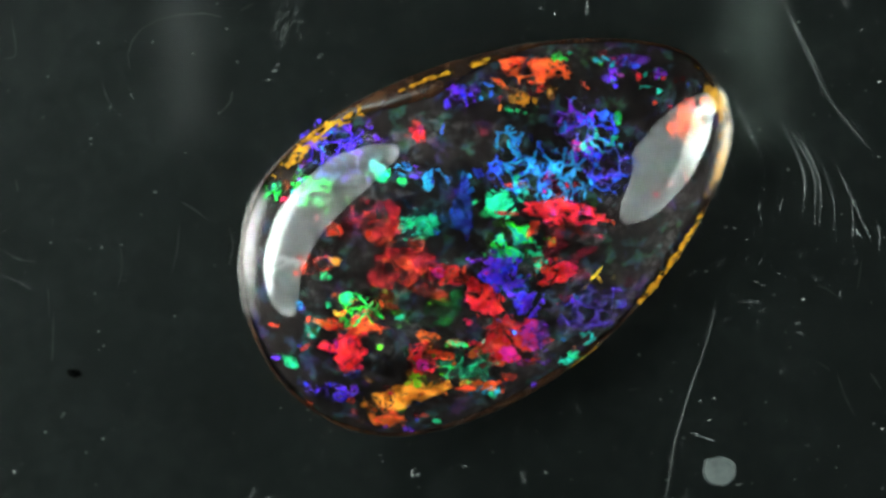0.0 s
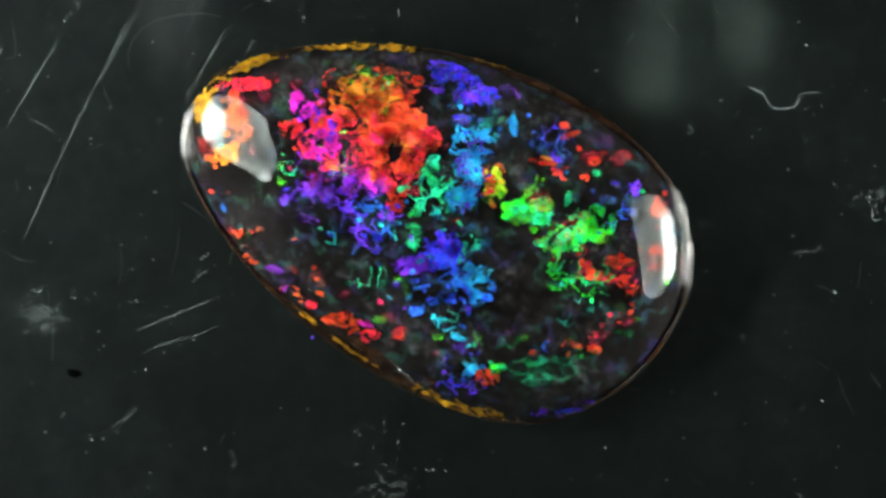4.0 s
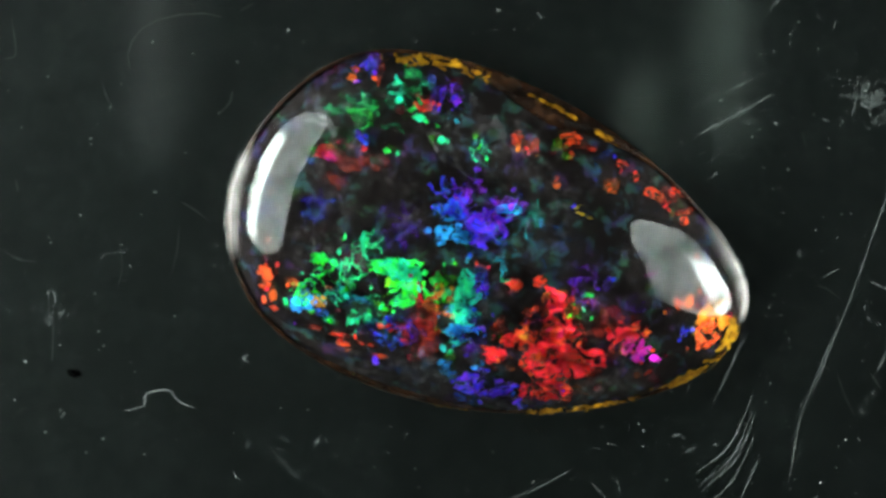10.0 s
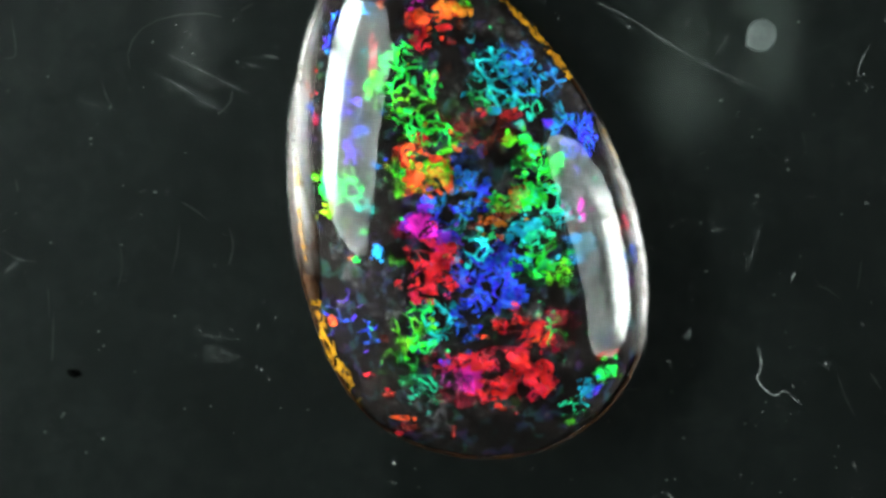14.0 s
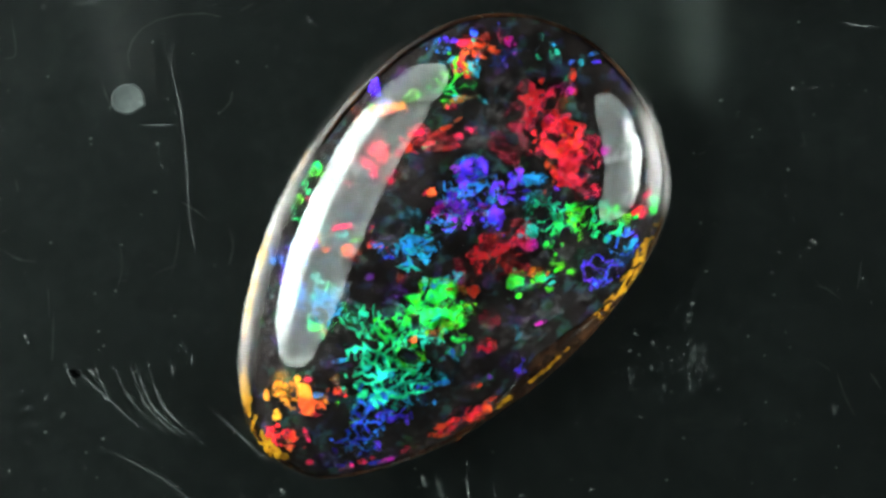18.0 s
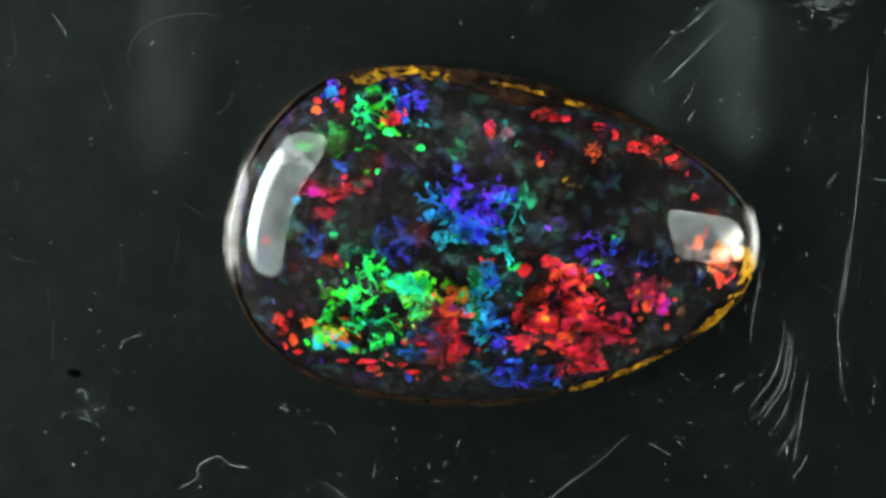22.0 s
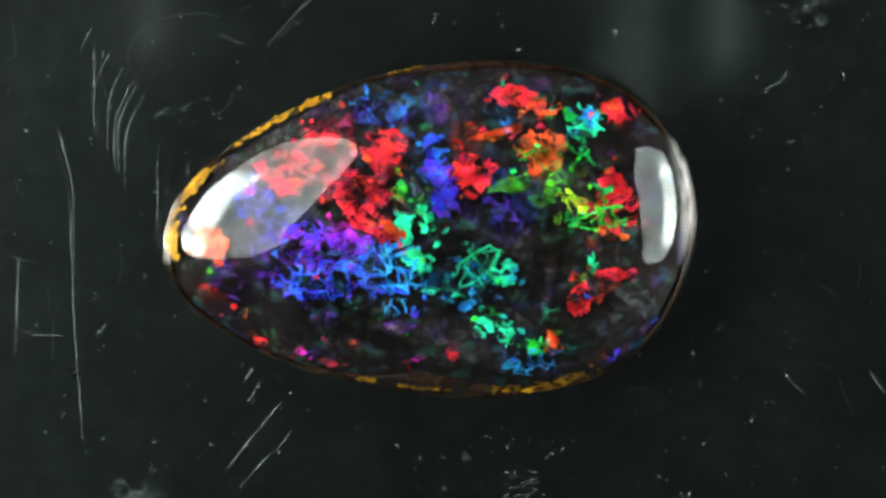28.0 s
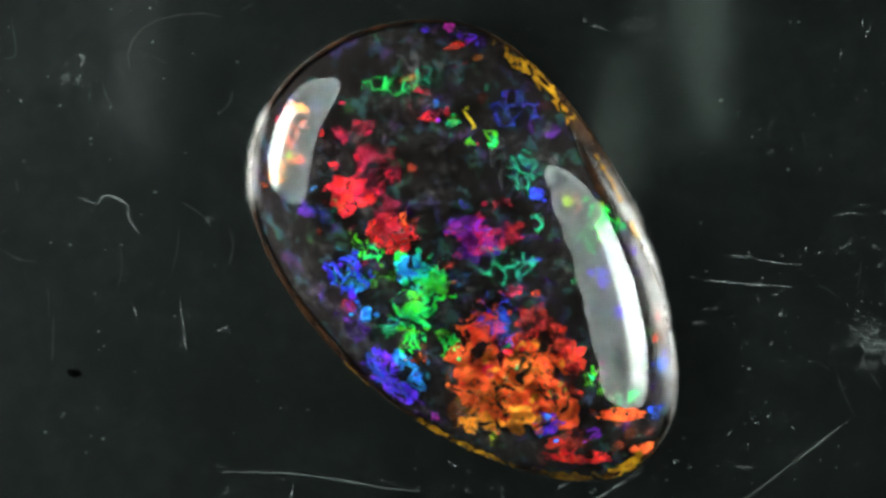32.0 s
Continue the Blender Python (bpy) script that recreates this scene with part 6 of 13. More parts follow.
# the orientation that flashes near 77 degrees of turn
flake(4.33, 2.80, 0.53, 0.65, 103, 0.350, 77, 1, 'n')
flake(3.60, 2.87, 0.32, 0.53, 103, 0.350, 77, 1, 'n')
flake(3.98, 2.00, 0.53, 0.38, 103, 0.350, 77, 0.8, 'n')
flake(2.82, 1.56, 0.77, 0.44, 103, 0.350, 77, 0.8, 'n')
flake(3.04, 2.26, 0.35, 0.29, 103, 0.350, 77, 1, 'n')
flake(2.10, 1.87, 0.29, 0.32, 103, 0.014, 77, 1, 'm')
flake(1.76, 1.31, 0.68, 0.44, 103, 0.014, 77, 1, 'm')
flake(1.41, 0.75, 0.26, 0.26, 103, 0.014, 77, 1, 'b')
flake(1.44, 1.64, 0.32, 0.24, 103, 0.014, 77, 1, 'b')
flake(2.54, 1.74, 0.24, 0.15, 103, 0.997, 77, 1, 'b')
flake(4.84, 0.28, 0.47, 0.68, 103, 0.510, 77, 1, 'n')
flake(5.11, -0.30, 0.59, 0.53, 103, 0.600, 77, 1, 'n')
flake(4.27, -0.34, 0.53, 0.44, 103, 0.510, 77, 1, 'n')
flake(4.58, -0.75, 0.53, 0.44, 103, 0.600, 77, 1, 'n')
flake(4.88, -1.50, 0.29, 0.35, 103, 0.600, 77, 0.7, 'n')
flake(3.57, -2.29, 0.38, 0.59, 103, 0.655, 77, 1, 'n')
flake(3.65, -2.77, 0.26, 0.59, 103, 0.655, 77, 1, 'b')
flake(3.64, -1.86, 0.21, 0.21, 103, 0.600, 77, 1, 'b')
flake(3.17, -1.08, 0.21, 0.15, 103, 0.350, 77, 1, 'b')
flake(2.92, -1.38, 0.15, 0.21, 103, 0.415, 77, 1, 'b')
flake(2.44, -1.73, 0.53, 0.35, 103, 0.350, 77, 1, 'n')
flake(2.67, -2.09, 0.29, 0.32, 103, 0.350, 77, 1, 'b')
flake(1.67, -1.43, 0.82, 0.41, 103, 0.350, 77, 1, 'b')
flake(1.73, -2.07, 0.44, 0.38, 103, 0.415, 77, 1, 'n')
flake(1.31, -0.88, 0.38, 0.26, 103, 0.350, 77, 0.6, 'b')
flake(0.78, -1.72, 0.53, 0.38, 103, 0.510, 77, 1, 'b')
flake(0.64, -2.16, 0.44, 0.24, 103, 0.415, 77, 1, 'b')
flake(1.32, -2.40, 0.41, 0.41, 103, 0.510, 77, 1, 'n')
flake(0.21, -2.43, 0.68, 0.44, 103, 0.350, 77, 0.6, 'n')
flake(0.79, -0.68, 0.44, 0.13, 91, 0.050, 77, 1, 'b')
flake(0.39, -1.03, 0.13, 0.09, 103, 0.014, 77, 1, 'b')
flake(-0.23, -1.89, 0.44, 0.35, 103, 0.350, 77, 0.5, 'n')
flake(1.31, -0.15, 0.47, 0.38, 103, 0.655, 77, 1, 'n')
flake(0.69, 0.42, 0.59, 0.29, 103, 0.655, 77, 1, 'n')
flake(1.63, -0.16, 0.38, 0.29, 103, 0.655, 77, 1, 'n')
flake(0.92, 1.11, 0.21, 0.18, 103, 0.655, 77, 1, 'b')
flake(1.07, 0.51, 0.24, 0.18, 103, 0.600, 77, 1, 'b')
flake(-0.05, -0.56, 0.41, 0.35, 103, 0.510, 77, 1, 'n')
flake(0.37, 1.38, 0.59, 0.21, 143, 0.720, 77, 0.7, 'b')
flake(0.20, 1.10, 0.44, 0.38, 103, 0.890, 77, 1, 'b')
flake(0.04, 0.42, 0.59, 0.21, 103, 0.720, 77, 0.7, 'b')
flake(-0.59, 0.67, 0.74, 0.50, 103, 0.997, 77, 1, 'm')
flake(-1.25, 0.36, 0.53, 0.35, 103, 0.997, 77, 1, 'b')
flake(-1.40, 0.96, 0.21, 0.21, 103, 0.997, 77, 1, 'b')
flake(-0.25, -1.09, 0.59, 0.59, 103, 0.655, 77, 0.8, 'b')
flake(-1.21, -1.16, 0.77, 0.59, 103, 0.655, 77, 1, 'n')
flake(-1.10, -1.62, 0.53, 0.44, 103, 0.655, 77, 1, 'b')
flake(-1.82, -0.66, 0.44, 0.24, 103, 0.655, 77, 1, 'b')
flake(-0.93, -0.29, 0.26, 0.29, 103, 0.655, 77, 1, 'b')
flake(-2.05, -0.07, 0.32, 0.29, 103, 0.510, 77, 1, 'n')
flake(-2.64, -0.05, 0.35, 0.24, 103, 0.510, 77, 1, 'n')
flake(-2.06, 0.65, 0.38, 0.32, 103, 0.350, 77, 1, 'n')
flake(-2.87, 0.21, 0.38, 0.26, 153, 0.350, 77, 1, 'b')
flake(-2.81, 0.63, 0.21, 0.21, 103, 0.350, 77, 1, 'b')
flake(-1.87, -1.88, 0.53, 0.38, 103, 0.997, 77, 0.59, 'm')
flake(-2.06, -2.50, 0.59, 0.38, 103, 0.997, 77, 0.59, 'm')
flake(-3.22, -2.94, 0.65, 0.59, 103, 0.997, 77, 1, 'b')
flake(-2.87, -2.61, 0.59, 0.44, 103, 0.997, 77, 1, 'm')
flake(-3.63, -2.23, 0.59, 0.38, 103, 0.997, 77, 0.59, 'm')
flake(-3.93, -1.66, 0.53, 0.38, 103, 0.997, 77, 0.51, 'm')
flake(-3.21, -1.16, 0.62, 0.32, 103, 0.997, 77, 0.51, 'm')
flake(-3.43, -0.24, 0.29, 0.15, 103, 0.997, 77, 1, 'b')
flake(-3.41, -0.32, 0.21, 0.12, 103, 0.683, 77, 1, 'b')
flake(-3.76, -0.97, 0.59, 0.38, 103, 0.890, 77, 0.4, 'm')
flake(-4.31, -0.13, 0.44, 0.44, 103, 0.415, 77, 0.5, 'n')
flake(-3.62, 0.52, 0.44, 0.29, 103, 0.350, 77, 0.4, 'n')
flake(-3.34, -4.54, 0.21, 0.21, 103, 0.600, 77, 1, 'b')
flake(-3.20, -4.84, 0.24, 0.15, 103, 0.683, 77, 1, 'b')
flake(-2.68, -4.87, 0.35, 0.21, 103, 0.350, 77, 1, 'b')
flake(-3.52, -4.50, 0.29, 0.24, 103, 0.510, 77, 1, 'n')
flake(-3.85, -4.09, 0.26, 0.21, 103, 0.415, 77, 1, 'n')
flake(-1.91, -3.19, 0.29, 0.38, 103, 0.350, 77, 0.6, 'n')
flake(-1.44, -3.07, 0.44, 0.21, 103, 0.997, 77, 0.34, 'm')
flake(5.82, 2.52, 0.26, 0.26, 103, 0.014, 77, 1, 'b')
flake(6.05, 2.65, 0.21, 0.12, 103, 0.890, 77, 1, 'b')
flake(6.08, 1.86, 0.44, 0.24, 103, 0.014, 77, 1, 'b')
flake(6.15, 1.39, 0.26, 0.15, 103, 0.050, 77, 1, 'b')
flake(5.08, 2.34, 0.29, 0.21, 103, 0.997, 77, 1, 'm')
flake(5.59, 1.82, 0.24, 0.12, 103, 0.997, 77, 1, 'b')
flake(3.28, 4.91, 0.15, 0.32, 103, 0.997, 77, 1, 'b')
flake(5.03, 4.67, 0.35, 0.32, 103, 0.655, 77, 1, 'n')
flake(4.34, 4.84, 0.15, 0.29, 103, 0.655, 77, 1, 'n')
flake(5.49, 4.13, 0.24, 0.24, 103, 0.600, 77, 1, 'n')
flake(2.84, 3.90, 0.44, 0.18, 143, 0.683, 77, 1, 'b')
flake(1.83, 3.50, 0.29, 0.44, 103, 0.683, 77, 1, 'n')
flake(2.35, 3.38, 0.24, 0.12, 103, 0.655, 77, 1, 'b')
flake(0.53, 3.77, 0.38, 0.38, 103, 0.350, 77, 1, 'b')
flake(-0.06, 3.79, 0.24, 0.18, 103, 0.240, 77, 1, 'b')
flake(0.76, 3.25, 0.29, 0.32, 103, 0.350, 77, 1, 'n')
flake(-0.38, 2.66, 0.12, 0.09, 103, 0.350, 77, 1, 'b')
flake(-0.29, 3.17, 0.13, 0.09, 103, 0.240, 77, 1, 'b')
flake(-1.21, 2.67, 0.10, 0.09, 103, 0.350, 77, 1, 'b')
flake(-0.81, 2.15, 0.15, 0.21, 103, 0.600, 77, 1, 'b')
flake(-2.94, 2.80, 0.59, 0.18, 103, 0.655, 77, 0.5, 'n')
flake(-3.17, 1.93, 0.29, 0.35, 103, 0.655, 77, 0.6, 'n')
flake(-2.36, 2.60, 0.44, 0.24, 103, 0.683, 77, 0.4, 'n')
flake(-3.15, 2.92, 0.12, 0.18, 103, 0.014, 77, 1, 'b')
flake(-2.88, 1.83, 0.15, 0.15, 103, 0.350, 77, 1, 'b')
flake(-4.36, 1.57, 0.18, 0.09, 103, 0.997, 77, 1, 'b')
flake(1.64, 2.73, 0.12, 0.24, 103, 0.600, 77, 1, 'n')
flake(-0.42, 0.31, 0.15, 0.09, 103, 0.350, 77, 1, 'b')
flake(4.38, 3.54, 0.15, 0.59, 103, 0.997, 77, 0.42, 'm')
flake(4.02, -1.04, 0.38, 0.21, 103, 0.415, 77, 1, 'n')
flake(3.76, -0.54, 0.44, 0.15, 103, 0.997, 77, 0.34, 'm')
flake(3.10, 0.35, 0.53, 0.44, 103, 0.997, 77, 0.3, 'm')
flake(1.61, -3.07, 0.12, 0.32, 103, 0.890, 77, 1, 'b')
flake(1.31, -4.05, 0.10, 0.29, 103, 0.997, 77, 1, 'b')
flake(2.62, -2.67, 0.13, 0.13, 103, 0.683, 77, 0.6, 'b')
flake(0.83, -3.09, 0.18, 0.15, 103, 0.600, 77, 0.7, 'b')
flake(-5.84, 0.36, 0.10, 0.12, 103, 0.997, 77, 1, 'b')
flake(-5.32, 0.29, 0.35, 0.07, 103, 0.014, 77, 1, 'm')
# the orientation that flashes near 94 degrees of turn
flake(6.42, 1.73, 0.68, 0.32, 86, 0.997, 94, 1, 'm')
flake(6.53, 2.35, 0.50, 0.35, 86, 0.014, 94, 1, 'b')
flake(5.78, 1.29, 0.38, 0.38, 86, 0.997, 94, 1, 'm')
flake(6.04, 3.00, 0.26, 0.15, 86, 0.683, 94, 1, 'b')
flake(6.31, 2.44, 0.21, 0.15, 86, 0.683, 94, 1, 'b')
flake(5.88, 2.85, 0.15, 0.12, 86, 0.890, 94, 1, 'b')
flake(6.15, 3.87, 0.53, 0.21, 86, 0.014, 94, 1, 'm')
flake(6.47, 4.26, 0.29, 0.15, 86, 0.014, 94, 1, 'b')
flake(6.52, 3.46, 0.29, 0.21, 86, 0.997, 94, 1, 'b')
flake(4.93, 0.02, 0.65, 0.47, 86, 0.350, 94, 1, 'n')
flake(4.43, -0.50, 0.53, 0.44, 86, 0.350, 94, 1, 'n')
flake(4.99, -1.01, 0.53, 0.35, 86, 0.415, 94, 1, 'n')
flake(4.00, -0.16, 0.38, 0.21, 86, 0.350, 94, 1, 'b')
flake(4.55, -0.82, 0.38, 0.32, 86, 0.510, 94, 1, 'n')
flake(5.20, 0.55, 0.21, 0.32, 86, 0.350, 94, 1, 'n')
flake(4.32, -0.02, 0.35, 0.15, 86, 0.240, 94, 1, 'm')
flake(3.57, -0.76, 0.29, 0.26, 86, 0.997, 94, 1, 'b')
flake(2.88, 0.07, 0.68, 0.38, 86, 0.997, 94, 1, 'b')
flake(3.30, -0.35, 0.38, 0.38, 86, 0.997, 94, 1, 'b')
flake(3.44, 0.50, 0.38, 0.21, 86, 0.997, 94, 1, 'm')
flake(3.40, 0.97, 0.53, 0.29, 86, 0.014, 94, 1, 'm')
flake(2.79, 1.16, 0.50, 0.38, 86, 0.014, 94, 1, 'm')
flake(2.62, 0.94, 0.24, 0.38, 86, 0.050, 94, 1, 'm')
flake(2.09, 1.21, 0.44, 0.32, 86, 0.014, 94, 1, 'm')
flake(1.57, 1.79, 0.32, 0.15, 86, 0.014, 94, 1, 'b')
flake(1.70, 1.08, 0.38, 0.38, 86, 0.997, 94, 1, 'm')
flake(3.41, 2.53, 0.50, 0.18, 61, 0.014, 94, 1, 'm')
flake(3.70, 2.12, 0.29, 0.38, 86, 0.014, 94, 1, 'm')
flake(4.18, 2.64, 0.21, 0.24, 86, 0.014, 94, 1, 'b')
flake(4.33, 2.47, 0.50, 0.24, 86, 0.350, 94, 1, 'n')
flake(4.47, 2.15, 0.24, 0.18, 86, 0.350, 94, 1, 'b')
flake(4.20, 2.95, 0.15, 0.21, 86, 0.350, 94, 1, 'b')
flake(5.07, 3.69, 0.15, 0.21, 86, 0.350, 94, 1, 'b')
flake(3.91, 3.76, 0.32, 0.50, 106, 0.655, 94, 1, 'n')
flake(3.99, 3.52, 0.24, 0.44, 106, 0.655, 94, 1, 'b')
flake(3.99, -2.13, 0.21, 0.38, 86, 0.655, 94, 1, 'b')
flake(3.35, -2.40, 0.18, 0.44, 116, 0.655, 94, 1, 'b')
flake(2.69, -2.19, 0.15, 0.21, 86, 0.510, 94, 1, 'b')
flake(2.02, -1.99, 0.59, 0.35, 86, 0.415, 94, 1, 'n')
flake(1.52, -1.49, 0.59, 0.44, 86, 0.415, 94, 1, 'b')
flake(1.40, -2.03, 0.59, 0.29, 86, 0.350, 94, 1, 'n')
flake(1.01, -2.16, 0.38, 0.32, 86, 0.350, 94, 1, 'b')
flake(1.16, -1.23, 0.35, 0.50, 86, 0.510, 94, 1, 'n')
flake(0.63, -0.88, 0.35, 0.24, 86, 0.415, 94, 0.7, 'b')
flake(0.19, -2.58, 0.32, 0.29, 86, 0.350, 94, 1, 'b')
flake(0.73, -3.49, 0.38, 0.29, 86, 0.415, 94, 1, 'n')
flake(0.28, -3.38, 0.32, 0.18, 86, 0.600, 94, 1, 'b')
flake(0.47, -3.71, 0.15, 0.24, 86, 0.655, 94, 1, 'b')
flake(0.79, -1.99, 0.38, 0.24, 86, 0.350, 94, 1, 'n')
flake(0.85, 0.04, 0.24, 0.35, 86, 0.600, 94, 1, 'b')
flake(0.47, 0.22, 0.29, 0.29, 86, 0.655, 94, 1, 'b')
flake(-0.04, -0.30, 0.38, 0.38, 86, 0.600, 94, 1, 'b')
flake(-0.44, -0.43, 0.29, 0.21, 86, 0.600, 94, 1, 'b')
flake(0.13, 1.25, 0.50, 0.32, 86, 0.890, 94, 1, 'b')
flake(-0.21, 0.73, 0.59, 0.32, 86, 0.890, 94, 1, 'b')
flake(0.01, 0.40, 0.44, 0.24, 86, 0.720, 94, 0.7, 'b')
flake(-0.67, 1.07, 0.21, 0.29, 86, 0.890, 94, 1, 'm')
flake(-0.71, 0.29, 0.29, 0.15, 86, 0.720, 94, 0.7, 'b')
flake(-1.44, 0.18, 0.32, 0.13, 86, 0.720, 94, 0.7, 'm')
flake(-1.25, 0.79, 0.21, 0.13, 86, 0.720, 94, 0.7, 'b')
flake(-0.29, -1.77, 0.50, 0.38, 86, 0.350, 94, 0.6, 'b')
flake(-0.49, -2.23, 0.32, 0.50, 86, 0.350, 94, 0.6, 'b')
flake(-1.31, -2.57, 0.15, 0.26, 86, 0.350, 94, 1, 'b')
flake(-1.92, -2.15, 0.38, 0.59, 131, 0.997, 94, 1, 'b')
flake(-2.25, -2.29, 0.32, 0.44, 131, 0.997, 94, 1, 'b')
flake(-2.76, -2.57, 0.44, 0.21, 86, 0.997, 94, 1, 'm')
flake(-3.20, -2.95, 0.50, 0.29, 86, 0.997, 94, 1, 'b')
flake(-3.76, -2.68, 0.44, 0.18, 86, 0.997, 94, 1, 'm')
flake(-3.57, -3.33, 0.44, 0.29, 86, 0.997, 94, 1, 'm')
flake(-3.37, -3.82, 0.24, 0.13, 86, 0.997, 94, 1, 'b')
flake(-4.35, -1.86, 0.38, 0.12, 86, 0.997, 94, 1, 'b')
flake(-2.02, -1.35, 0.24, 0.15, 86, 0.997, 94, 1, 'm')
flake(-1.50, -2.96, 0.44, 0.18, 86, 0.350, 94, 0.7, 'n')
flake(-1.73, -3.66, 0.21, 0.35, 86, 0.350, 94, 0.8, 'n')
flake(-2.19, -3.47, 0.26, 0.12, 86, 0.350, 94, 1, 'b')
flake(-3.58, -4.13, 0.24, 0.13, 86, 0.014, 94, 1, 'b')
flake(-3.65, -4.61, 0.21, 0.15, 86, 0.014, 94, 1, 'b')
flake(-4.04, -4.77, 0.18, 0.24, 86, 0.014, 94, 1, 'm')
flake(-4.13, -4.43, 0.18, 0.26, 86, 0.350, 94, 1, 'b')
flake(-3.17, -4.80, 0.21, 0.15, 86, 0.350, 94, 1, 'n')
flake(-2.71, -5.06, 0.15, 0.21, 86, 0.350, 94, 1, 'b')
flake(-3.17, -4.80, 0.29, 0.07, 86, 0.655, 94, 1, 'b')
flake(-2.58, -0.07, 0.35, 0.50, 86, 0.415, 94, 1, 'n')
flake(-2.39, 0.47, 0.26, 0.32, 86, 0.350, 94, 1, 'n')
flake(-2.44, 1.10, 0.12, 0.18, 86, 0.350, 94, 1, 'b')
flake(-3.25, -0.26, 0.21, 0.12, 86, 0.350, 94, 1, 'b')
flake(-3.47, 0.15, 0.12, 0.09, 86, 0.350, 94, 1, 'b')
flake(-3.16, 2.18, 0.35, 0.29, 86, 0.655, 94, 1, 'n')
flake(-2.84, 2.80, 0.38, 0.24, 86, 0.683, 94, 0.7, 'n')
flake(-3.19, 2.98, 0.15, 0.12, 86, 0.014, 94, 1, 'b')
flake(-3.17, 1.39, 0.15, 0.12, 86, 0.997, 94, 1, 'm')
flake(-2.70, 0.88, 0.26, 0.15, 86, 0.415, 94, 1, 'n')
flake(-3.84, 1.51, 0.35, 0.24, 86, 0.600, 94, 0.7, 'n')
flake(-4.40, -0.12, 0.38, 0.32, 86, 0.415, 94, 0.6, 'n')
flake(-4.23, 0.03, 0.44, 0.38, 86, 0.510, 94, 0.4, 'n')
flake(-3.61, 0.63, 0.29, 0.18, 86, 0.655, 94, 1, 'n')
flake(0.27, 3.70, 0.21, 0.13, 86, 0.240, 94, 1, 'b')
flake(0.18, 4.02, 0.15, 0.21, 86, 0.350, 94, 1, 'b')
flake(-0.14, 3.56, 0.18, 0.12, 86, 0.014, 94, 1, 'b')
flake(-0.06, 3.40, 0.15, 0.09, 86, 0.240, 94, 1, 'b')
flake(-0.54, 3.03, 0.15, 0.12, 86, 0.014, 94, 1, 'b')
flake(-0.62, 2.80, 0.18, 0.09, 86, 0.997, 94, 1, 'b')
flake(0.40, 1.94, 0.09, 0.21, 86, 0.350, 94, 1, 'b')
flake(-0.56, 1.85, 0.12, 0.09, 86, 0.350, 94, 0.7, 'b')
flake(1.71, 3.43, 0.35, 0.09, 86, 0.655, 94, 1, 'n')
flake(1.23, 3.63, 0.32, 0.13, 86, 0.655, 94, 0.7, 'n')
flake(1.31, 3.78, 0.15, 0.15, 86, 0.014, 94, 1, 'b')
flake(2.11, 4.13, 0.12, 0.18, 86, 0.050, 94, 1, 'b')
flake(1.54, 3.13, 0.59, 0.29, 86, 0.415, 94, 0.4, 'n')
flake(4.43, 1.53, 0.18, 0.29, 86, 0.997, 94, 1, 'm')
flake(3.98, 1.71, 0.38, 0.18, 86, 0.997, 94, 0.51, 'm')
flake(1.91, -3.17, 0.53, 0.29, 86, 0.415, 94, 0.5, 'n')
flake(1.81, -3.40, 0.13, 0.21, 86, 0.890, 94, 1, 'b')
flake(1.56, -3.55, 0.12, 0.12, 86, 0.997, 94, 1, 'b')
flake(1.76, -3.08, 0.13, 0.29, 86, 0.683, 94, 1, 'b')
flake(1.31, -4.42, 0.15, 0.09, 86, 0.997, 94, 1, 'b')
flake(1.08, -3.03, 0.18, 0.12, 86, 0.997, 94, 1, 'b')
flake(1.68, -2.36, 0.29, 0.24, 86, 0.415, 94, 1, 'n')
flake(3.45, 5.09, 0.12, 0.32, 86, 0.997, 94, 1, 'b')
flake(4.47, 4.86, 0.09, 0.18, 86, 0.683, 94, 1, 'b')
flake(-5.92, 0.05, 0.12, 0.12, 86, 0.997, 94, 1, 'b')
flake(-5.15, 1.20, 0.07, 0.07, 86, 0.655, 94, 1, 'b')
flake(-1.86, 4.00, 0.18, 0.09, 86, 0.350, 94, 1, 'b')
flake(-3.26, -2.71, 0.59, 0.24, 86, 0.683, 94, 0.4, 'n')
# the orientation that flashes near 45 degrees of turn
flake(4.38, 3.57, 0.38, 0.29, 135, 0.655, 45, 1, 'n')
flake(4.93, 3.78, 0.38, 0.29, 135, 0.600, 45, 1, 'n')
flake(4.76, 4.16, 0.21, 0.21, 135, 0.655, 45, 1, 'n')
flake(3.76, 4.71, 0.21, 0.38, 135, 0.655, 45, 1, 'n')
flake(3.77, 4.28, 0.18, 0.21, 135, 0.600, 45, 1, 'n')
flake(3.84, 3.14, 0.65, 0.38, 135, 0.350, 45, 1, 'n')
flake(3.40, 2.72, 0.65, 0.50, 135, 0.415, 45, 1, 'n')
flake(3.29, 3.15, 0.35, 0.29, 135, 0.350, 45, 1, 'n')
flake(3.01, 3.75, 0.50, 0.32, 135, 0.510, 45, 1, 'n')
flake(2.41, 3.37, 0.38, 0.12, 135, 0.350, 45, 1, 'n')
flake(4.22, 2.54, 0.38, 0.29, 135, 0.350, 45, 1, 'n')
flake(3.51, 2.06, 0.59, 0.13, 150, 0.350, 45, 1, 'n')
flake(3.24, 1.35, 0.59, 0.44, 135, 0.510, 45, 0.7, 'n')
flake(2.31, 1.96, 0.68, 0.32, 135, 0.415, 45, 1, 'n')
flake(1.59, 2.13, 0.53, 0.35, 135, 0.350, 45, 1, 'b')
flake(1.92, 1.58, 0.53, 0.38, 135, 0.350, 45, 1, 'n')
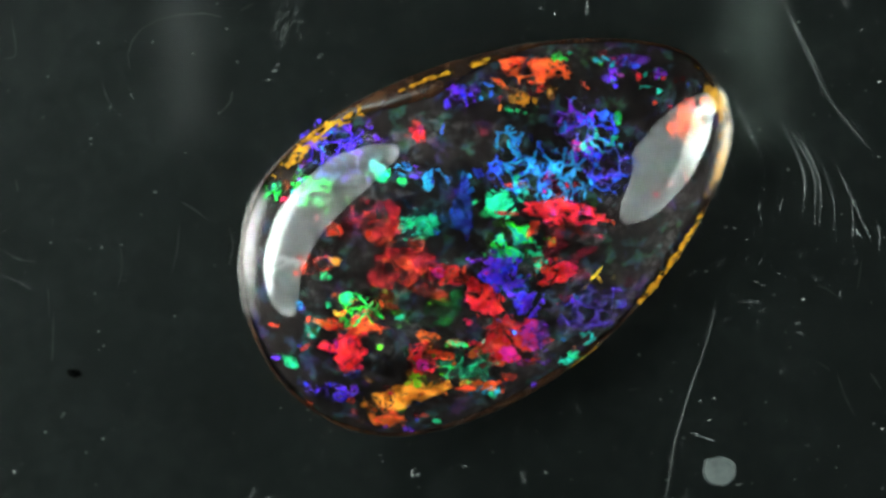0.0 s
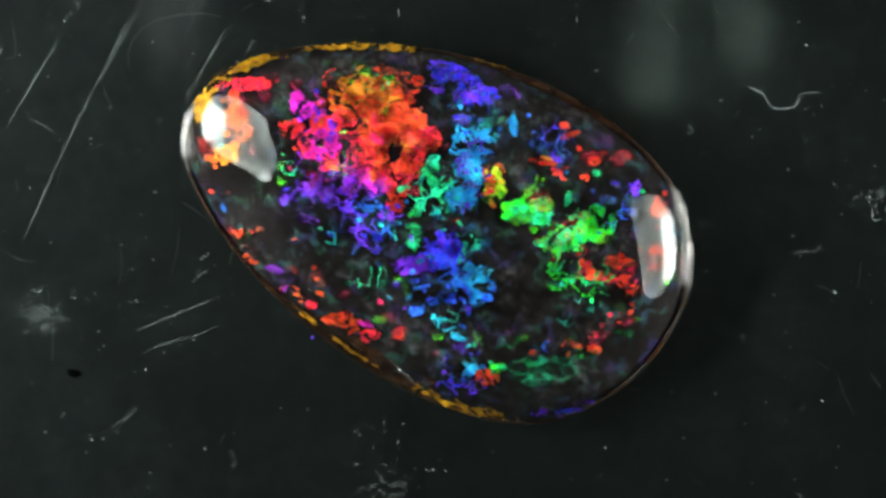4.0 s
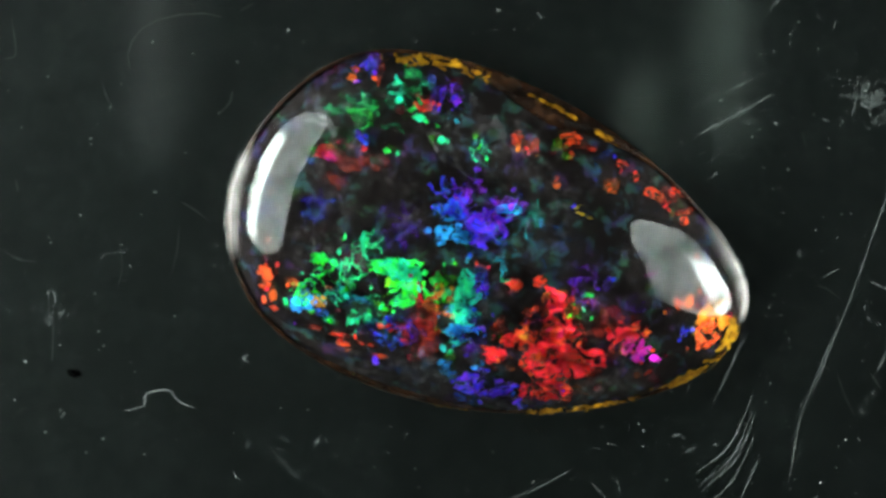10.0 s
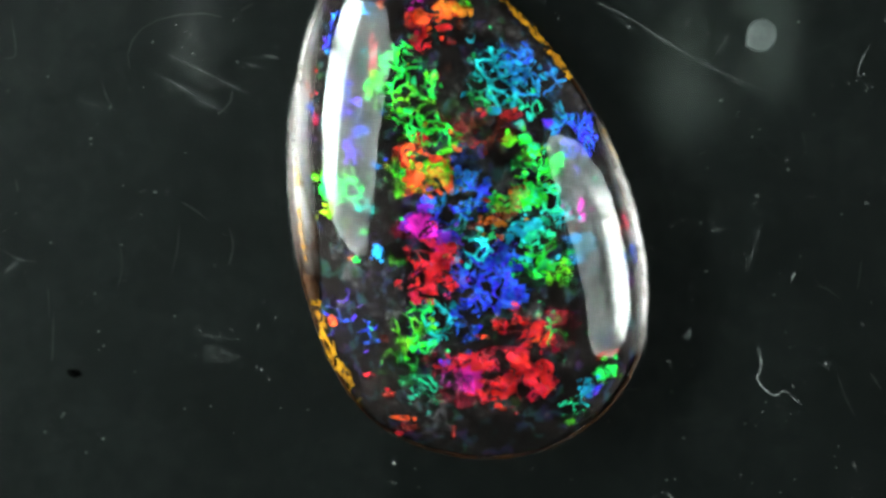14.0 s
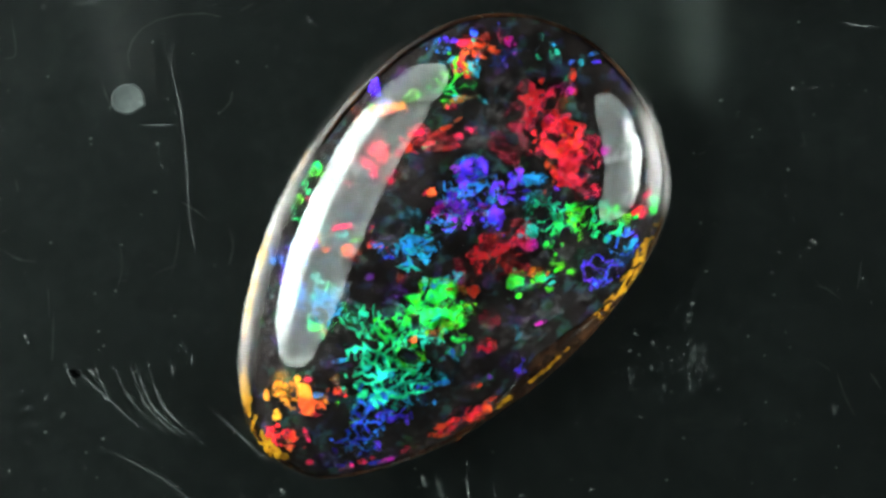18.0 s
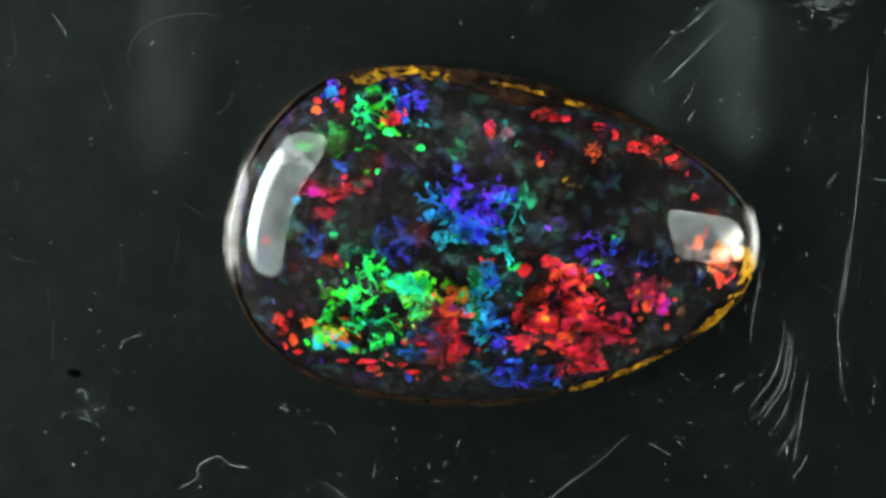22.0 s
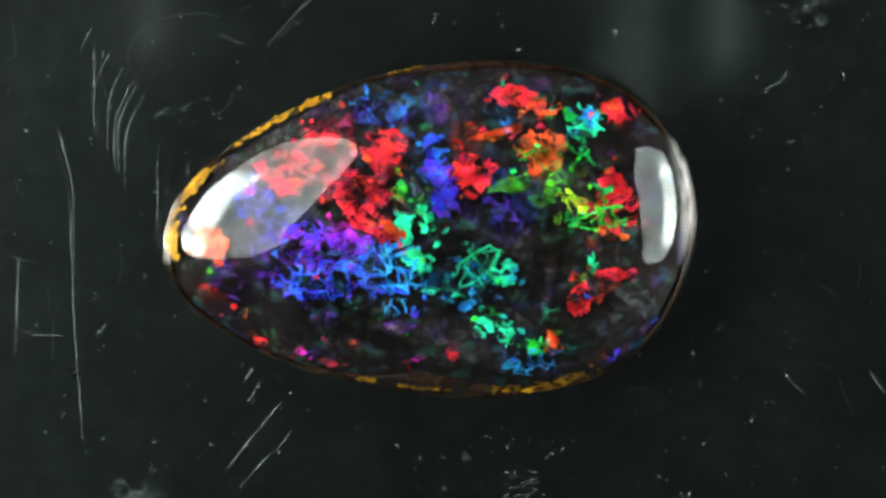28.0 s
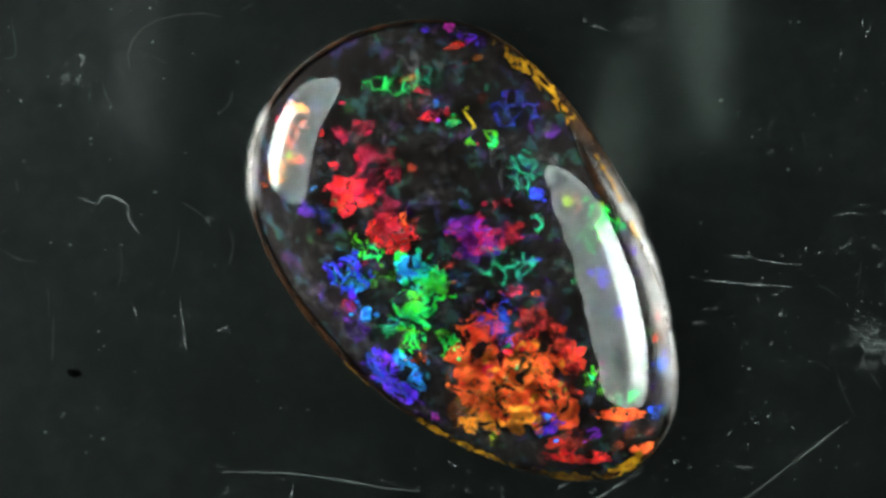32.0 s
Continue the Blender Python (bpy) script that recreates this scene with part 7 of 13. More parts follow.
flake(1.92, 1.15, 0.38, 0.38, 135, 0.350, 45, 1, 'n')
flake(0.93, 1.92, 0.59, 0.26, 135, 0.350, 45, 1, 'b')
flake(1.09, 1.42, 0.44, 0.18, 135, 0.350, 45, 1, 'b')
flake(2.58, 1.58, 0.59, 0.29, 135, 0.350, 45, 1, 'n')
flake(2.96, 0.86, 0.35, 0.24, 135, 0.415, 45, 1, 'n')
flake(2.14, 0.92, 0.44, 0.44, 135, 0.655, 45, 0.7, 'n')
flake(1.26, 0.71, 0.44, 0.26, 135, 0.600, 45, 1, 'b')
flake(0.87, 0.88, 0.29, 0.21, 135, 0.600, 45, 1, 'b')
flake(0.59, 0.82, 0.18, 0.13, 135, 0.415, 45, 1, 'b')
flake(1.58, -0.06, 0.65, 0.38, 135, 0.655, 45, 1, 'b')
flake(2.01, -0.40, 0.38, 0.29, 135, 0.655, 45, 1, 'n')
flake(1.08, -0.12, 0.35, 0.18, 135, 0.600, 45, 1, 'b')
flake(0.14, -0.39, 0.24, 0.35, 135, 0.683, 45, 1, 'b')
flake(0.36, -0.84, 0.26, 0.35, 135, 0.890, 45, 1, 'b')
flake(-0.14, -0.89, 0.53, 0.24, 135, 0.720, 45, 0.7, 'b')
flake(-0.87, -0.95, 0.35, 0.32, 135, 0.683, 45, 1, 'b')
flake(-0.77, -1.51, 0.47, 0.38, 135, 0.720, 45, 0.7, 'b')
flake(-1.43, -1.06, 0.59, 0.24, 135, 0.720, 45, 0.7, 'm')
flake(-1.42, -0.62, 0.21, 0.24, 135, 0.683, 45, 1, 'b')
flake(-2.38, -0.79, 0.44, 0.21, 135, 0.655, 45, 1, 'n')
flake(-1.87, -0.51, 0.21, 0.26, 135, 0.683, 45, 1, 'b')
flake(-1.02, -0.12, 0.18, 0.24, 135, 0.655, 45, 1, 'b')
flake(-0.91, 0.77, 0.53, 0.35, 135, 0.997, 45, 0.51, 'm')
flake(-1.30, 0.38, 0.53, 0.35, 135, 0.997, 45, 1, 'b')
flake(-1.19, -0.17, 0.29, 0.12, 135, 0.997, 45, 0.59, 'b')
flake(-0.68, 1.54, 0.24, 0.21, 135, 0.350, 45, 1, 'b')
flake(-2.31, 0.93, 0.38, 0.18, 135, 0.350, 45, 1, 'n')
flake(-2.99, 0.70, 0.26, 0.26, 135, 0.350, 45, 1, 'b')
flake(-3.33, 0.59, 0.18, 0.15, 135, 0.350, 45, 1, 'b')
flake(-2.20, 0.15, 0.53, 0.44, 135, 0.415, 45, 0.4, 'n')
flake(-4.26, 0.57, 0.29, 0.18, 135, 0.350, 45, 1, 'n')
flake(-3.34, -0.52, 0.38, 0.35, 135, 0.997, 45, 1, 'm')
flake(-3.75, -0.92, 0.53, 0.24, 135, 0.997, 45, 1, 'b')
flake(-3.42, -1.70, 0.38, 0.24, 135, 0.014, 45, 1, 'b')
flake(-3.37, -1.87, 0.59, 0.29, 135, 0.997, 45, 1, 'b')
flake(-3.47, -1.09, 0.29, 0.12, 135, 0.014, 45, 1, 'b')
flake(-2.80, -1.98, 0.38, 0.29, 135, 0.997, 45, 1, 'm')
flake(-3.05, -2.66, 0.59, 0.24, 135, 0.997, 45, 1, 'm')
flake(-3.61, -2.33, 0.53, 0.13, 135, 0.997, 45, 1, 'm')
flake(-3.64, -3.02, 0.65, 0.18, 135, 0.997, 45, 0.68, 'm')
flake(-3.68, 0.25, 0.38, 0.21, 135, 0.997, 45, 1, 'm')
flake(-3.91, -0.20, 0.21, 0.13, 135, 0.997, 45, 1, 'b')
flake(-1.98, -2.82, 0.38, 0.29, 135, 0.997, 45, 0.42, 'm')
flake(-0.24, -2.75, 0.38, 0.24, 135, 0.350, 45, 1, 'b')
flake(-0.53, -2.49, 0.24, 0.15, 135, 0.350, 45, 1, 'b')
flake(0.12, -2.95, 0.13, 0.13, 135, 0.350, 45, 1, 'b')
flake(0.52, -3.22, 0.18, 0.44, 135, 0.415, 45, 1, 'b')
flake(0.29, -3.57, 0.21, 0.21, 135, 0.510, 45, 1, 'b')
flake(0.75, -2.88, 0.18, 0.15, 135, 0.350, 45, 1, 'b')
flake(0.56, -3.63, 0.12, 0.29, 135, 0.655, 45, 1, 'b')
flake(0.88, -2.30, 0.44, 0.21, 135, 0.997, 45, 1, 'm')
flake(1.42, -2.66, 0.53, 0.32, 135, 0.997, 45, 1, 'm')
flake(1.18, -3.12, 0.38, 0.29, 135, 0.890, 45, 0.7, 'm')
flake(0.95, -1.68, 0.38, 0.38, 135, 0.510, 45, 1, 'n')
flake(0.56, -1.96, 0.29, 0.13, 135, 0.415, 45, 1, 'n')
flake(0.35, -1.28, 0.21, 0.29, 135, 0.600, 45, 1, 'n')
flake(1.83, -1.47, 0.38, 0.29, 135, 0.350, 45, 1, 'n')
flake(1.51, -1.13, 0.32, 0.18, 135, 0.997, 45, 1, 'm')
flake(0.80, -0.39, 0.21, 0.15, 135, 0.014, 45, 1, 'b')
flake(0.85, -0.89, 0.18, 0.12, 135, 0.014, 45, 1, 'b')
flake(1.33, -1.63, 0.59, 0.15, 135, 0.415, 45, 1, 'n')
flake(2.77, -0.87, 0.18, 0.35, 135, 0.350, 45, 1, 'n')
flake(2.53, -1.89, 0.29, 0.29, 135, 0.350, 45, 1, 'n')
flake(3.15, -0.83, 0.10, 0.13, 135, 0.014, 45, 1, 'b')
flake(3.64, -1.13, 0.12, 0.09, 135, 0.014, 45, 1, 'b')
flake(4.19, -0.69, 0.21, 0.38, 135, 0.683, 45, 1, 'n')
flake(5.40, 0.28, 0.21, 0.21, 135, 0.683, 45, 1, 'b')
flake(4.90, -0.68, 0.29, 0.12, 135, 0.683, 45, 1, 'n')
flake(5.10, -1.39, 0.10, 0.38, 135, 0.655, 45, 1, 'b')
flake(4.60, -2.00, 0.07, 0.29, 135, 0.655, 45, 1, 'b')
flake(3.98, -2.50, 0.09, 0.44, 135, 0.415, 45, 1, 'n')
flake(3.03, -3.34, 0.10, 0.12, 135, 0.350, 45, 1, 'b')
flake(5.69, 2.78, 0.44, 0.24, 135, 0.014, 45, 1, 'm')
flake(6.02, 2.33, 0.38, 0.38, 135, 0.050, 45, 1, 'm')
flake(6.40, 2.26, 0.38, 0.44, 135, 0.350, 45, 1, 'n')
flake(5.75, 2.50, 0.24, 0.21, 135, 0.240, 45, 1, 'm')
flake(5.48, 2.68, 0.21, 0.15, 135, 0.997, 45, 1, 'b')
flake(5.10, 2.74, 0.18, 0.21, 135, 0.014, 45, 1, 'm')
flake(6.40, 2.59, 0.21, 0.15, 135, 0.014, 45, 1, 'b')
flake(6.29, 1.70, 0.21, 0.24, 135, 0.350, 45, 1, 'n')
flake(6.51, 1.24, 0.07, 0.07, 135, 0.997, 45, 1, 'b')
flake(3.37, 4.98, 0.29, 0.13, 100, 0.014, 45, 1, 'b')
flake(3.64, 4.92, 0.18, 0.09, 135, 0.997, 45, 1, 'b')
flake(1.54, 4.72, 0.15, 0.38, 95, 0.997, 45, 1, 'm')
flake(1.87, 4.83, 0.12, 0.21, 135, 0.997, 45, 1, 'b')
flake(2.04, 4.78, 0.09, 0.15, 135, 0.683, 45, 1, 'b')
flake(0.71, 4.46, 0.12, 0.18, 135, 0.415, 45, 1, 'b')
flake(0.37, 4.35, 0.09, 0.21, 135, 0.350, 45, 1, 'b')
flake(0.05, 3.92, 0.07, 0.18, 135, 0.655, 45, 1, 'b')
flake(1.46, 3.65, 0.29, 0.24, 135, 0.510, 45, 1, 'n')
flake(1.80, 3.54, 0.38, 0.07, 135, 0.600, 45, 1, 'b')
flake(0.86, 3.27, 0.24, 0.13, 135, 0.600, 45, 1, 'b')
flake(-1.14, 2.67, 0.10, 0.13, 135, 0.014, 45, 1, 'b')
flake(-0.80, 2.19, 0.16, 0.18, 135, 0.683, 45, 1, 'b')
flake(-0.53, 2.68, 0.44, 0.38, 135, 0.655, 45, 0.4, 'n')
flake(-2.43, 1.91, 0.29, 0.38, 135, 0.415, 45, 1, 'n')
flake(-3.45, 1.35, 0.24, 0.24, 135, 0.350, 45, 1, 'n')
flake(-2.54, 1.58, 0.38, 0.44, 135, 0.655, 45, 0.5, 'n')
flake(-5.27, 1.23, 0.12, 0.18, 135, 0.350, 45, 1, 'b')
flake(-5.16, 0.93, 0.07, 0.24, 135, 0.014, 45, 1, 'b')
flake(-5.25, 0.17, 0.21, 0.06, 135, 0.997, 45, 1, 'b')
flake(-4.44, 0.73, 0.21, 0.09, 135, 0.014, 45, 1, 'm')
flake(3.57, 1.68, 0.21, 0.06, 135, 0.997, 45, 1, 'b')
flake(3.29, 2.06, 0.18, 0.06, 135, 0.997, 45, 1, 'b')
flake(3.99, 0.11, 0.21, 0.24, 135, 0.600, 45, 1, 'n')
flake(3.50, 0.52, 0.24, 0.09, 135, 0.997, 45, 1, 'm')
flake(3.23, 0.69, 0.18, 0.29, 135, 0.997, 45, 0.51, 'm')
flake(3.94, 0.40, 0.29, 0.13, 135, 0.600, 45, 1, 'b')
flake(-3.13, -4.41, 0.21, 0.15, 135, 0.655, 45, 1, 'b')
flake(-3.06, -4.23, 0.15, 0.09, 135, 0.600, 45, 1, 'b')
flake(-3.22, -4.84, 0.21, 0.13, 135, 0.890, 45, 1, 'b')
flake(-3.05, -4.90, 0.21, 0.10, 135, 0.997, 45, 1, 'b')
flake(-4.05, -4.21, 0.12, 0.21, 135, 0.655, 45, 1, 'b')
flake(-4.26, -4.31, 0.12, 0.07, 135, 0.997, 45, 1, 'b')
flake(-2.29, -4.81, 0.29, 0.12, 135, 0.014, 45, 1, 'm')
flake(-2.15, -5.12, 0.12, 0.24, 135, 0.014, 45, 1, 'm')
flake(-2.18, -5.51, 0.12, 0.07, 135, 0.014, 45, 1, 'b')
flake(-2.31, -5.48, 0.07, 0.15, 135, 0.655, 45, 1, 'b')
flake(-1.99, -4.50, 0.07, 0.07, 135, 0.997, 45, 1, 'b')
flake(-0.81, -4.56, 0.18, 0.21, 135, 0.014, 45, 1, 'm')
flake(-0.88, -4.75, 0.13, 0.07, 135, 0.997, 45, 1, 'b')
flake(-1.39, -5.50, 0.07, 0.07, 135, 0.655, 45, 1, 'b')
flake(0.41, -4.47, 0.15, 0.10, 135, 0.600, 45, 1, 'b')
flake(0.88, -4.81, 0.07, 0.18, 135, 0.655, 45, 1, 'b')
flake(0.96, -4.37, 0.21, 0.09, 135, 0.350, 45, 1, 'b')
flake(0.64, -4.24, 0.15, 0.07, 135, 0.014, 45, 1, 'b')
flake(-1.27, -3.56, 0.29, 0.38, 135, 0.415, 45, 0.5, 'n')
flake(-1.83, -3.68, 0.59, 0.24, 135, 0.997, 45, 0.26, 'm')
flake(-2.59, -2.65, 0.44, 0.29, 135, 0.890, 45, 0.35, 'm')
flake(-0.07, 1.81, 0.21, 0.15, 135, 0.997, 45, 0.34, 'm')
# the orientation that flashes near 31 degrees of turn
flake(4.18, 4.65, 0.53, 0.44, 149, 0.655, 31, 1, 'n')
flake(4.52, 4.62, 0.59, 0.38, 149, 0.683, 31, 1, 'n')
flake(4.77, 4.12, 0.35, 0.38, 149, 0.655, 31, 1, 'n')
flake(3.76, 3.67, 0.68, 0.59, 149, 0.655, 31, 1, 'n')
flake(4.39, 3.82, 0.35, 0.53, 149, 0.655, 31, 1, 'n')
flake(3.25, 3.44, 0.59, 0.24, 149, 0.683, 31, 1, 'n')
flake(3.12, 2.63, 0.44, 0.21, 149, 0.350, 31, 1, 'n')
flake(2.80, 3.00, 0.53, 0.32, 149, 0.655, 31, 1, 'n')
flake(2.42, 3.13, 0.24, 0.29, 149, 0.600, 31, 1, 'n')
flake(2.01, 2.75, 0.59, 0.12, 149, 0.415, 31, 1, 'n')
flake(1.49, 2.34, 0.53, 0.44, 149, 0.510, 31, 1, 'n')
flake(1.95, 1.90, 0.50, 0.38, 149, 0.415, 31, 1, 'n')
flake(2.19, 2.29, 0.44, 0.21, 149, 0.510, 31, 1, 'b')
flake(0.83, 1.84, 0.50, 0.26, 149, 0.350, 31, 1, 'b')
flake(1.15, 1.47, 0.53, 0.29, 149, 0.350, 31, 1, 'n')
flake(1.11, 0.96, 0.44, 0.26, 149, 0.350, 31, 1, 'n')
flake(1.15, 0.57, 0.26, 0.21, 149, 0.350, 31, 1, 'b')
flake(1.98, 1.34, 0.38, 0.29, 149, 0.415, 31, 1, 'n')
flake(2.22, 0.83, 0.38, 0.44, 149, 0.655, 31, 0.7, 'n')
flake(2.83, 1.55, 0.59, 0.50, 149, 0.655, 31, 0.6, 'n')
flake(1.32, 0.10, 0.44, 0.38, 149, 0.600, 31, 1, 'n')
flake(1.01, -0.26, 0.44, 0.13, 149, 0.600, 31, 1, 'b')
flake(1.73, 0.03, 0.21, 0.29, 149, 0.655, 31, 1, 'n')
flake(2.36, 0.01, 0.18, 0.29, 149, 0.600, 31, 1, 'n')
flake(2.00, 0.32, 0.13, 0.13, 149, 0.997, 31, 1, 'b')
flake(1.56, 0.50, 0.13, 0.10, 149, 0.997, 31, 1, 'b')
flake(2.11, -0.40, 0.24, 0.18, 149, 0.997, 31, 1, 'm')
flake(0.57, -0.55, 0.21, 0.32, 179, 0.890, 31, 1, 'b')
flake(0.12, -0.83, 0.38, 0.35, 109, 0.997, 31, 1, 'b')
flake(-0.36, -0.72, 0.35, 0.38, 149, 0.890, 31, 1, 'b')
flake(-0.84, -1.37, 0.44, 0.38, 149, 0.890, 31, 1, 'b')
flake(-1.53, -1.14, 0.53, 0.29, 149, 0.890, 31, 1, 'm')
flake(-1.76, -0.63, 0.38, 0.21, 149, 0.720, 31, 0.7, 'm')
flake(-2.55, -0.72, 0.53, 0.15, 149, 0.720, 31, 0.7, 'm')
flake(-1.15, -1.74, 0.38, 0.18, 149, 0.720, 31, 0.49, 'b')
flake(0.31, -1.13, 0.15, 0.18, 149, 0.890, 31, 1, 'b')
flake(0.28, -1.48, 0.24, 0.26, 149, 0.655, 31, 1, 'b')
flake(-1.45, 0.20, 0.44, 0.21, 149, 0.997, 31, 0.42, 'm')
flake(-2.30, 0.60, 0.29, 0.21, 149, 0.997, 31, 0.42, 'm')
flake(-1.73, 0.64, 0.24, 0.18, 149, 0.997, 31, 0.42, 'm')
flake(-3.73, 0.23, 0.32, 0.09, 149, 0.997, 31, 1, 'b')
flake(-3.32, -0.46, 0.38, 0.38, 149, 0.997, 31, 1, 'm')
flake(-3.71, -0.80, 0.44, 0.24, 149, 0.997, 31, 1, 'm')
flake(-3.27, -0.68, 0.21, 0.15, 149, 0.014, 31, 1, 'b')
flake(-3.36, -1.75, 0.29, 0.21, 149, 0.014, 31, 1, 'b')
flake(-3.55, -1.45, 0.38, 0.24, 149, 0.997, 31, 1, 'm')
flake(-3.40, -2.10, 0.21, 0.18, 149, 0.014, 31, 1, 'b')
flake(-3.66, -2.53, 0.29, 0.13, 149, 0.997, 31, 1, 'b')
flake(-3.56, -2.97, 0.38, 0.29, 149, 0.997, 31, 1, 'm')
flake(-2.72, -2.50, 0.44, 0.32, 149, 0.997, 31, 1, 'm')
flake(-2.01, -2.55, 0.29, 0.29, 149, 0.997, 31, 0.59, 'm')
flake(-3.87, -3.18, 0.24, 0.09, 149, 0.997, 31, 1, 'b')
flake(-4.15, -0.92, 0.29, 0.12, 149, 0.997, 31, 1, 'b')
flake(0.04, -2.95, 0.29, 0.21, 149, 0.350, 31, 1, 'b')
flake(-0.20, -2.74, 0.21, 0.15, 149, 0.350, 31, 1, 'b')
flake(-0.09, -3.32, 0.29, 0.06, 149, 0.997, 31, 1, 'b')
flake(0.76, -3.13, 0.29, 0.38, 149, 0.510, 31, 1, 'n')
flake(0.79, -3.55, 0.21, 0.21, 149, 0.600, 31, 1, 'b')
flake(0.57, -3.60, 0.18, 0.13, 149, 0.655, 31, 1, 'b')
flake(0.97, -2.30, 0.29, 0.29, 149, 0.997, 31, 1, 'm')
flake(1.53, -3.07, 0.35, 0.53, 149, 0.997, 31, 1, 'm')
flake(1.00, -3.50, 0.24, 0.18, 149, 0.997, 31, 1, 'b')
flake(1.91, -2.75, 0.44, 0.29, 149, 0.890, 31, 1, 'm')
flake(1.47, -2.25, 0.38, 0.21, 149, 0.997, 31, 1, 'm')
flake(2.04, -2.06, 0.53, 0.50, 149, 0.350, 31, 0.6, 'n')
flake(2.44, -1.55, 0.38, 0.29, 149, 0.350, 31, 1, 'n')
flake(2.99, -0.77, 0.18, 0.13, 149, 0.014, 31, 1, 'b')
flake(2.89, -1.09, 0.12, 0.09, 149, 0.014, 31, 1, 'b')
flake(2.33, -1.10, 0.15, 0.12, 149, 0.240, 31, 1, 'b')
flake(2.93, 1.12, 0.18, 0.29, 149, 0.997, 31, 0.51, 'm')
flake(3.74, 0.34, 0.21, 0.12, 149, 0.997, 31, 1, 'b')
flake(3.49, 0.22, 0.21, 0.13, 149, 0.890, 31, 1, 'm')
flake(4.48, 0.79, 0.15, 0.15, 149, 0.997, 31, 1, 'b')
flake(5.37, 1.96, 0.21, 0.12, 149, 0.683, 31, 1, 'b')
flake(5.49, 1.70, 0.15, 0.12, 149, 0.350, 31, 1, 'b')
flake(5.96, 2.32, 0.29, 0.29, 149, 0.600, 31, 1, 'n')
flake(6.56, 2.84, 0.21, 0.24, 149, 0.014, 31, 1, 'b')
flake(6.71, 3.37, 0.29, 0.18, 149, 0.997, 31, 1, 'b')
flake(6.24, 2.77, 0.18, 0.13, 149, 0.014, 31, 1, 'b')
flake(5.13, -1.29, 0.12, 0.38, 149, 0.655, 31, 1, 'n')
flake(4.37, -1.43, 0.24, 0.07, 149, 0.683, 31, 1, 'b')
flake(3.94, -2.82, 0.12, 0.44, 149, 0.415, 31, 1, 'n')
flake(3.45, -3.23, 0.10, 0.24, 149, 0.350, 31, 1, 'b')
flake(3.11, -3.43, 0.18, 0.07, 149, 0.350, 31, 1, 'b')
flake(3.02, -3.26, 0.09, 0.09, 149, 0.350, 31, 1, 'b')
flake(2.62, -3.47, 0.15, 0.09, 149, 0.997, 31, 1, 'b')
flake(0.52, -4.17, 0.38, 0.07, 114, 0.014, 31, 1, 'b')
flake(0.21, -4.06, 0.21, 0.15, 149, 0.050, 31, 1, 'b')
flake(1.01, -4.44, 0.09, 0.12, 149, 0.350, 31, 1, 'b')
flake(0.45, -4.44, 0.12, 0.07, 149, 0.655, 31, 1, 'b')
flake(0.58, -4.54, 0.09, 0.06, 149, 0.600, 31, 1, 'b')
flake(-0.44, -4.53, 0.21, 0.09, 149, 0.014, 31, 1, 'm')
flake(-0.66, -4.59, 0.18, 0.07, 149, 0.997, 31, 1, 'b')
flake(-1.04, -3.53, 0.21, 0.21, 149, 0.890, 31, 1, 'm')
flake(-1.23, -4.00, 0.09, 0.07, 149, 0.997, 31, 1, 'b')
flake(-1.07, -3.12, 0.18, 0.21, 149, 0.683, 31, 1, 'n')
flake(-2.16, -4.94, 0.44, 0.13, 149, 0.014, 31, 1, 'm')
flake(-2.40, -4.57, 0.21, 0.07, 149, 0.014, 31, 1, 'b')
flake(-2.86, -5.02, 0.24, 0.21, 149, 0.997, 31, 1, 'm')
flake(-3.15, -5.05, 0.09, 0.18, 149, 0.014, 31, 1, 'b')
flake(-3.03, -4.38, 0.24, 0.18, 149, 0.655, 31, 1, 'b')
flake(-3.64, -4.32, 0.29, 0.24, 149, 0.655, 31, 1, 'n')
flake(-4.47, -3.85, 0.18, 0.15, 149, 0.683, 31, 1, 'b')
flake(-3.71, -3.67, 0.29, 0.09, 149, 0.655, 31, 1, 'n')
flake(-2.34, -4.93, 0.21, 0.07, 149, 0.600, 31, 1, 'b')
flake(-3.10, -3.73, 0.09, 0.06, 149, 0.997, 31, 1, 'b')
flake(-3.60, -3.34, 0.15, 0.06, 149, 0.997, 31, 1, 'b')
flake(-5.29, -2.60, 0.09, 0.06, 149, 0.014, 31, 1, 'b')
flake(-5.08, -3.01, 0.15, 0.07, 149, 0.350, 31, 1, 'b')
flake(-1.33, -5.42, 0.15, 0.07, 149, 0.655, 31, 1, 'b')
flake(-5.81, -2.57, 0.07, 0.07, 149, 0.014, 31, 1, 'b')
flake(-4.33, -3.31, 0.12, 0.18, 149, 0.683, 31, 1, 'b')
flake(3.33, 5.06, 0.32, 0.10, 149, 0.014, 31, 1, 'b')
flake(3.68, 5.03, 0.24, 0.15, 149, 0.997, 31, 1, 'b')
flake(2.02, 5.02, 0.29, 0.12, 124, 0.997, 31, 1, 'b')
flake(1.36, 4.70, 0.29, 0.12, 104, 0.997, 31, 1, 'b')
flake(1.04, 4.62, 0.15, 0.10, 149, 0.997, 31, 1, 'b')
flake(0.78, 4.33, 0.12, 0.06, 149, 0.350, 31, 1, 'b')
flake(1.11, 3.97, 0.18, 0.09, 149, 0.655, 31, 1, 'n')
flake(0.20, 4.14, 0.12, 0.18, 149, 0.600, 31, 1, 'b')
flake(0.14, 3.74, 0.44, 0.21, 149, 0.655, 31, 1, 'n')
flake(1.64, 3.49, 0.44, 0.07, 139, 0.350, 31, 1, 'b')
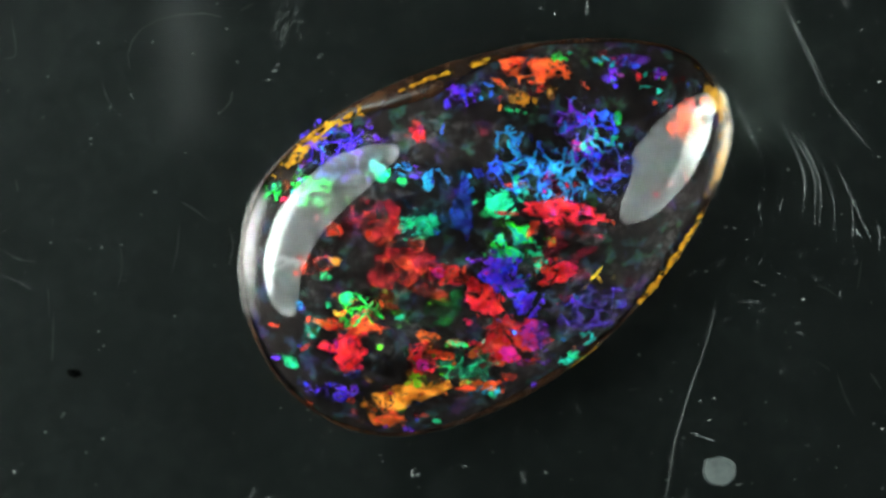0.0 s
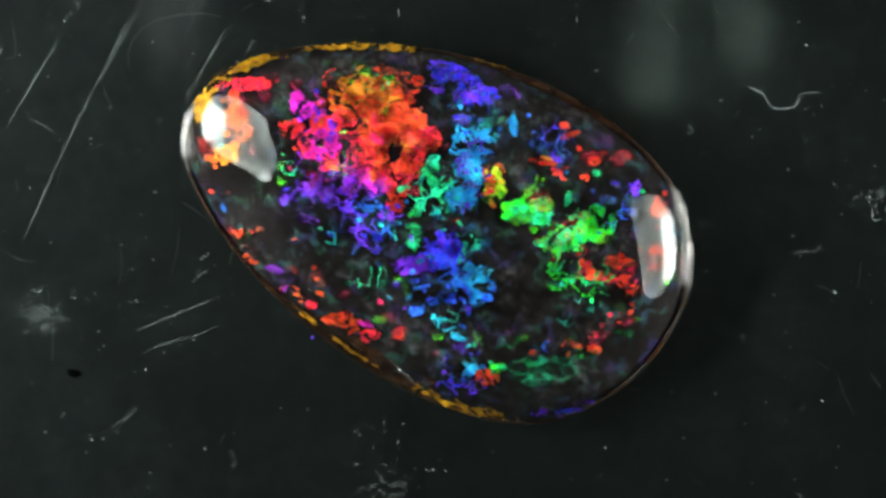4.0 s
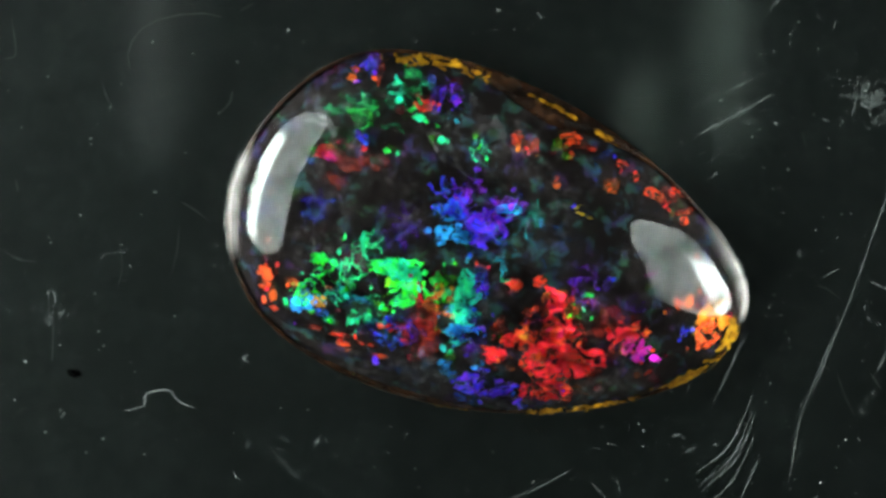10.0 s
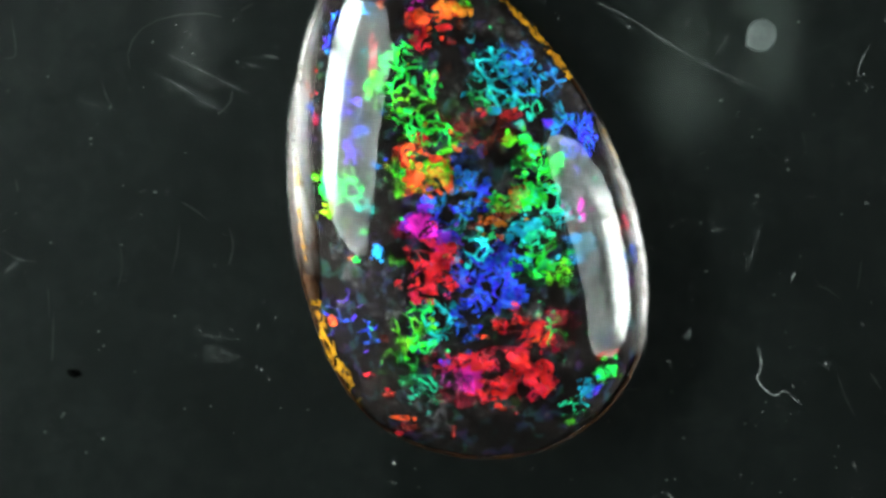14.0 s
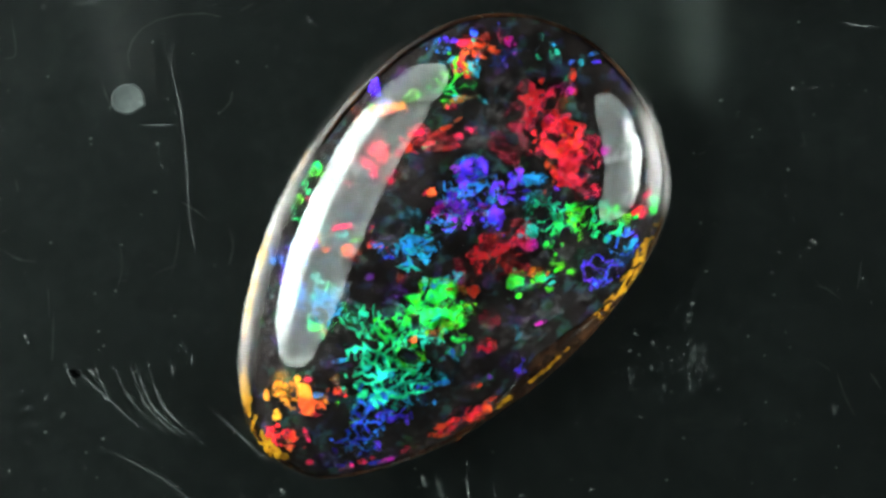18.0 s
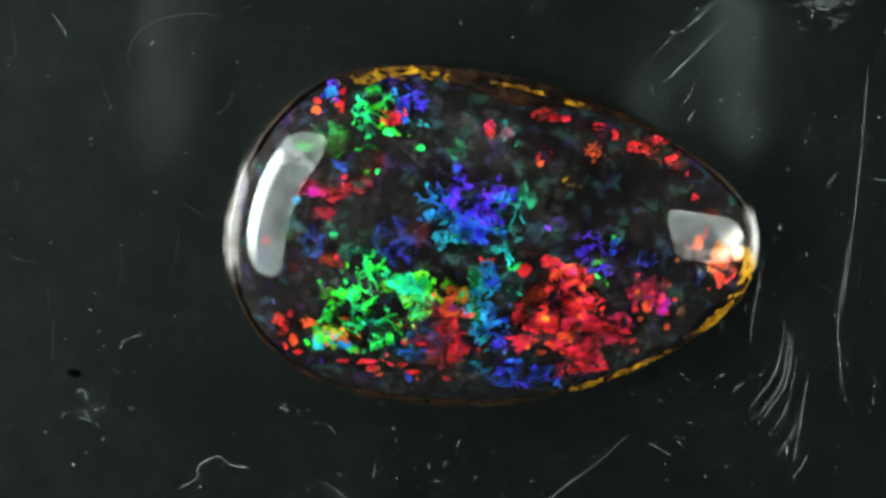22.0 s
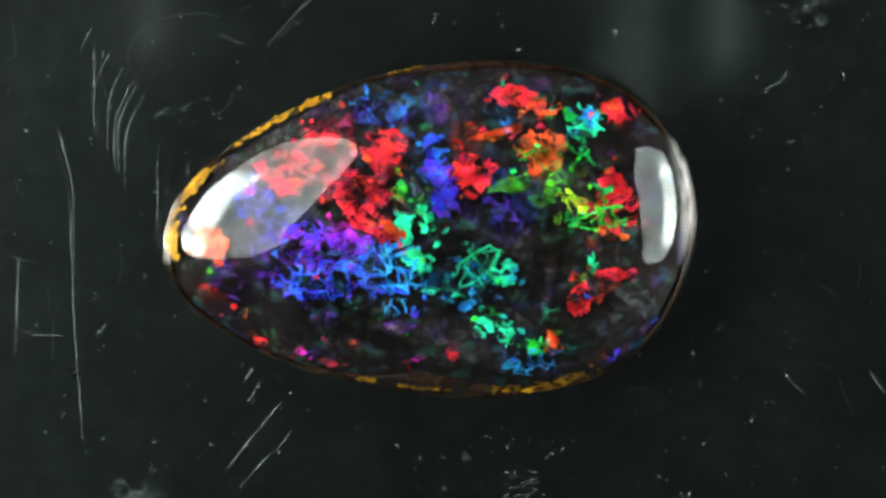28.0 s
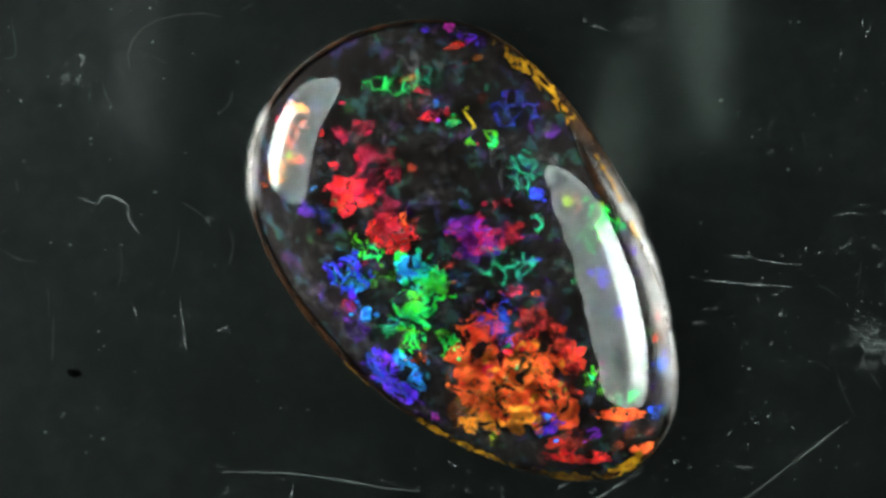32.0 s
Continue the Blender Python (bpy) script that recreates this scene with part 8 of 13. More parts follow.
flake(2.33, 4.32, 0.29, 0.21, 149, 0.415, 31, 1, 'n')
flake(0.81, 4.23, 0.44, 0.10, 119, 0.510, 31, 1, 'n')
flake(2.44, 3.91, 0.24, 0.15, 149, 0.415, 31, 1, 'n')
flake(0.79, 4.50, 0.18, 0.18, 149, 0.997, 31, 0.42, 'b')
flake(-1.23, 2.67, 0.12, 0.15, 149, 0.014, 31, 1, 'b')
flake(-0.76, 2.23, 0.18, 0.12, 149, 0.655, 31, 1, 'b')
flake(-0.74, 1.51, 0.29, 0.26, 149, 0.350, 31, 1, 'b')
flake(-0.77, 1.61, 0.21, 0.15, 149, 0.415, 31, 1, 'b')
flake(-1.43, 1.73, 0.24, 0.18, 149, 0.350, 31, 1, 'b')
flake(-2.18, 1.71, 0.24, 0.18, 149, 0.350, 31, 1, 'b')
flake(-2.26, 2.19, 0.15, 0.15, 149, 0.350, 31, 1, 'b')
flake(-2.28, 0.78, 0.10, 0.09, 149, 0.350, 31, 1, 'b')
flake(-3.01, 0.65, 0.18, 0.15, 149, 0.350, 31, 1, 'b')
flake(-3.31, 0.45, 0.29, 0.21, 149, 0.415, 31, 1, 'n')
flake(-3.67, 0.47, 0.13, 0.13, 149, 0.350, 31, 1, 'b')
flake(-4.02, 1.74, 0.07, 0.07, 149, 0.350, 31, 1, 'b')
flake(-3.45, 1.44, 0.09, 0.07, 149, 0.655, 31, 1, 'b')
flake(-3.84, 2.51, 0.09, 0.12, 149, 0.655, 31, 1, 'b')
flake(-3.16, 3.02, 0.13, 0.09, 149, 0.014, 31, 1, 'b')
flake(-4.55, 1.48, 0.09, 0.15, 149, 0.683, 31, 1, 'b')
flake(-4.51, 0.93, 0.07, 0.09, 149, 0.997, 31, 1, 'b')
flake(6.67, 1.47, 0.07, 0.09, 149, 0.997, 31, 1, 'b')
flake(2.55, 5.27, 0.09, 0.09, 149, 0.655, 31, 1, 'b')
# the orientation that flashes near 14 degrees of turn
flake(3.13, 3.18, 0.59, 0.50, 166, 0.655, 14, 1, 'n')
flake(3.77, 3.18, 0.29, 0.44, 166, 0.683, 14, 1, 'n')
flake(3.50, 2.77, 0.59, 0.29, 166, 0.683, 14, 1, 'n')
flake(3.24, 3.62, 0.44, 0.29, 166, 0.683, 14, 1, 'n')
flake(3.22, 2.29, 0.38, 0.32, 166, 0.655, 14, 1, 'n')
flake(3.99, 2.17, 0.59, 0.59, 166, 0.655, 14, 0.5, 'n')
flake(2.18, 2.32, 0.53, 0.38, 166, 0.600, 14, 1, 'n')
flake(1.69, 1.96, 0.53, 0.53, 166, 0.510, 14, 1, 'n')
flake(2.27, 1.74, 0.38, 0.44, 166, 0.600, 14, 1, 'n')
flake(1.63, 2.37, 0.29, 0.29, 166, 0.600, 14, 1, 'n')
flake(2.78, 1.85, 0.38, 0.29, 166, 0.510, 14, 1, 'n')
flake(1.01, 1.18, 0.38, 0.29, 166, 0.350, 14, 1, 'b')
flake(1.25, 0.88, 0.32, 0.21, 166, 0.350, 14, 1, 'b')
flake(0.95, 0.63, 0.26, 0.18, 166, 0.350, 14, 1, 'b')
flake(1.54, 1.37, 0.38, 0.29, 166, 0.415, 14, 1, 'n')
flake(1.31, 0.14, 0.53, 0.24, 166, 0.510, 14, 1, 'b')
flake(1.27, -0.34, 0.50, 0.18, 166, 0.415, 14, 1, 'n')
flake(2.08, -0.64, 0.24, 0.21, 166, 0.415, 14, 1, 'n')
flake(1.12, 0.35, 0.21, 0.12, 166, 0.350, 14, 1, 'b')
flake(1.15, -0.80, 0.53, 0.29, 166, 0.655, 14, 0.7, 'n')
flake(0.70, -0.68, 0.44, 0.21, 166, 0.683, 14, 0.6, 'b')
flake(1.64, -1.43, 0.21, 0.35, 166, 0.600, 14, 1, 'n')
flake(2.82, 1.36, 0.44, 0.44, 166, 0.655, 14, 0.6, 'n')
flake(2.55, 0.94, 0.21, 0.29, 166, 0.415, 14, 1, 'n')
flake(2.01, 0.36, 0.15, 0.21, 166, 0.997, 14, 1, 'b')
flake(2.12, -0.49, 0.18, 0.12, 166, 0.997, 14, 1, 'b')
flake(2.33, -0.96, 0.29, 0.32, 166, 0.997, 14, 1, 'm')
flake(2.76, -0.84, 0.32, 0.12, 166, 0.997, 14, 1, 'b')
flake(2.97, 0.67, 0.50, 0.29, 166, 0.997, 14, 0.59, 'm')
flake(3.76, 0.62, 0.44, 0.10, 166, 0.997, 14, 1, 'b')
flake(2.78, 1.21, 0.18, 0.21, 166, 0.997, 14, 1, 'b')
flake(3.05, 0.33, 0.32, 0.21, 166, 0.997, 14, 0.51, 'm')
flake(3.22, 2.61, 0.18, 0.12, 166, 0.890, 14, 1, 'b')
flake(2.25, 1.66, 0.18, 0.21, 166, 0.890, 14, 1, 'b')
flake(2.44, 1.77, 0.18, 0.15, 166, 0.890, 14, 1, 'b')
flake(-0.17, -0.95, 0.53, 0.21, 166, 0.997, 14, 1, 'b')
flake(0.28, -0.74, 0.18, 0.21, 166, 0.997, 14, 1, 'b')
flake(-1.46, -0.96, 0.53, 0.44, 166, 0.997, 14, 0.59, 'm')
flake(-1.69, -0.58, 0.44, 0.21, 166, 0.997, 14, 1, 'b')
flake(-1.10, -1.13, 0.32, 0.35, 166, 0.997, 14, 0.68, 'b')
flake(-0.63, -1.49, 0.32, 0.18, 166, 0.997, 14, 0.42, 'm')
flake(-0.63, -0.84, 0.18, 0.18, 166, 0.890, 14, 1, 'b')
flake(0.34, -1.49, 0.12, 0.09, 166, 0.997, 14, 1, 'b')
flake(-1.01, -1.07, 0.15, 0.12, 166, 0.050, 14, 1, 'b')
flake(-2.29, 0.54, 0.59, 0.26, 166, 0.997, 14, 0.68, 'b')
flake(-2.16, 0.10, 0.38, 0.24, 166, 0.997, 14, 0.59, 'b')
flake(-2.64, 0.78, 0.38, 0.18, 166, 0.997, 14, 1, 'm')
flake(-3.50, 0.25, 0.26, 0.21, 166, 0.997, 14, 1, 'b')
flake(-4.27, -0.80, 0.21, 0.18, 166, 0.997, 14, 1, 'b')
flake(-3.82, -0.65, 0.29, 0.21, 166, 0.997, 14, 1, 'm')
flake(-3.47, -0.57, 0.18, 0.13, 166, 0.050, 14, 1, 'm')
flake(-3.75, -1.00, 0.15, 0.15, 166, 0.350, 14, 1, 'b')
flake(-1.15, -0.06, 0.26, 0.21, 166, 0.997, 14, 0.51, 'm')
flake(-1.97, -1.66, 0.38, 0.29, 166, 0.997, 14, 0.42, 'm')
flake(-3.18, -1.62, 0.38, 0.13, 166, 0.014, 14, 1, 'm')
flake(-3.56, -2.79, 0.53, 0.18, 166, 0.997, 14, 1, 'b')
flake(-3.60, -2.95, 0.38, 0.21, 166, 0.890, 14, 1, 'b')
flake(-3.17, -2.54, 0.38, 0.29, 166, 0.997, 14, 1, 'm')
flake(-3.77, -2.32, 0.38, 0.12, 166, 0.014, 14, 1, 'm')
flake(-3.05, -2.07, 0.29, 0.24, 166, 0.050, 14, 1, 'm')
flake(-2.74, -2.14, 0.21, 0.18, 166, 0.350, 14, 1, 'n')
flake(-2.69, -2.57, 0.18, 0.24, 166, 0.014, 14, 1, 'm')
flake(-3.11, -3.57, 0.24, 0.13, 166, 0.997, 14, 1, 'b')
flake(-2.35, -1.90, 0.24, 0.29, 166, 0.997, 14, 1, 'm')
flake(-0.93, -2.67, 0.38, 0.15, 166, 0.014, 14, 1, 'm')
flake(-0.73, -3.14, 0.53, 0.07, 166, 0.997, 14, 1, 'b')
flake(-1.05, -3.48, 0.18, 0.15, 166, 0.890, 14, 1, 'b')
flake(-0.17, -2.86, 0.21, 0.12, 166, 0.014, 14, 1, 'b')
flake(-0.09, -2.88, 0.29, 0.10, 166, 0.350, 14, 1, 'b')
flake(0.49, -3.13, 0.15, 0.29, 121, 0.014, 14, 1, 'm')
flake(1.06, -3.13, 0.38, 0.44, 166, 0.997, 14, 1, 'm')
flake(1.37, -2.54, 0.44, 0.32, 166, 0.997, 14, 0.51, 'm')
flake(1.75, -3.00, 0.38, 0.18, 166, 0.997, 14, 1, 'm')
flake(1.37, -3.23, 0.29, 0.24, 166, 0.890, 14, 1, 'b')
flake(0.84, -3.06, 0.18, 0.21, 166, 0.415, 14, 1, 'b')
flake(1.36, -3.94, 0.26, 0.12, 166, 0.997, 14, 1, 'b')
flake(0.65, -4.16, 0.50, 0.09, 156, 0.014, 14, 1, 'b')
flake(0.18, -4.09, 0.29, 0.12, 166, 0.050, 14, 1, 'b')
flake(0.39, -3.89, 0.18, 0.07, 166, 0.997, 14, 1, 'b')
flake(-0.53, -4.33, 0.18, 0.07, 166, 0.014, 14, 1, 'b')
flake(-1.27, -4.03, 0.32, 0.26, 166, 0.240, 14, 1, 'm')
flake(-1.51, -4.32, 0.38, 0.21, 166, 0.014, 14, 1, 'm')
flake(-1.47, -4.15, 0.15, 0.15, 166, 0.997, 14, 1, 'b')
flake(-0.40, -4.10, 0.21, 0.07, 166, 0.997, 14, 1, 'b')
flake(0.78, -4.29, 0.35, 0.15, 166, 0.510, 14, 1, 'n')
flake(0.92, -4.43, 0.12, 0.15, 166, 0.350, 14, 1, 'b')
flake(-1.58, -1.42, 0.29, 0.18, 166, 0.415, 14, 0.4, 'n')
flake(-1.11, 0.42, 0.44, 0.32, 166, 0.415, 14, 0.4, 'n')
flake(-0.64, 1.66, 0.24, 0.21, 166, 0.600, 14, 1, 'b')
flake(-0.83, 1.55, 0.18, 0.18, 166, 0.510, 14, 1, 'b')
flake(-1.23, 1.88, 0.18, 0.18, 166, 0.655, 14, 1, 'n')
flake(-1.61, 1.65, 0.15, 0.12, 166, 0.350, 14, 1, 'b')
flake(-2.14, 1.78, 0.24, 0.18, 166, 0.350, 14, 1, 'b')
flake(-2.31, 2.05, 0.21, 0.24, 166, 0.415, 14, 1, 'b')
flake(-2.09, 2.62, 0.29, 0.15, 166, 0.655, 14, 1, 'n')
flake(-1.08, 2.78, 0.13, 0.12, 166, 0.997, 14, 1, 'b')
flake(-1.22, 3.20, 0.12, 0.09, 166, 0.997, 14, 1, 'b')
flake(-0.45, 3.03, 0.12, 0.15, 166, 0.600, 14, 1, 'n')
flake(0.09, 3.91, 0.29, 0.24, 166, 0.655, 14, 1, 'n')
flake(-0.21, 3.98, 0.18, 0.24, 166, 0.683, 14, 1, 'n')
flake(0.68, 4.31, 0.24, 0.24, 166, 0.600, 14, 1, 'n')
flake(0.40, 4.15, 0.15, 0.12, 166, 0.655, 14, 1, 'b')
flake(-3.10, 2.15, 0.59, 0.32, 166, 0.655, 14, 1, 'n')
flake(-4.19, 1.75, 0.38, 0.35, 166, 0.683, 14, 1, 'n')
flake(-3.76, 1.82, 0.38, 0.24, 166, 0.600, 14, 1, 'n')
flake(-5.12, 1.37, 0.15, 0.18, 166, 0.350, 14, 1, 'b')
flake(-3.95, 1.07, 0.12, 0.09, 166, 0.350, 14, 1, 'b')
flake(-4.86, 1.41, 0.13, 0.12, 166, 0.014, 14, 1, 'b')
flake(-4.40, 0.93, 0.10, 0.07, 166, 0.350, 14, 1, 'b')
flake(-3.98, 0.60, 0.07, 0.07, 166, 0.997, 14, 1, 'b')
flake(-3.31, -4.32, 0.29, 0.21, 166, 0.655, 14, 1, 'n')
flake(-3.05, -4.29, 0.15, 0.18, 166, 0.683, 14, 1, 'b')
flake(-3.93, -4.18, 0.29, 0.18, 166, 0.655, 14, 1, 'n')
flake(-3.92, -3.83, 0.09, 0.06, 166, 0.890, 14, 1, 'b')
flake(-3.00, -3.77, 0.21, 0.21, 166, 0.600, 14, 1, 'n')
flake(-4.88, -3.38, 0.24, 0.09, 166, 0.350, 14, 1, 'n')
flake(-4.61, -3.61, 0.09, 0.09, 166, 0.350, 14, 1, 'b')
flake(-4.40, -1.93, 0.09, 0.09, 166, 0.655, 14, 1, 'b')
flake(-5.21, -2.45, 0.15, 0.06, 166, 0.997, 14, 1, 'b')
flake(-4.14, -2.49, 0.21, 0.38, 166, 0.415, 14, 0.4, 'n')
flake(-4.36, -3.30, 0.12, 0.29, 166, 0.655, 14, 0.6, 'n')
flake(-2.20, -4.77, 0.38, 0.12, 176, 0.014, 14, 1, 'm')
flake(-1.91, -5.23, 0.32, 0.18, 166, 0.014, 14, 1, 'm')
flake(-2.57, -5.24, 0.29, 0.07, 166, 0.014, 14, 1, 'b')
flake(-3.06, -4.93, 0.15, 0.12, 166, 0.997, 14, 1, 'b')
flake(-1.11, -4.99, 0.21, 0.06, 166, 0.997, 14, 1, 'b')
flake(-3.04, -4.56, 0.12, 0.09, 166, 0.997, 14, 1, 'b')
flake(-1.47, -5.46, 0.18, 0.07, 166, 0.655, 14, 1, 'b')
flake(-0.67, -5.22, 0.12, 0.06, 166, 0.350, 14, 1, 'b')
flake(-4.24, -4.70, 0.12, 0.06, 166, 0.997, 14, 1, 'b')
flake(-2.11, -5.37, 0.07, 0.06, 166, 0.655, 14, 1, 'b')
flake(1.69, 4.77, 0.21, 0.12, 136, 0.997, 14, 1, 'm')
flake(2.60, 4.86, 0.24, 0.12, 166, 0.014, 14, 1, 'm')
flake(2.09, 4.75, 0.29, 0.13, 166, 0.997, 14, 1, 'm')
flake(1.86, 4.50, 0.44, 0.24, 166, 0.014, 14, 1, 'm')
flake(1.16, 4.28, 0.29, 0.10, 151, 0.014, 14, 1, 'b')
flake(1.56, 3.95, 0.38, 0.21, 166, 0.050, 14, 1, 'm')
flake(2.56, 4.10, 0.12, 0.24, 166, 0.050, 14, 1, 'b')
flake(1.35, 4.70, 0.21, 0.12, 166, 0.997, 14, 1, 'b')
flake(1.46, 3.59, 0.38, 0.06, 166, 0.350, 14, 1, 'b')
flake(3.23, 4.78, 0.21, 0.07, 166, 0.997, 14, 1, 'b')
flake(3.21, 5.02, 0.24, 0.12, 166, 0.510, 14, 1, 'b')
flake(3.57, 4.85, 0.21, 0.07, 166, 0.350, 14, 1, 'b')
flake(3.92, 4.92, 0.29, 0.12, 166, 0.510, 14, 1, 'n')
flake(4.31, 4.59, 0.29, 0.10, 166, 0.655, 14, 1, 'b')
flake(4.77, 4.79, 0.24, 0.12, 166, 0.600, 14, 1, 'b')
flake(4.10, 4.42, 0.21, 0.12, 166, 0.655, 14, 1, 'b')
flake(4.46, 4.53, 0.09, 0.07, 166, 0.890, 14, 1, 'b')
flake(5.19, 4.53, 0.38, 0.09, 166, 0.415, 14, 1, 'n')
flake(5.54, 4.59, 0.21, 0.09, 166, 0.683, 14, 1, 'b')
flake(6.37, 3.73, 0.18, 0.21, 166, 0.997, 14, 1, 'b')
flake(6.51, 3.30, 0.32, 0.21, 166, 0.014, 14, 1, 'b')
flake(6.17, 3.00, 0.24, 0.21, 166, 0.014, 14, 1, 'b')
flake(6.52, 3.06, 0.21, 0.18, 166, 0.997, 14, 1, 'b')
flake(6.50, 4.17, 0.18, 0.12, 166, 0.600, 14, 1, 'b')
flake(5.39, 3.77, 0.06, 0.06, 166, 0.997, 14, 1, 'b')
flake(5.32, 4.10, 0.44, 0.09, 166, 0.415, 14, 1, 'n')
flake(4.25, 4.38, 0.07, 0.07, 166, 0.350, 14, 1, 'b')
flake(3.74, -2.26, 0.38, 0.24, 166, 0.655, 14, 0.6, 'n')
flake(3.35, -1.78, 0.29, 0.32, 166, 0.655, 14, 0.6, 'n')
flake(3.24, -3.38, 0.24, 0.12, 166, 0.350, 14, 1, 'b')
flake(3.01, -3.55, 0.24, 0.15, 166, 0.415, 14, 1, 'n')
flake(2.32, -3.38, 0.29, 0.21, 166, 0.683, 14, 1, 'n')
flake(3.59, -2.93, 0.21, 0.21, 166, 0.415, 14, 1, 'n')
flake(3.05, -2.38, 0.38, 0.18, 166, 0.655, 14, 0.5, 'n')
flake(3.21, -3.15, 0.07, 0.06, 166, 0.014, 14, 1, 'b')
flake(2.44, -2.88, 0.15, 0.10, 166, 0.997, 14, 1, 'b')
flake(1.98, -3.44, 0.18, 0.12, 166, 0.997, 14, 1, 'b')
flake(2.05, -4.20, 0.09, 0.07, 166, 0.655, 14, 1, 'b')
flake(3.54, -3.18, 0.15, 0.09, 166, 0.415, 14, 1, 'b')
flake(4.43, -1.45, 0.24, 0.09, 166, 0.655, 14, 0.6, 'b')
# the orientation that flashes near 343 degrees of turn
flake(-3.26, 2.35, 0.53, 0.32, 17, 0.510, 343, 1, 'n')
flake(-3.50, 2.58, 0.44, 0.38, 17, 0.655, 343, 1, 'b')
flake(-3.92, 2.60, 0.21, 0.21, 17, 0.655, 343, 1, 'n')
flake(-3.42, 2.06, 0.21, 0.12, 17, 0.600, 343, 1, 'b')
flake(-3.84, 1.05, 0.32, 0.15, 17, 0.350, 343, 1, 'b')
flake(-4.04, 1.14, 0.29, 0.26, 17, 0.415, 343, 1, 'n')
flake(-4.26, 1.31, 0.29, 0.21, 17, 0.510, 343, 1, 'n')
flake(-4.48, 1.48, 0.21, 0.29, 17, 0.350, 343, 1, 'n')
flake(-4.03, 2.18, 0.29, 0.29, 17, 0.600, 343, 1, 'n')
flake(-4.37, 1.67, 0.12, 0.24, 17, 0.415, 343, 1, 'b')
flake(-4.83, 1.28, 0.15, 0.32, 17, 0.997, 343, 1, 'b')
flake(-5.07, 1.51, 0.12, 0.18, 17, 0.997, 343, 1, 'b')
flake(-5.25, 1.29, 0.12, 0.15, 17, 0.510, 343, 1, 'b')
flake(-3.47, 1.96, 0.18, 0.18, 17, 0.014, 343, 1, 'b')
flake(-3.61, 1.60, 0.12, 0.15, 17, 0.014, 343, 1, 'b')
flake(-4.53, 1.14, 0.12, 0.10, 17, 0.997, 343, 1, 'b')
flake(-4.33, 2.08, 0.12, 0.18, 17, 0.050, 343, 1, 'm')
flake(-2.93, 1.82, 0.21, 0.13, 17, 0.350, 343, 1, 'b')
flake(-2.86, 2.63, 0.18, 0.29, 17, 0.683, 343, 1, 'n')
flake(-2.85, 2.08, 0.18, 0.15, 17, 0.655, 343, 1, 'b')
flake(-1.12, 3.09, 0.13, 0.18, 17, 0.890, 343, 1, 'b')
flake(0.63, 3.10, 0.18, 0.21, 17, 0.997, 343, 1, 'm')
flake(-0.51, 2.96, 0.24, 0.29, 17, 0.510, 343, 0.4, 'n')
flake(1.17, 4.48, 0.29, 0.18, 17, 0.997, 343, 0.38, 'm')
flake(1.66, 4.47, 0.38, 0.18, 17, 0.997, 343, 0.38, 'm')
flake(2.40, 4.77, 0.53, 0.32, 17, 0.997, 343, 0.38, 'm')
flake(1.49, 3.95, 0.21, 0.13, 17, 0.014, 343, 1, 'm')
flake(1.35, 4.15, 0.15, 0.12, 17, 0.997, 343, 1, 'b')
flake(3.00, 5.01, 0.24, 0.18, 17, 0.997, 343, 0.38, 'm')
flake(3.82, 5.02, 0.32, 0.12, 17, 0.997, 343, 1, 'm')
flake(0.70, 4.42, 0.44, 0.12, 17, 0.720, 343, 0.35, 'm')
flake(2.07, 4.20, 0.38, 0.18, 17, 0.997, 343, 0.38, 'm')
flake(4.87, 4.53, 0.09, 0.13, 17, 0.997, 343, 1, 'b')
flake(5.48, 4.45, 0.21, 0.12, 17, 0.997, 343, 1, 'm')
flake(6.10, 4.38, 0.18, 0.10, 17, 0.014, 343, 1, 'b')
flake(5.54, 1.49, 0.35, 0.24, 17, 0.014, 343, 1, 'm')
flake(5.46, 1.21, 0.21, 0.18, 17, 0.997, 343, 1, 'm')
flake(5.57, 1.91, 0.12, 0.21, 17, 0.997, 343, 1, 'b')
flake(6.34, 1.67, 0.13, 0.18, 17, 0.014, 343, 1, 'b')
flake(-1.40, 0.28, 0.24, 0.21, 17, 0.510, 343, 1, 'b')
flake(-1.14, 0.77, 0.44, 0.15, 17, 0.510, 343, 1, 'n')
flake(-0.93, 0.59, 0.32, 0.29, 17, 0.600, 343, 1, 'n')
flake(-0.55, 0.95, 0.29, 0.29, 17, 0.655, 343, 1, 'b')
flake(-0.18, 0.82, 0.53, 0.44, 17, 0.655, 343, 1, 'n')
flake(-0.01, 1.60, 0.38, 0.38, 17, 0.655, 343, 1, 'n')
flake(-0.13, 1.73, 0.29, 0.18, 17, 0.600, 343, 1, 'b')
flake(-0.81, 1.28, 0.59, 0.38, 17, 0.655, 343, 0.5, 'n')
flake(0.36, 1.72, 0.18, 0.18, 17, 0.510, 343, 1, 'n')
flake(-1.73, 1.07, 0.44, 0.44, 17, 0.655, 343, 0.4, 'n')
flake(0.62, 0.34, 0.38, 0.24, 17, 0.415, 343, 0.4, 'n')
flake(0.91, 0.99, 0.18, 0.12, 17, 0.350, 343, 1, 'b')
flake(1.18, 0.10, 0.47, 0.47, 17, 0.350, 343, 1, 'n')
flake(1.45, -0.24, 0.53, 0.38, 17, 0.415, 343, 1, 'n')
flake(0.91, -0.07, 0.21, 0.32, 17, 0.350, 343, 1, 'b')
flake(1.83, 0.12, 0.24, 0.29, 17, 0.415, 343, 1, 'n')
flake(1.94, -0.26, 0.21, 0.21, 17, 0.350, 343, 1, 'b')
flake(1.14, -0.83, 0.29, 0.53, 17, 0.655, 343, 1, 'n')
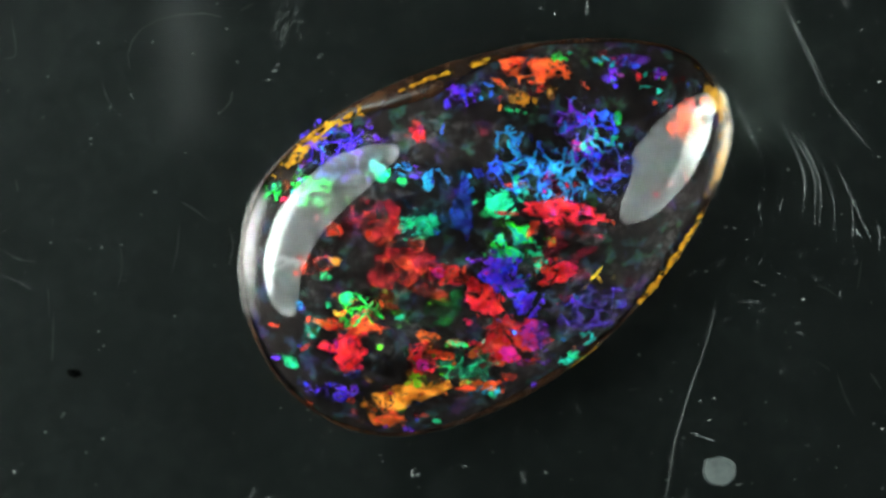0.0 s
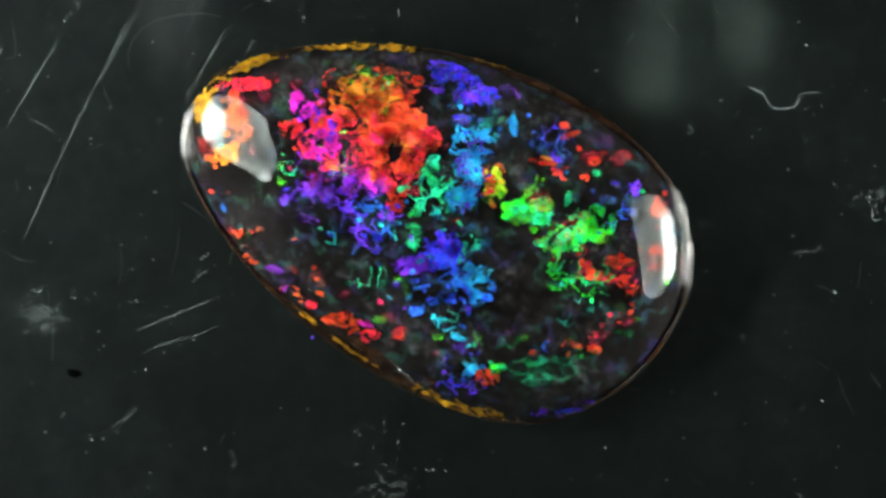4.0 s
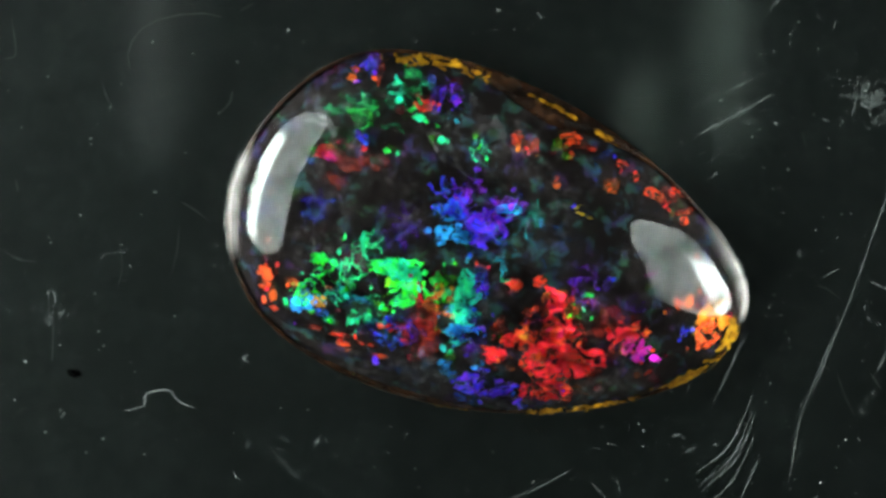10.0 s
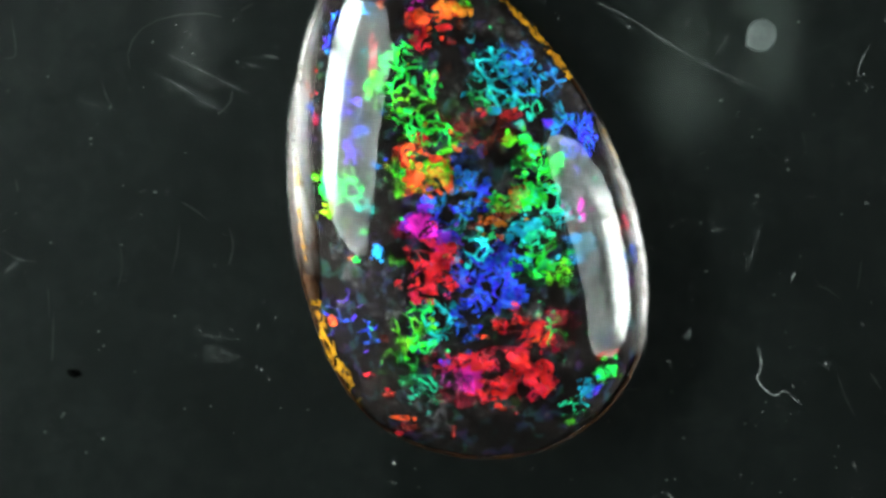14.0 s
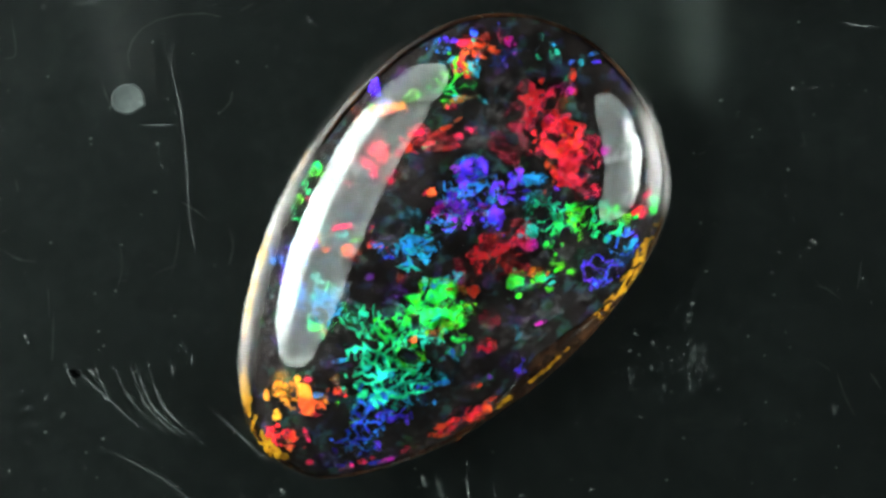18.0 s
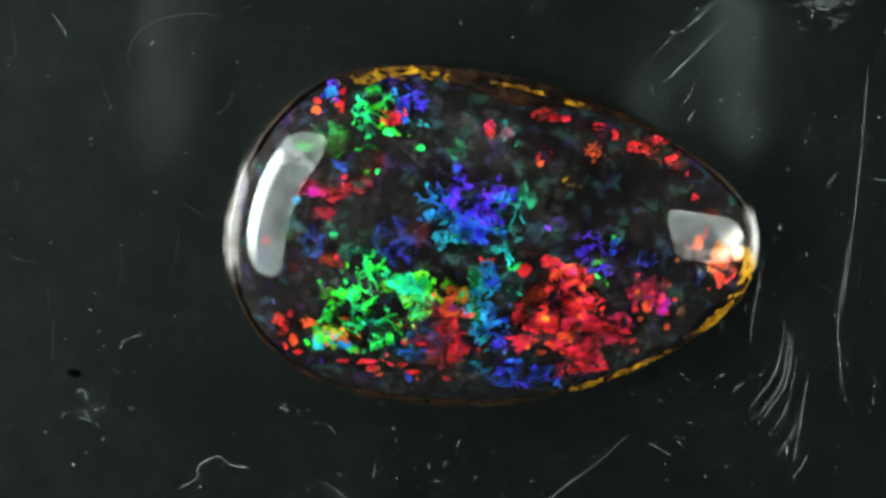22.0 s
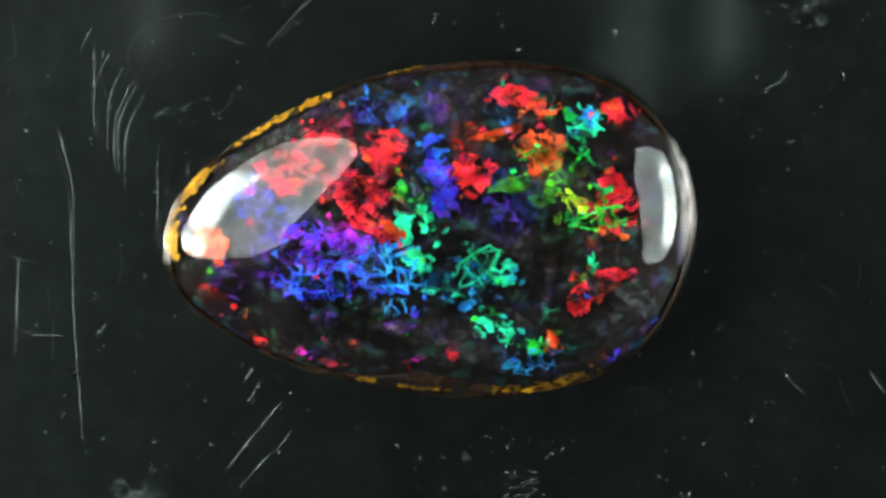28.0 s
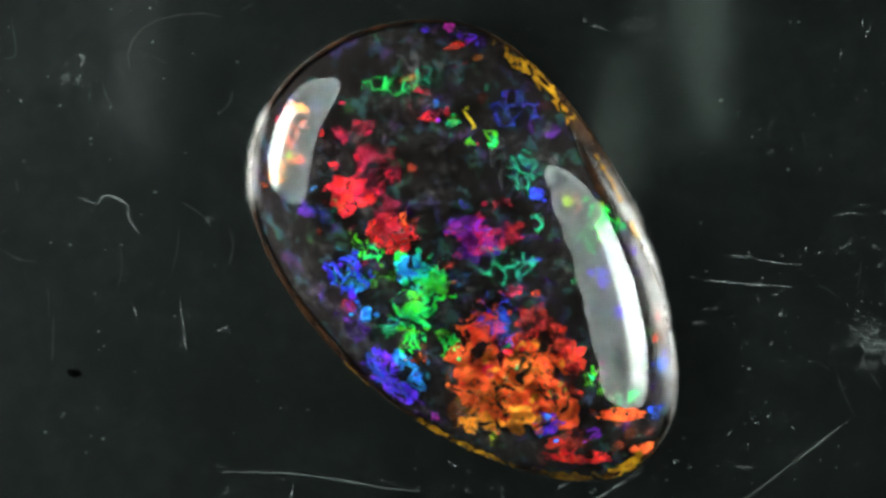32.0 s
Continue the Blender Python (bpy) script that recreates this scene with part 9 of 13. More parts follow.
flake(1.51, -1.22, 0.44, 0.29, 17, 0.655, 343, 1, 'b')
flake(1.88, -1.63, 0.29, 0.38, 17, 0.655, 343, 1, 'n')
flake(0.89, -0.57, 0.21, 0.26, 17, 0.655, 343, 1, 'b')
flake(1.57, -2.23, 0.50, 0.29, 17, 0.655, 343, 1, 'n')
flake(2.49, -1.98, 0.21, 0.15, 17, 0.510, 343, 1, 'b')
flake(2.41, -1.48, 0.18, 0.13, 17, 0.600, 343, 1, 'b')
flake(2.58, 0.59, 0.38, 0.35, 17, 0.014, 343, 1, 'b')
flake(2.85, 0.51, 0.53, 0.47, 17, 0.997, 343, 1, 'm')
flake(2.55, -0.08, 0.44, 0.32, 17, 0.997, 343, 1, 'm')
flake(3.26, 0.79, 0.44, 0.24, 17, 0.997, 343, 1, 'm')
flake(2.93, 0.78, 0.26, 0.32, 17, 0.014, 343, 1, 'b')
flake(3.06, 0.90, 0.24, 0.21, 17, 0.890, 343, 1, 'b')
flake(3.99, 0.58, 0.21, 0.15, 17, 0.997, 343, 1, 'b')
flake(4.06, 0.60, 0.15, 0.12, 17, 0.014, 343, 1, 'b')
flake(3.51, 0.53, 0.44, 0.07, 32, 0.997, 343, 1, 'b')
flake(3.00, 0.05, 0.59, 0.24, 17, 0.997, 343, 1, 'm')
flake(2.94, -0.82, 0.44, 0.24, 17, 0.997, 343, 1, 'm')
flake(3.33, -0.97, 0.38, 0.21, 17, 0.997, 343, 1, 'm')
flake(2.49, -0.43, 0.24, 0.24, 17, 0.997, 343, 1, 'm')
flake(3.45, -0.34, 0.38, 0.12, 17, 0.997, 343, 1, 'm')
flake(3.46, -1.11, 0.10, 0.10, 17, 0.050, 343, 1, 'b')
flake(2.39, -0.63, 0.38, 0.18, 17, 0.997, 343, 1, 'm')
flake(2.97, -1.68, 0.21, 0.09, 17, 0.997, 343, 1, 'b')
flake(4.77, -1.24, 0.24, 0.10, 17, 0.997, 343, 1, 'b')
flake(1.71, 0.75, 0.18, 0.07, 17, 0.997, 343, 1, 'b')
flake(2.72, -1.66, 0.13, 0.13, 17, 0.997, 343, 1, 'b')
flake(0.70, -1.54, 0.29, 0.32, 17, 0.014, 343, 1, 'b')
flake(1.00, -1.71, 0.29, 0.29, 17, 0.997, 343, 1, 'b')
flake(0.41, -1.38, 0.24, 0.21, 17, 0.997, 343, 1, 'b')
flake(1.05, -1.61, 0.12, 0.21, 17, 0.014, 343, 1, 'b')
flake(0.57, -2.18, 0.15, 0.12, 17, 0.997, 343, 1, 'b')
flake(1.07, -2.72, 0.65, 0.53, 17, 0.997, 343, 0.59, 'm')
flake(1.52, -3.13, 0.53, 0.29, 17, 0.997, 343, 1, 'm')
flake(0.91, -3.29, 0.38, 0.32, 17, 0.997, 343, 0.59, 'm')
flake(0.56, -2.69, 0.21, 0.21, 17, 0.997, 343, 1, 'b')
flake(1.93, -3.38, 0.29, 0.13, 17, 0.997, 343, 1, 'b')
flake(-0.62, -2.04, 0.68, 0.35, 17, 0.415, 343, 0.6, 'b')
flake(-0.54, -1.76, 0.24, 0.18, 17, 0.350, 343, 0.7, 'b')
flake(-0.11, -1.54, 0.18, 0.18, 17, 0.415, 343, 0.7, 'b')
flake(-1.85, -2.01, 0.47, 0.38, 17, 0.350, 343, 1, 'n')
flake(-2.19, -1.70, 0.38, 0.26, 17, 0.350, 343, 1, 'n')
flake(-2.59, -2.00, 0.38, 0.29, 17, 0.350, 343, 1, 'n')
flake(-2.20, -2.21, 0.29, 0.21, 17, 0.997, 343, 1, 'm')
flake(-2.41, -2.61, 0.21, 0.12, 17, 0.997, 343, 1, 'b')
flake(-1.41, -2.12, 0.21, 0.21, 17, 0.350, 343, 1, 'b')
flake(-1.04, -1.17, 0.15, 0.15, 17, 0.350, 343, 1, 'b')
flake(-0.95, -1.22, 0.07, 0.12, 17, 0.240, 343, 1, 'b')
flake(-2.78, -1.64, 0.38, 0.13, 17, 0.350, 343, 1, 'n')
flake(-3.33, -1.74, 0.18, 0.12, 17, 0.350, 343, 1, 'b')
flake(-2.46, -1.37, 0.12, 0.07, 17, 0.350, 343, 1, 'b')
flake(-2.32, -2.92, 0.18, 0.21, 17, 0.350, 343, 1, 'b')
flake(-1.76, -3.16, 0.35, 0.21, 17, 0.350, 343, 1, 'n')
flake(-1.39, -3.30, 0.29, 0.21, 17, 0.415, 343, 1, 'n')
flake(-1.66, -3.22, 0.18, 0.18, 17, 0.600, 343, 1, 'b')
flake(-0.94, -3.16, 0.21, 0.15, 57, 0.350, 343, 1, 'b')
flake(-1.50, -4.03, 0.38, 0.29, 17, 0.050, 343, 1, 'b')
flake(-1.20, -3.93, 0.29, 0.24, 17, 0.014, 343, 1, 'b')
flake(-1.58, -4.32, 0.38, 0.18, 17, 0.014, 343, 1, 'm')
flake(-1.25, -4.31, 0.29, 0.21, 17, 0.350, 343, 1, 'b')
flake(-1.59, -4.57, 0.15, 0.12, 17, 0.240, 343, 1, 'b')
flake(-1.68, -4.82, 0.18, 0.09, 17, 0.350, 343, 1, 'b')
flake(-1.21, -4.75, 0.21, 0.06, 17, 0.655, 343, 1, 'b')
flake(-1.56, -5.25, 0.24, 0.09, 57, 0.683, 343, 1, 'b')
flake(-0.45, -3.70, 0.18, 0.38, 17, 0.350, 343, 0.6, 'n')
flake(0.21, -3.68, 0.29, 0.35, 17, 0.350, 343, 0.6, 'n')
flake(-0.85, -4.00, 0.18, 0.29, 17, 0.050, 343, 0.6, 'm')
flake(0.38, -3.18, 0.21, 0.06, 17, 0.997, 343, 1, 'b')
flake(-0.04, -2.87, 0.29, 0.06, 17, 0.997, 343, 1, 'b')
flake(-0.05, -4.48, 0.15, 0.06, 17, 0.997, 343, 1, 'b')
flake(-2.18, -4.53, 0.21, 0.18, 17, 0.997, 343, 1, 'm')
flake(-2.65, -4.61, 0.24, 0.18, 17, 0.997, 343, 1, 'm')
flake(-2.02, -4.21, 0.15, 0.15, 17, 0.014, 343, 1, 'b')
flake(-2.87, -3.28, 0.18, 0.12, 17, 0.997, 343, 1, 'b')
flake(-3.29, -2.99, 0.29, 0.38, 17, 0.997, 343, 0.42, 'm')
flake(-2.68, -2.53, 0.29, 0.29, 17, 0.997, 343, 1, 'm')
flake(-3.85, -2.76, 0.15, 0.13, 17, 0.997, 343, 1, 'b')
flake(-3.64, -4.07, 0.15, 0.15, 17, 0.683, 343, 1, 'b')
flake(-3.81, -2.91, 0.12, 0.12, 17, 0.600, 343, 1, 'b')
flake(-3.54, -2.99, 0.07, 0.12, 17, 0.683, 343, 1, 'b')
flake(-3.31, -3.77, 0.12, 0.09, 17, 0.890, 343, 1, 'b')
flake(-3.11, -4.78, 0.12, 0.15, 17, 0.997, 343, 1, 'b')
flake(-3.59, -4.23, 0.29, 0.21, 17, 0.655, 343, 0.5, 'n')
flake(2.53, 1.56, 0.53, 0.24, 17, 0.683, 343, 0.7, 'n')
flake(3.19, 2.08, 0.38, 0.32, 17, 0.683, 343, 1, 'n')
flake(3.45, 1.75, 0.38, 0.21, 17, 0.655, 343, 1, 'n')
flake(1.94, 1.87, 0.29, 0.21, 17, 0.655, 343, 1, 'n')
flake(3.94, 2.29, 0.38, 0.24, 17, 0.683, 343, 0.5, 'n')
flake(2.71, 0.96, 0.38, 0.13, 17, 0.655, 343, 0.5, 'n')
flake(4.38, 1.43, 0.38, 0.18, 17, 0.655, 343, 0.4, 'n')
flake(4.47, 0.62, 0.35, 0.21, 17, 0.683, 343, 0.4, 'n')
flake(3.52, -2.07, 0.59, 0.24, 17, 0.655, 343, 0.6, 'n')
flake(2.95, -2.39, 0.44, 0.29, 17, 0.655, 343, 0.6, 'n')
flake(2.91, -2.77, 0.24, 0.12, 17, 0.655, 343, 1, 'b')
flake(3.81, -2.45, 0.29, 0.15, 17, 0.683, 343, 1, 'n')
flake(4.30, -1.88, 0.21, 0.09, 17, 0.655, 343, 1, 'b')
flake(2.08, -2.80, 0.21, 0.44, 17, 0.600, 343, 0.4, 'n')
flake(-3.77, 0.26, 0.07, 0.13, 17, 0.655, 343, 1, 'b')
flake(-3.78, -0.07, 0.07, 0.12, 17, 0.350, 343, 1, 'b')
flake(-3.18, 0.21, 0.10, 0.07, 17, 0.014, 343, 1, 'b')
flake(-3.25, 0.43, 0.59, 0.44, 17, 0.997, 343, 0.26, 'm')
flake(-3.95, -0.78, 0.38, 0.44, 17, 0.997, 343, 0.26, 'm')
flake(3.29, 2.27, 0.21, 0.15, 17, 0.350, 343, 0.5, 'n')
flake(3.08, 2.69, 0.10, 0.10, 17, 0.997, 343, 1, 'b')
flake(2.82, 2.21, 0.21, 0.07, 17, 0.683, 343, 1, 'b')
flake(6.03, 3.17, 0.29, 0.29, 17, 0.997, 343, 0.68, 'b')
flake(6.26, 2.98, 0.24, 0.21, 17, 0.014, 343, 1, 'b')
flake(6.11, 2.99, 0.12, 0.12, 17, 0.240, 343, 1, 'b')
flake(-3.25, -2.55, 0.13, 0.13, 17, 0.997, 343, 1, 'b')
flake(-1.12, -0.37, 0.29, 0.59, 17, 0.997, 343, 0.21, 'm')
flake(-3.77, -1.38, 0.44, 0.38, 17, 0.683, 343, 0.3, 'n')
flake(5.04, 1.45, 0.18, 0.13, 17, 0.350, 343, 0.5, 'b')
# the orientation that flashes near 326 degrees of turn
flake(-5.23, 1.43, 0.18, 0.29, 34, 0.683, 326, 1, 'b')
flake(-5.19, 1.31, 0.18, 0.21, 34, 0.600, 326, 1, 'b')
flake(-3.20, 2.09, 0.32, 0.32, 34, 0.655, 326, 1, 'b')
flake(-3.11, 2.51, 0.29, 0.24, 34, 0.683, 326, 1, 'b')
flake(-3.52, 2.42, 0.18, 0.29, 34, 0.655, 326, 1, 'n')
flake(-2.82, 2.08, 0.21, 0.15, 34, 0.510, 326, 1, 'b')
flake(-3.55, 1.76, 0.26, 0.32, 34, 0.014, 326, 1, 'm')
flake(-3.44, 1.75, 0.21, 0.24, 34, 0.997, 326, 1, 'b')
flake(-4.03, 1.35, 0.38, 0.38, 34, 0.350, 326, 0.8, 'n')
flake(-4.02, 1.90, 0.38, 0.29, 34, 0.350, 326, 1, 'n')
flake(-4.32, 1.51, 0.29, 0.32, 34, 0.415, 326, 1, 'n')
flake(-3.30, 1.39, 0.21, 0.12, 34, 0.350, 326, 1, 'b')
flake(-4.86, 1.32, 0.09, 0.35, 34, 0.997, 326, 1, 'b')
flake(-5.45, 0.91, 0.12, 0.09, 34, 0.997, 326, 1, 'b')
flake(-5.32, 0.72, 0.13, 0.13, 34, 0.014, 326, 1, 'b')
flake(-2.33, 1.49, 0.12, 0.09, 34, 0.350, 326, 1, 'b')
flake(-4.32, 2.06, 0.21, 0.09, 34, 0.350, 326, 1, 'b')
flake(-3.72, 2.29, 0.15, 0.18, 34, 0.600, 326, 1, 'b')
flake(-1.06, 3.00, 0.15, 0.21, 34, 0.997, 326, 1, 'b')
flake(0.60, 3.15, 0.15, 0.15, 34, 0.997, 326, 1, 'm')
flake(0.62, 2.98, 0.10, 0.10, 34, 0.014, 326, 1, 'b')
flake(-0.56, 3.20, 0.21, 0.38, 34, 0.510, 326, 0.4, 'n')
flake(-0.20, 3.08, 0.18, 0.12, 34, 0.415, 326, 0.4, 'n')
flake(-0.15, 4.01, 0.18, 0.09, 34, 0.997, 326, 1, 'b')
flake(0.29, 4.20, 0.21, 0.09, 34, 0.997, 326, 1, 'm')
flake(0.56, 4.37, 0.15, 0.09, 34, 0.997, 326, 1, 'b')
flake(1.48, 4.70, 0.18, 0.09, 34, 0.997, 326, 1, 'b')
flake(1.93, 4.74, 0.15, 0.15, 34, 0.997, 326, 1, 'b')
flake(2.72, 4.85, 0.38, 0.15, 34, 0.997, 326, 1, 'm')
flake(3.06, 5.23, 0.32, 0.15, 34, 0.997, 326, 1, 'm')
flake(3.03, 4.96, 0.29, 0.12, 34, 0.014, 326, 1, 'm')
flake(3.64, 5.06, 0.38, 0.10, 59, 0.997, 326, 1, 'm')
flake(1.67, 4.11, 0.21, 0.21, 34, 0.014, 326, 1, 'm')
flake(-0.46, 1.08, 0.68, 0.38, 34, 0.683, 326, 1, 'b')
flake(-0.93, 0.67, 0.53, 0.35, 34, 0.655, 326, 1, 'n')
flake(0.08, 0.97, 0.50, 0.24, 9, 0.683, 326, 1, 'b')
flake(-1.28, 0.62, 0.29, 0.38, 34, 0.655, 326, 1, 'n')
flake(0.24, 1.72, 0.38, 0.24, 34, 0.683, 326, 1, 'b')
flake(-0.93, 1.23, 0.38, 0.26, 34, 0.683, 326, 1, 'n')
flake(0.06, 0.59, 0.59, 0.32, 34, 0.655, 326, 0.8, 'b')
flake(0.49, 0.50, 0.53, 0.24, 34, 0.655, 326, 0.7, 'b')
flake(-0.07, -0.06, 0.29, 0.21, 34, 0.415, 326, 0.6, 'b')
flake(-1.15, 0.15, 0.15, 0.21, 34, 0.600, 326, 1, 'b')
flake(-1.32, 0.69, 0.12, 0.15, 34, 0.600, 326, 1, 'b')
flake(0.71, 1.02, 0.59, 0.74, 34, 0.510, 326, 0.3, 'n')
flake(0.80, 2.00, 0.35, 0.44, 34, 0.415, 326, 0.35, 'n')
flake(4.80, 4.54, 0.12, 0.09, 34, 0.997, 326, 1, 'b')
flake(5.58, 3.57, 0.12, 0.21, 34, 0.014, 326, 1, 'b')
flake(1.24, -0.33, 0.21, 0.29, 34, 0.655, 326, 1, 'b')
flake(1.02, -0.28, 0.24, 0.24, 34, 0.600, 326, 1, 'b')
flake(1.44, -0.77, 0.38, 0.41, 34, 0.600, 326, 1, 'b')
flake(1.87, -1.26, 0.32, 0.47, 34, 0.600, 326, 1, 'b')
flake(2.14, -1.09, 0.21, 0.21, 34, 0.655, 326, 1, 'b')
flake(1.89, -1.85, 0.24, 0.38, 34, 0.600, 326, 1, 'n')
flake(1.23, 0.24, 0.29, 0.29, 34, 0.510, 326, 1, 'n')
flake(2.29, -1.59, 0.38, 0.32, 34, 0.655, 326, 0.6, 'n')
flake(1.56, 0.17, 0.18, 0.12, 34, 0.350, 326, 1, 'n')
flake(-1.48, -1.03, 0.59, 0.74, 34, 0.655, 326, 0.25, 'n')
flake(-3.29, -2.29, 0.29, 0.53, 34, 0.655, 326, 0.3, 'n')
flake(-3.85, -0.17, 0.18, 0.13, 34, 0.683, 326, 1, 'b')
flake(-2.93, 0.28, 0.12, 0.10, 34, 0.350, 326, 1, 'b')
flake(-3.64, -0.34, 0.09, 0.07, 34, 0.997, 326, 1, 'b')
flake(-1.60, -2.27, 0.38, 0.44, 34, 0.350, 326, 1, 'n')
flake(-1.65, -1.91, 0.44, 0.38, 34, 0.350, 326, 1, 'n')
flake(-0.57, -1.84, 0.50, 0.29, 34, 0.415, 326, 1, 'b')
flake(-0.74, -1.86, 0.44, 0.21, 34, 0.350, 326, 1, 'b')
flake(-0.14, -1.64, 0.24, 0.29, 34, 0.350, 326, 1, 'b')
flake(-1.51, -2.98, 0.53, 0.32, 34, 0.350, 326, 1, 'n')
flake(-1.79, -2.98, 0.38, 0.18, 34, 0.350, 326, 1, 'b')
flake(-1.29, -3.02, 0.38, 0.24, 34, 0.350, 326, 1, 'n')
flake(-1.88, -3.84, 0.21, 0.18, 34, 0.350, 326, 1, 'b')
flake(-1.15, -3.22, 0.35, 0.18, 34, 0.415, 326, 1, 'n')
flake(-1.45, -3.93, 0.59, 0.32, 34, 0.350, 326, 1, 'n')
flake(-1.61, -4.26, 0.29, 0.21, 34, 0.240, 326, 1, 'b')
flake(-1.65, -4.49, 0.21, 0.15, 34, 0.350, 326, 1, 'b')
flake(-1.31, -4.14, 0.26, 0.15, 34, 0.050, 326, 1, 'm')
flake(-0.76, -3.25, 0.32, 0.15, 34, 0.415, 326, 1, 'n')
flake(-1.04, -4.26, 0.21, 0.12, 34, 0.600, 326, 1, 'b')
flake(-1.26, -4.95, 0.18, 0.15, 54, 0.683, 326, 1, 'b')
flake(-1.68, -4.73, 0.09, 0.15, 34, 0.655, 326, 1, 'b')
flake(-1.82, -3.50, 0.15, 0.13, 34, 0.350, 326, 1, 'b')
flake(-1.45, -3.63, 0.18, 0.06, 34, 0.014, 326, 1, 'b')
flake(-0.33, -3.75, 0.15, 0.29, 34, 0.350, 326, 1, 'n')
flake(0.11, -2.15, 0.29, 0.38, 34, 0.415, 326, 0.5, 'n')
flake(-0.28, -3.11, 0.35, 0.38, 34, 0.350, 326, 0.5, 'n')
flake(-0.10, -3.39, 0.12, 0.21, 34, 0.350, 326, 1, 'b')
flake(-0.76, -4.26, 0.18, 0.12, 34, 0.350, 326, 1, 'b')
flake(1.24, -2.28, 0.44, 0.47, 34, 0.997, 326, 0.51, 'b')
flake(1.59, -2.66, 0.38, 0.38, 34, 0.997, 326, 0.51, 'm')
flake(1.04, -1.72, 0.24, 0.13, 34, 0.014, 326, 1, 'b')
flake(0.60, -1.33, 0.15, 0.24, 34, 0.014, 326, 1, 'b')
flake(0.90, -1.23, 0.18, 0.24, 34, 0.050, 326, 0.8, 'm')
flake(0.74, -1.82, 0.18, 0.21, 34, 0.014, 326, 1, 'b')
flake(1.29, -1.65, 0.24, 0.07, 34, 0.997, 326, 1, 'b')
flake(0.26, -1.66, 0.10, 0.10, 34, 0.014, 326, 1, 'b')
flake(0.84, -0.02, 0.21, 0.12, 34, 0.997, 326, 1, 'b')
flake(0.70, -3.04, 0.15, 0.06, 34, 0.997, 326, 1, 'b')
flake(0.60, -3.31, 0.38, 0.29, 34, 0.655, 326, 0.5, 'n')
flake(0.25, -3.35, 0.29, 0.18, 34, 0.415, 326, 0.5, 'n')
flake(0.45, -3.94, 0.26, 0.07, 34, 0.997, 326, 1, 'b')
flake(0.99, -3.89, 0.21, 0.07, 34, 0.997, 326, 1, 'b')
flake(3.00, 0.84, 0.38, 0.32, 34, 0.014, 326, 1, 'b')
flake(3.37, 0.99, 0.38, 0.29, 34, 0.997, 326, 1, 'b')
flake(3.21, 0.40, 0.65, 0.24, 34, 0.997, 326, 1, 'm')
flake(3.71, 0.23, 0.44, 0.32, 34, 0.997, 326, 1, 'm')
flake(4.19, 0.64, 0.21, 0.18, 34, 0.997, 326, 1, 'b')
flake(3.24, -0.07, 0.44, 0.21, 34, 0.997, 326, 1, 'm')
flake(4.01, 0.62, 0.21, 0.21, 34, 0.014, 326, 1, 'b')
flake(3.28, -0.54, 0.32, 0.32, 34, 0.997, 326, 1, 'm')
flake(3.93, -0.63, 0.24, 0.12, 34, 0.014, 326, 1, 'b')
flake(4.26, -0.01, 0.38, 0.24, 34, 0.997, 326, 1, 'm')
flake(2.98, -0.94, 0.21, 0.13, 34, 0.997, 326, 1, 'b')
flake(3.21, -1.40, 0.29, 0.10, 59, 0.014, 326, 1, 'b')
flake(3.62, -1.44, 0.18, 0.09, 34, 0.014, 326, 1, 'b')
flake(2.53, -0.83, 0.21, 0.21, 34, 0.997, 326, 1, 'm')
flake(4.64, -0.81, 0.47, 0.32, 34, 0.997, 326, 1, 'm')
flake(5.18, -1.01, 0.44, 0.15, 34, 0.997, 326, 1, 'm')
flake(4.76, -1.26, 0.29, 0.18, 34, 0.997, 326, 1, 'm')
flake(3.94, -0.93, 0.32, 0.18, 34, 0.997, 326, 1, 'm')
flake(1.93, 0.32, 0.18, 0.18, 34, 0.997, 326, 1, 'm')
flake(2.32, 0.86, 0.18, 0.18, 34, 0.997, 326, 1, 'b')
flake(4.58, 0.09, 0.44, 0.15, 34, 0.997, 326, 1, 'm')
flake(4.99, 0.34, 0.38, 0.18, 34, 0.997, 326, 0.59, 'm')
flake(2.78, -1.47, 0.24, 0.06, 34, 0.997, 326, 1, 'b')
flake(3.17, -0.51, 0.12, 0.09, 34, 0.050, 326, 1, 'b')
flake(5.55, 1.48, 0.35, 0.32, 34, 0.014, 326, 1, 'b')
flake(5.67, 1.45, 0.26, 0.29, 34, 0.997, 326, 1, 'b')
flake(5.39, 1.29, 0.13, 0.18, 34, 0.014, 326, 1, 'b')
flake(4.66, 1.90, 0.10, 0.07, 34, 0.997, 326, 1, 'b')
flake(5.17, 1.05, 0.10, 0.10, 34, 0.997, 326, 1, 'b')
flake(5.47, 0.22, 0.29, 0.21, 34, 0.997, 326, 0.59, 'm')
flake(6.24, 1.09, 0.09, 0.09, 34, 0.014, 326, 1, 'b')
flake(3.59, -2.08, 0.59, 0.10, 34, 0.655, 326, 1, 'b')
flake(4.15, -2.05, 0.59, 0.13, 34, 0.655, 326, 1, 'n')
flake(3.85, -2.46, 0.38, 0.12, 34, 0.683, 326, 1, 'n')
flake(3.17, -2.04, 0.24, 0.09, 34, 0.655, 326, 1, 'b')
flake(2.48, -1.87, 0.21, 0.13, 34, 0.683, 326, 1, 'b')
flake(3.15, 1.88, 0.35, 0.44, 34, 0.683, 326, 0.6, 'n')
flake(3.61, 2.18, 0.12, 0.24, 34, 0.655, 326, 1, 'b')
flake(3.70, 1.48, 0.38, 0.18, 34, 0.683, 326, 0.5, 'n')
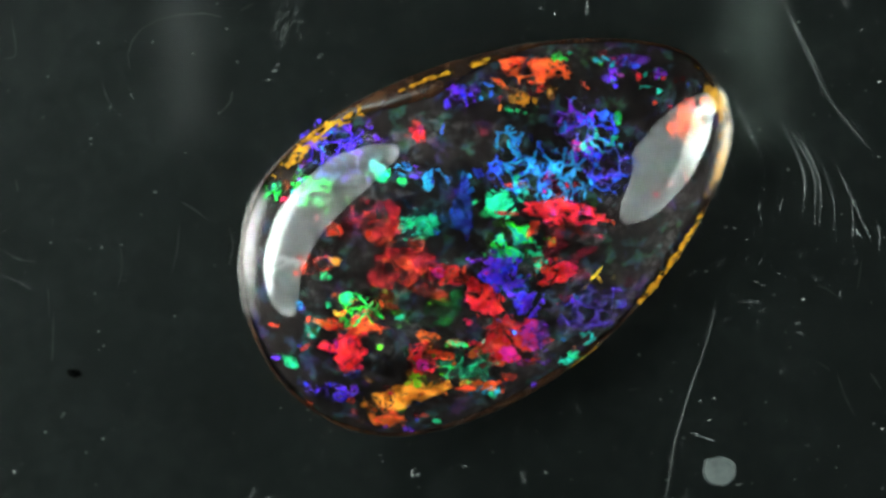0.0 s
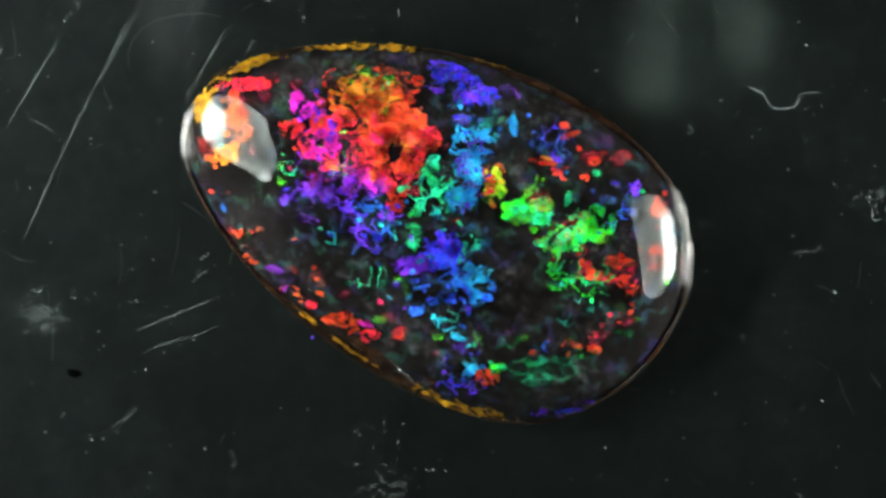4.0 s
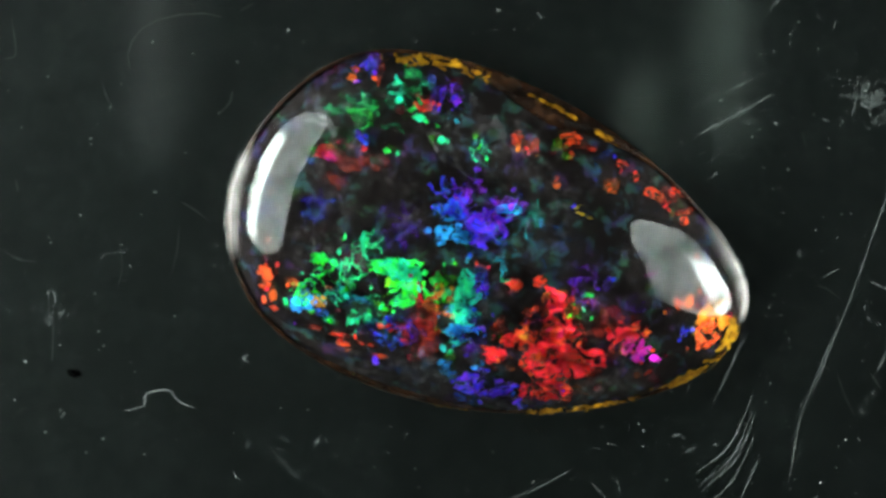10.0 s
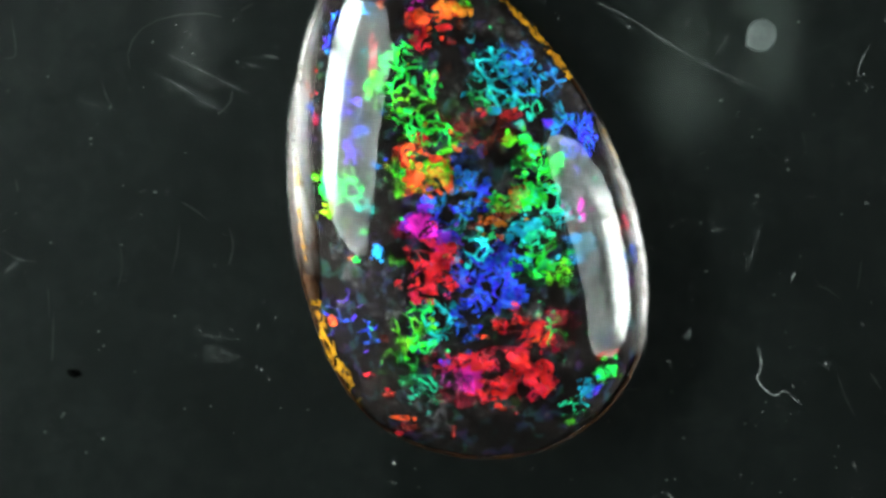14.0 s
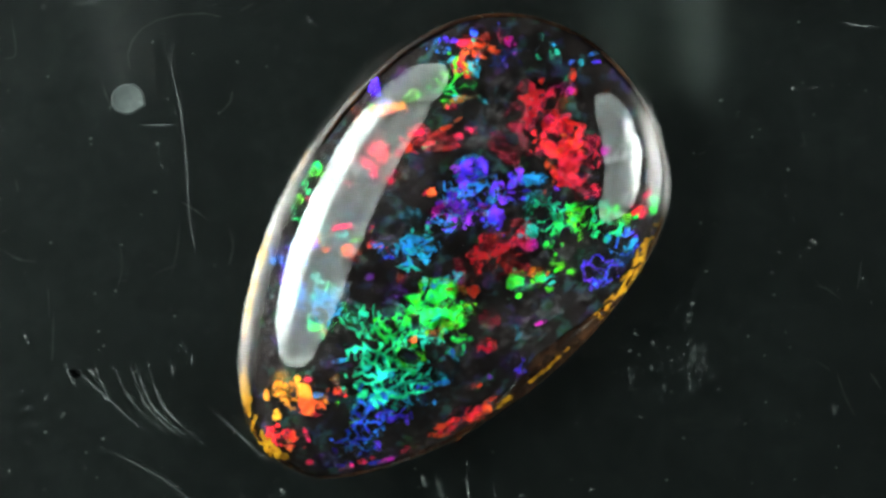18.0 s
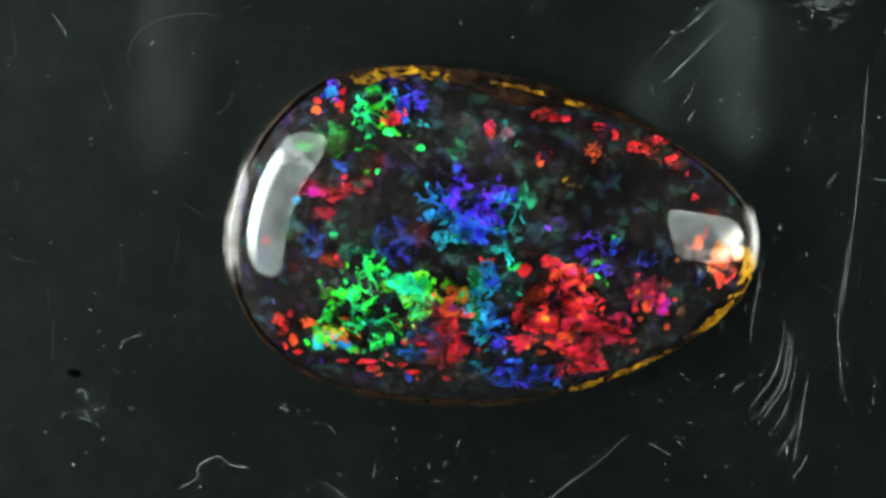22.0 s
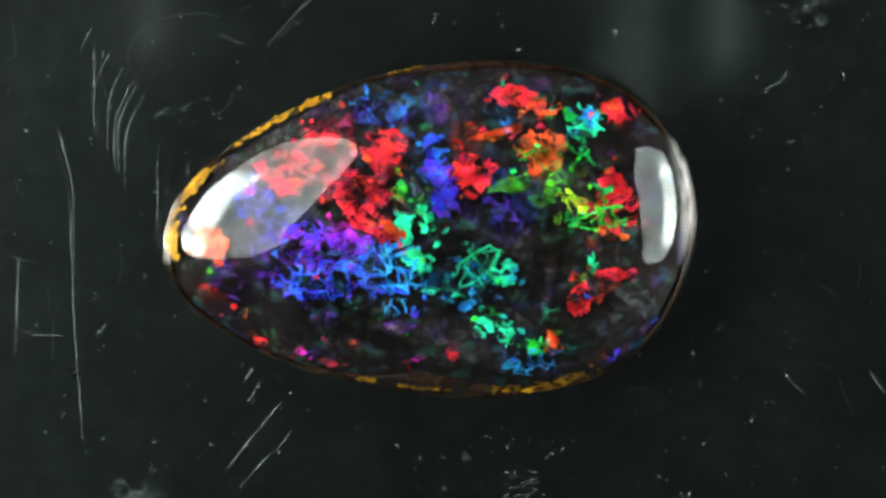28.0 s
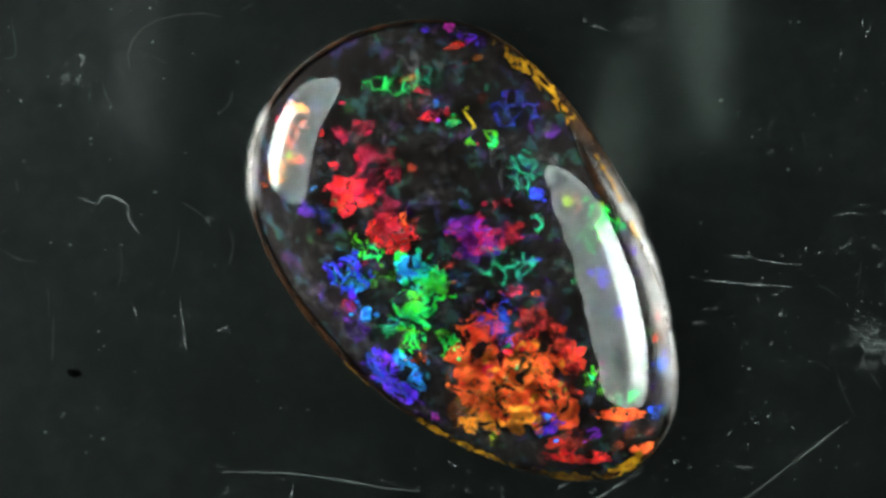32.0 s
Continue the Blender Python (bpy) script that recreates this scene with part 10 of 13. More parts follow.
flake(3.73, 1.31, 0.24, 0.10, 4, 0.350, 326, 1, 'b')
flake(2.97, 1.58, 0.21, 0.12, 34, 0.683, 326, 1, 'n')
flake(3.39, 0.13, 0.59, 0.32, 34, 0.683, 326, 0.3, 'n')
flake(4.53, 2.38, 0.38, 0.24, 34, 0.655, 326, 0.4, 'n')
flake(-3.68, -0.84, 0.44, 0.29, 34, 0.997, 326, 0.34, 'm')
flake(-3.59, -1.54, 0.35, 0.21, 34, 0.997, 326, 0.34, 'm')
flake(-3.12, -0.27, 0.29, 0.21, 34, 0.997, 326, 0.3, 'm')
flake(-4.39, -1.63, 0.12, 0.09, 34, 0.600, 326, 1, 'b')
flake(-4.43, -3.02, 0.12, 0.09, 34, 0.997, 326, 1, 'b')
flake(-2.76, -4.39, 0.07, 0.12, 34, 0.997, 326, 1, 'b')
flake(-2.29, -4.98, 0.12, 0.18, 34, 0.014, 326, 1, 'b')
flake(-1.98, -5.22, 0.13, 0.07, 34, 0.997, 326, 1, 'b')
flake(-2.66, -4.84, 0.09, 0.09, 34, 0.997, 326, 1, 'b')
flake(-2.24, -4.31, 0.21, 0.12, 34, 0.014, 326, 1, 'm')
flake(-0.50, -4.51, 0.59, 0.07, 34, 0.997, 326, 1, 'b')
flake(-0.02, -4.38, 0.18, 0.06, 34, 0.997, 326, 1, 'b')
flake(-5.02, -0.27, 0.29, 0.18, 34, 0.350, 326, 0.3, 'n')
flake(-4.76, 0.47, 0.38, 0.21, 34, 0.350, 326, 0.4, 'n')
flake(-3.56, 0.66, 0.38, 0.12, 34, 0.350, 326, 0.4, 'n')
flake(-4.13, -1.16, 0.21, 0.15, 34, 0.890, 326, 0.5, 'm')
# the orientation that flashes near 295 degrees of turn
flake(-5.79, 0.53, 0.10, 0.10, 65, 0.997, 295, 1, 'b')
flake(-5.57, 0.90, 0.13, 0.10, 65, 0.683, 295, 1, 'b')
flake(-5.26, 1.22, 0.24, 0.21, 65, 0.683, 295, 1, 'b')
flake(-5.62, 0.44, 0.15, 0.06, 65, 0.683, 295, 1, 'b')
flake(-5.73, 0.70, 0.07, 0.07, 65, 0.890, 295, 1, 'b')
flake(-5.77, -2.29, 0.07, 0.07, 65, 0.997, 295, 1, 'b')
flake(-3.87, -0.11, 0.18, 0.21, 65, 0.655, 295, 1, 'b')
flake(-3.76, -0.24, 0.21, 0.12, 65, 0.683, 295, 1, 'b')
flake(-3.99, -0.56, 0.13, 0.13, 65, 0.997, 295, 1, 'm')
flake(-3.18, 1.90, 0.15, 0.18, 65, 0.600, 295, 1, 'b')
flake(-3.25, 2.10, 0.21, 0.18, 65, 0.655, 295, 1, 'n')
flake(-3.52, 1.88, 0.18, 0.18, 65, 0.997, 295, 1, 'm')
flake(-3.83, 1.94, 0.18, 0.12, 65, 0.997, 295, 1, 'b')
flake(-2.97, 2.32, 0.32, 0.32, 65, 0.683, 295, 0.6, 'n')
flake(-3.38, 2.68, 0.29, 0.15, 65, 0.997, 295, 0.42, 'm')
flake(-3.49, 2.13, 0.09, 0.18, 65, 0.600, 295, 1, 'b')
flake(-4.07, 1.28, 0.09, 0.09, 65, 0.350, 295, 1, 'b')
flake(-3.79, 1.15, 0.15, 0.13, 65, 0.997, 295, 1, 'm')
flake(-2.56, 1.26, 0.13, 0.15, 65, 0.350, 295, 1, 'b')
flake(-3.18, 0.18, 0.18, 0.09, 65, 0.350, 295, 1, 'b')
flake(-3.72, 1.12, 0.29, 0.18, 65, 0.350, 295, 0.4, 'n')
flake(-4.66, 0.18, 0.59, 0.44, 65, 0.415, 295, 0.3, 'n')
flake(-4.43, -0.79, 0.53, 0.38, 65, 0.415, 295, 0.35, 'n')
flake(-3.81, -0.91, 0.29, 0.24, 65, 0.997, 295, 0.26, 'm')
flake(-4.05, 0.41, 0.29, 0.24, 65, 0.683, 295, 0.3, 'n')
flake(-4.81, 0.59, 0.38, 0.21, 65, 0.510, 295, 0.3, 'n')
flake(-1.46, 1.95, 0.21, 0.15, 65, 0.350, 295, 1, 'n')
flake(-1.75, 2.05, 0.12, 0.12, 65, 0.600, 295, 1, 'b')
flake(-1.84, 2.22, 0.12, 0.09, 65, 0.350, 295, 1, 'b')
flake(-0.72, 3.09, 0.32, 0.18, 65, 0.050, 295, 1, 'm')
flake(-0.58, 2.85, 0.13, 0.07, 65, 0.997, 295, 1, 'b')
flake(-0.71, 3.26, 0.21, 0.18, 65, 0.014, 295, 1, 'm')
flake(-0.85, 3.32, 0.13, 0.13, 65, 0.720, 295, 0.7, 'b')
flake(-0.11, 3.77, 0.24, 0.21, 65, 0.350, 295, 1, 'n')
flake(-0.10, 3.94, 0.24, 0.24, 65, 0.240, 295, 1, 'm')
flake(0.07, 3.95, 0.21, 0.18, 65, 0.014, 295, 1, 'b')
flake(0.36, 4.17, 0.18, 0.18, 65, 0.350, 295, 1, 'n')
flake(0.16, 3.64, 0.18, 0.12, 65, 0.350, 295, 1, 'b')
flake(0.39, 4.24, 0.15, 0.10, 65, 0.014, 295, 1, 'b')
flake(-0.24, 4.01, 0.12, 0.09, 65, 0.997, 295, 1, 'b')
flake(1.16, 4.05, 0.29, 0.13, 25, 0.683, 295, 1, 'n')
flake(1.05, 4.01, 0.18, 0.18, 65, 0.655, 295, 1, 'n')
flake(0.97, 4.50, 0.29, 0.15, 65, 0.683, 295, 1, 'n')
flake(0.43, 2.64, 0.13, 0.12, 65, 0.655, 295, 1, 'b')
flake(-0.10, 2.10, 0.09, 0.15, 65, 0.655, 295, 1, 'b')
flake(1.34, 2.04, 0.59, 0.09, 65, 0.655, 295, 0.6, 'n')
flake(1.55, 2.81, 0.29, 0.09, 65, 0.683, 295, 1, 'n')
flake(0.08, 1.93, 0.29, 0.15, 65, 0.683, 295, 0.5, 'n')
flake(0.33, 1.81, 0.15, 0.09, 65, 0.600, 295, 1, 'b')
flake(0.95, 1.61, 0.26, 0.44, 65, 0.510, 295, 0.4, 'n')
flake(1.90, 1.78, 0.88, 0.74, 65, 0.655, 295, 0.25, 'n')
flake(0.63, 2.36, 0.12, 0.06, 65, 0.997, 295, 1, 'b')
flake(-0.05, 3.38, 0.24, 0.09, 65, 0.997, 295, 1, 'm')
flake(-0.27, 1.92, 0.12, 0.07, 65, 0.997, 295, 1, 'b')
flake(-0.32, 0.74, 0.44, 0.21, 65, 0.683, 295, 0.8, 'b')
flake(-0.11, 0.47, 0.59, 0.38, 65, 0.683, 295, 1, 'b')
flake(-0.44, -0.07, 0.29, 0.32, 65, 0.655, 295, 1, 'b')
flake(-0.44, -0.24, 0.26, 0.21, 65, 0.655, 295, 1, 'b')
flake(-0.55, -0.10, 0.18, 0.15, 65, 0.600, 295, 1, 'b')
flake(0.38, 0.41, 0.38, 0.38, 65, 0.683, 295, 1, 'b')
flake(0.81, 0.39, 0.24, 0.18, 65, 0.655, 295, 1, 'b')
flake(0.77, 0.32, 0.18, 0.18, 65, 0.600, 295, 1, 'b')
flake(-0.26, 1.23, 0.24, 0.18, 65, 0.683, 295, 0.7, 'b')
flake(0.39, 0.24, 0.29, 0.21, 65, 0.655, 295, 1, 'n')
flake(0.37, 0.76, 0.29, 0.15, 65, 0.683, 295, 1, 'n')
flake(-0.19, -0.44, 0.12, 0.09, 65, 0.600, 295, 1, 'b')
flake(-1.10, -1.31, 0.21, 0.21, 65, 0.683, 295, 0.6, 'n')
flake(0.35, -0.78, 0.21, 0.13, 65, 0.415, 295, 1, 'b')
flake(0.56, -0.70, 0.32, 0.13, 65, 0.350, 295, 1, 'b')
flake(0.48, -1.27, 0.24, 0.26, 65, 0.350, 295, 1, 'b')
flake(0.64, -1.69, 0.15, 0.35, 65, 0.350, 295, 1, 'b')
flake(0.91, -1.47, 0.32, 0.29, 65, 0.350, 295, 1, 'b')
flake(1.22, -1.18, 0.38, 0.38, 65, 0.415, 295, 1, 'b')
flake(1.60, -1.53, 0.35, 0.32, 65, 0.415, 295, 1, 'b')
flake(1.44, -1.89, 0.21, 0.24, 65, 0.350, 295, 1, 'b')
flake(1.90, -1.67, 0.24, 0.15, 65, 0.350, 295, 1, 'n')
flake(1.92, -2.03, 0.29, 0.18, 65, 0.350, 295, 1, 'n')
flake(1.83, -2.25, 0.24, 0.15, 65, 0.415, 295, 1, 'n')
flake(2.20, -1.81, 0.15, 0.29, 65, 0.350, 295, 1, 'b')
flake(2.26, -2.54, 0.24, 0.24, 65, 0.350, 295, 1, 'n')
flake(2.04, -2.17, 0.29, 0.21, 65, 0.510, 295, 1, 'n')
flake(0.78, -0.98, 0.29, 0.18, 65, 0.350, 295, 1, 'n')
flake(1.71, -2.10, 0.21, 0.38, 65, 0.415, 295, 1, 'n')
flake(2.33, -1.10, 0.21, 0.07, 65, 0.350, 295, 1, 'b')
flake(2.63, -1.06, 0.18, 0.13, 65, 0.350, 295, 1, 'b')
flake(-0.07, -2.48, 0.26, 0.21, 65, 0.350, 295, 1, 'b')
flake(-0.13, -2.71, 0.15, 0.13, 65, 0.350, 295, 1, 'b')
flake(0.00, -1.86, 0.21, 0.13, 65, 0.997, 295, 1, 'm')
flake(0.22, -1.84, 0.13, 0.18, 65, 0.997, 295, 0.68, 'm')
flake(0.16, -2.76, 0.24, 0.18, 65, 0.350, 295, 0.6, 'n')
flake(-0.52, -1.93, 0.53, 0.21, 65, 0.415, 295, 0.4, 'n')
flake(0.39, -1.66, 0.18, 0.12, 65, 0.014, 295, 1, 'b')
flake(0.22, -1.06, 0.13, 0.13, 65, 0.997, 295, 1, 'b')
flake(3.28, 0.97, 0.44, 0.29, 65, 0.997, 295, 1, 'm')
flake(3.18, -0.02, 0.38, 0.29, 65, 0.014, 295, 1, 'm')
flake(3.03, 0.05, 0.29, 0.21, 65, 0.997, 295, 1, 'm')
flake(3.71, -0.08, 0.44, 0.29, 65, 0.014, 295, 1, 'b')
flake(3.67, -0.59, 0.32, 0.18, 65, 0.997, 295, 1, 'm')
flake(3.76, -0.80, 0.21, 0.21, 65, 0.014, 295, 1, 'b')
flake(4.30, -0.01, 0.53, 0.38, 65, 0.014, 295, 1, 'm')
flake(4.75, 0.14, 0.53, 0.44, 65, 0.014, 295, 1, 'm')
flake(4.18, 0.56, 0.38, 0.29, 65, 0.014, 295, 1, 'm')
flake(4.23, 1.06, 0.59, 0.29, 65, 0.014, 295, 1, 'm')
flake(4.31, -0.87, 0.38, 0.24, 65, 0.014, 295, 1, 'm')
flake(4.76, -0.73, 0.44, 0.21, 65, 0.014, 295, 1, 'm')
flake(3.66, 0.63, 0.38, 0.18, 65, 0.997, 295, 1, 'm')
flake(3.70, 1.47, 0.38, 0.21, 65, 0.997, 295, 1, 'm')
flake(4.67, 1.21, 0.53, 0.38, 65, 0.014, 295, 1, 'm')
flake(4.72, 1.70, 0.38, 0.32, 65, 0.014, 295, 1, 'm')
flake(5.09, 2.06, 0.32, 0.38, 65, 0.014, 295, 1, 'm')
flake(3.99, 1.34, 0.44, 0.29, 65, 0.050, 295, 1, 'm')
flake(5.44, -0.34, 0.18, 0.21, 65, 0.050, 295, 1, 'b')
flake(5.24, 0.79, 0.44, 0.29, 65, 0.014, 295, 1, 'm')
flake(5.56, 1.86, 0.21, 0.32, 65, 0.997, 295, 1, 'b')
flake(5.42, 1.57, 0.38, 0.29, 65, 0.683, 295, 1, 'n')
flake(5.51, 1.36, 0.29, 0.29, 65, 0.720, 295, 0.7, 'b')
flake(5.73, 1.61, 0.21, 0.15, 65, 0.683, 295, 1, 'b')
flake(4.28, 1.73, 0.29, 0.18, 65, 0.997, 295, 1, 'm')
flake(2.72, 0.54, 0.21, 0.09, 65, 0.997, 295, 1, 'b')
flake(3.17, 1.11, 0.15, 0.12, 65, 0.997, 295, 1, 'b')
flake(3.35, 0.94, 0.38, 0.12, 65, 0.350, 295, 1, 'n')
flake(3.47, 1.75, 0.15, 0.06, 65, 0.350, 295, 1, 'b')
flake(3.46, 0.97, 0.24, 0.06, 65, 0.350, 295, 1, 'b')
flake(1.73, 0.30, 0.18, 0.07, 65, 0.997, 295, 1, 'b')
flake(1.95, 0.03, 0.09, 0.09, 65, 0.997, 295, 1, 'b')
flake(5.34, -0.81, 0.35, 0.10, 65, 0.014, 295, 1, 'b')
flake(5.77, -0.05, 0.15, 0.06, 65, 0.997, 295, 1, 'b')
flake(6.47, 1.47, 0.38, 0.09, 65, 0.997, 295, 1, 'b')
flake(6.61, 1.33, 0.15, 0.06, 65, 0.997, 295, 1, 'b')
flake(6.39, 2.12, 0.15, 0.06, 65, 0.997, 295, 1, 'b')
flake(6.04, 2.84, 0.21, 0.15, 65, 0.683, 295, 1, 'b')
flake(5.43, 3.23, 0.18, 0.12, 25, 0.014, 295, 1, 'b')
flake(5.38, 2.98, 0.15, 0.12, 65, 0.997, 295, 1, 'b')
flake(5.47, 3.48, 0.15, 0.12, 65, 0.014, 295, 1, 'b')
flake(5.95, 3.98, 0.24, 0.12, 65, 0.997, 295, 1, 'm')
flake(6.27, 4.03, 0.29, 0.21, 65, 0.014, 295, 1, 'm')
flake(6.66, 3.51, 0.21, 0.24, 65, 0.014, 295, 1, 'm')
flake(6.49, 3.57, 0.18, 0.12, 65, 0.997, 295, 1, 'b')
flake(6.88, 4.04, 0.15, 0.24, 65, 0.997, 295, 1, 'b')
flake(6.27, 4.49, 0.09, 0.13, 65, 0.997, 295, 1, 'b')
flake(5.95, 3.81, 0.07, 0.15, 65, 0.655, 295, 1, 'b')
flake(5.86, 3.66, 0.13, 0.13, 65, 0.014, 295, 1, 'b')
flake(5.09, 3.47, 0.21, 0.06, 65, 0.997, 295, 1, 'b')
flake(3.07, 5.14, 0.09, 0.18, 65, 0.997, 295, 1, 'b')
flake(3.60, 4.97, 0.12, 0.13, 65, 0.997, 295, 1, 'b')
flake(4.66, 5.09, 0.07, 0.12, 65, 0.655, 295, 1, 'b')
flake(5.09, 4.74, 0.06, 0.18, 65, 0.683, 295, 1, 'b')
flake(3.14, 4.64, 0.18, 0.07, 65, 0.655, 295, 1, 'b')
flake(3.89, 4.56, 0.07, 0.07, 65, 0.997, 295, 1, 'b')
flake(4.67, 4.65, 0.06, 0.18, 65, 0.655, 295, 1, 'b')
flake(4.09, 4.28, 0.07, 0.06, 65, 0.997, 295, 1, 'b')
flake(7.16, 3.30, 0.21, 0.09, 65, 0.350, 295, 1, 'n')
flake(4.27, 3.31, 0.21, 0.07, 65, 0.890, 295, 1, 'm')
flake(4.48, 3.03, 0.12, 0.06, 65, 0.997, 295, 1, 'b')
flake(4.48, 3.03, 0.12, 0.06, 65, 0.350, 295, 1, 'b')
flake(4.34, 2.40, 0.09, 0.06, 65, 0.350, 295, 1, 'b')
flake(5.00, 2.62, 0.12, 0.07, 65, 0.350, 295, 1, 'b')
flake(0.45, -2.90, 0.29, 0.18, 65, 0.655, 295, 1, 'n')
flake(0.48, -3.26, 0.32, 0.21, 65, 0.655, 295, 1, 'n')
flake(0.84, -3.26, 0.21, 0.13, 65, 0.600, 295, 1, 'n')
flake(0.09, -3.34, 0.13, 0.10, 65, 0.600, 295, 1, 'b')
flake(0.36, -3.12, 0.09, 0.07, 65, 0.997, 295, 1, 'b')
flake(1.70, -2.97, 0.09, 0.18, 65, 0.655, 295, 1, 'b')
flake(1.63, -2.90, 0.07, 0.12, 65, 0.600, 295, 1, 'b')
flake(2.01, -3.12, 0.15, 0.12, 65, 0.655, 295, 1, 'b')
flake(2.73, -2.76, 0.13, 0.13, 65, 0.655, 295, 1, 'b')
flake(3.31, -2.77, 0.29, 0.18, 65, 0.655, 295, 1, 'b')
flake(3.56, -2.62, 0.29, 0.32, 105, 0.683, 295, 1, 'n')
flake(3.22, -2.29, 0.35, 0.24, 65, 0.655, 295, 1, 'n')
flake(3.74, -2.18, 0.59, 0.15, 95, 0.655, 295, 1, 'n')
flake(3.67, -2.85, 0.44, 0.10, 65, 0.683, 295, 1, 'n')
flake(4.49, -1.83, 0.21, 0.07, 65, 0.655, 295, 1, 'b')
flake(4.86, -1.82, 0.29, 0.07, 65, 0.683, 295, 1, 'b')
flake(4.78, -1.61, 0.18, 0.06, 65, 0.890, 295, 1, 'b')
flake(4.99, -1.62, 0.12, 0.04, 65, 0.997, 295, 1, 'b')
flake(3.90, -2.78, 0.44, 0.10, 65, 0.655, 295, 1, 'n')
flake(3.19, -1.67, 0.07, 0.29, 65, 0.014, 295, 1, 'b')
flake(3.26, -1.52, 0.07, 0.21, 65, 0.997, 295, 1, 'b')
flake(2.77, -1.56, 0.18, 0.06, 65, 0.014, 295, 1, 'b')
flake(5.05, -1.47, 0.06, 0.06, 65, 0.997, 295, 1, 'b')
flake(0.77, -4.02, 0.09, 0.06, 65, 0.997, 295, 1, 'b')
flake(1.08, -4.12, 0.07, 0.10, 65, 0.655, 295, 1, 'b')
flake(1.40, -3.70, 0.29, 0.21, 65, 0.683, 295, 0.4, 'n')
flake(1.89, -3.41, 0.59, 0.21, 65, 0.655, 295, 0.4, 'n')
flake(-1.59, -3.59, 0.53, 0.29, 65, 0.415, 295, 0.7, 'n')
flake(-1.47, -3.91, 0.35, 0.13, 65, 0.600, 295, 1, 'b')
flake(-1.39, -4.13, 0.24, 0.18, 65, 0.655, 295, 1, 'b')
flake(-1.17, -3.61, 0.15, 0.21, 65, 0.600, 295, 1, 'b')
flake(-2.13, -3.42, 0.15, 0.15, 65, 0.350, 295, 1, 'n')
flake(-1.36, -3.44, 0.21, 0.21, 65, 0.350, 295, 0.7, 'n')
flake(-1.44, -3.23, 0.24, 0.09, 65, 0.350, 295, 1, 'b')
flake(-0.83, -3.43, 0.12, 0.15, 65, 0.655, 295, 1, 'b')
flake(-0.80, -3.88, 0.07, 0.07, 65, 0.997, 295, 1, 'b')
flake(-1.04, -3.50, 0.12, 0.10, 65, 0.350, 295, 1, 'b')
flake(-1.67, -4.17, 0.13, 0.10, 65, 0.655, 295, 1, 'b')
flake(-2.59, -4.76, 0.15, 0.21, 65, 0.014, 295, 1, 'b')
flake(-2.49, -4.93, 0.12, 0.12, 65, 0.014, 295, 1, 'b')
flake(-2.57, -5.07, 0.09, 0.12, 65, 0.997, 295, 1, 'b')
flake(-2.25, -5.23, 0.13, 0.06, 65, 0.997, 295, 1, 'b')
flake(-3.91, -3.82, 0.07, 0.12, 65, 0.014, 295, 1, 'b')
flake(-3.41, -4.05, 0.15, 0.21, 65, 0.014, 295, 1, 'm')
flake(-3.15, -4.44, 0.07, 0.15, 65, 0.997, 295, 1, 'b')
flake(-3.14, -4.00, 0.07, 0.07, 65, 0.997, 295, 1, 'b')
flake(-1.77, -2.81, 0.09, 0.44, 65, 0.997, 295, 0.26, 'm')
flake(-1.61, -2.45, 0.59, 0.44, 65, 0.997, 295, 0.21, 'm')
flake(-2.91, -3.06, 0.38, 0.21, 65, 0.997, 295, 0.26, 'm')
flake(-4.62, -1.57, 0.21, 0.21, 65, 0.350, 295, 0.4, 'n')
flake(-4.20, -0.64, 0.21, 0.07, 65, 0.997, 295, 1, 'b')
flake(4.93, -0.81, 0.24, 0.07, 65, 0.683, 295, 1, 'b')
# the orientation that flashes near 187 degrees of turn
flake(-0.91, -1.75, 0.38, 0.38, 173, 0.655, 187, 1, 'b')
flake(-0.56, -1.49, 0.53, 0.38, 173, 0.655, 187, 1, 'n')
flake(-0.20, -1.06, 0.53, 0.38, 173, 0.655, 187, 1, 'n')
flake(-1.16, -1.25, 0.38, 0.44, 173, 0.655, 187, 1, 'n')
flake(-0.69, -1.23, 0.29, 0.29, 173, 0.683, 187, 1, 'b')
flake(-1.42, -0.75, 0.35, 0.18, 173, 0.655, 187, 1, 'n')
flake(-1.09, -1.96, 0.21, 0.24, 173, 0.655, 187, 1, 'b')
flake(0.30, -0.81, 0.38, 0.21, 173, 0.655, 187, 1, 'n')
flake(-1.78, -1.17, 0.21, 0.18, 173, 0.683, 187, 1, 'n')
flake(-1.04, -0.24, 0.32, 0.13, 173, 0.655, 187, 1, 'n')
flake(-0.95, -0.81, 0.44, 0.18, 173, 0.683, 187, 1, 'n')
flake(0.03, -0.46, 0.29, 0.13, 173, 0.655, 187, 0.7, 'b')
flake(-2.30, -0.94, 0.18, 0.18, 173, 0.600, 187, 1, 'n')
flake(-1.93, -1.07, 0.15, 0.15, 173, 0.600, 187, 1, 'b')
flake(-1.02, -1.35, 0.13, 0.13, 173, 0.350, 187, 1, 'b')
flake(-1.86, -0.53, 0.18, 0.12, 173, 0.655, 187, 1, 'b')
flake(1.00, -0.27, 0.29, 0.32, 173, 0.510, 187, 1, 'b')
flake(1.25, -0.14, 0.32, 0.21, 173, 0.600, 187, 1, 'b')
flake(1.60, -0.49, 0.24, 0.21, 173, 0.600, 187, 1, 'n')
flake(1.44, 0.08, 0.38, 0.24, 173, 0.510, 187, 1, 'n')
flake(2.06, -0.62, 0.21, 0.18, 173, 0.655, 187, 1, 'n')
flake(1.91, -0.53, 0.13, 0.12, 173, 0.997, 187, 1, 'b')
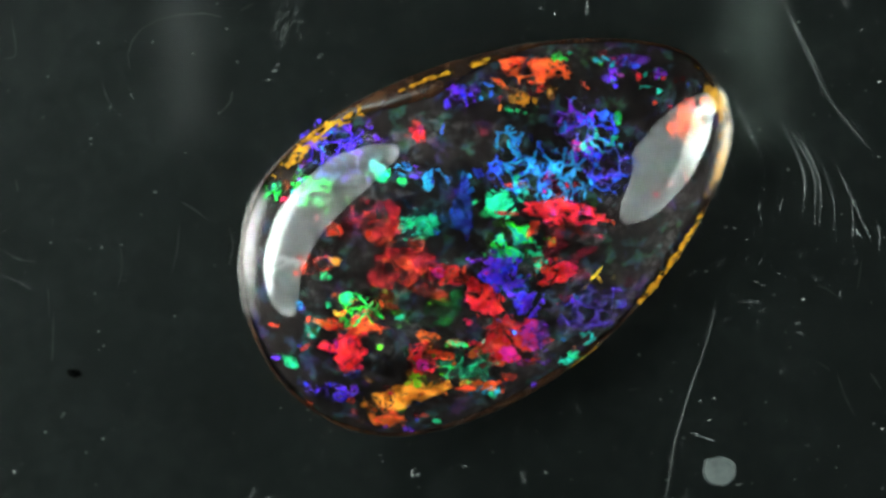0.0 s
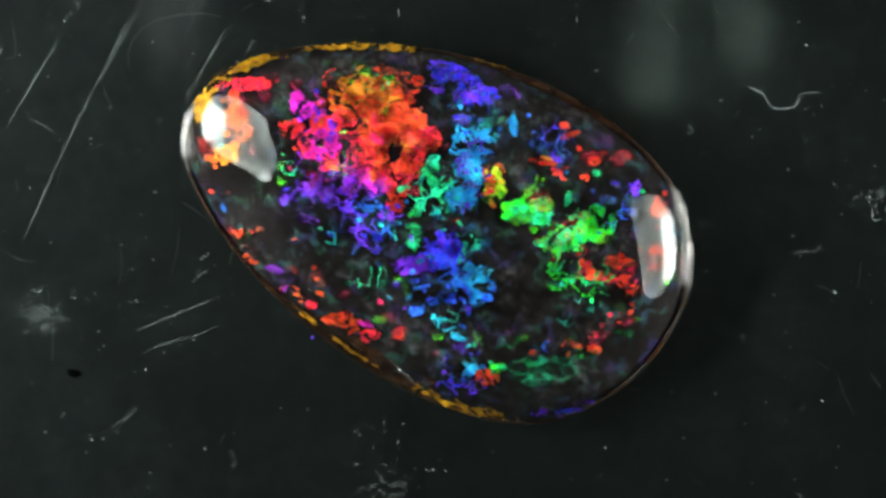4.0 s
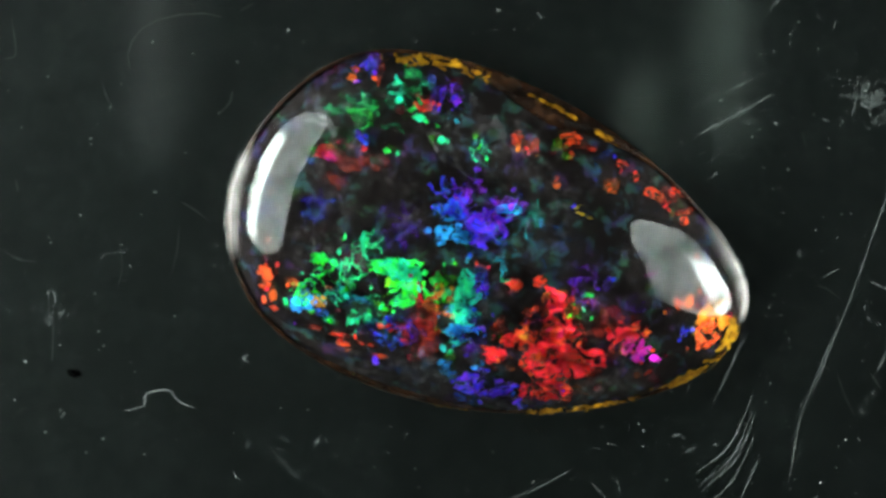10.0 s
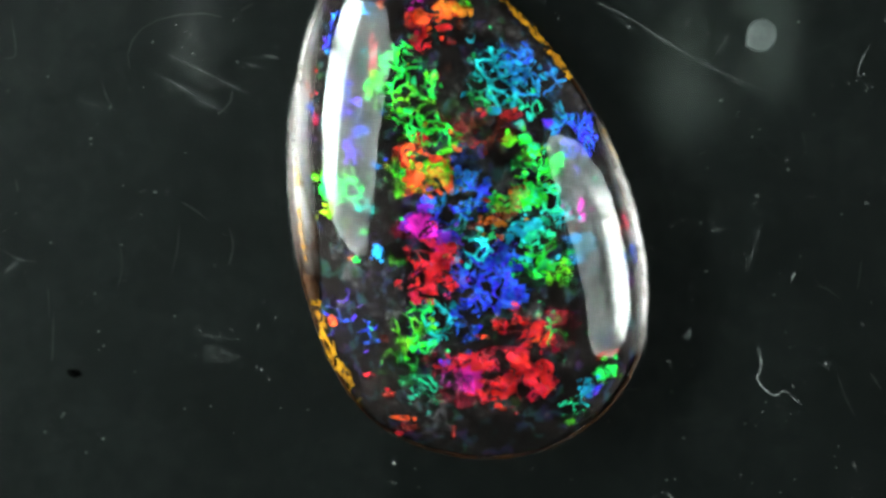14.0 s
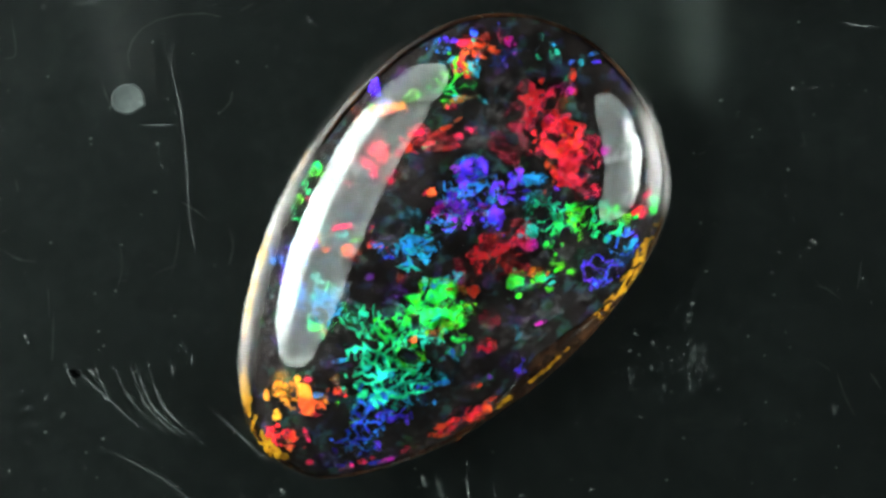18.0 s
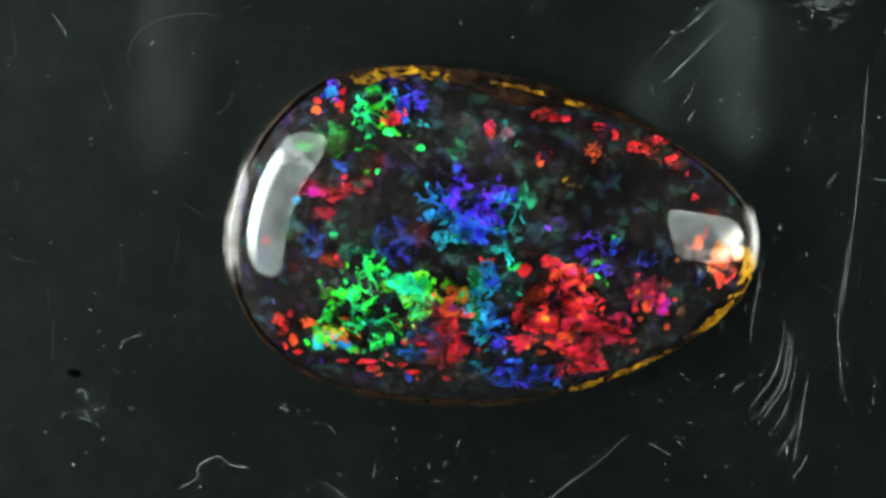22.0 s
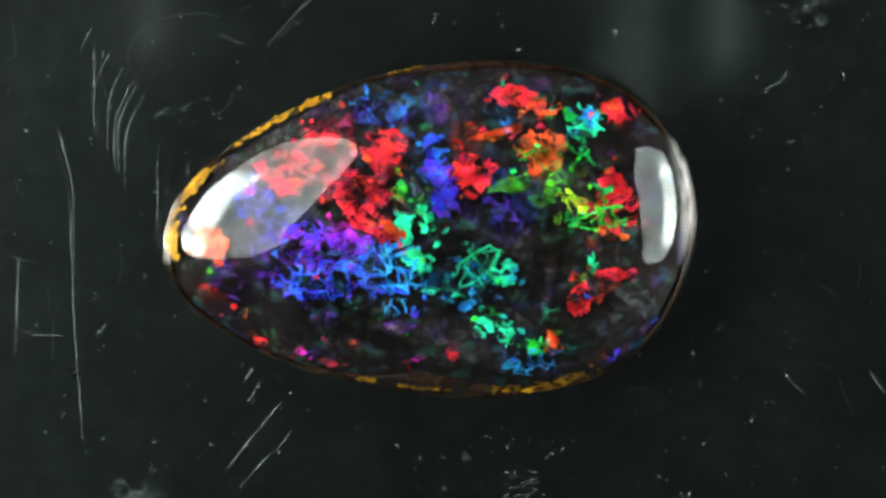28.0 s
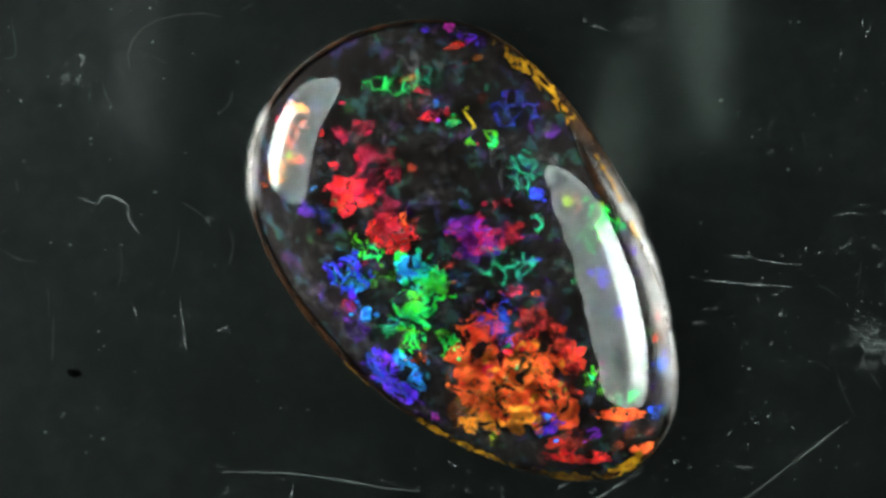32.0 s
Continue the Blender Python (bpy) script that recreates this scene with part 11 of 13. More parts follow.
flake(0.36, -1.60, 0.18, 0.13, 173, 0.997, 187, 1, 'b')
flake(0.43, -1.06, 0.15, 0.12, 173, 0.997, 187, 1, 'b')
flake(1.22, -2.32, 0.13, 0.13, 173, 0.997, 187, 1, 'b')
flake(1.04, -1.21, 0.29, 0.24, 173, 0.600, 187, 0.4, 'n')
flake(0.98, 0.85, 0.38, 0.24, 173, 0.350, 187, 1, 'b')
flake(1.31, 0.97, 0.38, 0.38, 173, 0.350, 187, 1, 'n')
flake(0.77, 1.04, 0.24, 0.32, 173, 0.350, 187, 1, 'b')
flake(1.37, 1.44, 0.44, 0.32, 173, 0.415, 187, 1, 'n')
flake(0.63, 1.79, 0.32, 0.21, 173, 0.350, 187, 1, 'b')
flake(0.99, 2.15, 0.29, 0.38, 173, 0.350, 187, 1, 'n')
flake(1.12, 1.97, 0.24, 0.24, 173, 0.350, 187, 1, 'b')
flake(1.20, 0.66, 0.29, 0.15, 173, 0.350, 187, 1, 'b')
flake(1.23, 2.78, 0.29, 0.18, 173, 0.415, 187, 1, 'n')
flake(1.99, 1.37, 0.59, 0.44, 173, 0.415, 187, 0.8, 'n')
flake(2.80, 1.51, 0.44, 0.38, 173, 0.415, 187, 1, 'n')
flake(2.81, 1.59, 0.35, 0.24, 173, 0.350, 187, 1, 'n')
flake(2.23, 1.99, 0.53, 0.38, 173, 0.510, 187, 1, 'n')
flake(1.81, 2.37, 0.38, 0.21, 173, 0.510, 187, 1, 'n')
flake(2.43, 2.29, 0.53, 0.29, 173, 0.350, 187, 0.7, 'n')
flake(3.05, 2.21, 0.59, 0.38, 173, 0.415, 187, 0.8, 'n')
flake(3.43, 2.66, 0.50, 0.38, 173, 0.510, 187, 1, 'n')
flake(2.96, 2.72, 0.44, 0.38, 173, 0.415, 187, 1, 'n')
flake(2.47, 2.62, 0.44, 0.18, 173, 0.350, 187, 1, 'n')
flake(3.50, 3.16, 0.53, 0.29, 173, 0.600, 187, 1, 'n')
flake(2.87, 3.24, 0.44, 0.38, 173, 0.600, 187, 1, 'n')
flake(3.26, 3.71, 0.38, 0.29, 173, 0.600, 187, 1, 'n')
flake(2.38, 3.14, 0.38, 0.44, 173, 0.510, 187, 1, 'n')
flake(1.94, 3.37, 0.21, 0.21, 173, 0.600, 187, 1, 'n')
flake(4.17, 3.43, 0.29, 0.38, 33, 0.655, 187, 1, 'n')
flake(3.79, 2.96, 0.29, 0.59, 173, 0.655, 187, 1, 'n')
flake(3.80, 2.46, 0.44, 0.21, 173, 0.415, 187, 1, 'n')
flake(4.62, 3.73, 0.18, 0.06, 173, 0.350, 187, 1, 'b')
flake(3.52, 3.85, 0.29, 0.13, 173, 0.655, 187, 1, 'n')
flake(2.50, 3.99, 0.24, 0.06, 173, 0.655, 187, 1, 'n')
flake(1.88, 3.55, 0.24, 0.10, 173, 0.655, 187, 1, 'b')
flake(1.26, 3.04, 0.18, 0.07, 173, 0.600, 187, 1, 'b')
flake(4.78, 4.25, 0.38, 0.21, 173, 0.655, 187, 1, 'n')
flake(5.14, 4.49, 0.32, 0.12, 173, 0.655, 187, 1, 'n')
flake(4.12, 4.14, 0.18, 0.21, 173, 0.655, 187, 1, 'n')
flake(4.52, 4.64, 0.38, 0.13, 173, 0.655, 187, 1, 'n')
flake(2.27, 3.50, 0.24, 0.09, 173, 0.683, 187, 1, 'b')
flake(3.44, 3.86, 0.18, 0.21, 173, 0.683, 187, 1, 'n')
flake(0.47, 3.06, 0.21, 0.18, 173, 0.997, 187, 1, 'm')
flake(1.15, 4.01, 0.24, 0.09, 173, 0.014, 187, 1, 'm')
flake(1.79, 4.65, 0.32, 0.15, 173, 0.997, 187, 1, 'm')
flake(2.32, 5.04, 0.35, 0.12, 173, 0.997, 187, 1, 'm')
flake(1.51, 4.97, 0.38, 0.12, 173, 0.014, 187, 1, 'm')
flake(2.47, 4.92, 0.24, 0.18, 133, 0.014, 187, 1, 'm')
flake(1.16, 4.75, 0.21, 0.09, 173, 0.997, 187, 1, 'b')
flake(0.90, 4.60, 0.24, 0.06, 173, 0.014, 187, 1, 'b')
flake(3.47, 5.16, 0.32, 0.12, 173, 0.997, 187, 1, 'm')
flake(4.29, 5.25, 0.29, 0.07, 173, 0.890, 187, 1, 'm')
flake(4.74, 5.00, 0.21, 0.07, 173, 0.997, 187, 1, 'b')
flake(5.40, 5.04, 0.24, 0.07, 173, 0.997, 187, 1, 'b')
flake(4.61, 5.21, 0.21, 0.07, 173, 0.683, 187, 1, 'b')
flake(2.18, 5.16, 0.18, 0.07, 173, 0.997, 187, 1, 'b')
flake(1.44, -3.03, 0.38, 0.38, 173, 0.997, 187, 1, 'm')
flake(1.20, -3.08, 0.21, 0.29, 173, 0.997, 187, 0.68, 'm')
flake(0.50, -3.01, 0.15, 0.21, 173, 0.014, 187, 1, 'm')
flake(-0.00, -3.26, 0.29, 0.09, 173, 0.997, 187, 1, 'b')
flake(-0.61, -3.11, 0.44, 0.07, 8, 0.014, 187, 1, 'b')
flake(-0.74, -2.87, 0.29, 0.07, 173, 0.997, 187, 1, 'm')
flake(-0.11, -2.87, 0.18, 0.07, 173, 0.997, 187, 1, 'b')
flake(0.37, -2.77, 0.13, 0.07, 173, 0.997, 187, 1, 'b')
flake(-0.02, -3.41, 0.21, 0.07, 173, 0.014, 187, 1, 'b')
flake(-0.96, -2.76, 0.15, 0.10, 173, 0.997, 187, 1, 'b')
flake(-1.35, -2.79, 0.15, 0.10, 173, 0.997, 187, 1, 'b')
flake(0.60, -4.09, 0.38, 0.12, 173, 0.014, 187, 1, 'b')
flake(0.91, -4.20, 0.15, 0.12, 173, 0.997, 187, 1, 'b')
flake(1.05, -4.31, 0.09, 0.13, 173, 0.350, 187, 1, 'b')
flake(0.52, -4.16, 0.29, 0.09, 173, 0.050, 187, 1, 'b')
flake(0.65, -4.32, 0.18, 0.09, 173, 0.683, 187, 1, 'n')
flake(-0.13, -4.24, 0.29, 0.18, 173, 0.350, 187, 0.7, 'n')
flake(0.22, -3.98, 0.18, 0.10, 173, 0.014, 187, 1, 'm')
flake(-1.57, -4.46, 0.35, 0.32, 173, 0.350, 187, 1, 'n')
flake(-1.24, -4.34, 0.38, 0.24, 173, 0.350, 187, 1, 'n')
flake(-1.58, -4.53, 0.15, 0.21, 173, 0.997, 187, 1, 'm')
flake(-1.88, -4.42, 0.18, 0.29, 173, 0.014, 187, 1, 'm')
flake(-1.37, -4.78, 0.29, 0.10, 173, 0.600, 187, 1, 'n')
flake(-1.41, -5.08, 0.21, 0.10, 173, 0.655, 187, 1, 'b')
flake(-1.22, -5.37, 0.21, 0.07, 13, 0.655, 187, 1, 'b')
flake(-2.10, -4.92, 0.24, 0.24, 173, 0.014, 187, 1, 'm')
flake(-2.30, -4.67, 0.26, 0.07, 173, 0.014, 187, 1, 'b')
flake(-2.66, -5.00, 0.24, 0.12, 173, 0.014, 187, 1, 'm')
flake(-1.97, -5.09, 0.21, 0.10, 173, 0.997, 187, 1, 'b')
flake(-3.04, -4.87, 0.12, 0.21, 173, 0.997, 187, 1, 'b')
flake(-3.21, -4.93, 0.07, 0.15, 173, 0.655, 187, 1, 'b')
flake(-3.08, -5.10, 0.07, 0.15, 173, 0.683, 187, 1, 'b')
flake(-1.62, -3.68, 0.35, 0.21, 173, 0.510, 187, 0.6, 'n')
flake(-1.47, -3.70, 0.38, 0.09, 173, 0.050, 187, 1, 'm')
flake(-1.06, -3.60, 0.15, 0.10, 173, 0.997, 187, 1, 'b')
flake(-2.03, -4.40, 0.15, 0.29, 173, 0.600, 187, 1, 'n')
flake(-1.98, -3.40, 0.09, 0.07, 173, 0.600, 187, 1, 'b')
flake(-3.29, -2.53, 0.53, 0.53, 173, 0.997, 187, 1, 'm')
flake(-3.72, -2.16, 0.35, 0.44, 173, 0.997, 187, 1, 'b')
flake(-3.60, -1.86, 0.32, 0.26, 173, 0.997, 187, 1, 'b')
flake(-3.97, -2.90, 0.32, 0.26, 173, 0.997, 187, 1, 'm')
flake(-4.22, -2.94, 0.24, 0.21, 173, 0.890, 187, 1, 'm')
flake(-3.39, -1.42, 0.38, 0.24, 173, 0.997, 187, 1, 'b')
flake(-3.64, -0.91, 0.44, 0.38, 173, 0.997, 187, 1, 'm')
flake(-3.59, -0.44, 0.38, 0.24, 173, 0.997, 187, 1, 'm')
flake(-3.70, -0.03, 0.38, 0.18, 173, 0.997, 187, 1, 'm')
flake(-4.33, -1.28, 0.26, 0.21, 173, 0.997, 187, 1, 'm')
flake(-4.19, -0.83, 0.21, 0.29, 173, 0.997, 187, 1, 'm')
flake(-3.02, -2.88, 0.38, 0.32, 173, 0.997, 187, 0.59, 'm')
flake(-2.59, -2.62, 0.29, 0.38, 173, 0.997, 187, 0.51, 'm')
flake(-2.26, -1.89, 0.44, 0.38, 173, 0.997, 187, 0.51, 'm')
flake(-3.16, -3.40, 0.21, 0.15, 173, 0.997, 187, 1, 'b')
flake(-3.92, 0.09, 0.12, 0.12, 173, 0.997, 187, 1, 'b')
flake(-3.81, -2.22, 0.21, 0.24, 173, 0.014, 187, 1, 'b')
flake(-3.49, -1.56, 0.21, 0.21, 173, 0.014, 187, 1, 'b')
flake(-3.59, -1.15, 0.18, 0.12, 173, 0.050, 187, 1, 'b')
flake(-3.10, -1.62, 0.29, 0.29, 173, 0.997, 187, 0.51, 'm')
flake(-1.92, -2.25, 0.24, 0.32, 173, 0.997, 187, 0.42, 'm')
flake(-4.60, -0.92, 0.13, 0.13, 173, 0.890, 187, 1, 'b')
flake(-3.64, -3.41, 0.09, 0.12, 173, 0.014, 187, 1, 'b')
flake(-3.98, -4.13, 0.21, 0.12, 173, 0.655, 187, 1, 'n')
flake(-2.96, -4.28, 0.59, 0.29, 173, 0.683, 187, 0.3, 'n')
flake(-4.84, -3.42, 0.10, 0.10, 173, 0.600, 187, 1, 'b')
flake(-5.26, -3.47, 0.21, 0.06, 173, 0.655, 187, 1, 'b')
flake(-4.61, -3.50, 0.12, 0.07, 173, 0.683, 187, 1, 'b')
flake(-3.17, 0.45, 0.29, 0.24, 173, 0.350, 187, 1, 'b')
flake(-3.29, 0.72, 0.38, 0.21, 173, 0.350, 187, 1, 'n')
flake(-2.68, 0.54, 0.53, 0.24, 173, 0.415, 187, 1, 'n')
flake(-3.50, 0.34, 0.21, 0.18, 173, 0.350, 187, 1, 'n')
flake(-2.09, 0.14, 0.29, 0.21, 173, 0.510, 187, 0.7, 'n')
flake(-2.41, 0.83, 0.21, 0.15, 173, 0.350, 187, 1, 'b')
flake(-2.29, -0.15, 0.38, 0.29, 173, 0.415, 187, 0.6, 'n')
flake(-1.90, 0.43, 0.21, 0.21, 173, 0.510, 187, 1, 'b')
flake(-2.40, -0.45, 0.38, 0.21, 173, 0.600, 187, 0.5, 'n')
flake(-4.29, 1.12, 0.35, 0.26, 173, 0.350, 187, 1, 'n')
flake(-4.03, 1.24, 0.29, 0.29, 173, 0.415, 187, 1, 'n')
flake(-4.33, 1.47, 0.29, 0.21, 173, 0.510, 187, 1, 'n')
flake(-4.01, 0.75, 0.21, 0.13, 173, 0.350, 187, 1, 'b')
flake(-4.54, 1.09, 0.18, 0.10, 173, 0.350, 187, 1, 'b')
flake(-5.36, 1.00, 0.21, 0.18, 173, 0.415, 187, 1, 'b')
flake(-4.96, 0.92, 0.24, 0.15, 173, 0.997, 187, 1, 'b')
flake(-5.11, 1.11, 0.18, 0.12, 173, 0.997, 187, 1, 'b')
flake(-5.31, 0.74, 0.15, 0.10, 173, 0.997, 187, 1, 'b')
flake(-4.21, 1.95, 0.29, 0.13, 173, 0.600, 187, 1, 'b')
flake(-4.11, 2.11, 0.18, 0.21, 173, 0.655, 187, 1, 'n')
flake(-4.46, 1.83, 0.15, 0.07, 173, 0.600, 187, 1, 'b')
flake(-3.44, 2.32, 0.29, 0.21, 173, 0.683, 187, 0.7, 'n')
flake(-3.63, 2.01, 0.29, 0.29, 173, 0.655, 187, 0.5, 'n')
flake(-3.25, 2.64, 0.29, 0.13, 173, 0.683, 187, 1, 'n')
flake(-3.11, 2.43, 0.21, 0.13, 173, 0.655, 187, 1, 'b')
flake(-1.69, 0.24, 0.29, 0.32, 173, 0.997, 187, 0.51, 'm')
flake(-1.43, 0.45, 0.21, 0.38, 173, 0.997, 187, 0.59, 'm')
flake(-0.95, 0.46, 0.24, 0.29, 173, 0.997, 187, 0.42, 'm')
flake(-1.79, 0.74, 0.18, 0.18, 173, 0.890, 187, 1, 'b')
flake(-0.83, 1.49, 0.29, 0.21, 173, 0.350, 187, 1, 'b')
flake(-0.66, 1.55, 0.21, 0.15, 173, 0.350, 187, 1, 'b')
flake(-1.06, 1.53, 0.18, 0.21, 173, 0.415, 187, 1, 'b')
flake(-1.60, 1.69, 0.21, 0.29, 173, 0.350, 187, 1, 'n')
flake(-2.22, 1.45, 0.18, 0.21, 173, 0.350, 187, 1, 'n')
flake(-1.78, 2.13, 0.13, 0.09, 173, 0.350, 187, 1, 'b')
flake(-1.61, 1.52, 0.21, 0.15, 173, 0.050, 187, 1, 'm')
flake(-2.52, 1.91, 0.13, 0.10, 173, 0.350, 187, 1, 'b')
flake(-2.24, 1.62, 0.21, 0.12, 173, 0.350, 187, 1, 'n')
flake(-1.89, 1.89, 0.15, 0.15, 173, 0.510, 187, 1, 'n')
flake(-1.21, 2.98, 0.18, 0.07, 173, 0.890, 187, 1, 'b')
flake(-0.50, 2.96, 0.21, 0.21, 173, 0.600, 187, 0.4, 'n')
flake(0.34, 0.77, 0.15, 0.44, 173, 0.997, 187, 0.26, 'm')
flake(0.06, 2.28, 0.29, 0.29, 173, 0.997, 187, 0.17, 'm')
flake(3.18, -3.17, 0.21, 0.10, 173, 0.350, 187, 1, 'b')
flake(3.53, -2.97, 0.15, 0.21, 173, 0.415, 187, 1, 'n')
flake(3.81, -2.62, 0.10, 0.15, 173, 0.350, 187, 1, 'b')
flake(4.10, -2.26, 0.15, 0.24, 173, 0.415, 187, 1, 'n')
flake(3.58, -2.52, 0.10, 0.09, 173, 0.997, 187, 1, 'b')
flake(3.43, -3.28, 0.09, 0.09, 173, 0.014, 187, 1, 'b')
flake(2.45, -2.58, 0.21, 0.10, 173, 0.997, 187, 1, 'b')
flake(2.04, -3.31, 0.29, 0.21, 173, 0.997, 187, 0.42, 'm')
flake(3.05, -1.57, 0.35, 0.07, 173, 0.997, 187, 1, 'b')
flake(2.73, -1.54, 0.24, 0.07, 173, 0.997, 187, 1, 'b')
flake(3.46, -1.45, 0.21, 0.09, 173, 0.050, 187, 1, 'b')
flake(3.05, -0.87, 0.21, 0.15, 173, 0.050, 187, 1, 'm')
flake(2.99, -0.79, 0.24, 0.07, 173, 0.014, 187, 1, 'b')
flake(2.71, -1.08, 0.18, 0.07, 173, 0.350, 187, 1, 'b')
flake(2.24, -1.03, 0.13, 0.21, 173, 0.997, 187, 1, 'b')
flake(2.43, -0.82, 0.10, 0.10, 173, 0.014, 187, 1, 'b')
flake(2.16, -1.10, 0.12, 0.09, 173, 0.350, 187, 1, 'b')
flake(4.54, -1.21, 0.38, 0.21, 173, 0.683, 187, 1, 'n')
flake(5.19, -1.25, 0.10, 0.13, 173, 0.655, 187, 1, 'b')
flake(4.87, -1.23, 0.15, 0.18, 173, 0.655, 187, 1, 'n')
flake(4.34, -1.58, 0.15, 0.07, 173, 0.655, 187, 1, 'n')
flake(3.38, -1.44, 0.44, 0.29, 173, 0.510, 187, 0.5, 'n')
flake(4.03, -0.11, 0.29, 0.18, 173, 0.415, 187, 1, 'n')
flake(3.89, 0.06, 0.38, 0.12, 173, 0.600, 187, 1, 'n')
flake(4.17, -0.27, 0.21, 0.29, 173, 0.510, 187, 1, 'n')
flake(4.48, 0.94, 0.09, 0.18, 173, 0.050, 187, 1, 'b')
flake(4.68, 0.62, 0.18, 0.18, 173, 0.415, 187, 1, 'b')
flake(4.16, 0.97, 0.21, 0.15, 173, 0.415, 187, 1, 'n')
flake(4.36, 1.91, 0.21, 0.07, 173, 0.655, 187, 1, 'b')
flake(5.44, 2.15, 0.13, 0.12, 173, 0.997, 187, 1, 'b')
flake(4.79, 2.69, 0.21, 0.09, 173, 0.014, 187, 1, 'b')
flake(4.64, 2.79, 0.21, 0.07, 173, 0.997, 187, 1, 'b')
flake(5.35, 2.65, 0.21, 0.09, 173, 0.655, 187, 1, 'b')
flake(4.92, 3.02, 0.12, 0.06, 173, 0.350, 187, 1, 'b')
flake(5.50, 3.14, 0.18, 0.10, 173, 0.997, 187, 1, 'b')
flake(6.56, 3.61, 0.21, 0.24, 173, 0.014, 187, 1, 'm')
flake(6.63, 3.52, 0.18, 0.18, 173, 0.997, 187, 1, 'b')
flake(6.47, 4.05, 0.09, 0.10, 173, 0.014, 187, 1, 'b')
flake(6.67, 3.78, 0.12, 0.21, 173, 0.050, 187, 1, 'm')
flake(6.30, 4.51, 0.12, 0.09, 173, 0.997, 187, 1, 'b')
flake(6.07, 3.62, 0.07, 0.21, 173, 0.997, 187, 1, 'b')
# the orientation that flashes near 109 degrees of turn
flake(6.53, 2.47, 0.50, 0.21, 71, 0.997, 109, 1, 'm')
flake(6.67, 1.93, 0.38, 0.18, 71, 0.997, 109, 1, 'm')
flake(6.51, 3.15, 0.32, 0.18, 71, 0.014, 109, 1, 'm')
flake(6.14, 4.30, 0.29, 0.38, 71, 0.014, 109, 1, 'm')
flake(5.66, 4.03, 0.21, 0.18, 71, 0.014, 109, 1, 'b')
flake(5.33, 3.21, 0.15, 0.18, 71, 0.997, 109, 1, 'b')
flake(5.67, 1.35, 0.35, 0.38, 71, 0.890, 109, 1, 'b')
flake(6.13, 1.28, 0.18, 0.13, 71, 0.997, 109, 1, 'b')
flake(5.45, 1.18, 0.18, 0.21, 71, 0.890, 109, 1, 'b')
flake(5.00, 0.34, 0.38, 0.15, 71, 0.014, 109, 1, 'm')
flake(4.39, -0.03, 0.26, 0.21, 71, 0.050, 109, 1, 'b')
flake(4.48, -0.22, 0.32, 0.29, 71, 0.350, 109, 1, 'n')
flake(5.28, 0.25, 0.29, 0.29, 71, 0.350, 109, 1, 'n')
flake(5.35, -0.44, 0.21, 0.21, 71, 0.350, 109, 1, 'n')
flake(4.61, 1.05, 0.29, 0.38, 71, 0.350, 109, 1, 'n')
flake(3.67, 1.62, 0.29, 0.35, 71, 0.350, 109, 1, 'n')
flake(4.48, 2.83, 0.21, 0.18, 71, 0.350, 109, 1, 'b')
flake(4.23, 3.09, 0.15, 0.15, 71, 0.350, 109, 1, 'b')
flake(3.64, 0.81, 0.15, 0.15, 71, 0.350, 109, 1, 'n')
flake(4.85, -0.51, 0.38, 0.24, 71, 0.050, 109, 1, 'm')
flake(4.64, -0.44, 0.21, 0.24, 71, 0.415, 109, 1, 'n')
flake(4.15, 1.12, 0.44, 0.38, 71, 0.997, 109, 1, 'm')
flake(4.16, 2.11, 0.44, 0.38, 71, 0.997, 109, 1, 'm')
flake(3.86, 1.22, 0.32, 0.32, 71, 0.890, 109, 1, 'm')
flake(3.33, 1.08, 0.38, 0.21, 71, 0.997, 109, 1, 'm')
flake(3.72, 2.26, 0.29, 0.13, 111, 0.997, 109, 1, 'b')
flake(3.01, 1.85, 0.38, 0.18, 71, 0.997, 109, 1, 'm')
flake(3.08, 0.84, 0.24, 0.21, 71, 0.720, 109, 0.7, 'm')
flake(3.91, -0.02, 0.38, 0.24, 71, 0.997, 109, 1, 'b')
flake(3.72, -0.54, 0.53, 0.18, 71, 0.997, 109, 1, 'm')
flake(3.76, -0.88, 0.29, 0.13, 71, 0.997, 109, 1, 'b')
flake(3.35, -0.24, 0.44, 0.21, 71, 0.997, 109, 1, 'b')
flake(3.09, 0.18, 0.53, 0.21, 71, 0.997, 109, 1, 'b')
flake(2.41, 0.33, 0.50, 0.18, 71, 0.997, 109, 1, 'b')
flake(2.81, -0.39, 0.24, 0.38, 71, 0.997, 109, 1, 'b')
flake(2.93, 0.64, 0.32, 0.21, 71, 0.997, 109, 1, 'b')
flake(2.53, -0.04, 0.38, 0.21, 71, 0.997, 109, 1, 'm')
flake(3.44, 0.71, 0.38, 0.18, 71, 0.997, 109, 1, 'b')
flake(1.90, 0.18, 0.24, 0.12, 71, 0.997, 109, 1, 'b')
flake(1.78, 0.88, 0.13, 0.18, 71, 0.997, 109, 1, 'b')
flake(2.91, -1.00, 0.29, 0.21, 71, 0.997, 109, 1, 'm')
flake(4.65, 2.11, 0.21, 0.15, 71, 0.014, 109, 1, 'b')
flake(3.70, 0.29, 0.29, 0.12, 71, 0.997, 109, 1, 'm')
flake(3.78, -2.13, 0.38, 0.15, 96, 0.655, 109, 1, 'b')
flake(3.28, -2.20, 0.38, 0.18, 96, 0.655, 109, 1, 'n')
flake(3.56, -2.72, 0.32, 0.18, 71, 0.655, 109, 1, 'n')
flake(3.08, -2.72, 0.32, 0.21, 71, 0.655, 109, 1, 'n')
flake(4.26, -2.14, 0.35, 0.13, 71, 0.655, 109, 1, 'n')
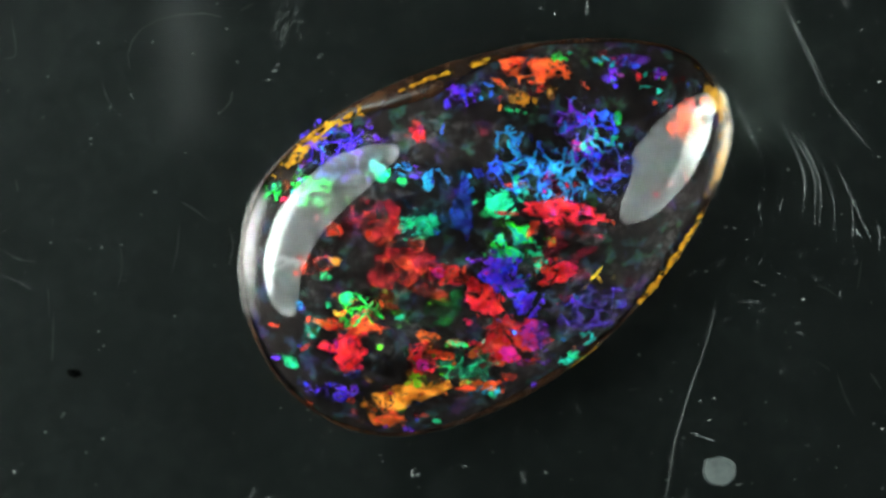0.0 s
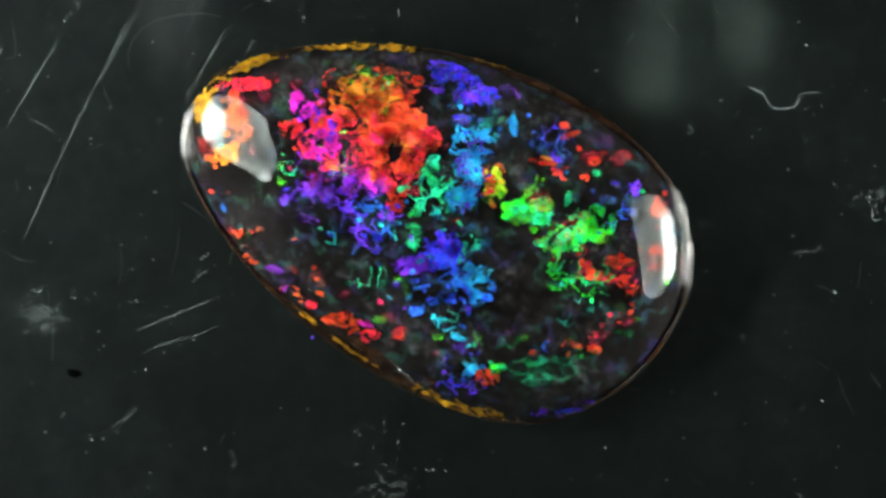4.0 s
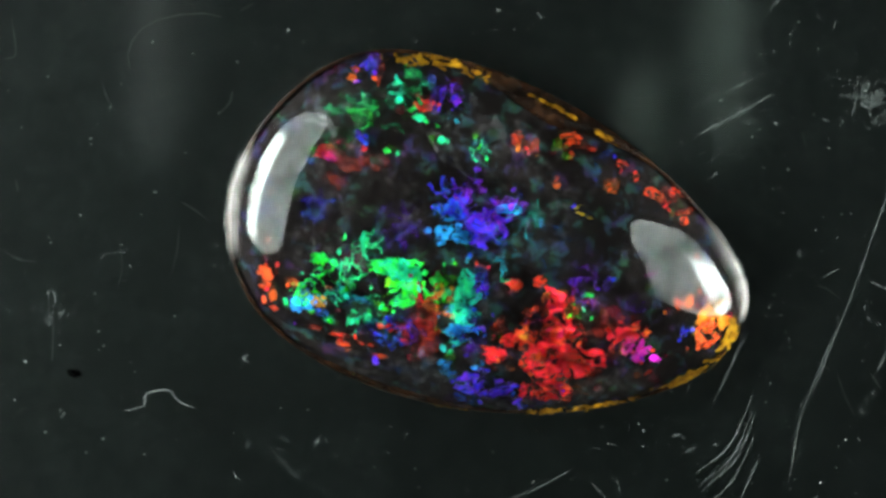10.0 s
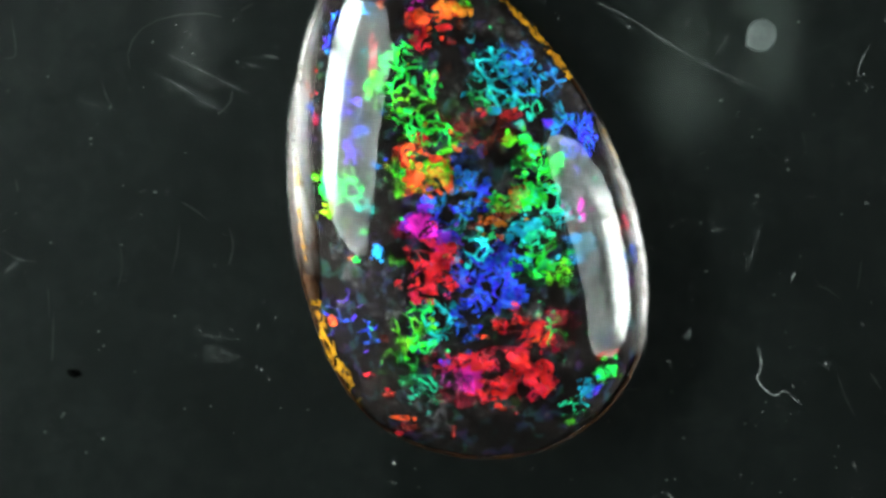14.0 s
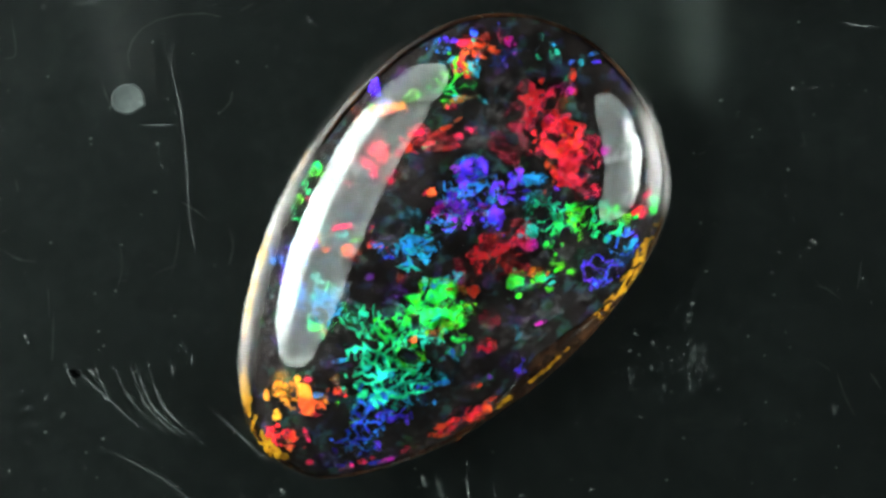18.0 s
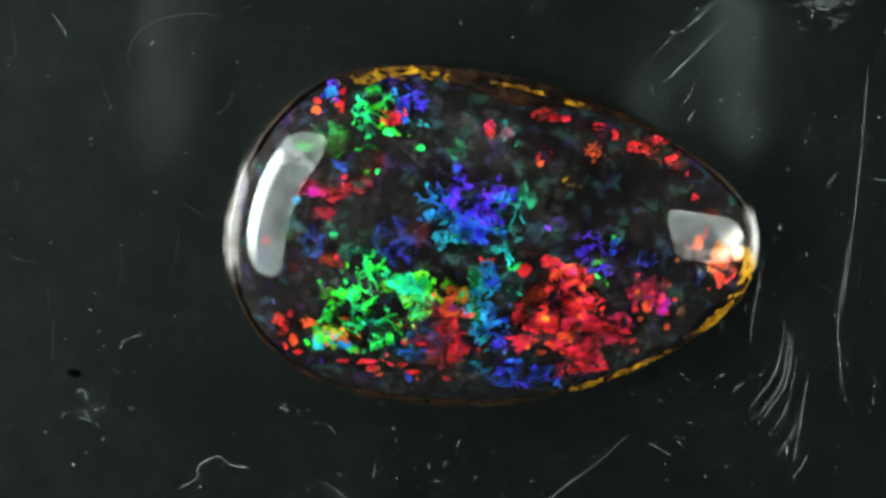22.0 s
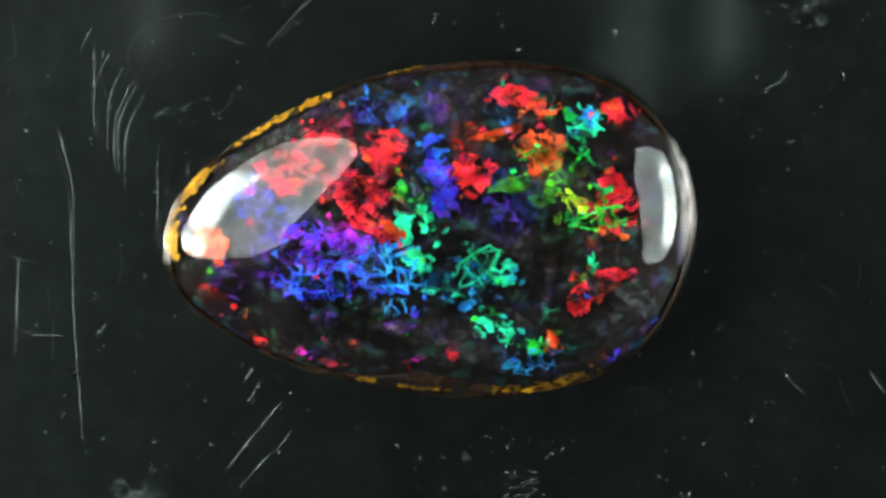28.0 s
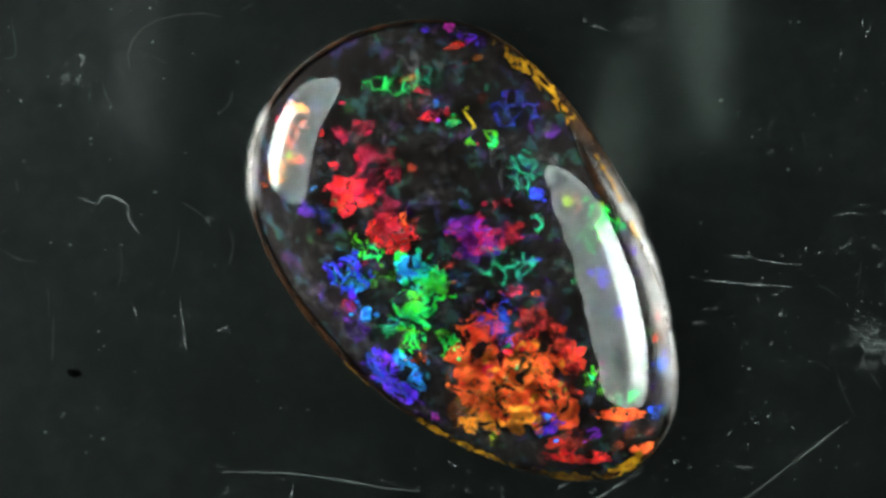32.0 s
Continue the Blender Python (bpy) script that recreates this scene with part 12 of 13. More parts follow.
flake(2.72, -2.84, 0.21, 0.24, 71, 0.655, 109, 1, 'n')
flake(2.66, -1.90, 0.24, 0.24, 71, 0.600, 109, 1, 'b')
flake(2.31, -2.20, 0.38, 0.29, 71, 0.600, 109, 1, 'n')
flake(2.19, -1.66, 0.35, 0.21, 71, 0.510, 109, 1, 'n')
flake(1.55, -1.18, 0.38, 0.41, 71, 0.510, 109, 1, 'b')
flake(1.71, -1.65, 0.38, 0.32, 71, 0.600, 109, 1, 'b')
flake(0.89, -0.96, 0.21, 0.24, 71, 0.415, 109, 1, 'b')
flake(0.75, -0.66, 0.32, 0.21, 71, 0.510, 109, 1, 'n')
flake(1.23, -1.16, 0.26, 0.29, 71, 0.600, 109, 1, 'b')
flake(1.81, -2.02, 0.32, 0.21, 71, 0.600, 109, 1, 'b')
flake(2.18, -2.56, 0.29, 0.29, 71, 0.415, 109, 0.5, 'n')
flake(1.68, -3.05, 0.13, 0.26, 71, 0.655, 109, 1, 'b')
flake(2.57, -2.37, 0.26, 0.13, 71, 0.655, 109, 1, 'b')
flake(0.08, -3.41, 0.13, 0.21, 71, 0.655, 109, 1, 'b')
flake(0.86, -3.51, 0.38, 0.21, 71, 0.683, 109, 1, 'n')
flake(0.43, -3.28, 0.18, 0.07, 71, 0.997, 109, 1, 'b')
flake(0.46, -3.71, 0.29, 0.24, 71, 0.655, 109, 1, 'n')
flake(1.95, -2.74, 0.18, 0.21, 71, 0.683, 109, 0.5, 'n')
flake(0.85, -1.77, 0.21, 0.32, 71, 0.350, 109, 1, 'b')
flake(0.54, -1.49, 0.29, 0.24, 71, 0.350, 109, 1, 'b')
flake(0.87, -1.94, 0.12, 0.24, 71, 0.050, 109, 1, 'b')
flake(0.71, -1.47, 0.15, 0.18, 71, 0.240, 109, 1, 'b')
flake(0.16, -2.52, 0.38, 0.29, 71, 0.350, 109, 1, 'b')
flake(-0.24, -2.05, 0.53, 0.24, 71, 0.350, 109, 1, 'b')
flake(-0.67, -2.07, 0.32, 0.24, 71, 0.350, 109, 1, 'b')
flake(-0.39, -1.75, 0.32, 0.15, 71, 0.350, 109, 1, 'b')
flake(-1.00, -2.29, 0.18, 0.18, 71, 0.350, 109, 1, 'b')
flake(0.12, -2.18, 0.18, 0.24, 71, 0.350, 109, 1, 'n')
flake(-0.29, -2.61, 0.21, 0.15, 71, 0.415, 109, 1, 'b')
flake(-0.65, -3.15, 0.09, 0.12, 71, 0.350, 109, 1, 'b')
flake(-1.30, -3.10, 0.29, 0.13, 71, 0.050, 109, 1, 'b')
flake(-1.44, -2.80, 0.32, 0.24, 71, 0.014, 109, 1, 'm')
flake(-1.38, -2.41, 0.38, 0.21, 71, 0.014, 109, 1, 'm')
flake(-1.63, -3.07, 0.24, 0.18, 71, 0.240, 109, 1, 'm')
flake(-1.94, -3.46, 0.24, 0.21, 71, 0.350, 109, 1, 'b')
flake(-1.54, -3.52, 0.21, 0.21, 71, 0.350, 109, 1, 'b')
flake(-2.27, -3.44, 0.21, 0.13, 71, 0.350, 109, 1, 'b')
flake(-1.89, -3.98, 0.12, 0.13, 71, 0.350, 109, 1, 'b')
flake(-1.80, -2.18, 0.12, 0.24, 71, 0.997, 109, 1, 'm')
flake(-1.55, -1.93, 0.38, 0.44, 71, 0.050, 109, 0.5, 'm')
flake(-2.09, -2.50, 0.29, 0.21, 71, 0.997, 109, 1, 'm')
flake(-1.97, -1.71, 0.38, 0.24, 71, 0.350, 109, 0.4, 'n')
flake(-0.03, 0.44, 0.59, 0.44, 71, 0.683, 109, 1, 'b')
flake(-0.23, 0.84, 0.38, 0.53, 71, 0.683, 109, 1, 'b')
flake(0.36, 0.14, 0.38, 0.29, 71, 0.720, 109, 0.7, 'b')
flake(-0.48, 0.59, 0.29, 0.38, 71, 0.720, 109, 0.7, 'b')
flake(0.88, 0.20, 0.24, 0.29, 71, 0.655, 109, 1, 'b')
flake(0.22, 1.18, 0.44, 0.21, 71, 0.655, 109, 1, 'b')
flake(-0.34, -0.45, 0.32, 0.21, 71, 0.655, 109, 1, 'b')
flake(0.21, -0.31, 0.32, 0.18, 71, 0.655, 109, 1, 'n')
flake(0.46, 1.42, 0.29, 0.12, 71, 0.683, 109, 1, 'b')
flake(-1.49, 0.12, 0.29, 0.18, 71, 0.655, 109, 1, 'b')
flake(-1.37, -0.01, 0.15, 0.15, 71, 0.600, 109, 1, 'b')
flake(-1.67, 0.59, 0.21, 0.09, 71, 0.655, 109, 1, 'b')
flake(-0.79, 0.20, 0.24, 0.21, 71, 0.655, 109, 1, 'n')
flake(-0.85, 2.05, 0.24, 0.21, 71, 0.655, 109, 0.6, 'n')
flake(-0.76, 1.02, 0.21, 0.21, 71, 0.683, 109, 1, 'b')
flake(1.01, 1.56, 0.44, 0.29, 71, 0.655, 109, 0.4, 'n')
flake(-0.27, 2.01, 0.10, 0.29, 71, 0.350, 109, 1, 'b')
flake(0.16, 2.03, 0.12, 0.09, 71, 0.350, 109, 1, 'b')
flake(-1.09, -0.19, 0.12, 0.09, 71, 0.600, 109, 1, 'b')
flake(-0.20, 1.98, 0.18, 0.29, 71, 0.600, 109, 0.5, 'n')
flake(0.13, 3.97, 0.29, 0.21, 71, 0.014, 109, 1, 'b')
flake(-0.17, 3.83, 0.18, 0.13, 71, 0.014, 109, 1, 'b')
flake(0.09, 4.16, 0.15, 0.12, 71, 0.240, 109, 1, 'b')
flake(-0.50, 2.93, 0.29, 0.13, 71, 0.997, 109, 1, 'm')
flake(-0.54, 3.11, 0.18, 0.13, 71, 0.350, 109, 1, 'b')
flake(-1.04, 2.87, 0.24, 0.09, 71, 0.997, 109, 1, 'b')
flake(-1.23, 3.11, 0.15, 0.07, 71, 0.997, 109, 1, 'b')
flake(0.43, 2.35, 0.18, 0.15, 71, 0.415, 109, 0.6, 'n')
flake(0.61, 3.54, 0.15, 0.12, 71, 0.997, 109, 1, 'm')
flake(1.48, 3.91, 0.21, 0.15, 71, 0.014, 109, 1, 'm')
flake(0.97, 4.53, 0.12, 0.12, 71, 0.997, 109, 1, 'b')
flake(1.31, 4.22, 0.18, 0.15, 71, 0.683, 109, 0.6, 'n')
flake(3.42, 4.84, 0.09, 0.35, 71, 0.014, 109, 1, 'b')
flake(2.98, 5.09, 0.10, 0.13, 71, 0.997, 109, 1, 'b')
flake(3.12, 4.68, 0.09, 0.15, 71, 0.683, 109, 1, 'b')
flake(4.45, 4.98, 0.09, 0.15, 71, 0.655, 109, 1, 'b')
flake(3.83, 5.13, 0.13, 0.07, 71, 0.997, 109, 1, 'b')
flake(1.67, 4.96, 0.09, 0.07, 71, 0.997, 109, 1, 'b')
flake(1.92, 4.61, 0.29, 0.18, 71, 0.683, 109, 0.5, 'n')
flake(-2.75, -2.44, 0.44, 0.18, 71, 0.997, 109, 1, 'm')
flake(-3.23, -3.03, 0.53, 0.24, 71, 0.997, 109, 1, 'm')
flake(-3.40, -2.56, 0.21, 0.12, 71, 0.997, 109, 1, 'b')
flake(-3.47, -4.05, 0.24, 0.29, 71, 0.014, 109, 1, 'm')
flake(-3.75, -4.30, 0.21, 0.18, 71, 0.014, 109, 1, 'm')
flake(-3.48, -4.30, 0.15, 0.32, 71, 0.050, 109, 1, 'b')
flake(-4.16, -4.60, 0.12, 0.18, 71, 0.014, 109, 1, 'b')
flake(-4.22, -4.14, 0.21, 0.13, 71, 0.350, 109, 1, 'n')
flake(-3.93, -3.90, 0.15, 0.09, 71, 0.997, 109, 1, 'b')
flake(-3.95, -4.15, 0.12, 0.12, 71, 0.350, 109, 1, 'b')
flake(-2.70, -4.90, 0.21, 0.15, 71, 0.014, 109, 1, 'b')
flake(-2.37, -4.93, 0.21, 0.12, 71, 0.997, 109, 1, 'm')
flake(-4.40, -1.72, 0.21, 0.13, 71, 0.997, 109, 1, 'b')
flake(-4.50, -1.52, 0.29, 0.12, 71, 0.997, 109, 1, 'm')
flake(-4.30, -2.17, 0.21, 0.13, 71, 0.997, 109, 1, 'm')
flake(-4.53, -2.52, 0.21, 0.12, 71, 0.997, 109, 1, 'm')
flake(-4.85, -2.41, 0.44, 0.13, 51, 0.415, 109, 1, 'n')
flake(-4.65, -2.81, 0.15, 0.07, 71, 0.350, 109, 1, 'b')
flake(-3.85, -0.32, 0.12, 0.09, 71, 0.655, 109, 1, 'b')
flake(-3.72, -0.45, 0.12, 0.07, 71, 0.997, 109, 1, 'b')
flake(-3.80, -0.09, 0.09, 0.12, 71, 0.655, 109, 1, 'b')
flake(-3.13, 1.93, 0.29, 0.26, 71, 0.655, 109, 1, 'n')
flake(-3.52, 2.15, 0.24, 0.21, 71, 0.655, 109, 1, 'n')
flake(-3.02, 1.72, 0.15, 0.18, 71, 0.600, 109, 1, 'b')
flake(-3.54, 2.41, 0.21, 0.18, 71, 0.683, 109, 1, 'n')
flake(-3.11, 2.34, 0.18, 0.21, 71, 0.655, 109, 1, 'b')
flake(-2.70, 2.53, 0.38, 0.18, 71, 0.683, 109, 0.5, 'n')
flake(-3.49, 1.64, 0.18, 0.15, 71, 0.014, 109, 1, 'm')
flake(-3.68, 1.62, 0.15, 0.12, 71, 0.997, 109, 1, 'b')
flake(-3.47, 1.13, 0.15, 0.06, 71, 0.350, 109, 1, 'b')
flake(-1.84, 2.06, 0.18, 0.10, 71, 0.350, 109, 1, 'b')
flake(-2.44, 1.11, 0.12, 0.18, 71, 0.350, 109, 1, 'b')
flake(-2.43, 0.86, 0.12, 0.06, 71, 0.997, 109, 1, 'b')
flake(-2.59, 0.66, 0.13, 0.09, 71, 0.350, 109, 1, 'b')
flake(-2.22, 2.36, 0.10, 0.06, 71, 0.997, 109, 1, 'b')
flake(-3.20, 0.12, 0.15, 0.07, 71, 0.350, 109, 1, 'b')
flake(-2.51, 1.13, 0.15, 0.21, 71, 0.415, 109, 1, 'n')
flake(-3.08, 0.50, 0.44, 0.21, 71, 0.415, 109, 0.4, 'n')
flake(-4.44, 0.13, 0.59, 0.21, 71, 0.415, 109, 0.4, 'n')
flake(-5.97, -0.20, 0.18, 0.04, 71, 0.683, 109, 1, 'b')
flake(-5.84, 0.37, 0.07, 0.09, 71, 0.997, 109, 1, 'b')
flake(-2.82, 3.08, 0.21, 0.15, 71, 0.997, 109, 0.42, 'm')
# the orientation that flashes near 138 degrees of turn
flake(4.77, 0.01, 0.59, 0.32, 42, 0.997, 138, 1, 'b')
flake(4.74, 0.50, 0.50, 0.21, 42, 0.997, 138, 1, 'm')
flake(5.28, 0.39, 0.38, 0.24, 42, 0.014, 138, 1, 'm')
flake(4.61, -0.74, 0.50, 0.21, 42, 0.997, 138, 1, 'b')
flake(4.37, -1.17, 0.38, 0.38, 42, 0.997, 138, 1, 'm')
flake(4.34, 0.23, 0.53, 0.18, 42, 0.997, 138, 1, 'm')
flake(4.03, -0.57, 0.53, 0.24, 42, 0.997, 138, 1, 'b')
flake(3.78, -0.08, 0.50, 0.29, 42, 0.997, 138, 1, 'b')
flake(3.36, 0.15, 0.44, 0.32, 42, 0.997, 138, 1, 'b')
flake(2.94, 0.38, 0.50, 0.32, 42, 0.997, 138, 1, 'b')
flake(2.74, 0.83, 0.38, 0.21, 42, 0.890, 138, 1, 'b')
flake(2.29, 0.63, 0.38, 0.26, 42, 0.997, 138, 1, 'b')
flake(2.58, -0.15, 0.38, 0.32, 42, 0.997, 138, 1, 'm')
flake(2.76, -0.81, 0.29, 0.24, 42, 0.997, 138, 1, 'm')
flake(1.91, 0.81, 0.24, 0.21, 42, 0.997, 138, 1, 'b')
flake(3.12, -0.28, 0.38, 0.21, 42, 0.014, 138, 1, 'm')
flake(2.69, -1.08, 0.15, 0.18, 42, 0.997, 138, 1, 'b')
flake(3.92, 0.46, 0.24, 0.15, 42, 0.997, 138, 1, 'b')
flake(4.29, -1.55, 0.18, 0.15, 42, 0.997, 138, 1, 'b')
flake(5.03, -0.96, 0.29, 0.13, 42, 0.997, 138, 1, 'm')
flake(2.81, 1.22, 0.29, 0.12, 42, 0.890, 138, 1, 'm')
flake(4.72, -0.74, 0.38, 0.13, 42, 0.014, 138, 1, 'b')
flake(5.30, -0.21, 0.29, 0.12, 42, 0.997, 138, 1, 'b')
flake(5.66, 1.37, 0.32, 0.24, 42, 0.683, 138, 1, 'b')
flake(5.39, 1.53, 0.29, 0.18, 42, 0.720, 138, 0.7, 'b')
flake(5.82, 1.42, 0.18, 0.13, 42, 0.890, 138, 1, 'b')
flake(5.27, 1.31, 0.12, 0.21, 42, 0.683, 138, 1, 'b')
flake(5.36, 0.98, 0.15, 0.12, 42, 0.997, 138, 1, 'm')
flake(6.35, 3.23, 0.38, 0.24, 42, 0.014, 138, 1, 'b')
flake(5.91, 3.22, 0.24, 0.29, 42, 0.014, 138, 1, 'm')
flake(6.88, 2.90, 0.18, 0.13, 42, 0.997, 138, 1, 'b')
flake(6.67, 3.00, 0.15, 0.15, 42, 0.014, 138, 1, 'b')
flake(5.76, 3.64, 0.12, 0.12, 42, 0.014, 138, 1, 'b')
flake(5.31, 3.29, 0.12, 0.10, 42, 0.997, 138, 1, 'b')
flake(5.88, 3.99, 0.10, 0.09, 42, 0.350, 138, 1, 'b')
flake(5.19, 3.17, 0.07, 0.10, 42, 0.997, 138, 1, 'b')
flake(5.78, 4.48, 0.21, 0.09, 42, 0.014, 138, 1, 'b')
flake(4.71, 4.59, 0.07, 0.06, 42, 0.997, 138, 1, 'b')
flake(5.02, 5.00, 0.09, 0.06, 42, 0.997, 138, 1, 'b')
flake(5.32, 2.20, 0.13, 0.24, 42, 0.997, 138, 1, 'm')
flake(3.78, -1.92, 0.38, 0.13, 42, 0.655, 138, 1, 'b')
flake(3.27, -2.29, 0.44, 0.18, 42, 0.655, 138, 1, 'b')
flake(3.97, -2.36, 0.59, 0.15, 42, 0.655, 138, 1, 'n')
flake(3.07, -2.77, 0.24, 0.21, 42, 0.655, 138, 1, 'n')
flake(2.75, -1.95, 0.24, 0.15, 42, 0.655, 138, 1, 'b')
flake(1.93, -1.98, 0.32, 0.18, 42, 0.655, 138, 1, 'n')
flake(1.75, -1.32, 0.24, 0.32, 42, 0.655, 138, 1, 'b')
flake(1.32, -1.31, 0.26, 0.38, 42, 0.655, 138, 1, 'b')
flake(1.00, -0.97, 0.26, 0.32, 42, 0.655, 138, 1, 'b')
flake(0.80, -0.63, 0.21, 0.18, 42, 0.655, 138, 1, 'b')
flake(1.61, -1.86, 0.21, 0.24, 42, 0.600, 138, 1, 'b')
flake(2.11, -1.72, 0.18, 0.21, 42, 0.655, 138, 1, 'n')
flake(2.52, -2.87, 0.24, 0.38, 42, 0.683, 138, 0.6, 'n')
flake(2.59, -3.41, 0.38, 0.21, 42, 0.683, 138, 0.5, 'n')
flake(2.22, -2.54, 0.29, 0.21, 42, 0.415, 138, 0.5, 'n')
flake(0.73, -3.68, 0.50, 0.44, 42, 0.655, 138, 0.4, 'n')
flake(0.41, -3.56, 0.21, 0.15, 42, 0.655, 138, 1, 'b')
flake(1.06, -1.95, 0.24, 0.21, 42, 0.014, 138, 1, 'b')
flake(0.69, -1.67, 0.18, 0.38, 42, 0.014, 138, 1, 'b')
flake(0.86, -1.62, 0.15, 0.29, 42, 0.997, 138, 1, 'b')
flake(0.38, -1.43, 0.18, 0.15, 42, 0.014, 138, 1, 'b')
flake(2.12, -0.57, 0.35, 0.18, 42, 0.350, 138, 1, 'b')
flake(2.03, -0.24, 0.21, 0.29, 42, 0.350, 138, 1, 'b')
flake(1.53, -0.28, 0.35, 0.24, 42, 0.350, 138, 1, 'n')
flake(1.28, 0.12, 0.38, 0.18, 42, 0.415, 138, 1, 'b')
flake(1.41, -0.49, 0.21, 0.29, 42, 0.350, 138, 1, 'n')
flake(1.40, 0.45, 0.18, 0.15, 42, 0.350, 138, 1, 'b')
flake(1.02, 0.75, 0.24, 0.18, 42, 0.350, 138, 1, 'b')
flake(0.76, 1.04, 0.21, 0.18, 42, 0.350, 138, 1, 'b')
flake(1.89, -0.78, 0.13, 0.18, 42, 0.350, 138, 1, 'b')
flake(0.65, -0.23, 0.15, 0.07, 42, 0.997, 138, 1, 'b')
flake(-0.32, -1.95, 0.44, 0.21, 42, 0.350, 138, 0.7, 'b')
flake(-0.71, -2.09, 0.35, 0.15, 42, 0.350, 138, 0.8, 'b')
flake(-0.67, -2.37, 0.24, 0.21, 42, 0.350, 138, 1, 'n')
flake(-1.27, -3.11, 0.38, 0.21, 42, 0.350, 138, 1, 'n')
flake(-1.47, -3.59, 0.21, 0.21, 42, 0.350, 138, 1, 'n')
flake(-1.65, -2.92, 0.38, 0.29, 42, 0.350, 138, 1, 'n')
flake(-1.40, -2.50, 0.29, 0.24, 42, 0.350, 138, 1, 'b')
flake(-1.55, -2.10, 0.32, 0.32, 42, 0.350, 138, 1, 'b')
flake(-2.16, -1.91, 0.24, 0.24, 42, 0.350, 138, 1, 'b')
flake(-2.49, -1.78, 0.29, 0.13, 42, 0.350, 138, 1, 'b')
flake(-2.02, -3.45, 0.21, 0.15, 42, 0.350, 138, 1, 'n')
flake(-2.18, -3.28, 0.15, 0.12, 42, 0.240, 138, 1, 'b')
flake(-2.86, -2.31, 0.24, 0.18, 42, 0.350, 138, 1, 'n')
flake(-2.88, -2.75, 0.29, 0.18, 42, 0.350, 138, 1, 'n')
flake(-2.47, -2.50, 0.38, 0.12, 42, 0.997, 138, 1, 'm')
flake(-3.11, -2.74, 0.29, 0.13, 42, 0.997, 138, 1, 'm')
flake(-3.07, -2.08, 0.29, 0.09, 42, 0.350, 138, 1, 'b')
flake(-3.44, -2.50, 0.21, 0.09, 42, 0.350, 138, 1, 'b')
flake(-2.87, -2.53, 0.24, 0.18, 42, 0.997, 138, 1, 'm')
flake(-2.91, -3.19, 0.29, 0.18, 42, 0.997, 138, 1, 'm')
flake(-3.16, -2.57, 0.12, 0.12, 42, 0.350, 138, 1, 'b')
flake(-2.41, -2.33, 0.18, 0.13, 42, 0.350, 138, 1, 'n')
flake(-3.16, -3.50, 0.21, 0.13, 42, 0.997, 138, 1, 'm')
flake(-4.26, -2.78, 0.12, 0.21, 42, 0.997, 138, 1, 'b')
flake(-3.82, -3.14, 0.21, 0.18, 42, 0.997, 138, 1, 'm')
flake(-4.07, -3.34, 0.13, 0.09, 42, 0.014, 138, 1, 'b')
flake(-3.80, -3.63, 0.09, 0.21, 42, 0.997, 138, 1, 'b')
flake(-3.47, -3.05, 0.18, 0.21, 42, 0.997, 138, 1, 'm')
flake(0.10, 1.19, 0.47, 0.26, 42, 0.655, 138, 1, 'b')
flake(-0.24, 1.09, 0.44, 0.29, 42, 0.600, 138, 1, 'n')
flake(-0.70, 0.67, 0.44, 0.32, 42, 0.600, 138, 1, 'b')
flake(-0.60, 0.33, 0.35, 0.18, 42, 0.655, 138, 1, 'n')
flake(-1.15, 0.70, 0.29, 0.21, 42, 0.600, 138, 1, 'b')
flake(-1.45, 0.10, 0.21, 0.18, 42, 0.600, 138, 1, 'b')
flake(-1.56, 0.33, 0.32, 0.13, 42, 0.600, 138, 1, 'n')
flake(-0.28, 1.61, 0.29, 0.21, 42, 0.600, 138, 1, 'n')
flake(-1.02, 1.25, 0.35, 0.18, 42, 0.600, 138, 1, 'n')
flake(-0.15, 0.53, 0.38, 0.21, 42, 0.655, 138, 1, 'n')
flake(0.27, 1.57, 0.21, 0.15, 42, 0.655, 138, 1, 'b')
flake(-0.90, 1.59, 0.18, 0.12, 42, 0.600, 138, 1, 'b')
flake(-1.59, 0.95, 0.15, 0.12, 42, 0.655, 138, 1, 'b')
flake(-1.63, 1.69, 0.29, 0.21, 42, 0.510, 138, 1, 'n')
flake(-2.14, 1.55, 0.24, 0.13, 42, 0.510, 138, 1, 'b')
flake(-1.58, 1.40, 0.21, 0.18, 42, 0.415, 138, 0.7, 'n')
flake(0.06, 2.16, 0.12, 0.09, 42, 0.655, 138, 1, 'b')
flake(-1.98, 1.37, 0.12, 0.12, 42, 0.600, 138, 1, 'b')
flake(1.90, 1.99, 0.44, 0.44, 42, 0.655, 138, 1, 'n')
flake(1.66, 1.55, 0.35, 0.53, 42, 0.600, 138, 1, 'n')
flake(1.35, 2.14, 0.38, 0.21, 42, 0.655, 138, 1, 'n')
flake(1.32, 1.23, 0.26, 0.29, 42, 0.415, 138, 1, 'n')
flake(2.33, 1.52, 0.38, 0.29, 42, 0.600, 138, 1, 'n')
flake(2.90, 2.05, 0.50, 0.38, 42, 0.655, 138, 0.8, 'n')
flake(3.98, 1.56, 0.59, 0.44, 42, 0.683, 138, 0.8, 'n')
flake(4.22, 2.23, 0.44, 0.38, 42, 0.683, 138, 0.7, 'n')
flake(3.54, 1.58, 0.53, 0.29, 42, 0.720, 138, 0.49, 'm')
flake(3.41, 1.25, 0.44, 0.21, 42, 0.890, 138, 0.6, 'm')
flake(3.58, 2.70, 0.44, 0.38, 42, 0.655, 138, 0.6, 'n')
flake(4.64, 1.77, 0.38, 0.29, 42, 0.683, 138, 0.6, 'n')
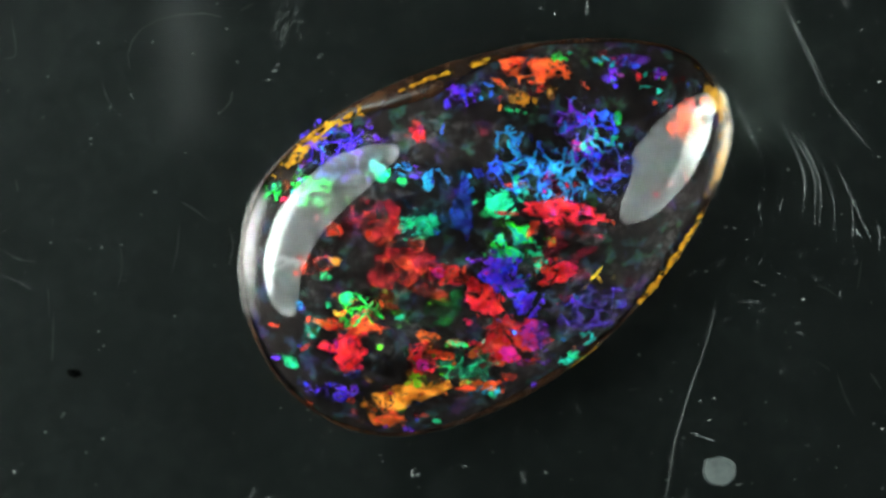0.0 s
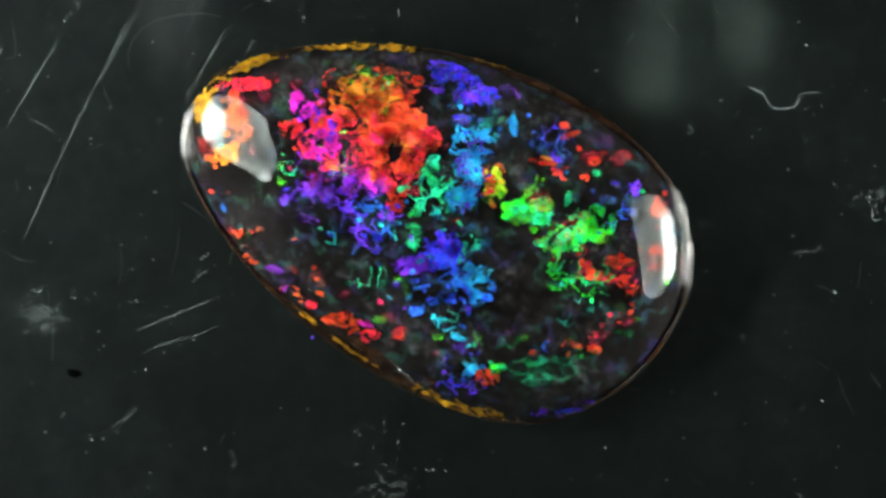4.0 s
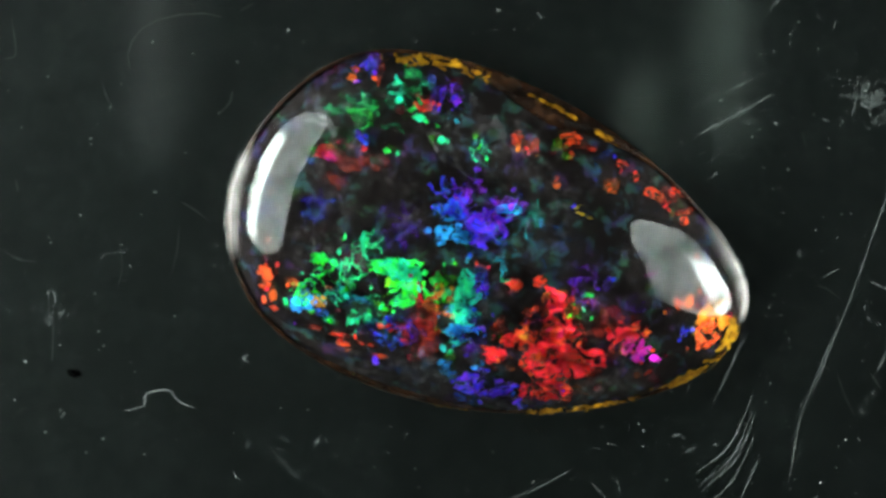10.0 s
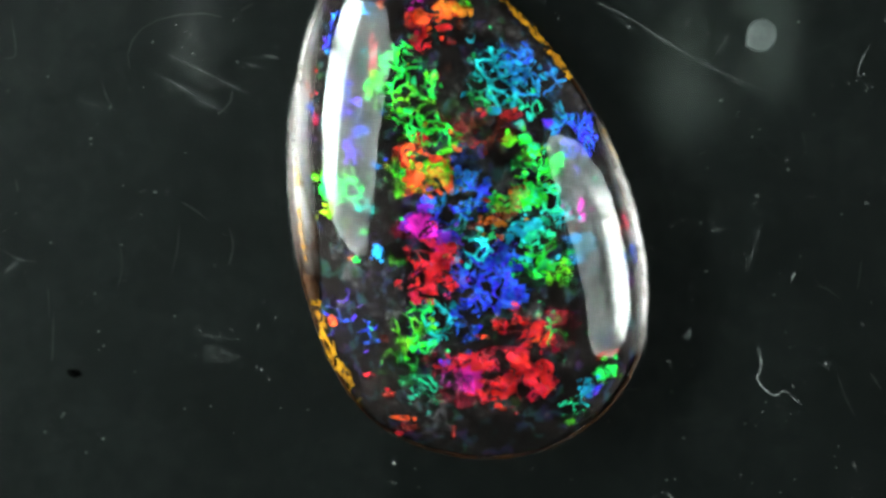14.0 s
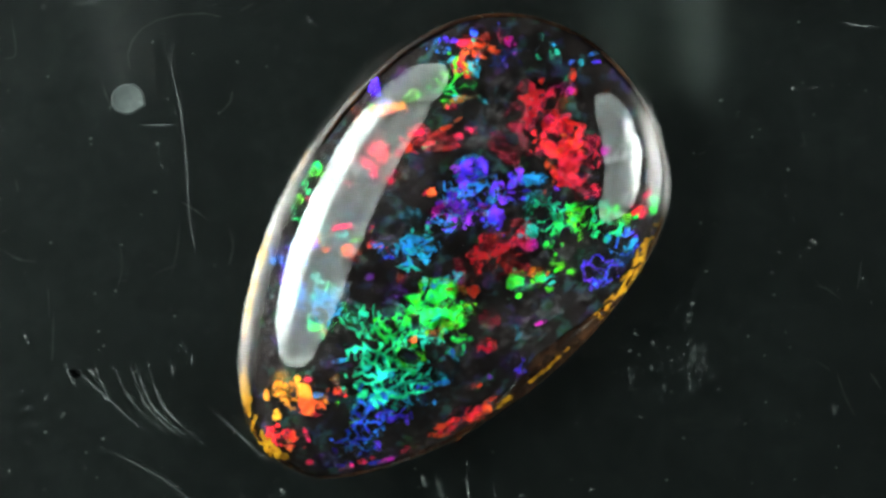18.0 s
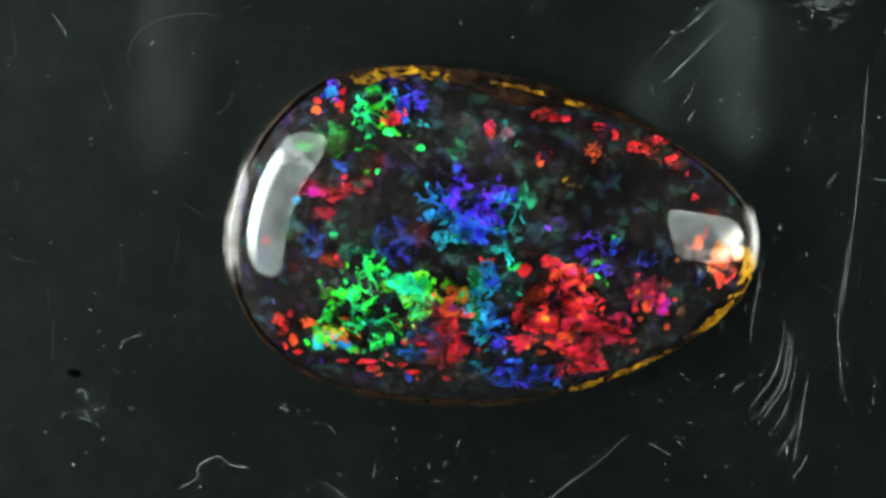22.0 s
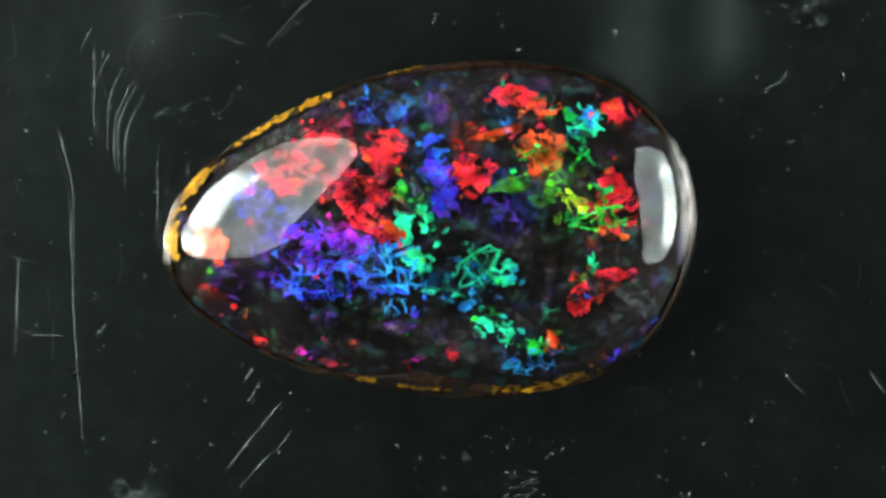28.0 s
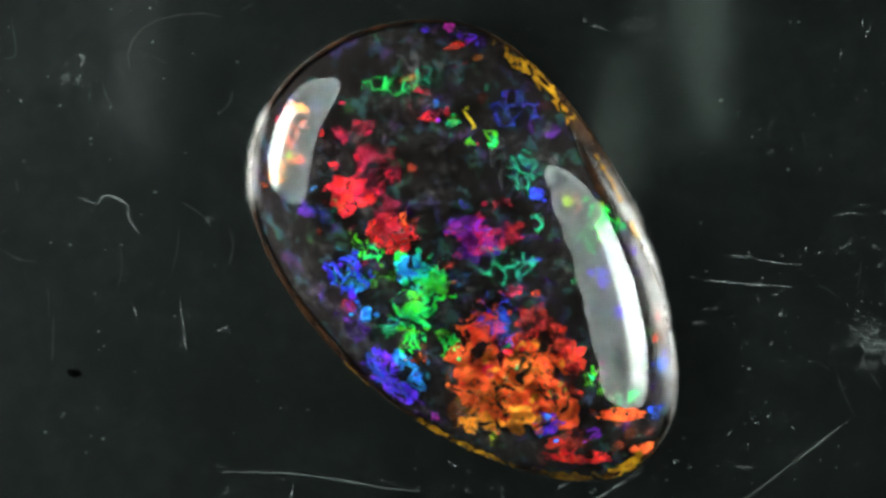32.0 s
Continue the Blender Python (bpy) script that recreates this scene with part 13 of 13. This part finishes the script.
flake(4.29, 1.22, 0.38, 0.21, 42, 0.720, 138, 0.42, 'm')
flake(3.10, 1.59, 0.44, 0.21, 42, 0.720, 138, 0.7, 'm')
flake(2.34, 1.97, 0.38, 0.29, 42, 0.655, 138, 1, 'n')
flake(3.04, 3.08, 0.38, 0.24, 42, 0.683, 138, 0.5, 'n')
flake(1.75, 0.99, 0.29, 0.21, 42, 0.655, 138, 1, 'n')
flake(1.76, 1.21, 0.29, 0.12, 42, 0.720, 138, 0.7, 'm')
flake(3.71, 3.28, 0.21, 0.21, 42, 0.655, 138, 0.5, 'n')
flake(2.15, 2.89, 0.21, 0.18, 42, 0.415, 138, 0.5, 'n')
flake(4.32, 1.89, 0.29, 0.24, 42, 0.890, 138, 0.5, 'm')
flake(4.05, -1.06, 0.21, 0.13, 42, 0.997, 138, 1, 'b')
flake(0.64, -4.17, 0.29, 0.09, 72, 0.997, 138, 1, 'b')
flake(0.96, -4.18, 0.15, 0.09, 42, 0.997, 138, 1, 'b')
flake(0.58, -3.05, 0.32, 0.07, 42, 0.997, 138, 1, 'b')
flake(0.38, -3.29, 0.21, 0.07, 42, 0.997, 138, 1, 'b')
flake(-0.30, -4.30, 0.18, 0.12, 42, 0.997, 138, 1, 'b')
flake(-0.45, -4.72, 0.12, 0.10, 42, 0.997, 138, 1, 'b')
flake(0.04, -3.39, 0.29, 0.07, 82, 0.997, 138, 1, 'm')
flake(-0.71, -3.13, 0.09, 0.21, 42, 0.350, 138, 1, 'b')
flake(-1.44, -4.68, 0.26, 0.13, 42, 0.655, 138, 1, 'n')
flake(-1.63, -4.84, 0.12, 0.21, 42, 0.655, 138, 1, 'b')
flake(-1.14, -4.42, 0.18, 0.06, 42, 0.655, 138, 1, 'b')
flake(-2.28, -5.44, 0.15, 0.07, 42, 0.997, 138, 1, 'b')
flake(-1.78, -4.91, 0.09, 0.06, 42, 0.350, 138, 1, 'b')
flake(-2.48, -4.96, 0.18, 0.21, 42, 0.014, 138, 1, 'm')
flake(-2.62, -5.17, 0.09, 0.18, 42, 0.997, 138, 1, 'b')
flake(-2.45, -4.64, 0.09, 0.09, 42, 0.014, 138, 1, 'b')
flake(-1.93, -3.79, 0.18, 0.38, 42, 0.600, 138, 0.6, 'n')
flake(-0.49, -3.85, 0.12, 0.13, 42, 0.997, 138, 1, 'b')
flake(-0.62, -4.17, 0.12, 0.09, 42, 0.350, 138, 1, 'b')
flake(-1.38, -3.92, 0.29, 0.18, 42, 0.600, 138, 0.5, 'n')
flake(-3.42, -3.93, 0.10, 0.07, 42, 0.683, 138, 1, 'b')
flake(-0.03, 5.15, 0.04, 0.04, 42, 0.655, 138, 1, 'b')
flake(-3.41, 2.11, 0.38, 0.29, 42, 0.655, 138, 1, 'n')
flake(-3.65, 2.13, 0.24, 0.24, 42, 0.655, 138, 1, 'b')
flake(-3.06, 1.85, 0.24, 0.12, 42, 0.510, 138, 1, 'n')
flake(-3.12, 2.15, 0.21, 0.18, 42, 0.600, 138, 1, 'n')
flake(-3.42, 2.47, 0.21, 0.18, 42, 0.655, 138, 1, 'n')
flake(-3.56, 1.12, 0.15, 0.07, 42, 0.350, 138, 1, 'b')
flake(-3.53, 1.42, 0.09, 0.12, 42, 0.350, 138, 1, 'b')
flake(-3.76, 1.44, 0.13, 0.15, 42, 0.014, 138, 1, 'b')
flake(-3.76, 1.67, 0.15, 0.18, 42, 0.997, 138, 1, 'm')
flake(-3.53, 1.54, 0.09, 0.09, 42, 0.050, 138, 1, 'b')
flake(-5.39, 0.96, 0.21, 0.13, 42, 0.683, 138, 1, 'b')
flake(-5.33, 1.13, 0.12, 0.12, 42, 0.683, 138, 1, 'b')
flake(-5.76, 0.65, 0.12, 0.09, 42, 0.655, 138, 1, 'b')
flake(-5.84, 0.38, 0.12, 0.09, 42, 0.600, 138, 1, 'b')
flake(-5.96, -0.30, 0.12, 0.06, 42, 0.683, 138, 1, 'b')
flake(-3.85, -0.31, 0.13, 0.12, 42, 0.655, 138, 1, 'b')
flake(-3.75, -0.47, 0.09, 0.06, 42, 0.997, 138, 1, 'b')
flake(-3.97, -0.30, 0.10, 0.07, 42, 0.683, 138, 1, 'b')
flake(-4.11, -0.85, 0.38, 0.13, 42, 0.997, 138, 1, 'm')
flake(-3.78, 0.08, 0.18, 0.09, 42, 0.997, 138, 1, 'b')
flake(-1.18, 2.94, 0.18, 0.18, 42, 0.997, 138, 1, 'b')
flake(-1.12, 2.76, 0.12, 0.09, 42, 0.997, 138, 1, 'b')
flake(-0.10, 3.88, 0.21, 0.10, 42, 0.997, 138, 1, 'm')
flake(0.24, 4.22, 0.15, 0.09, 42, 0.014, 138, 1, 'b')
flake(-0.44, 3.54, 0.24, 0.07, 42, 0.890, 138, 1, 'b')
flake(1.54, 4.68, 0.15, 0.06, 42, 0.997, 138, 1, 'm')
flake(1.94, 4.34, 0.21, 0.13, 42, 0.997, 138, 1, 'm')
flake(1.26, 3.90, 0.18, 0.13, 42, 0.014, 138, 1, 'm')
flake(2.72, 5.17, 0.15, 0.06, 42, 0.997, 138, 1, 'b')
flake(3.62, 5.12, 0.21, 0.10, 42, 0.997, 138, 1, 'm')
flake(3.51, 5.25, 0.15, 0.09, 42, 0.890, 138, 1, 'b')
flake(2.64, 3.77, 0.09, 0.06, 42, 0.997, 138, 1, 'b')
flake(2.22, 4.76, 0.29, 0.12, 42, 0.720, 138, 0.42, 'm')
flake(1.54, 4.81, 0.15, 0.12, 42, 0.683, 138, 1, 'n')
flake(1.26, 4.64, 0.21, 0.06, 42, 0.014, 138, 1, 'b')
flake(0.69, 3.10, 0.29, 0.12, 42, 0.350, 138, 0.5, 'n')
flake(-2.48, -1.56, 0.18, 0.09, 42, 0.415, 138, 1, 'b')
flake(-3.41, -1.95, 0.38, 0.12, 42, 0.415, 138, 0.5, 'n')
flake(-3.49, -1.17, 0.29, 0.21, 42, 0.415, 138, 0.4, 'n')
flake(-2.60, 1.58, 0.38, 0.21, 42, 0.655, 138, 0.5, 'n')
flake(-2.49, 2.39, 0.21, 0.18, 42, 0.655, 138, 0.4, 'n')
flake(-4.65, -1.31, 0.21, 0.12, 42, 0.997, 138, 1, 'm')
# golden glints painted in as thin slivers, each shown near one turn
flake(3.68, -1.10, 0.40, 0.032, 49, 0.110, 0, 1, 'b')
flake(2.40, -1.34, 0.36, 0.036, 140, 0.120, 94, 1, 'b')
flake(1.79, 3.01, 0.32, 0.032, 25, 0.095, 312, 1, 'b')
flake(-4.50, -0.72, 0.12, 0.07, 20, 0.100, 249, 1, 'b')
flake(-3.30, 0.69, 0.32, 0.036, 29, 0.105, 281, 1, 'b')
flake(0.55, -3.28, 0.18, 0.04, 40, 0.060, 122, 1, 'b')
flake(-2.87, -4.04, 0.12, 0.08, 30, 0.110, 170, 1, 'b')

tagged(part("faint_colour", VEIL, FLAKE, opal, "faint veils and splinters of colour"), kind="stuff")


# ---- colour of the rim and clouds in the stone ----
def vein(a0, a1, q0, q1, amount):
    """Ochre streaks on the rim between two angles and two girdle fractions."""
    bm = bmesh.new()
    layer = bm.verts.layers.float.new("amount")
    steps = int(a1 - a0)
    last = None
    for i in range(steps + 1):
        a = radians(a0 + (a1 - a0) * i / steps)
        ends = min(1.0, 4 * i / steps, 4 * (steps - i) / steps)
        row = []
        for k in range(7):
            f = k / 6
            side = 1 - abs(2 * f - 1) ** 2
            w = bm.verts.new(on_stone(a, q0 + (q1 - q0) * f, -0.012))
            w[layer] = amount * (0.4 + 0.6 * ends) * (0.55 + 0.45 * side)
            row.append(w)
        if last:
            for k in range(6):
                bm.faces.new((last[k], row[k], row[k + 1], last[k + 1]))
        last = row
    part("ochre_vein", bm, OCHRE, opal, "ochre-yellow streaks on the rim")


vein(-30, 12, 0.945, 0.999, 0.60)
vein(6, 42, 0.935, 0.999, 0.60)
vein(78, 132, 0.922, 0.960, 0.56)
vein(126, 168, 0.900, 0.992, 0.56)
vein(206, 232, 0.98, 0.999, 0.40)
vein(296, 326, 0.975, 0.999, 0.46)


def cloud(u, v, ru, rv):
    """A pale grey potch patch under the polish."""
    bm = bmesh.new()
    n = 26
    last = None
    for k in (0.0, 0.5, 1.0):
        row = []
        for i in range(n if k else 1):
            a = 2 * math.pi * i / n
            s = k * (0.75 + 0.5 * noise.noise((2.5 * math.cos(a) + u * 5, 2.5 * math.sin(a) + v * 5, 0.0)) + random.uniform(-0.1, 0.1))
            pu, pv = u + s * ru * math.cos(a), v + s * rv * math.sin(a)
            row.append(bm.verts.new((pu * MM, pv * MM, (crown(pu, pv) - 0.145) * MM)))
        if last is not None:
            for i in range(n):
                j = (i + 1) % n
                bm.faces.new((last[0], row[i], row[j]) if len(last) == 1 else (last[i], row[i], row[j], last[j]))
        last = row
    part("grey_cloud", bm, CLOUD, opal, "pale lilac-grey cloud in the stone")


cloud(-1.62, 2.71, 0.72, 0.35)
cloud(-2.67, 2.68, 0.54, 0.35)
cloud(2.46, -3.29, 0.64, 0.54)
cloud(1.91, -2.73, 0.42, 0.48)
cloud(-5.28, -0.56, 0.58, 0.51)
cloud(-4.83, -0.72, 0.48, 0.32)
cloud(3.69, 0.16, 0.58, 0.48)
cloud(1.75, -0.84, 0.58, 0.35)
cloud(-2.13, 1.29, 0.96, 0.32)
cloud(-1.60, -2.52, 0.58, 0.54)
cloud(3.47, -2.51, 0.80, 0.35)

# ---- marks on the disc ----
def scratch(points, width):
    bm = bmesh.new()
    ribbon(bm, points, width, 0.002 * MM)
    part("scratch", bm, SCRATCH, turntable)


scratch(curve((9.27, 5.94), (9.88, 4.73), (10.42, 3.70), (11.13, 2.82), (11.57, 2.31)), 0.020)
scratch(curve((7.40, 4.26), (8.01, 3.13), (8.55, 2.01)), 0.023)
scratch(curve((7.57, 4.21), (8.27, 2.49)), 0.018)
scratch(curve((8.99, 3.17), (9.40, 2.38), (9.71, 1.53), (9.65, 0.31)), 0.024)
scratch(curve((9.35, 2.82), (9.77, 2.05), (10.02, 1.35), (9.99, 0.18)), 0.024)
scratch(curve((9.48, 2.82), (9.90, 2.05), (10.15, 1.35), (10.15, 0.13)), 0.024)
scratch(curve((9.93, 2.39), (10.32, 1.57), (10.55, 0.92), (10.56, 0.03)), 0.020)
scratch(curve((10.49, 2.13), (11.06, 0.92), (11.60, -0.22)), 0.024)
scratch(curve((11.05, 0.82), (11.10, 0.24), (11.06, -0.27)), 0.024)
scratch(curve((11.80, 0.21), (11.86, -0.16), (11.82, -0.58)), 0.024)
scratch(curve((8.51, 0.82), (8.39, 0.57)), 0.024)
scratch(curve((9.12, 0.95), (8.99, 0.52)), 0.024)
scratch(curve((7.20, -2.24), (6.98, -3.23), (6.60, -4.32), (6.13, -6.00), (5.87, -7.64)), 0.024)
scratch(curve((6.47, -5.75), (6.84, -5.87), (7.23, -6.01)), 0.024)
scratch(curve((7.80, -2.01), (8.54, -2.00)), 0.018)
scratch(curve((-13.08, -1.20), (-12.60, -1.41), (-12.16, -1.67)), 0.024)
scratch(curve((3.57, 6.55), (3.54, 6.15)), 0.034)
scratch(curve((2.94, 9.16), (2.70, 8.06), (2.37, 6.64)), 0.027)
scratch(curve((2.34, 9.45), (2.19, 8.82), (1.98, 8.12)), 0.023)
scratch(curve((1.90, 8.12), (1.73, 7.17)), 0.018)
scratch(curve((-1.91, 9.39), (-1.77, 9.09), (-1.37, 8.99)), 0.020)
scratch(curve((-1.22, -8.98), (-1.72, -9.24), (-2.12, -9.19), (-2.43, -9.64), (-2.44, -9.88), (-2.26, -10.05), (-2.55, -10.59)), 0.041)
scratch(curve((-5.85, -7.45), (-6.21, -7.92), (-6.14, -8.16)), 0.020)
scratch(curve((2.22, -8.20), (0.77, -8.15)), 0.018)
scratch(curve((1.14, 11.40), (1.06, 10.92), (1.10, 10.48)), 0.020)
scratch(curve((-6.09, -9.94), (-6.41, -9.76), (-6.51, -10.00)), 0.034)
scratch(curve((-3.79, 12.05), (-4.26, 12.33)), 0.020)
scratch(curve((10.89, 6.16), (10.41, 7.33), (9.75, 8.81)), 0.027)
scratch(curve((10.32, 4.07), (9.64, 5.36), (8.48, 7.55), (6.89, 10.31)), 0.024)
scratch(curve((7.77, 1.66), (7.57, 2.07)), 0.027)
scratch(curve((3.19, 6.42), (3.22, 7.07)), 0.020)
scratch(curve((9.61, 8.14), (9.22, 7.92), (8.78, 7.73)), 0.031)
scratch(curve((7.83, 6.83), (7.93, 7.34)), 0.023)
scratch(curve((-1.16, -6.98), (-1.41, -7.02), (-1.36, -6.81)), 0.034)
scratch(curve((1.86, -7.26), (1.69, -6.88)), 0.020)
scratch(curve((11.38, 8.12), (11.61, 7.59)), 0.020)
scratch(curve((10.58, 8.84), (10.25, 9.62)), 0.027)
scratch(curve((-10.14, -0.39), (-11.01, -0.18)), 0.018)
scratch(curve((0.80, -9.46), (1.15, -9.45)), 0.031)
scratch(curve((4.71, 10.84), (4.99, 10.91), (5.08, 11.25)), 0.027)
scratch(curve((6.65, -10.19), (7.01, -9.78), (7.55, -9.83), (7.85, -9.93)), 0.018)
scratch(curve((7.29, -1.01), (7.53, -0.72)), 0.014)

# a dried drop with a small tail
bm = bmesh.new()
n = 40
last = None
for q, z in ((1.0, 0.002), (0.94, 0.05), (0.84, 0.016), (0.0, 0.008)):
    row = []
    for i in range(n if q else 1):
        a = 2 * math.pi * i / n
        tail = 1 + 0.22 * math.exp(-((((a - 2.4 + math.pi) % (2 * math.pi)) - math.pi) / 0.16) ** 2)
        r = q * 0.445 * tail * (1 + 0.03 * noise.noise((2 * math.cos(a), 2 * math.sin(a), 1.0)))
        row.append(bm.verts.new(((7.39) * MM + 1.06 * r * MM * math.cos(a), (-6.89) * MM + 0.95 * r * MM * math.sin(a), z * MM)))
    if last:
        for i in range(n):
            j = (i + 1) % n
            bm.faces.new((last[i], last[j], row[0]) if len(row) == 1 else (last[i], last[j], row[j], row[i]))
    last = row
part("glue_spot", bm, SMEAR, turntable, "dried pale grey drop")


# dust that rides on the disc
def scatter(bm_bright, bm_faint, count, hairs, place_one, z):
    for i in range(count):
        x, y = place_one()
        if random.random() < 0.08:
            speck(bm_bright, x, y, 0.010 + 0.024 * random.random() ** 3, z)
        else:
            speck(bm_faint, x, y, 0.010 + 0.034 * random.random() ** 3, z)
    for i in range(hairs):
        x, y = place_one()
        ribbon(bm_bright if random.random() < 0.05 else bm_faint,
               wiggle(x, y, random.uniform(0.08, 0.42), random.uniform(0, 6.28), random.uniform(-3, 3)), random.uniform(0.008, 0.020), z)


def on_disc():
    r, a = 15.5 * math.sqrt(random.random()), random.uniform(0, 6.28)
    return r * math.cos(a), r * math.sin(a)


bright, dim = bmesh.new(), bmesh.new()
scatter(bright, dim, 3000, 260, on_disc, 0.002 * MM)

for i in range(60):
    x, y = random.gauss(4.70, 0.54 * 0.6), random.gauss(10.96, 0.54 * 0.6)
    ribbon(dim, wiggle(x, y, random.uniform(0.1, 0.35), random.uniform(0, 6.28), random.uniform(-3, 3), 6), 0.02, 0.002 * MM)
for i in range(26):
    x, y = random.gauss(-4.87, 0.64 * 0.6), random.gauss(5.75, 0.64 * 0.6)
    ribbon(dim, wiggle(x, y, random.uniform(0.1, 0.35), random.uniform(0, 6.28), random.uniform(-3, 3), 6), 0.02, 0.002 * MM)
for i in range(16):
    x, y = random.gauss(-3.49, 0.48 * 0.6), random.gauss(2.40, 0.48 * 0.6)
    ribbon(dim, wiggle(x, y, random.uniform(0.1, 0.35), random.uniform(0, 6.28), random.uniform(-3, 3), 6), 0.02, 0.002 * MM)
for i in range(40):
    x, y = random.gauss(5.11, 0.48 * 0.6), random.gauss(11.25, 0.48 * 0.6)
    ribbon(dim, wiggle(x, y, random.uniform(0.1, 0.35), random.uniform(0, 6.28), random.uniform(-3, 3), 6), 0.02, 0.002 * MM)
for i in range(20):
    x, y = random.gauss(-5.81, 0.48 * 0.6), random.gauss(-10.00, 0.48 * 0.6)
    ribbon(dim, wiggle(x, y, random.uniform(0.1, 0.35), random.uniform(0, 6.28), random.uniform(-3, 3), 6), 0.02, 0.002 * MM)
tagged(part("dust", bright, DUST, turntable, "pale dust specks"), kind="stuff")
tagged(part("fine_dust", dim, FAINT, turntable, "faint grey dust and lint"), kind="stuff")

# ---- marks on the still sheet ----
REST = DEEP + 0.002 * MM


def fibre(points, width, label):
    bm = bmesh.new()
    ribbon(bm, points, width, REST, 0.01 * MM)
    tagged(part("lint_fibre", bm, LINT), label, "lint", group="lint on the black sheet")


fibre([(-9.51, 4.46), (-9.57, 4.85), (-9.43, 5.28), (-9.14, 5.63), (-8.65, 5.89), (-8.03, 6.02), (-7.38, 6.06), (-6.86, 5.96)], 0.05, "long curved pale lint hair on the black sheet")
fibre([(-6.57, 3.81), (-6.62, 3.52), (-6.79, 3.32), (-7.00, 3.12)], 0.07, "pale curled lint fibre lying on the black sheet")
fibre(curve((-8.05, 0.60), (-7.68, 0.37), (-7.34, 0.10)), .05, "pale curled lint fibre lying on the black sheet")
fibre(curve((-13.26, -0.79), (-12.86, -1.05), (-12.29, -1.15)), .06, "pale curled lint fibre lying on the black sheet")
fibre(curve((-6.70, -0.13), (-6.58, -0.67), (-6.71, -1.25)), .06, "pale curled lint fibre lying on the black sheet")
fibre(curve((11.64, -1.12), (11.60, -1.58), (11.54, -1.95)), .05, "pale curled lint fibre lying on the black sheet")
fibre(curve((10.32, -1.83), (10.68, -1.95), (11.07, -2.25)), .04, "pale curled lint fibre lying on the black sheet")
fibre(curve((10.99, -4.41), (11.23, -5.08), (11.52, -5.67)), .05, "pale curled lint fibre lying on the black sheet")
fibre(curve((10.39, -4.08), (10.80, -4.33)), .05, "pale curled lint fibre lying on the black sheet")
fibre(curve((11.96, -4.41), (12.30, -4.91)), .05, "pale curled lint fibre lying on the black sheet")
fibre(curve((-12.85, 1.26), (-12.79, 0.89)), .05, "pale curled lint fibre lying on the black sheet")
fibre(curve((-9.90, -0.42), (-9.81, -1.25), (-9.95, -1.91)), .04, "pale curled lint fibre lying on the black sheet")
fibre(curve((-8.13, -0.09), (-8.23, -0.92), (-8.44, -1.66)), .04, "pale curled lint fibre lying on the black sheet")
fibre(curve((-10.33, 4.17), (-10.20, 3.68), (-9.93, 3.22)), .035, "pale curled lint fibre lying on the black sheet")
fibre(curve((6.87, 1.96), (7.11, 2.08)), .04, "pale curled lint fibre lying on the black sheet")
fibre(curve((9.88, 2.62), (10.01, 2.18)), .035, "pale curled lint fibre lying on the black sheet")
fibre(curve((-12.90, 5.96), (-12.79, 4.90), (-13.16, 4.74)), .04, "pale curled lint fibre lying on the black sheet")
fibre(curve((-6.32, 6.12), (-5.91, 6.36)), .035, "pale curled lint fibre lying on the black sheet")
fibre(curve((-11.82, -2.74), (-11.89, -4.08)), .05, "pale curled lint fibre lying on the black sheet")
fibre(curve((-11.97, -1.91), (-11.94, -2.74)), .04, "pale curled lint fibre lying on the black sheet")
fibre(curve((-2.88, -7.35), (-2.63, -7.46)), .03, "pale curled lint fibre lying on the black sheet")
fibre(curve((4.88, -4.91), (5.29, -4.88)), .03, "pale curled lint fibre lying on the black sheet")

bright, dim = bmesh.new(), bmesh.new()


def on_sheet():
    return random.uniform(-14.5, 13.5), random.uniform(-9.0, 8.0)


scatter(bright, dim, 1600, 120, on_sheet, REST)

for x, y in ((-7.68, 4.90), (-11.87, 4.24), (-10.09, 3.35), (-11.57, -5.62), (-10.43, -6.37), (-5.23, -5.46), (6.17, -4.98), (-8.82, 0.89), (-9.99, -2.15), (-10.68, 2.45), (-9.82, -0.64), (7.52, 3.55), (8.44, 2.50), (9.13, -2.11), (10.20, 3.14), (9.72, 5.80), (1.15, 4.28), (-11.62, -5.70), (-4.44, -5.50), (-6.62, -6.20), (-9.24, 0.24), (-10.61, -2.08), (5.22, -3.88), (8.92, -5.28), (8.04, -7.56), (11.07, -6.59), (-13.02, 3.84), (-8.85, 5.23), (-6.42, 4.66), (8.96, -8.27), (6.54, -6.34), (3.24, -7.56), (-1.31, -7.26), (-12.12, -6.17), (11.02, -7.23), (8.65, 2.70), (-7.12, -1.25), (-8.29, -2.74), (-10.52, -3.74), (-9.48, -5.92), (-11.87, -0.59), (6.97, -0.01), (9.49, 1.55), (11.06, 0.24), (7.15, -1.42), (6.06, -7.60)):
    speck(bright, x, y, random.uniform(0.022, 0.048), REST)
tagged(part("dust", bright, DUST), "pale dust specks on the still black sheet", "dust", kind="stuff")
tagged(part("fine_dust", dim, FAINT), "faint grey dust and lint on the black sheet", "dust", kind="stuff")
bm = bmesh.new()
speck(bm, -11.22, -4.43, 0.17, REST)
tagged(part("black_crumb", bm, SOOT), "tiny matt black crumb on the black sheet", "crumb")


def motions():
    rows = [(t, turn(t)) for t in range(33)]
    walk(turntable, rows)
    walk(opal, rows)


motions()
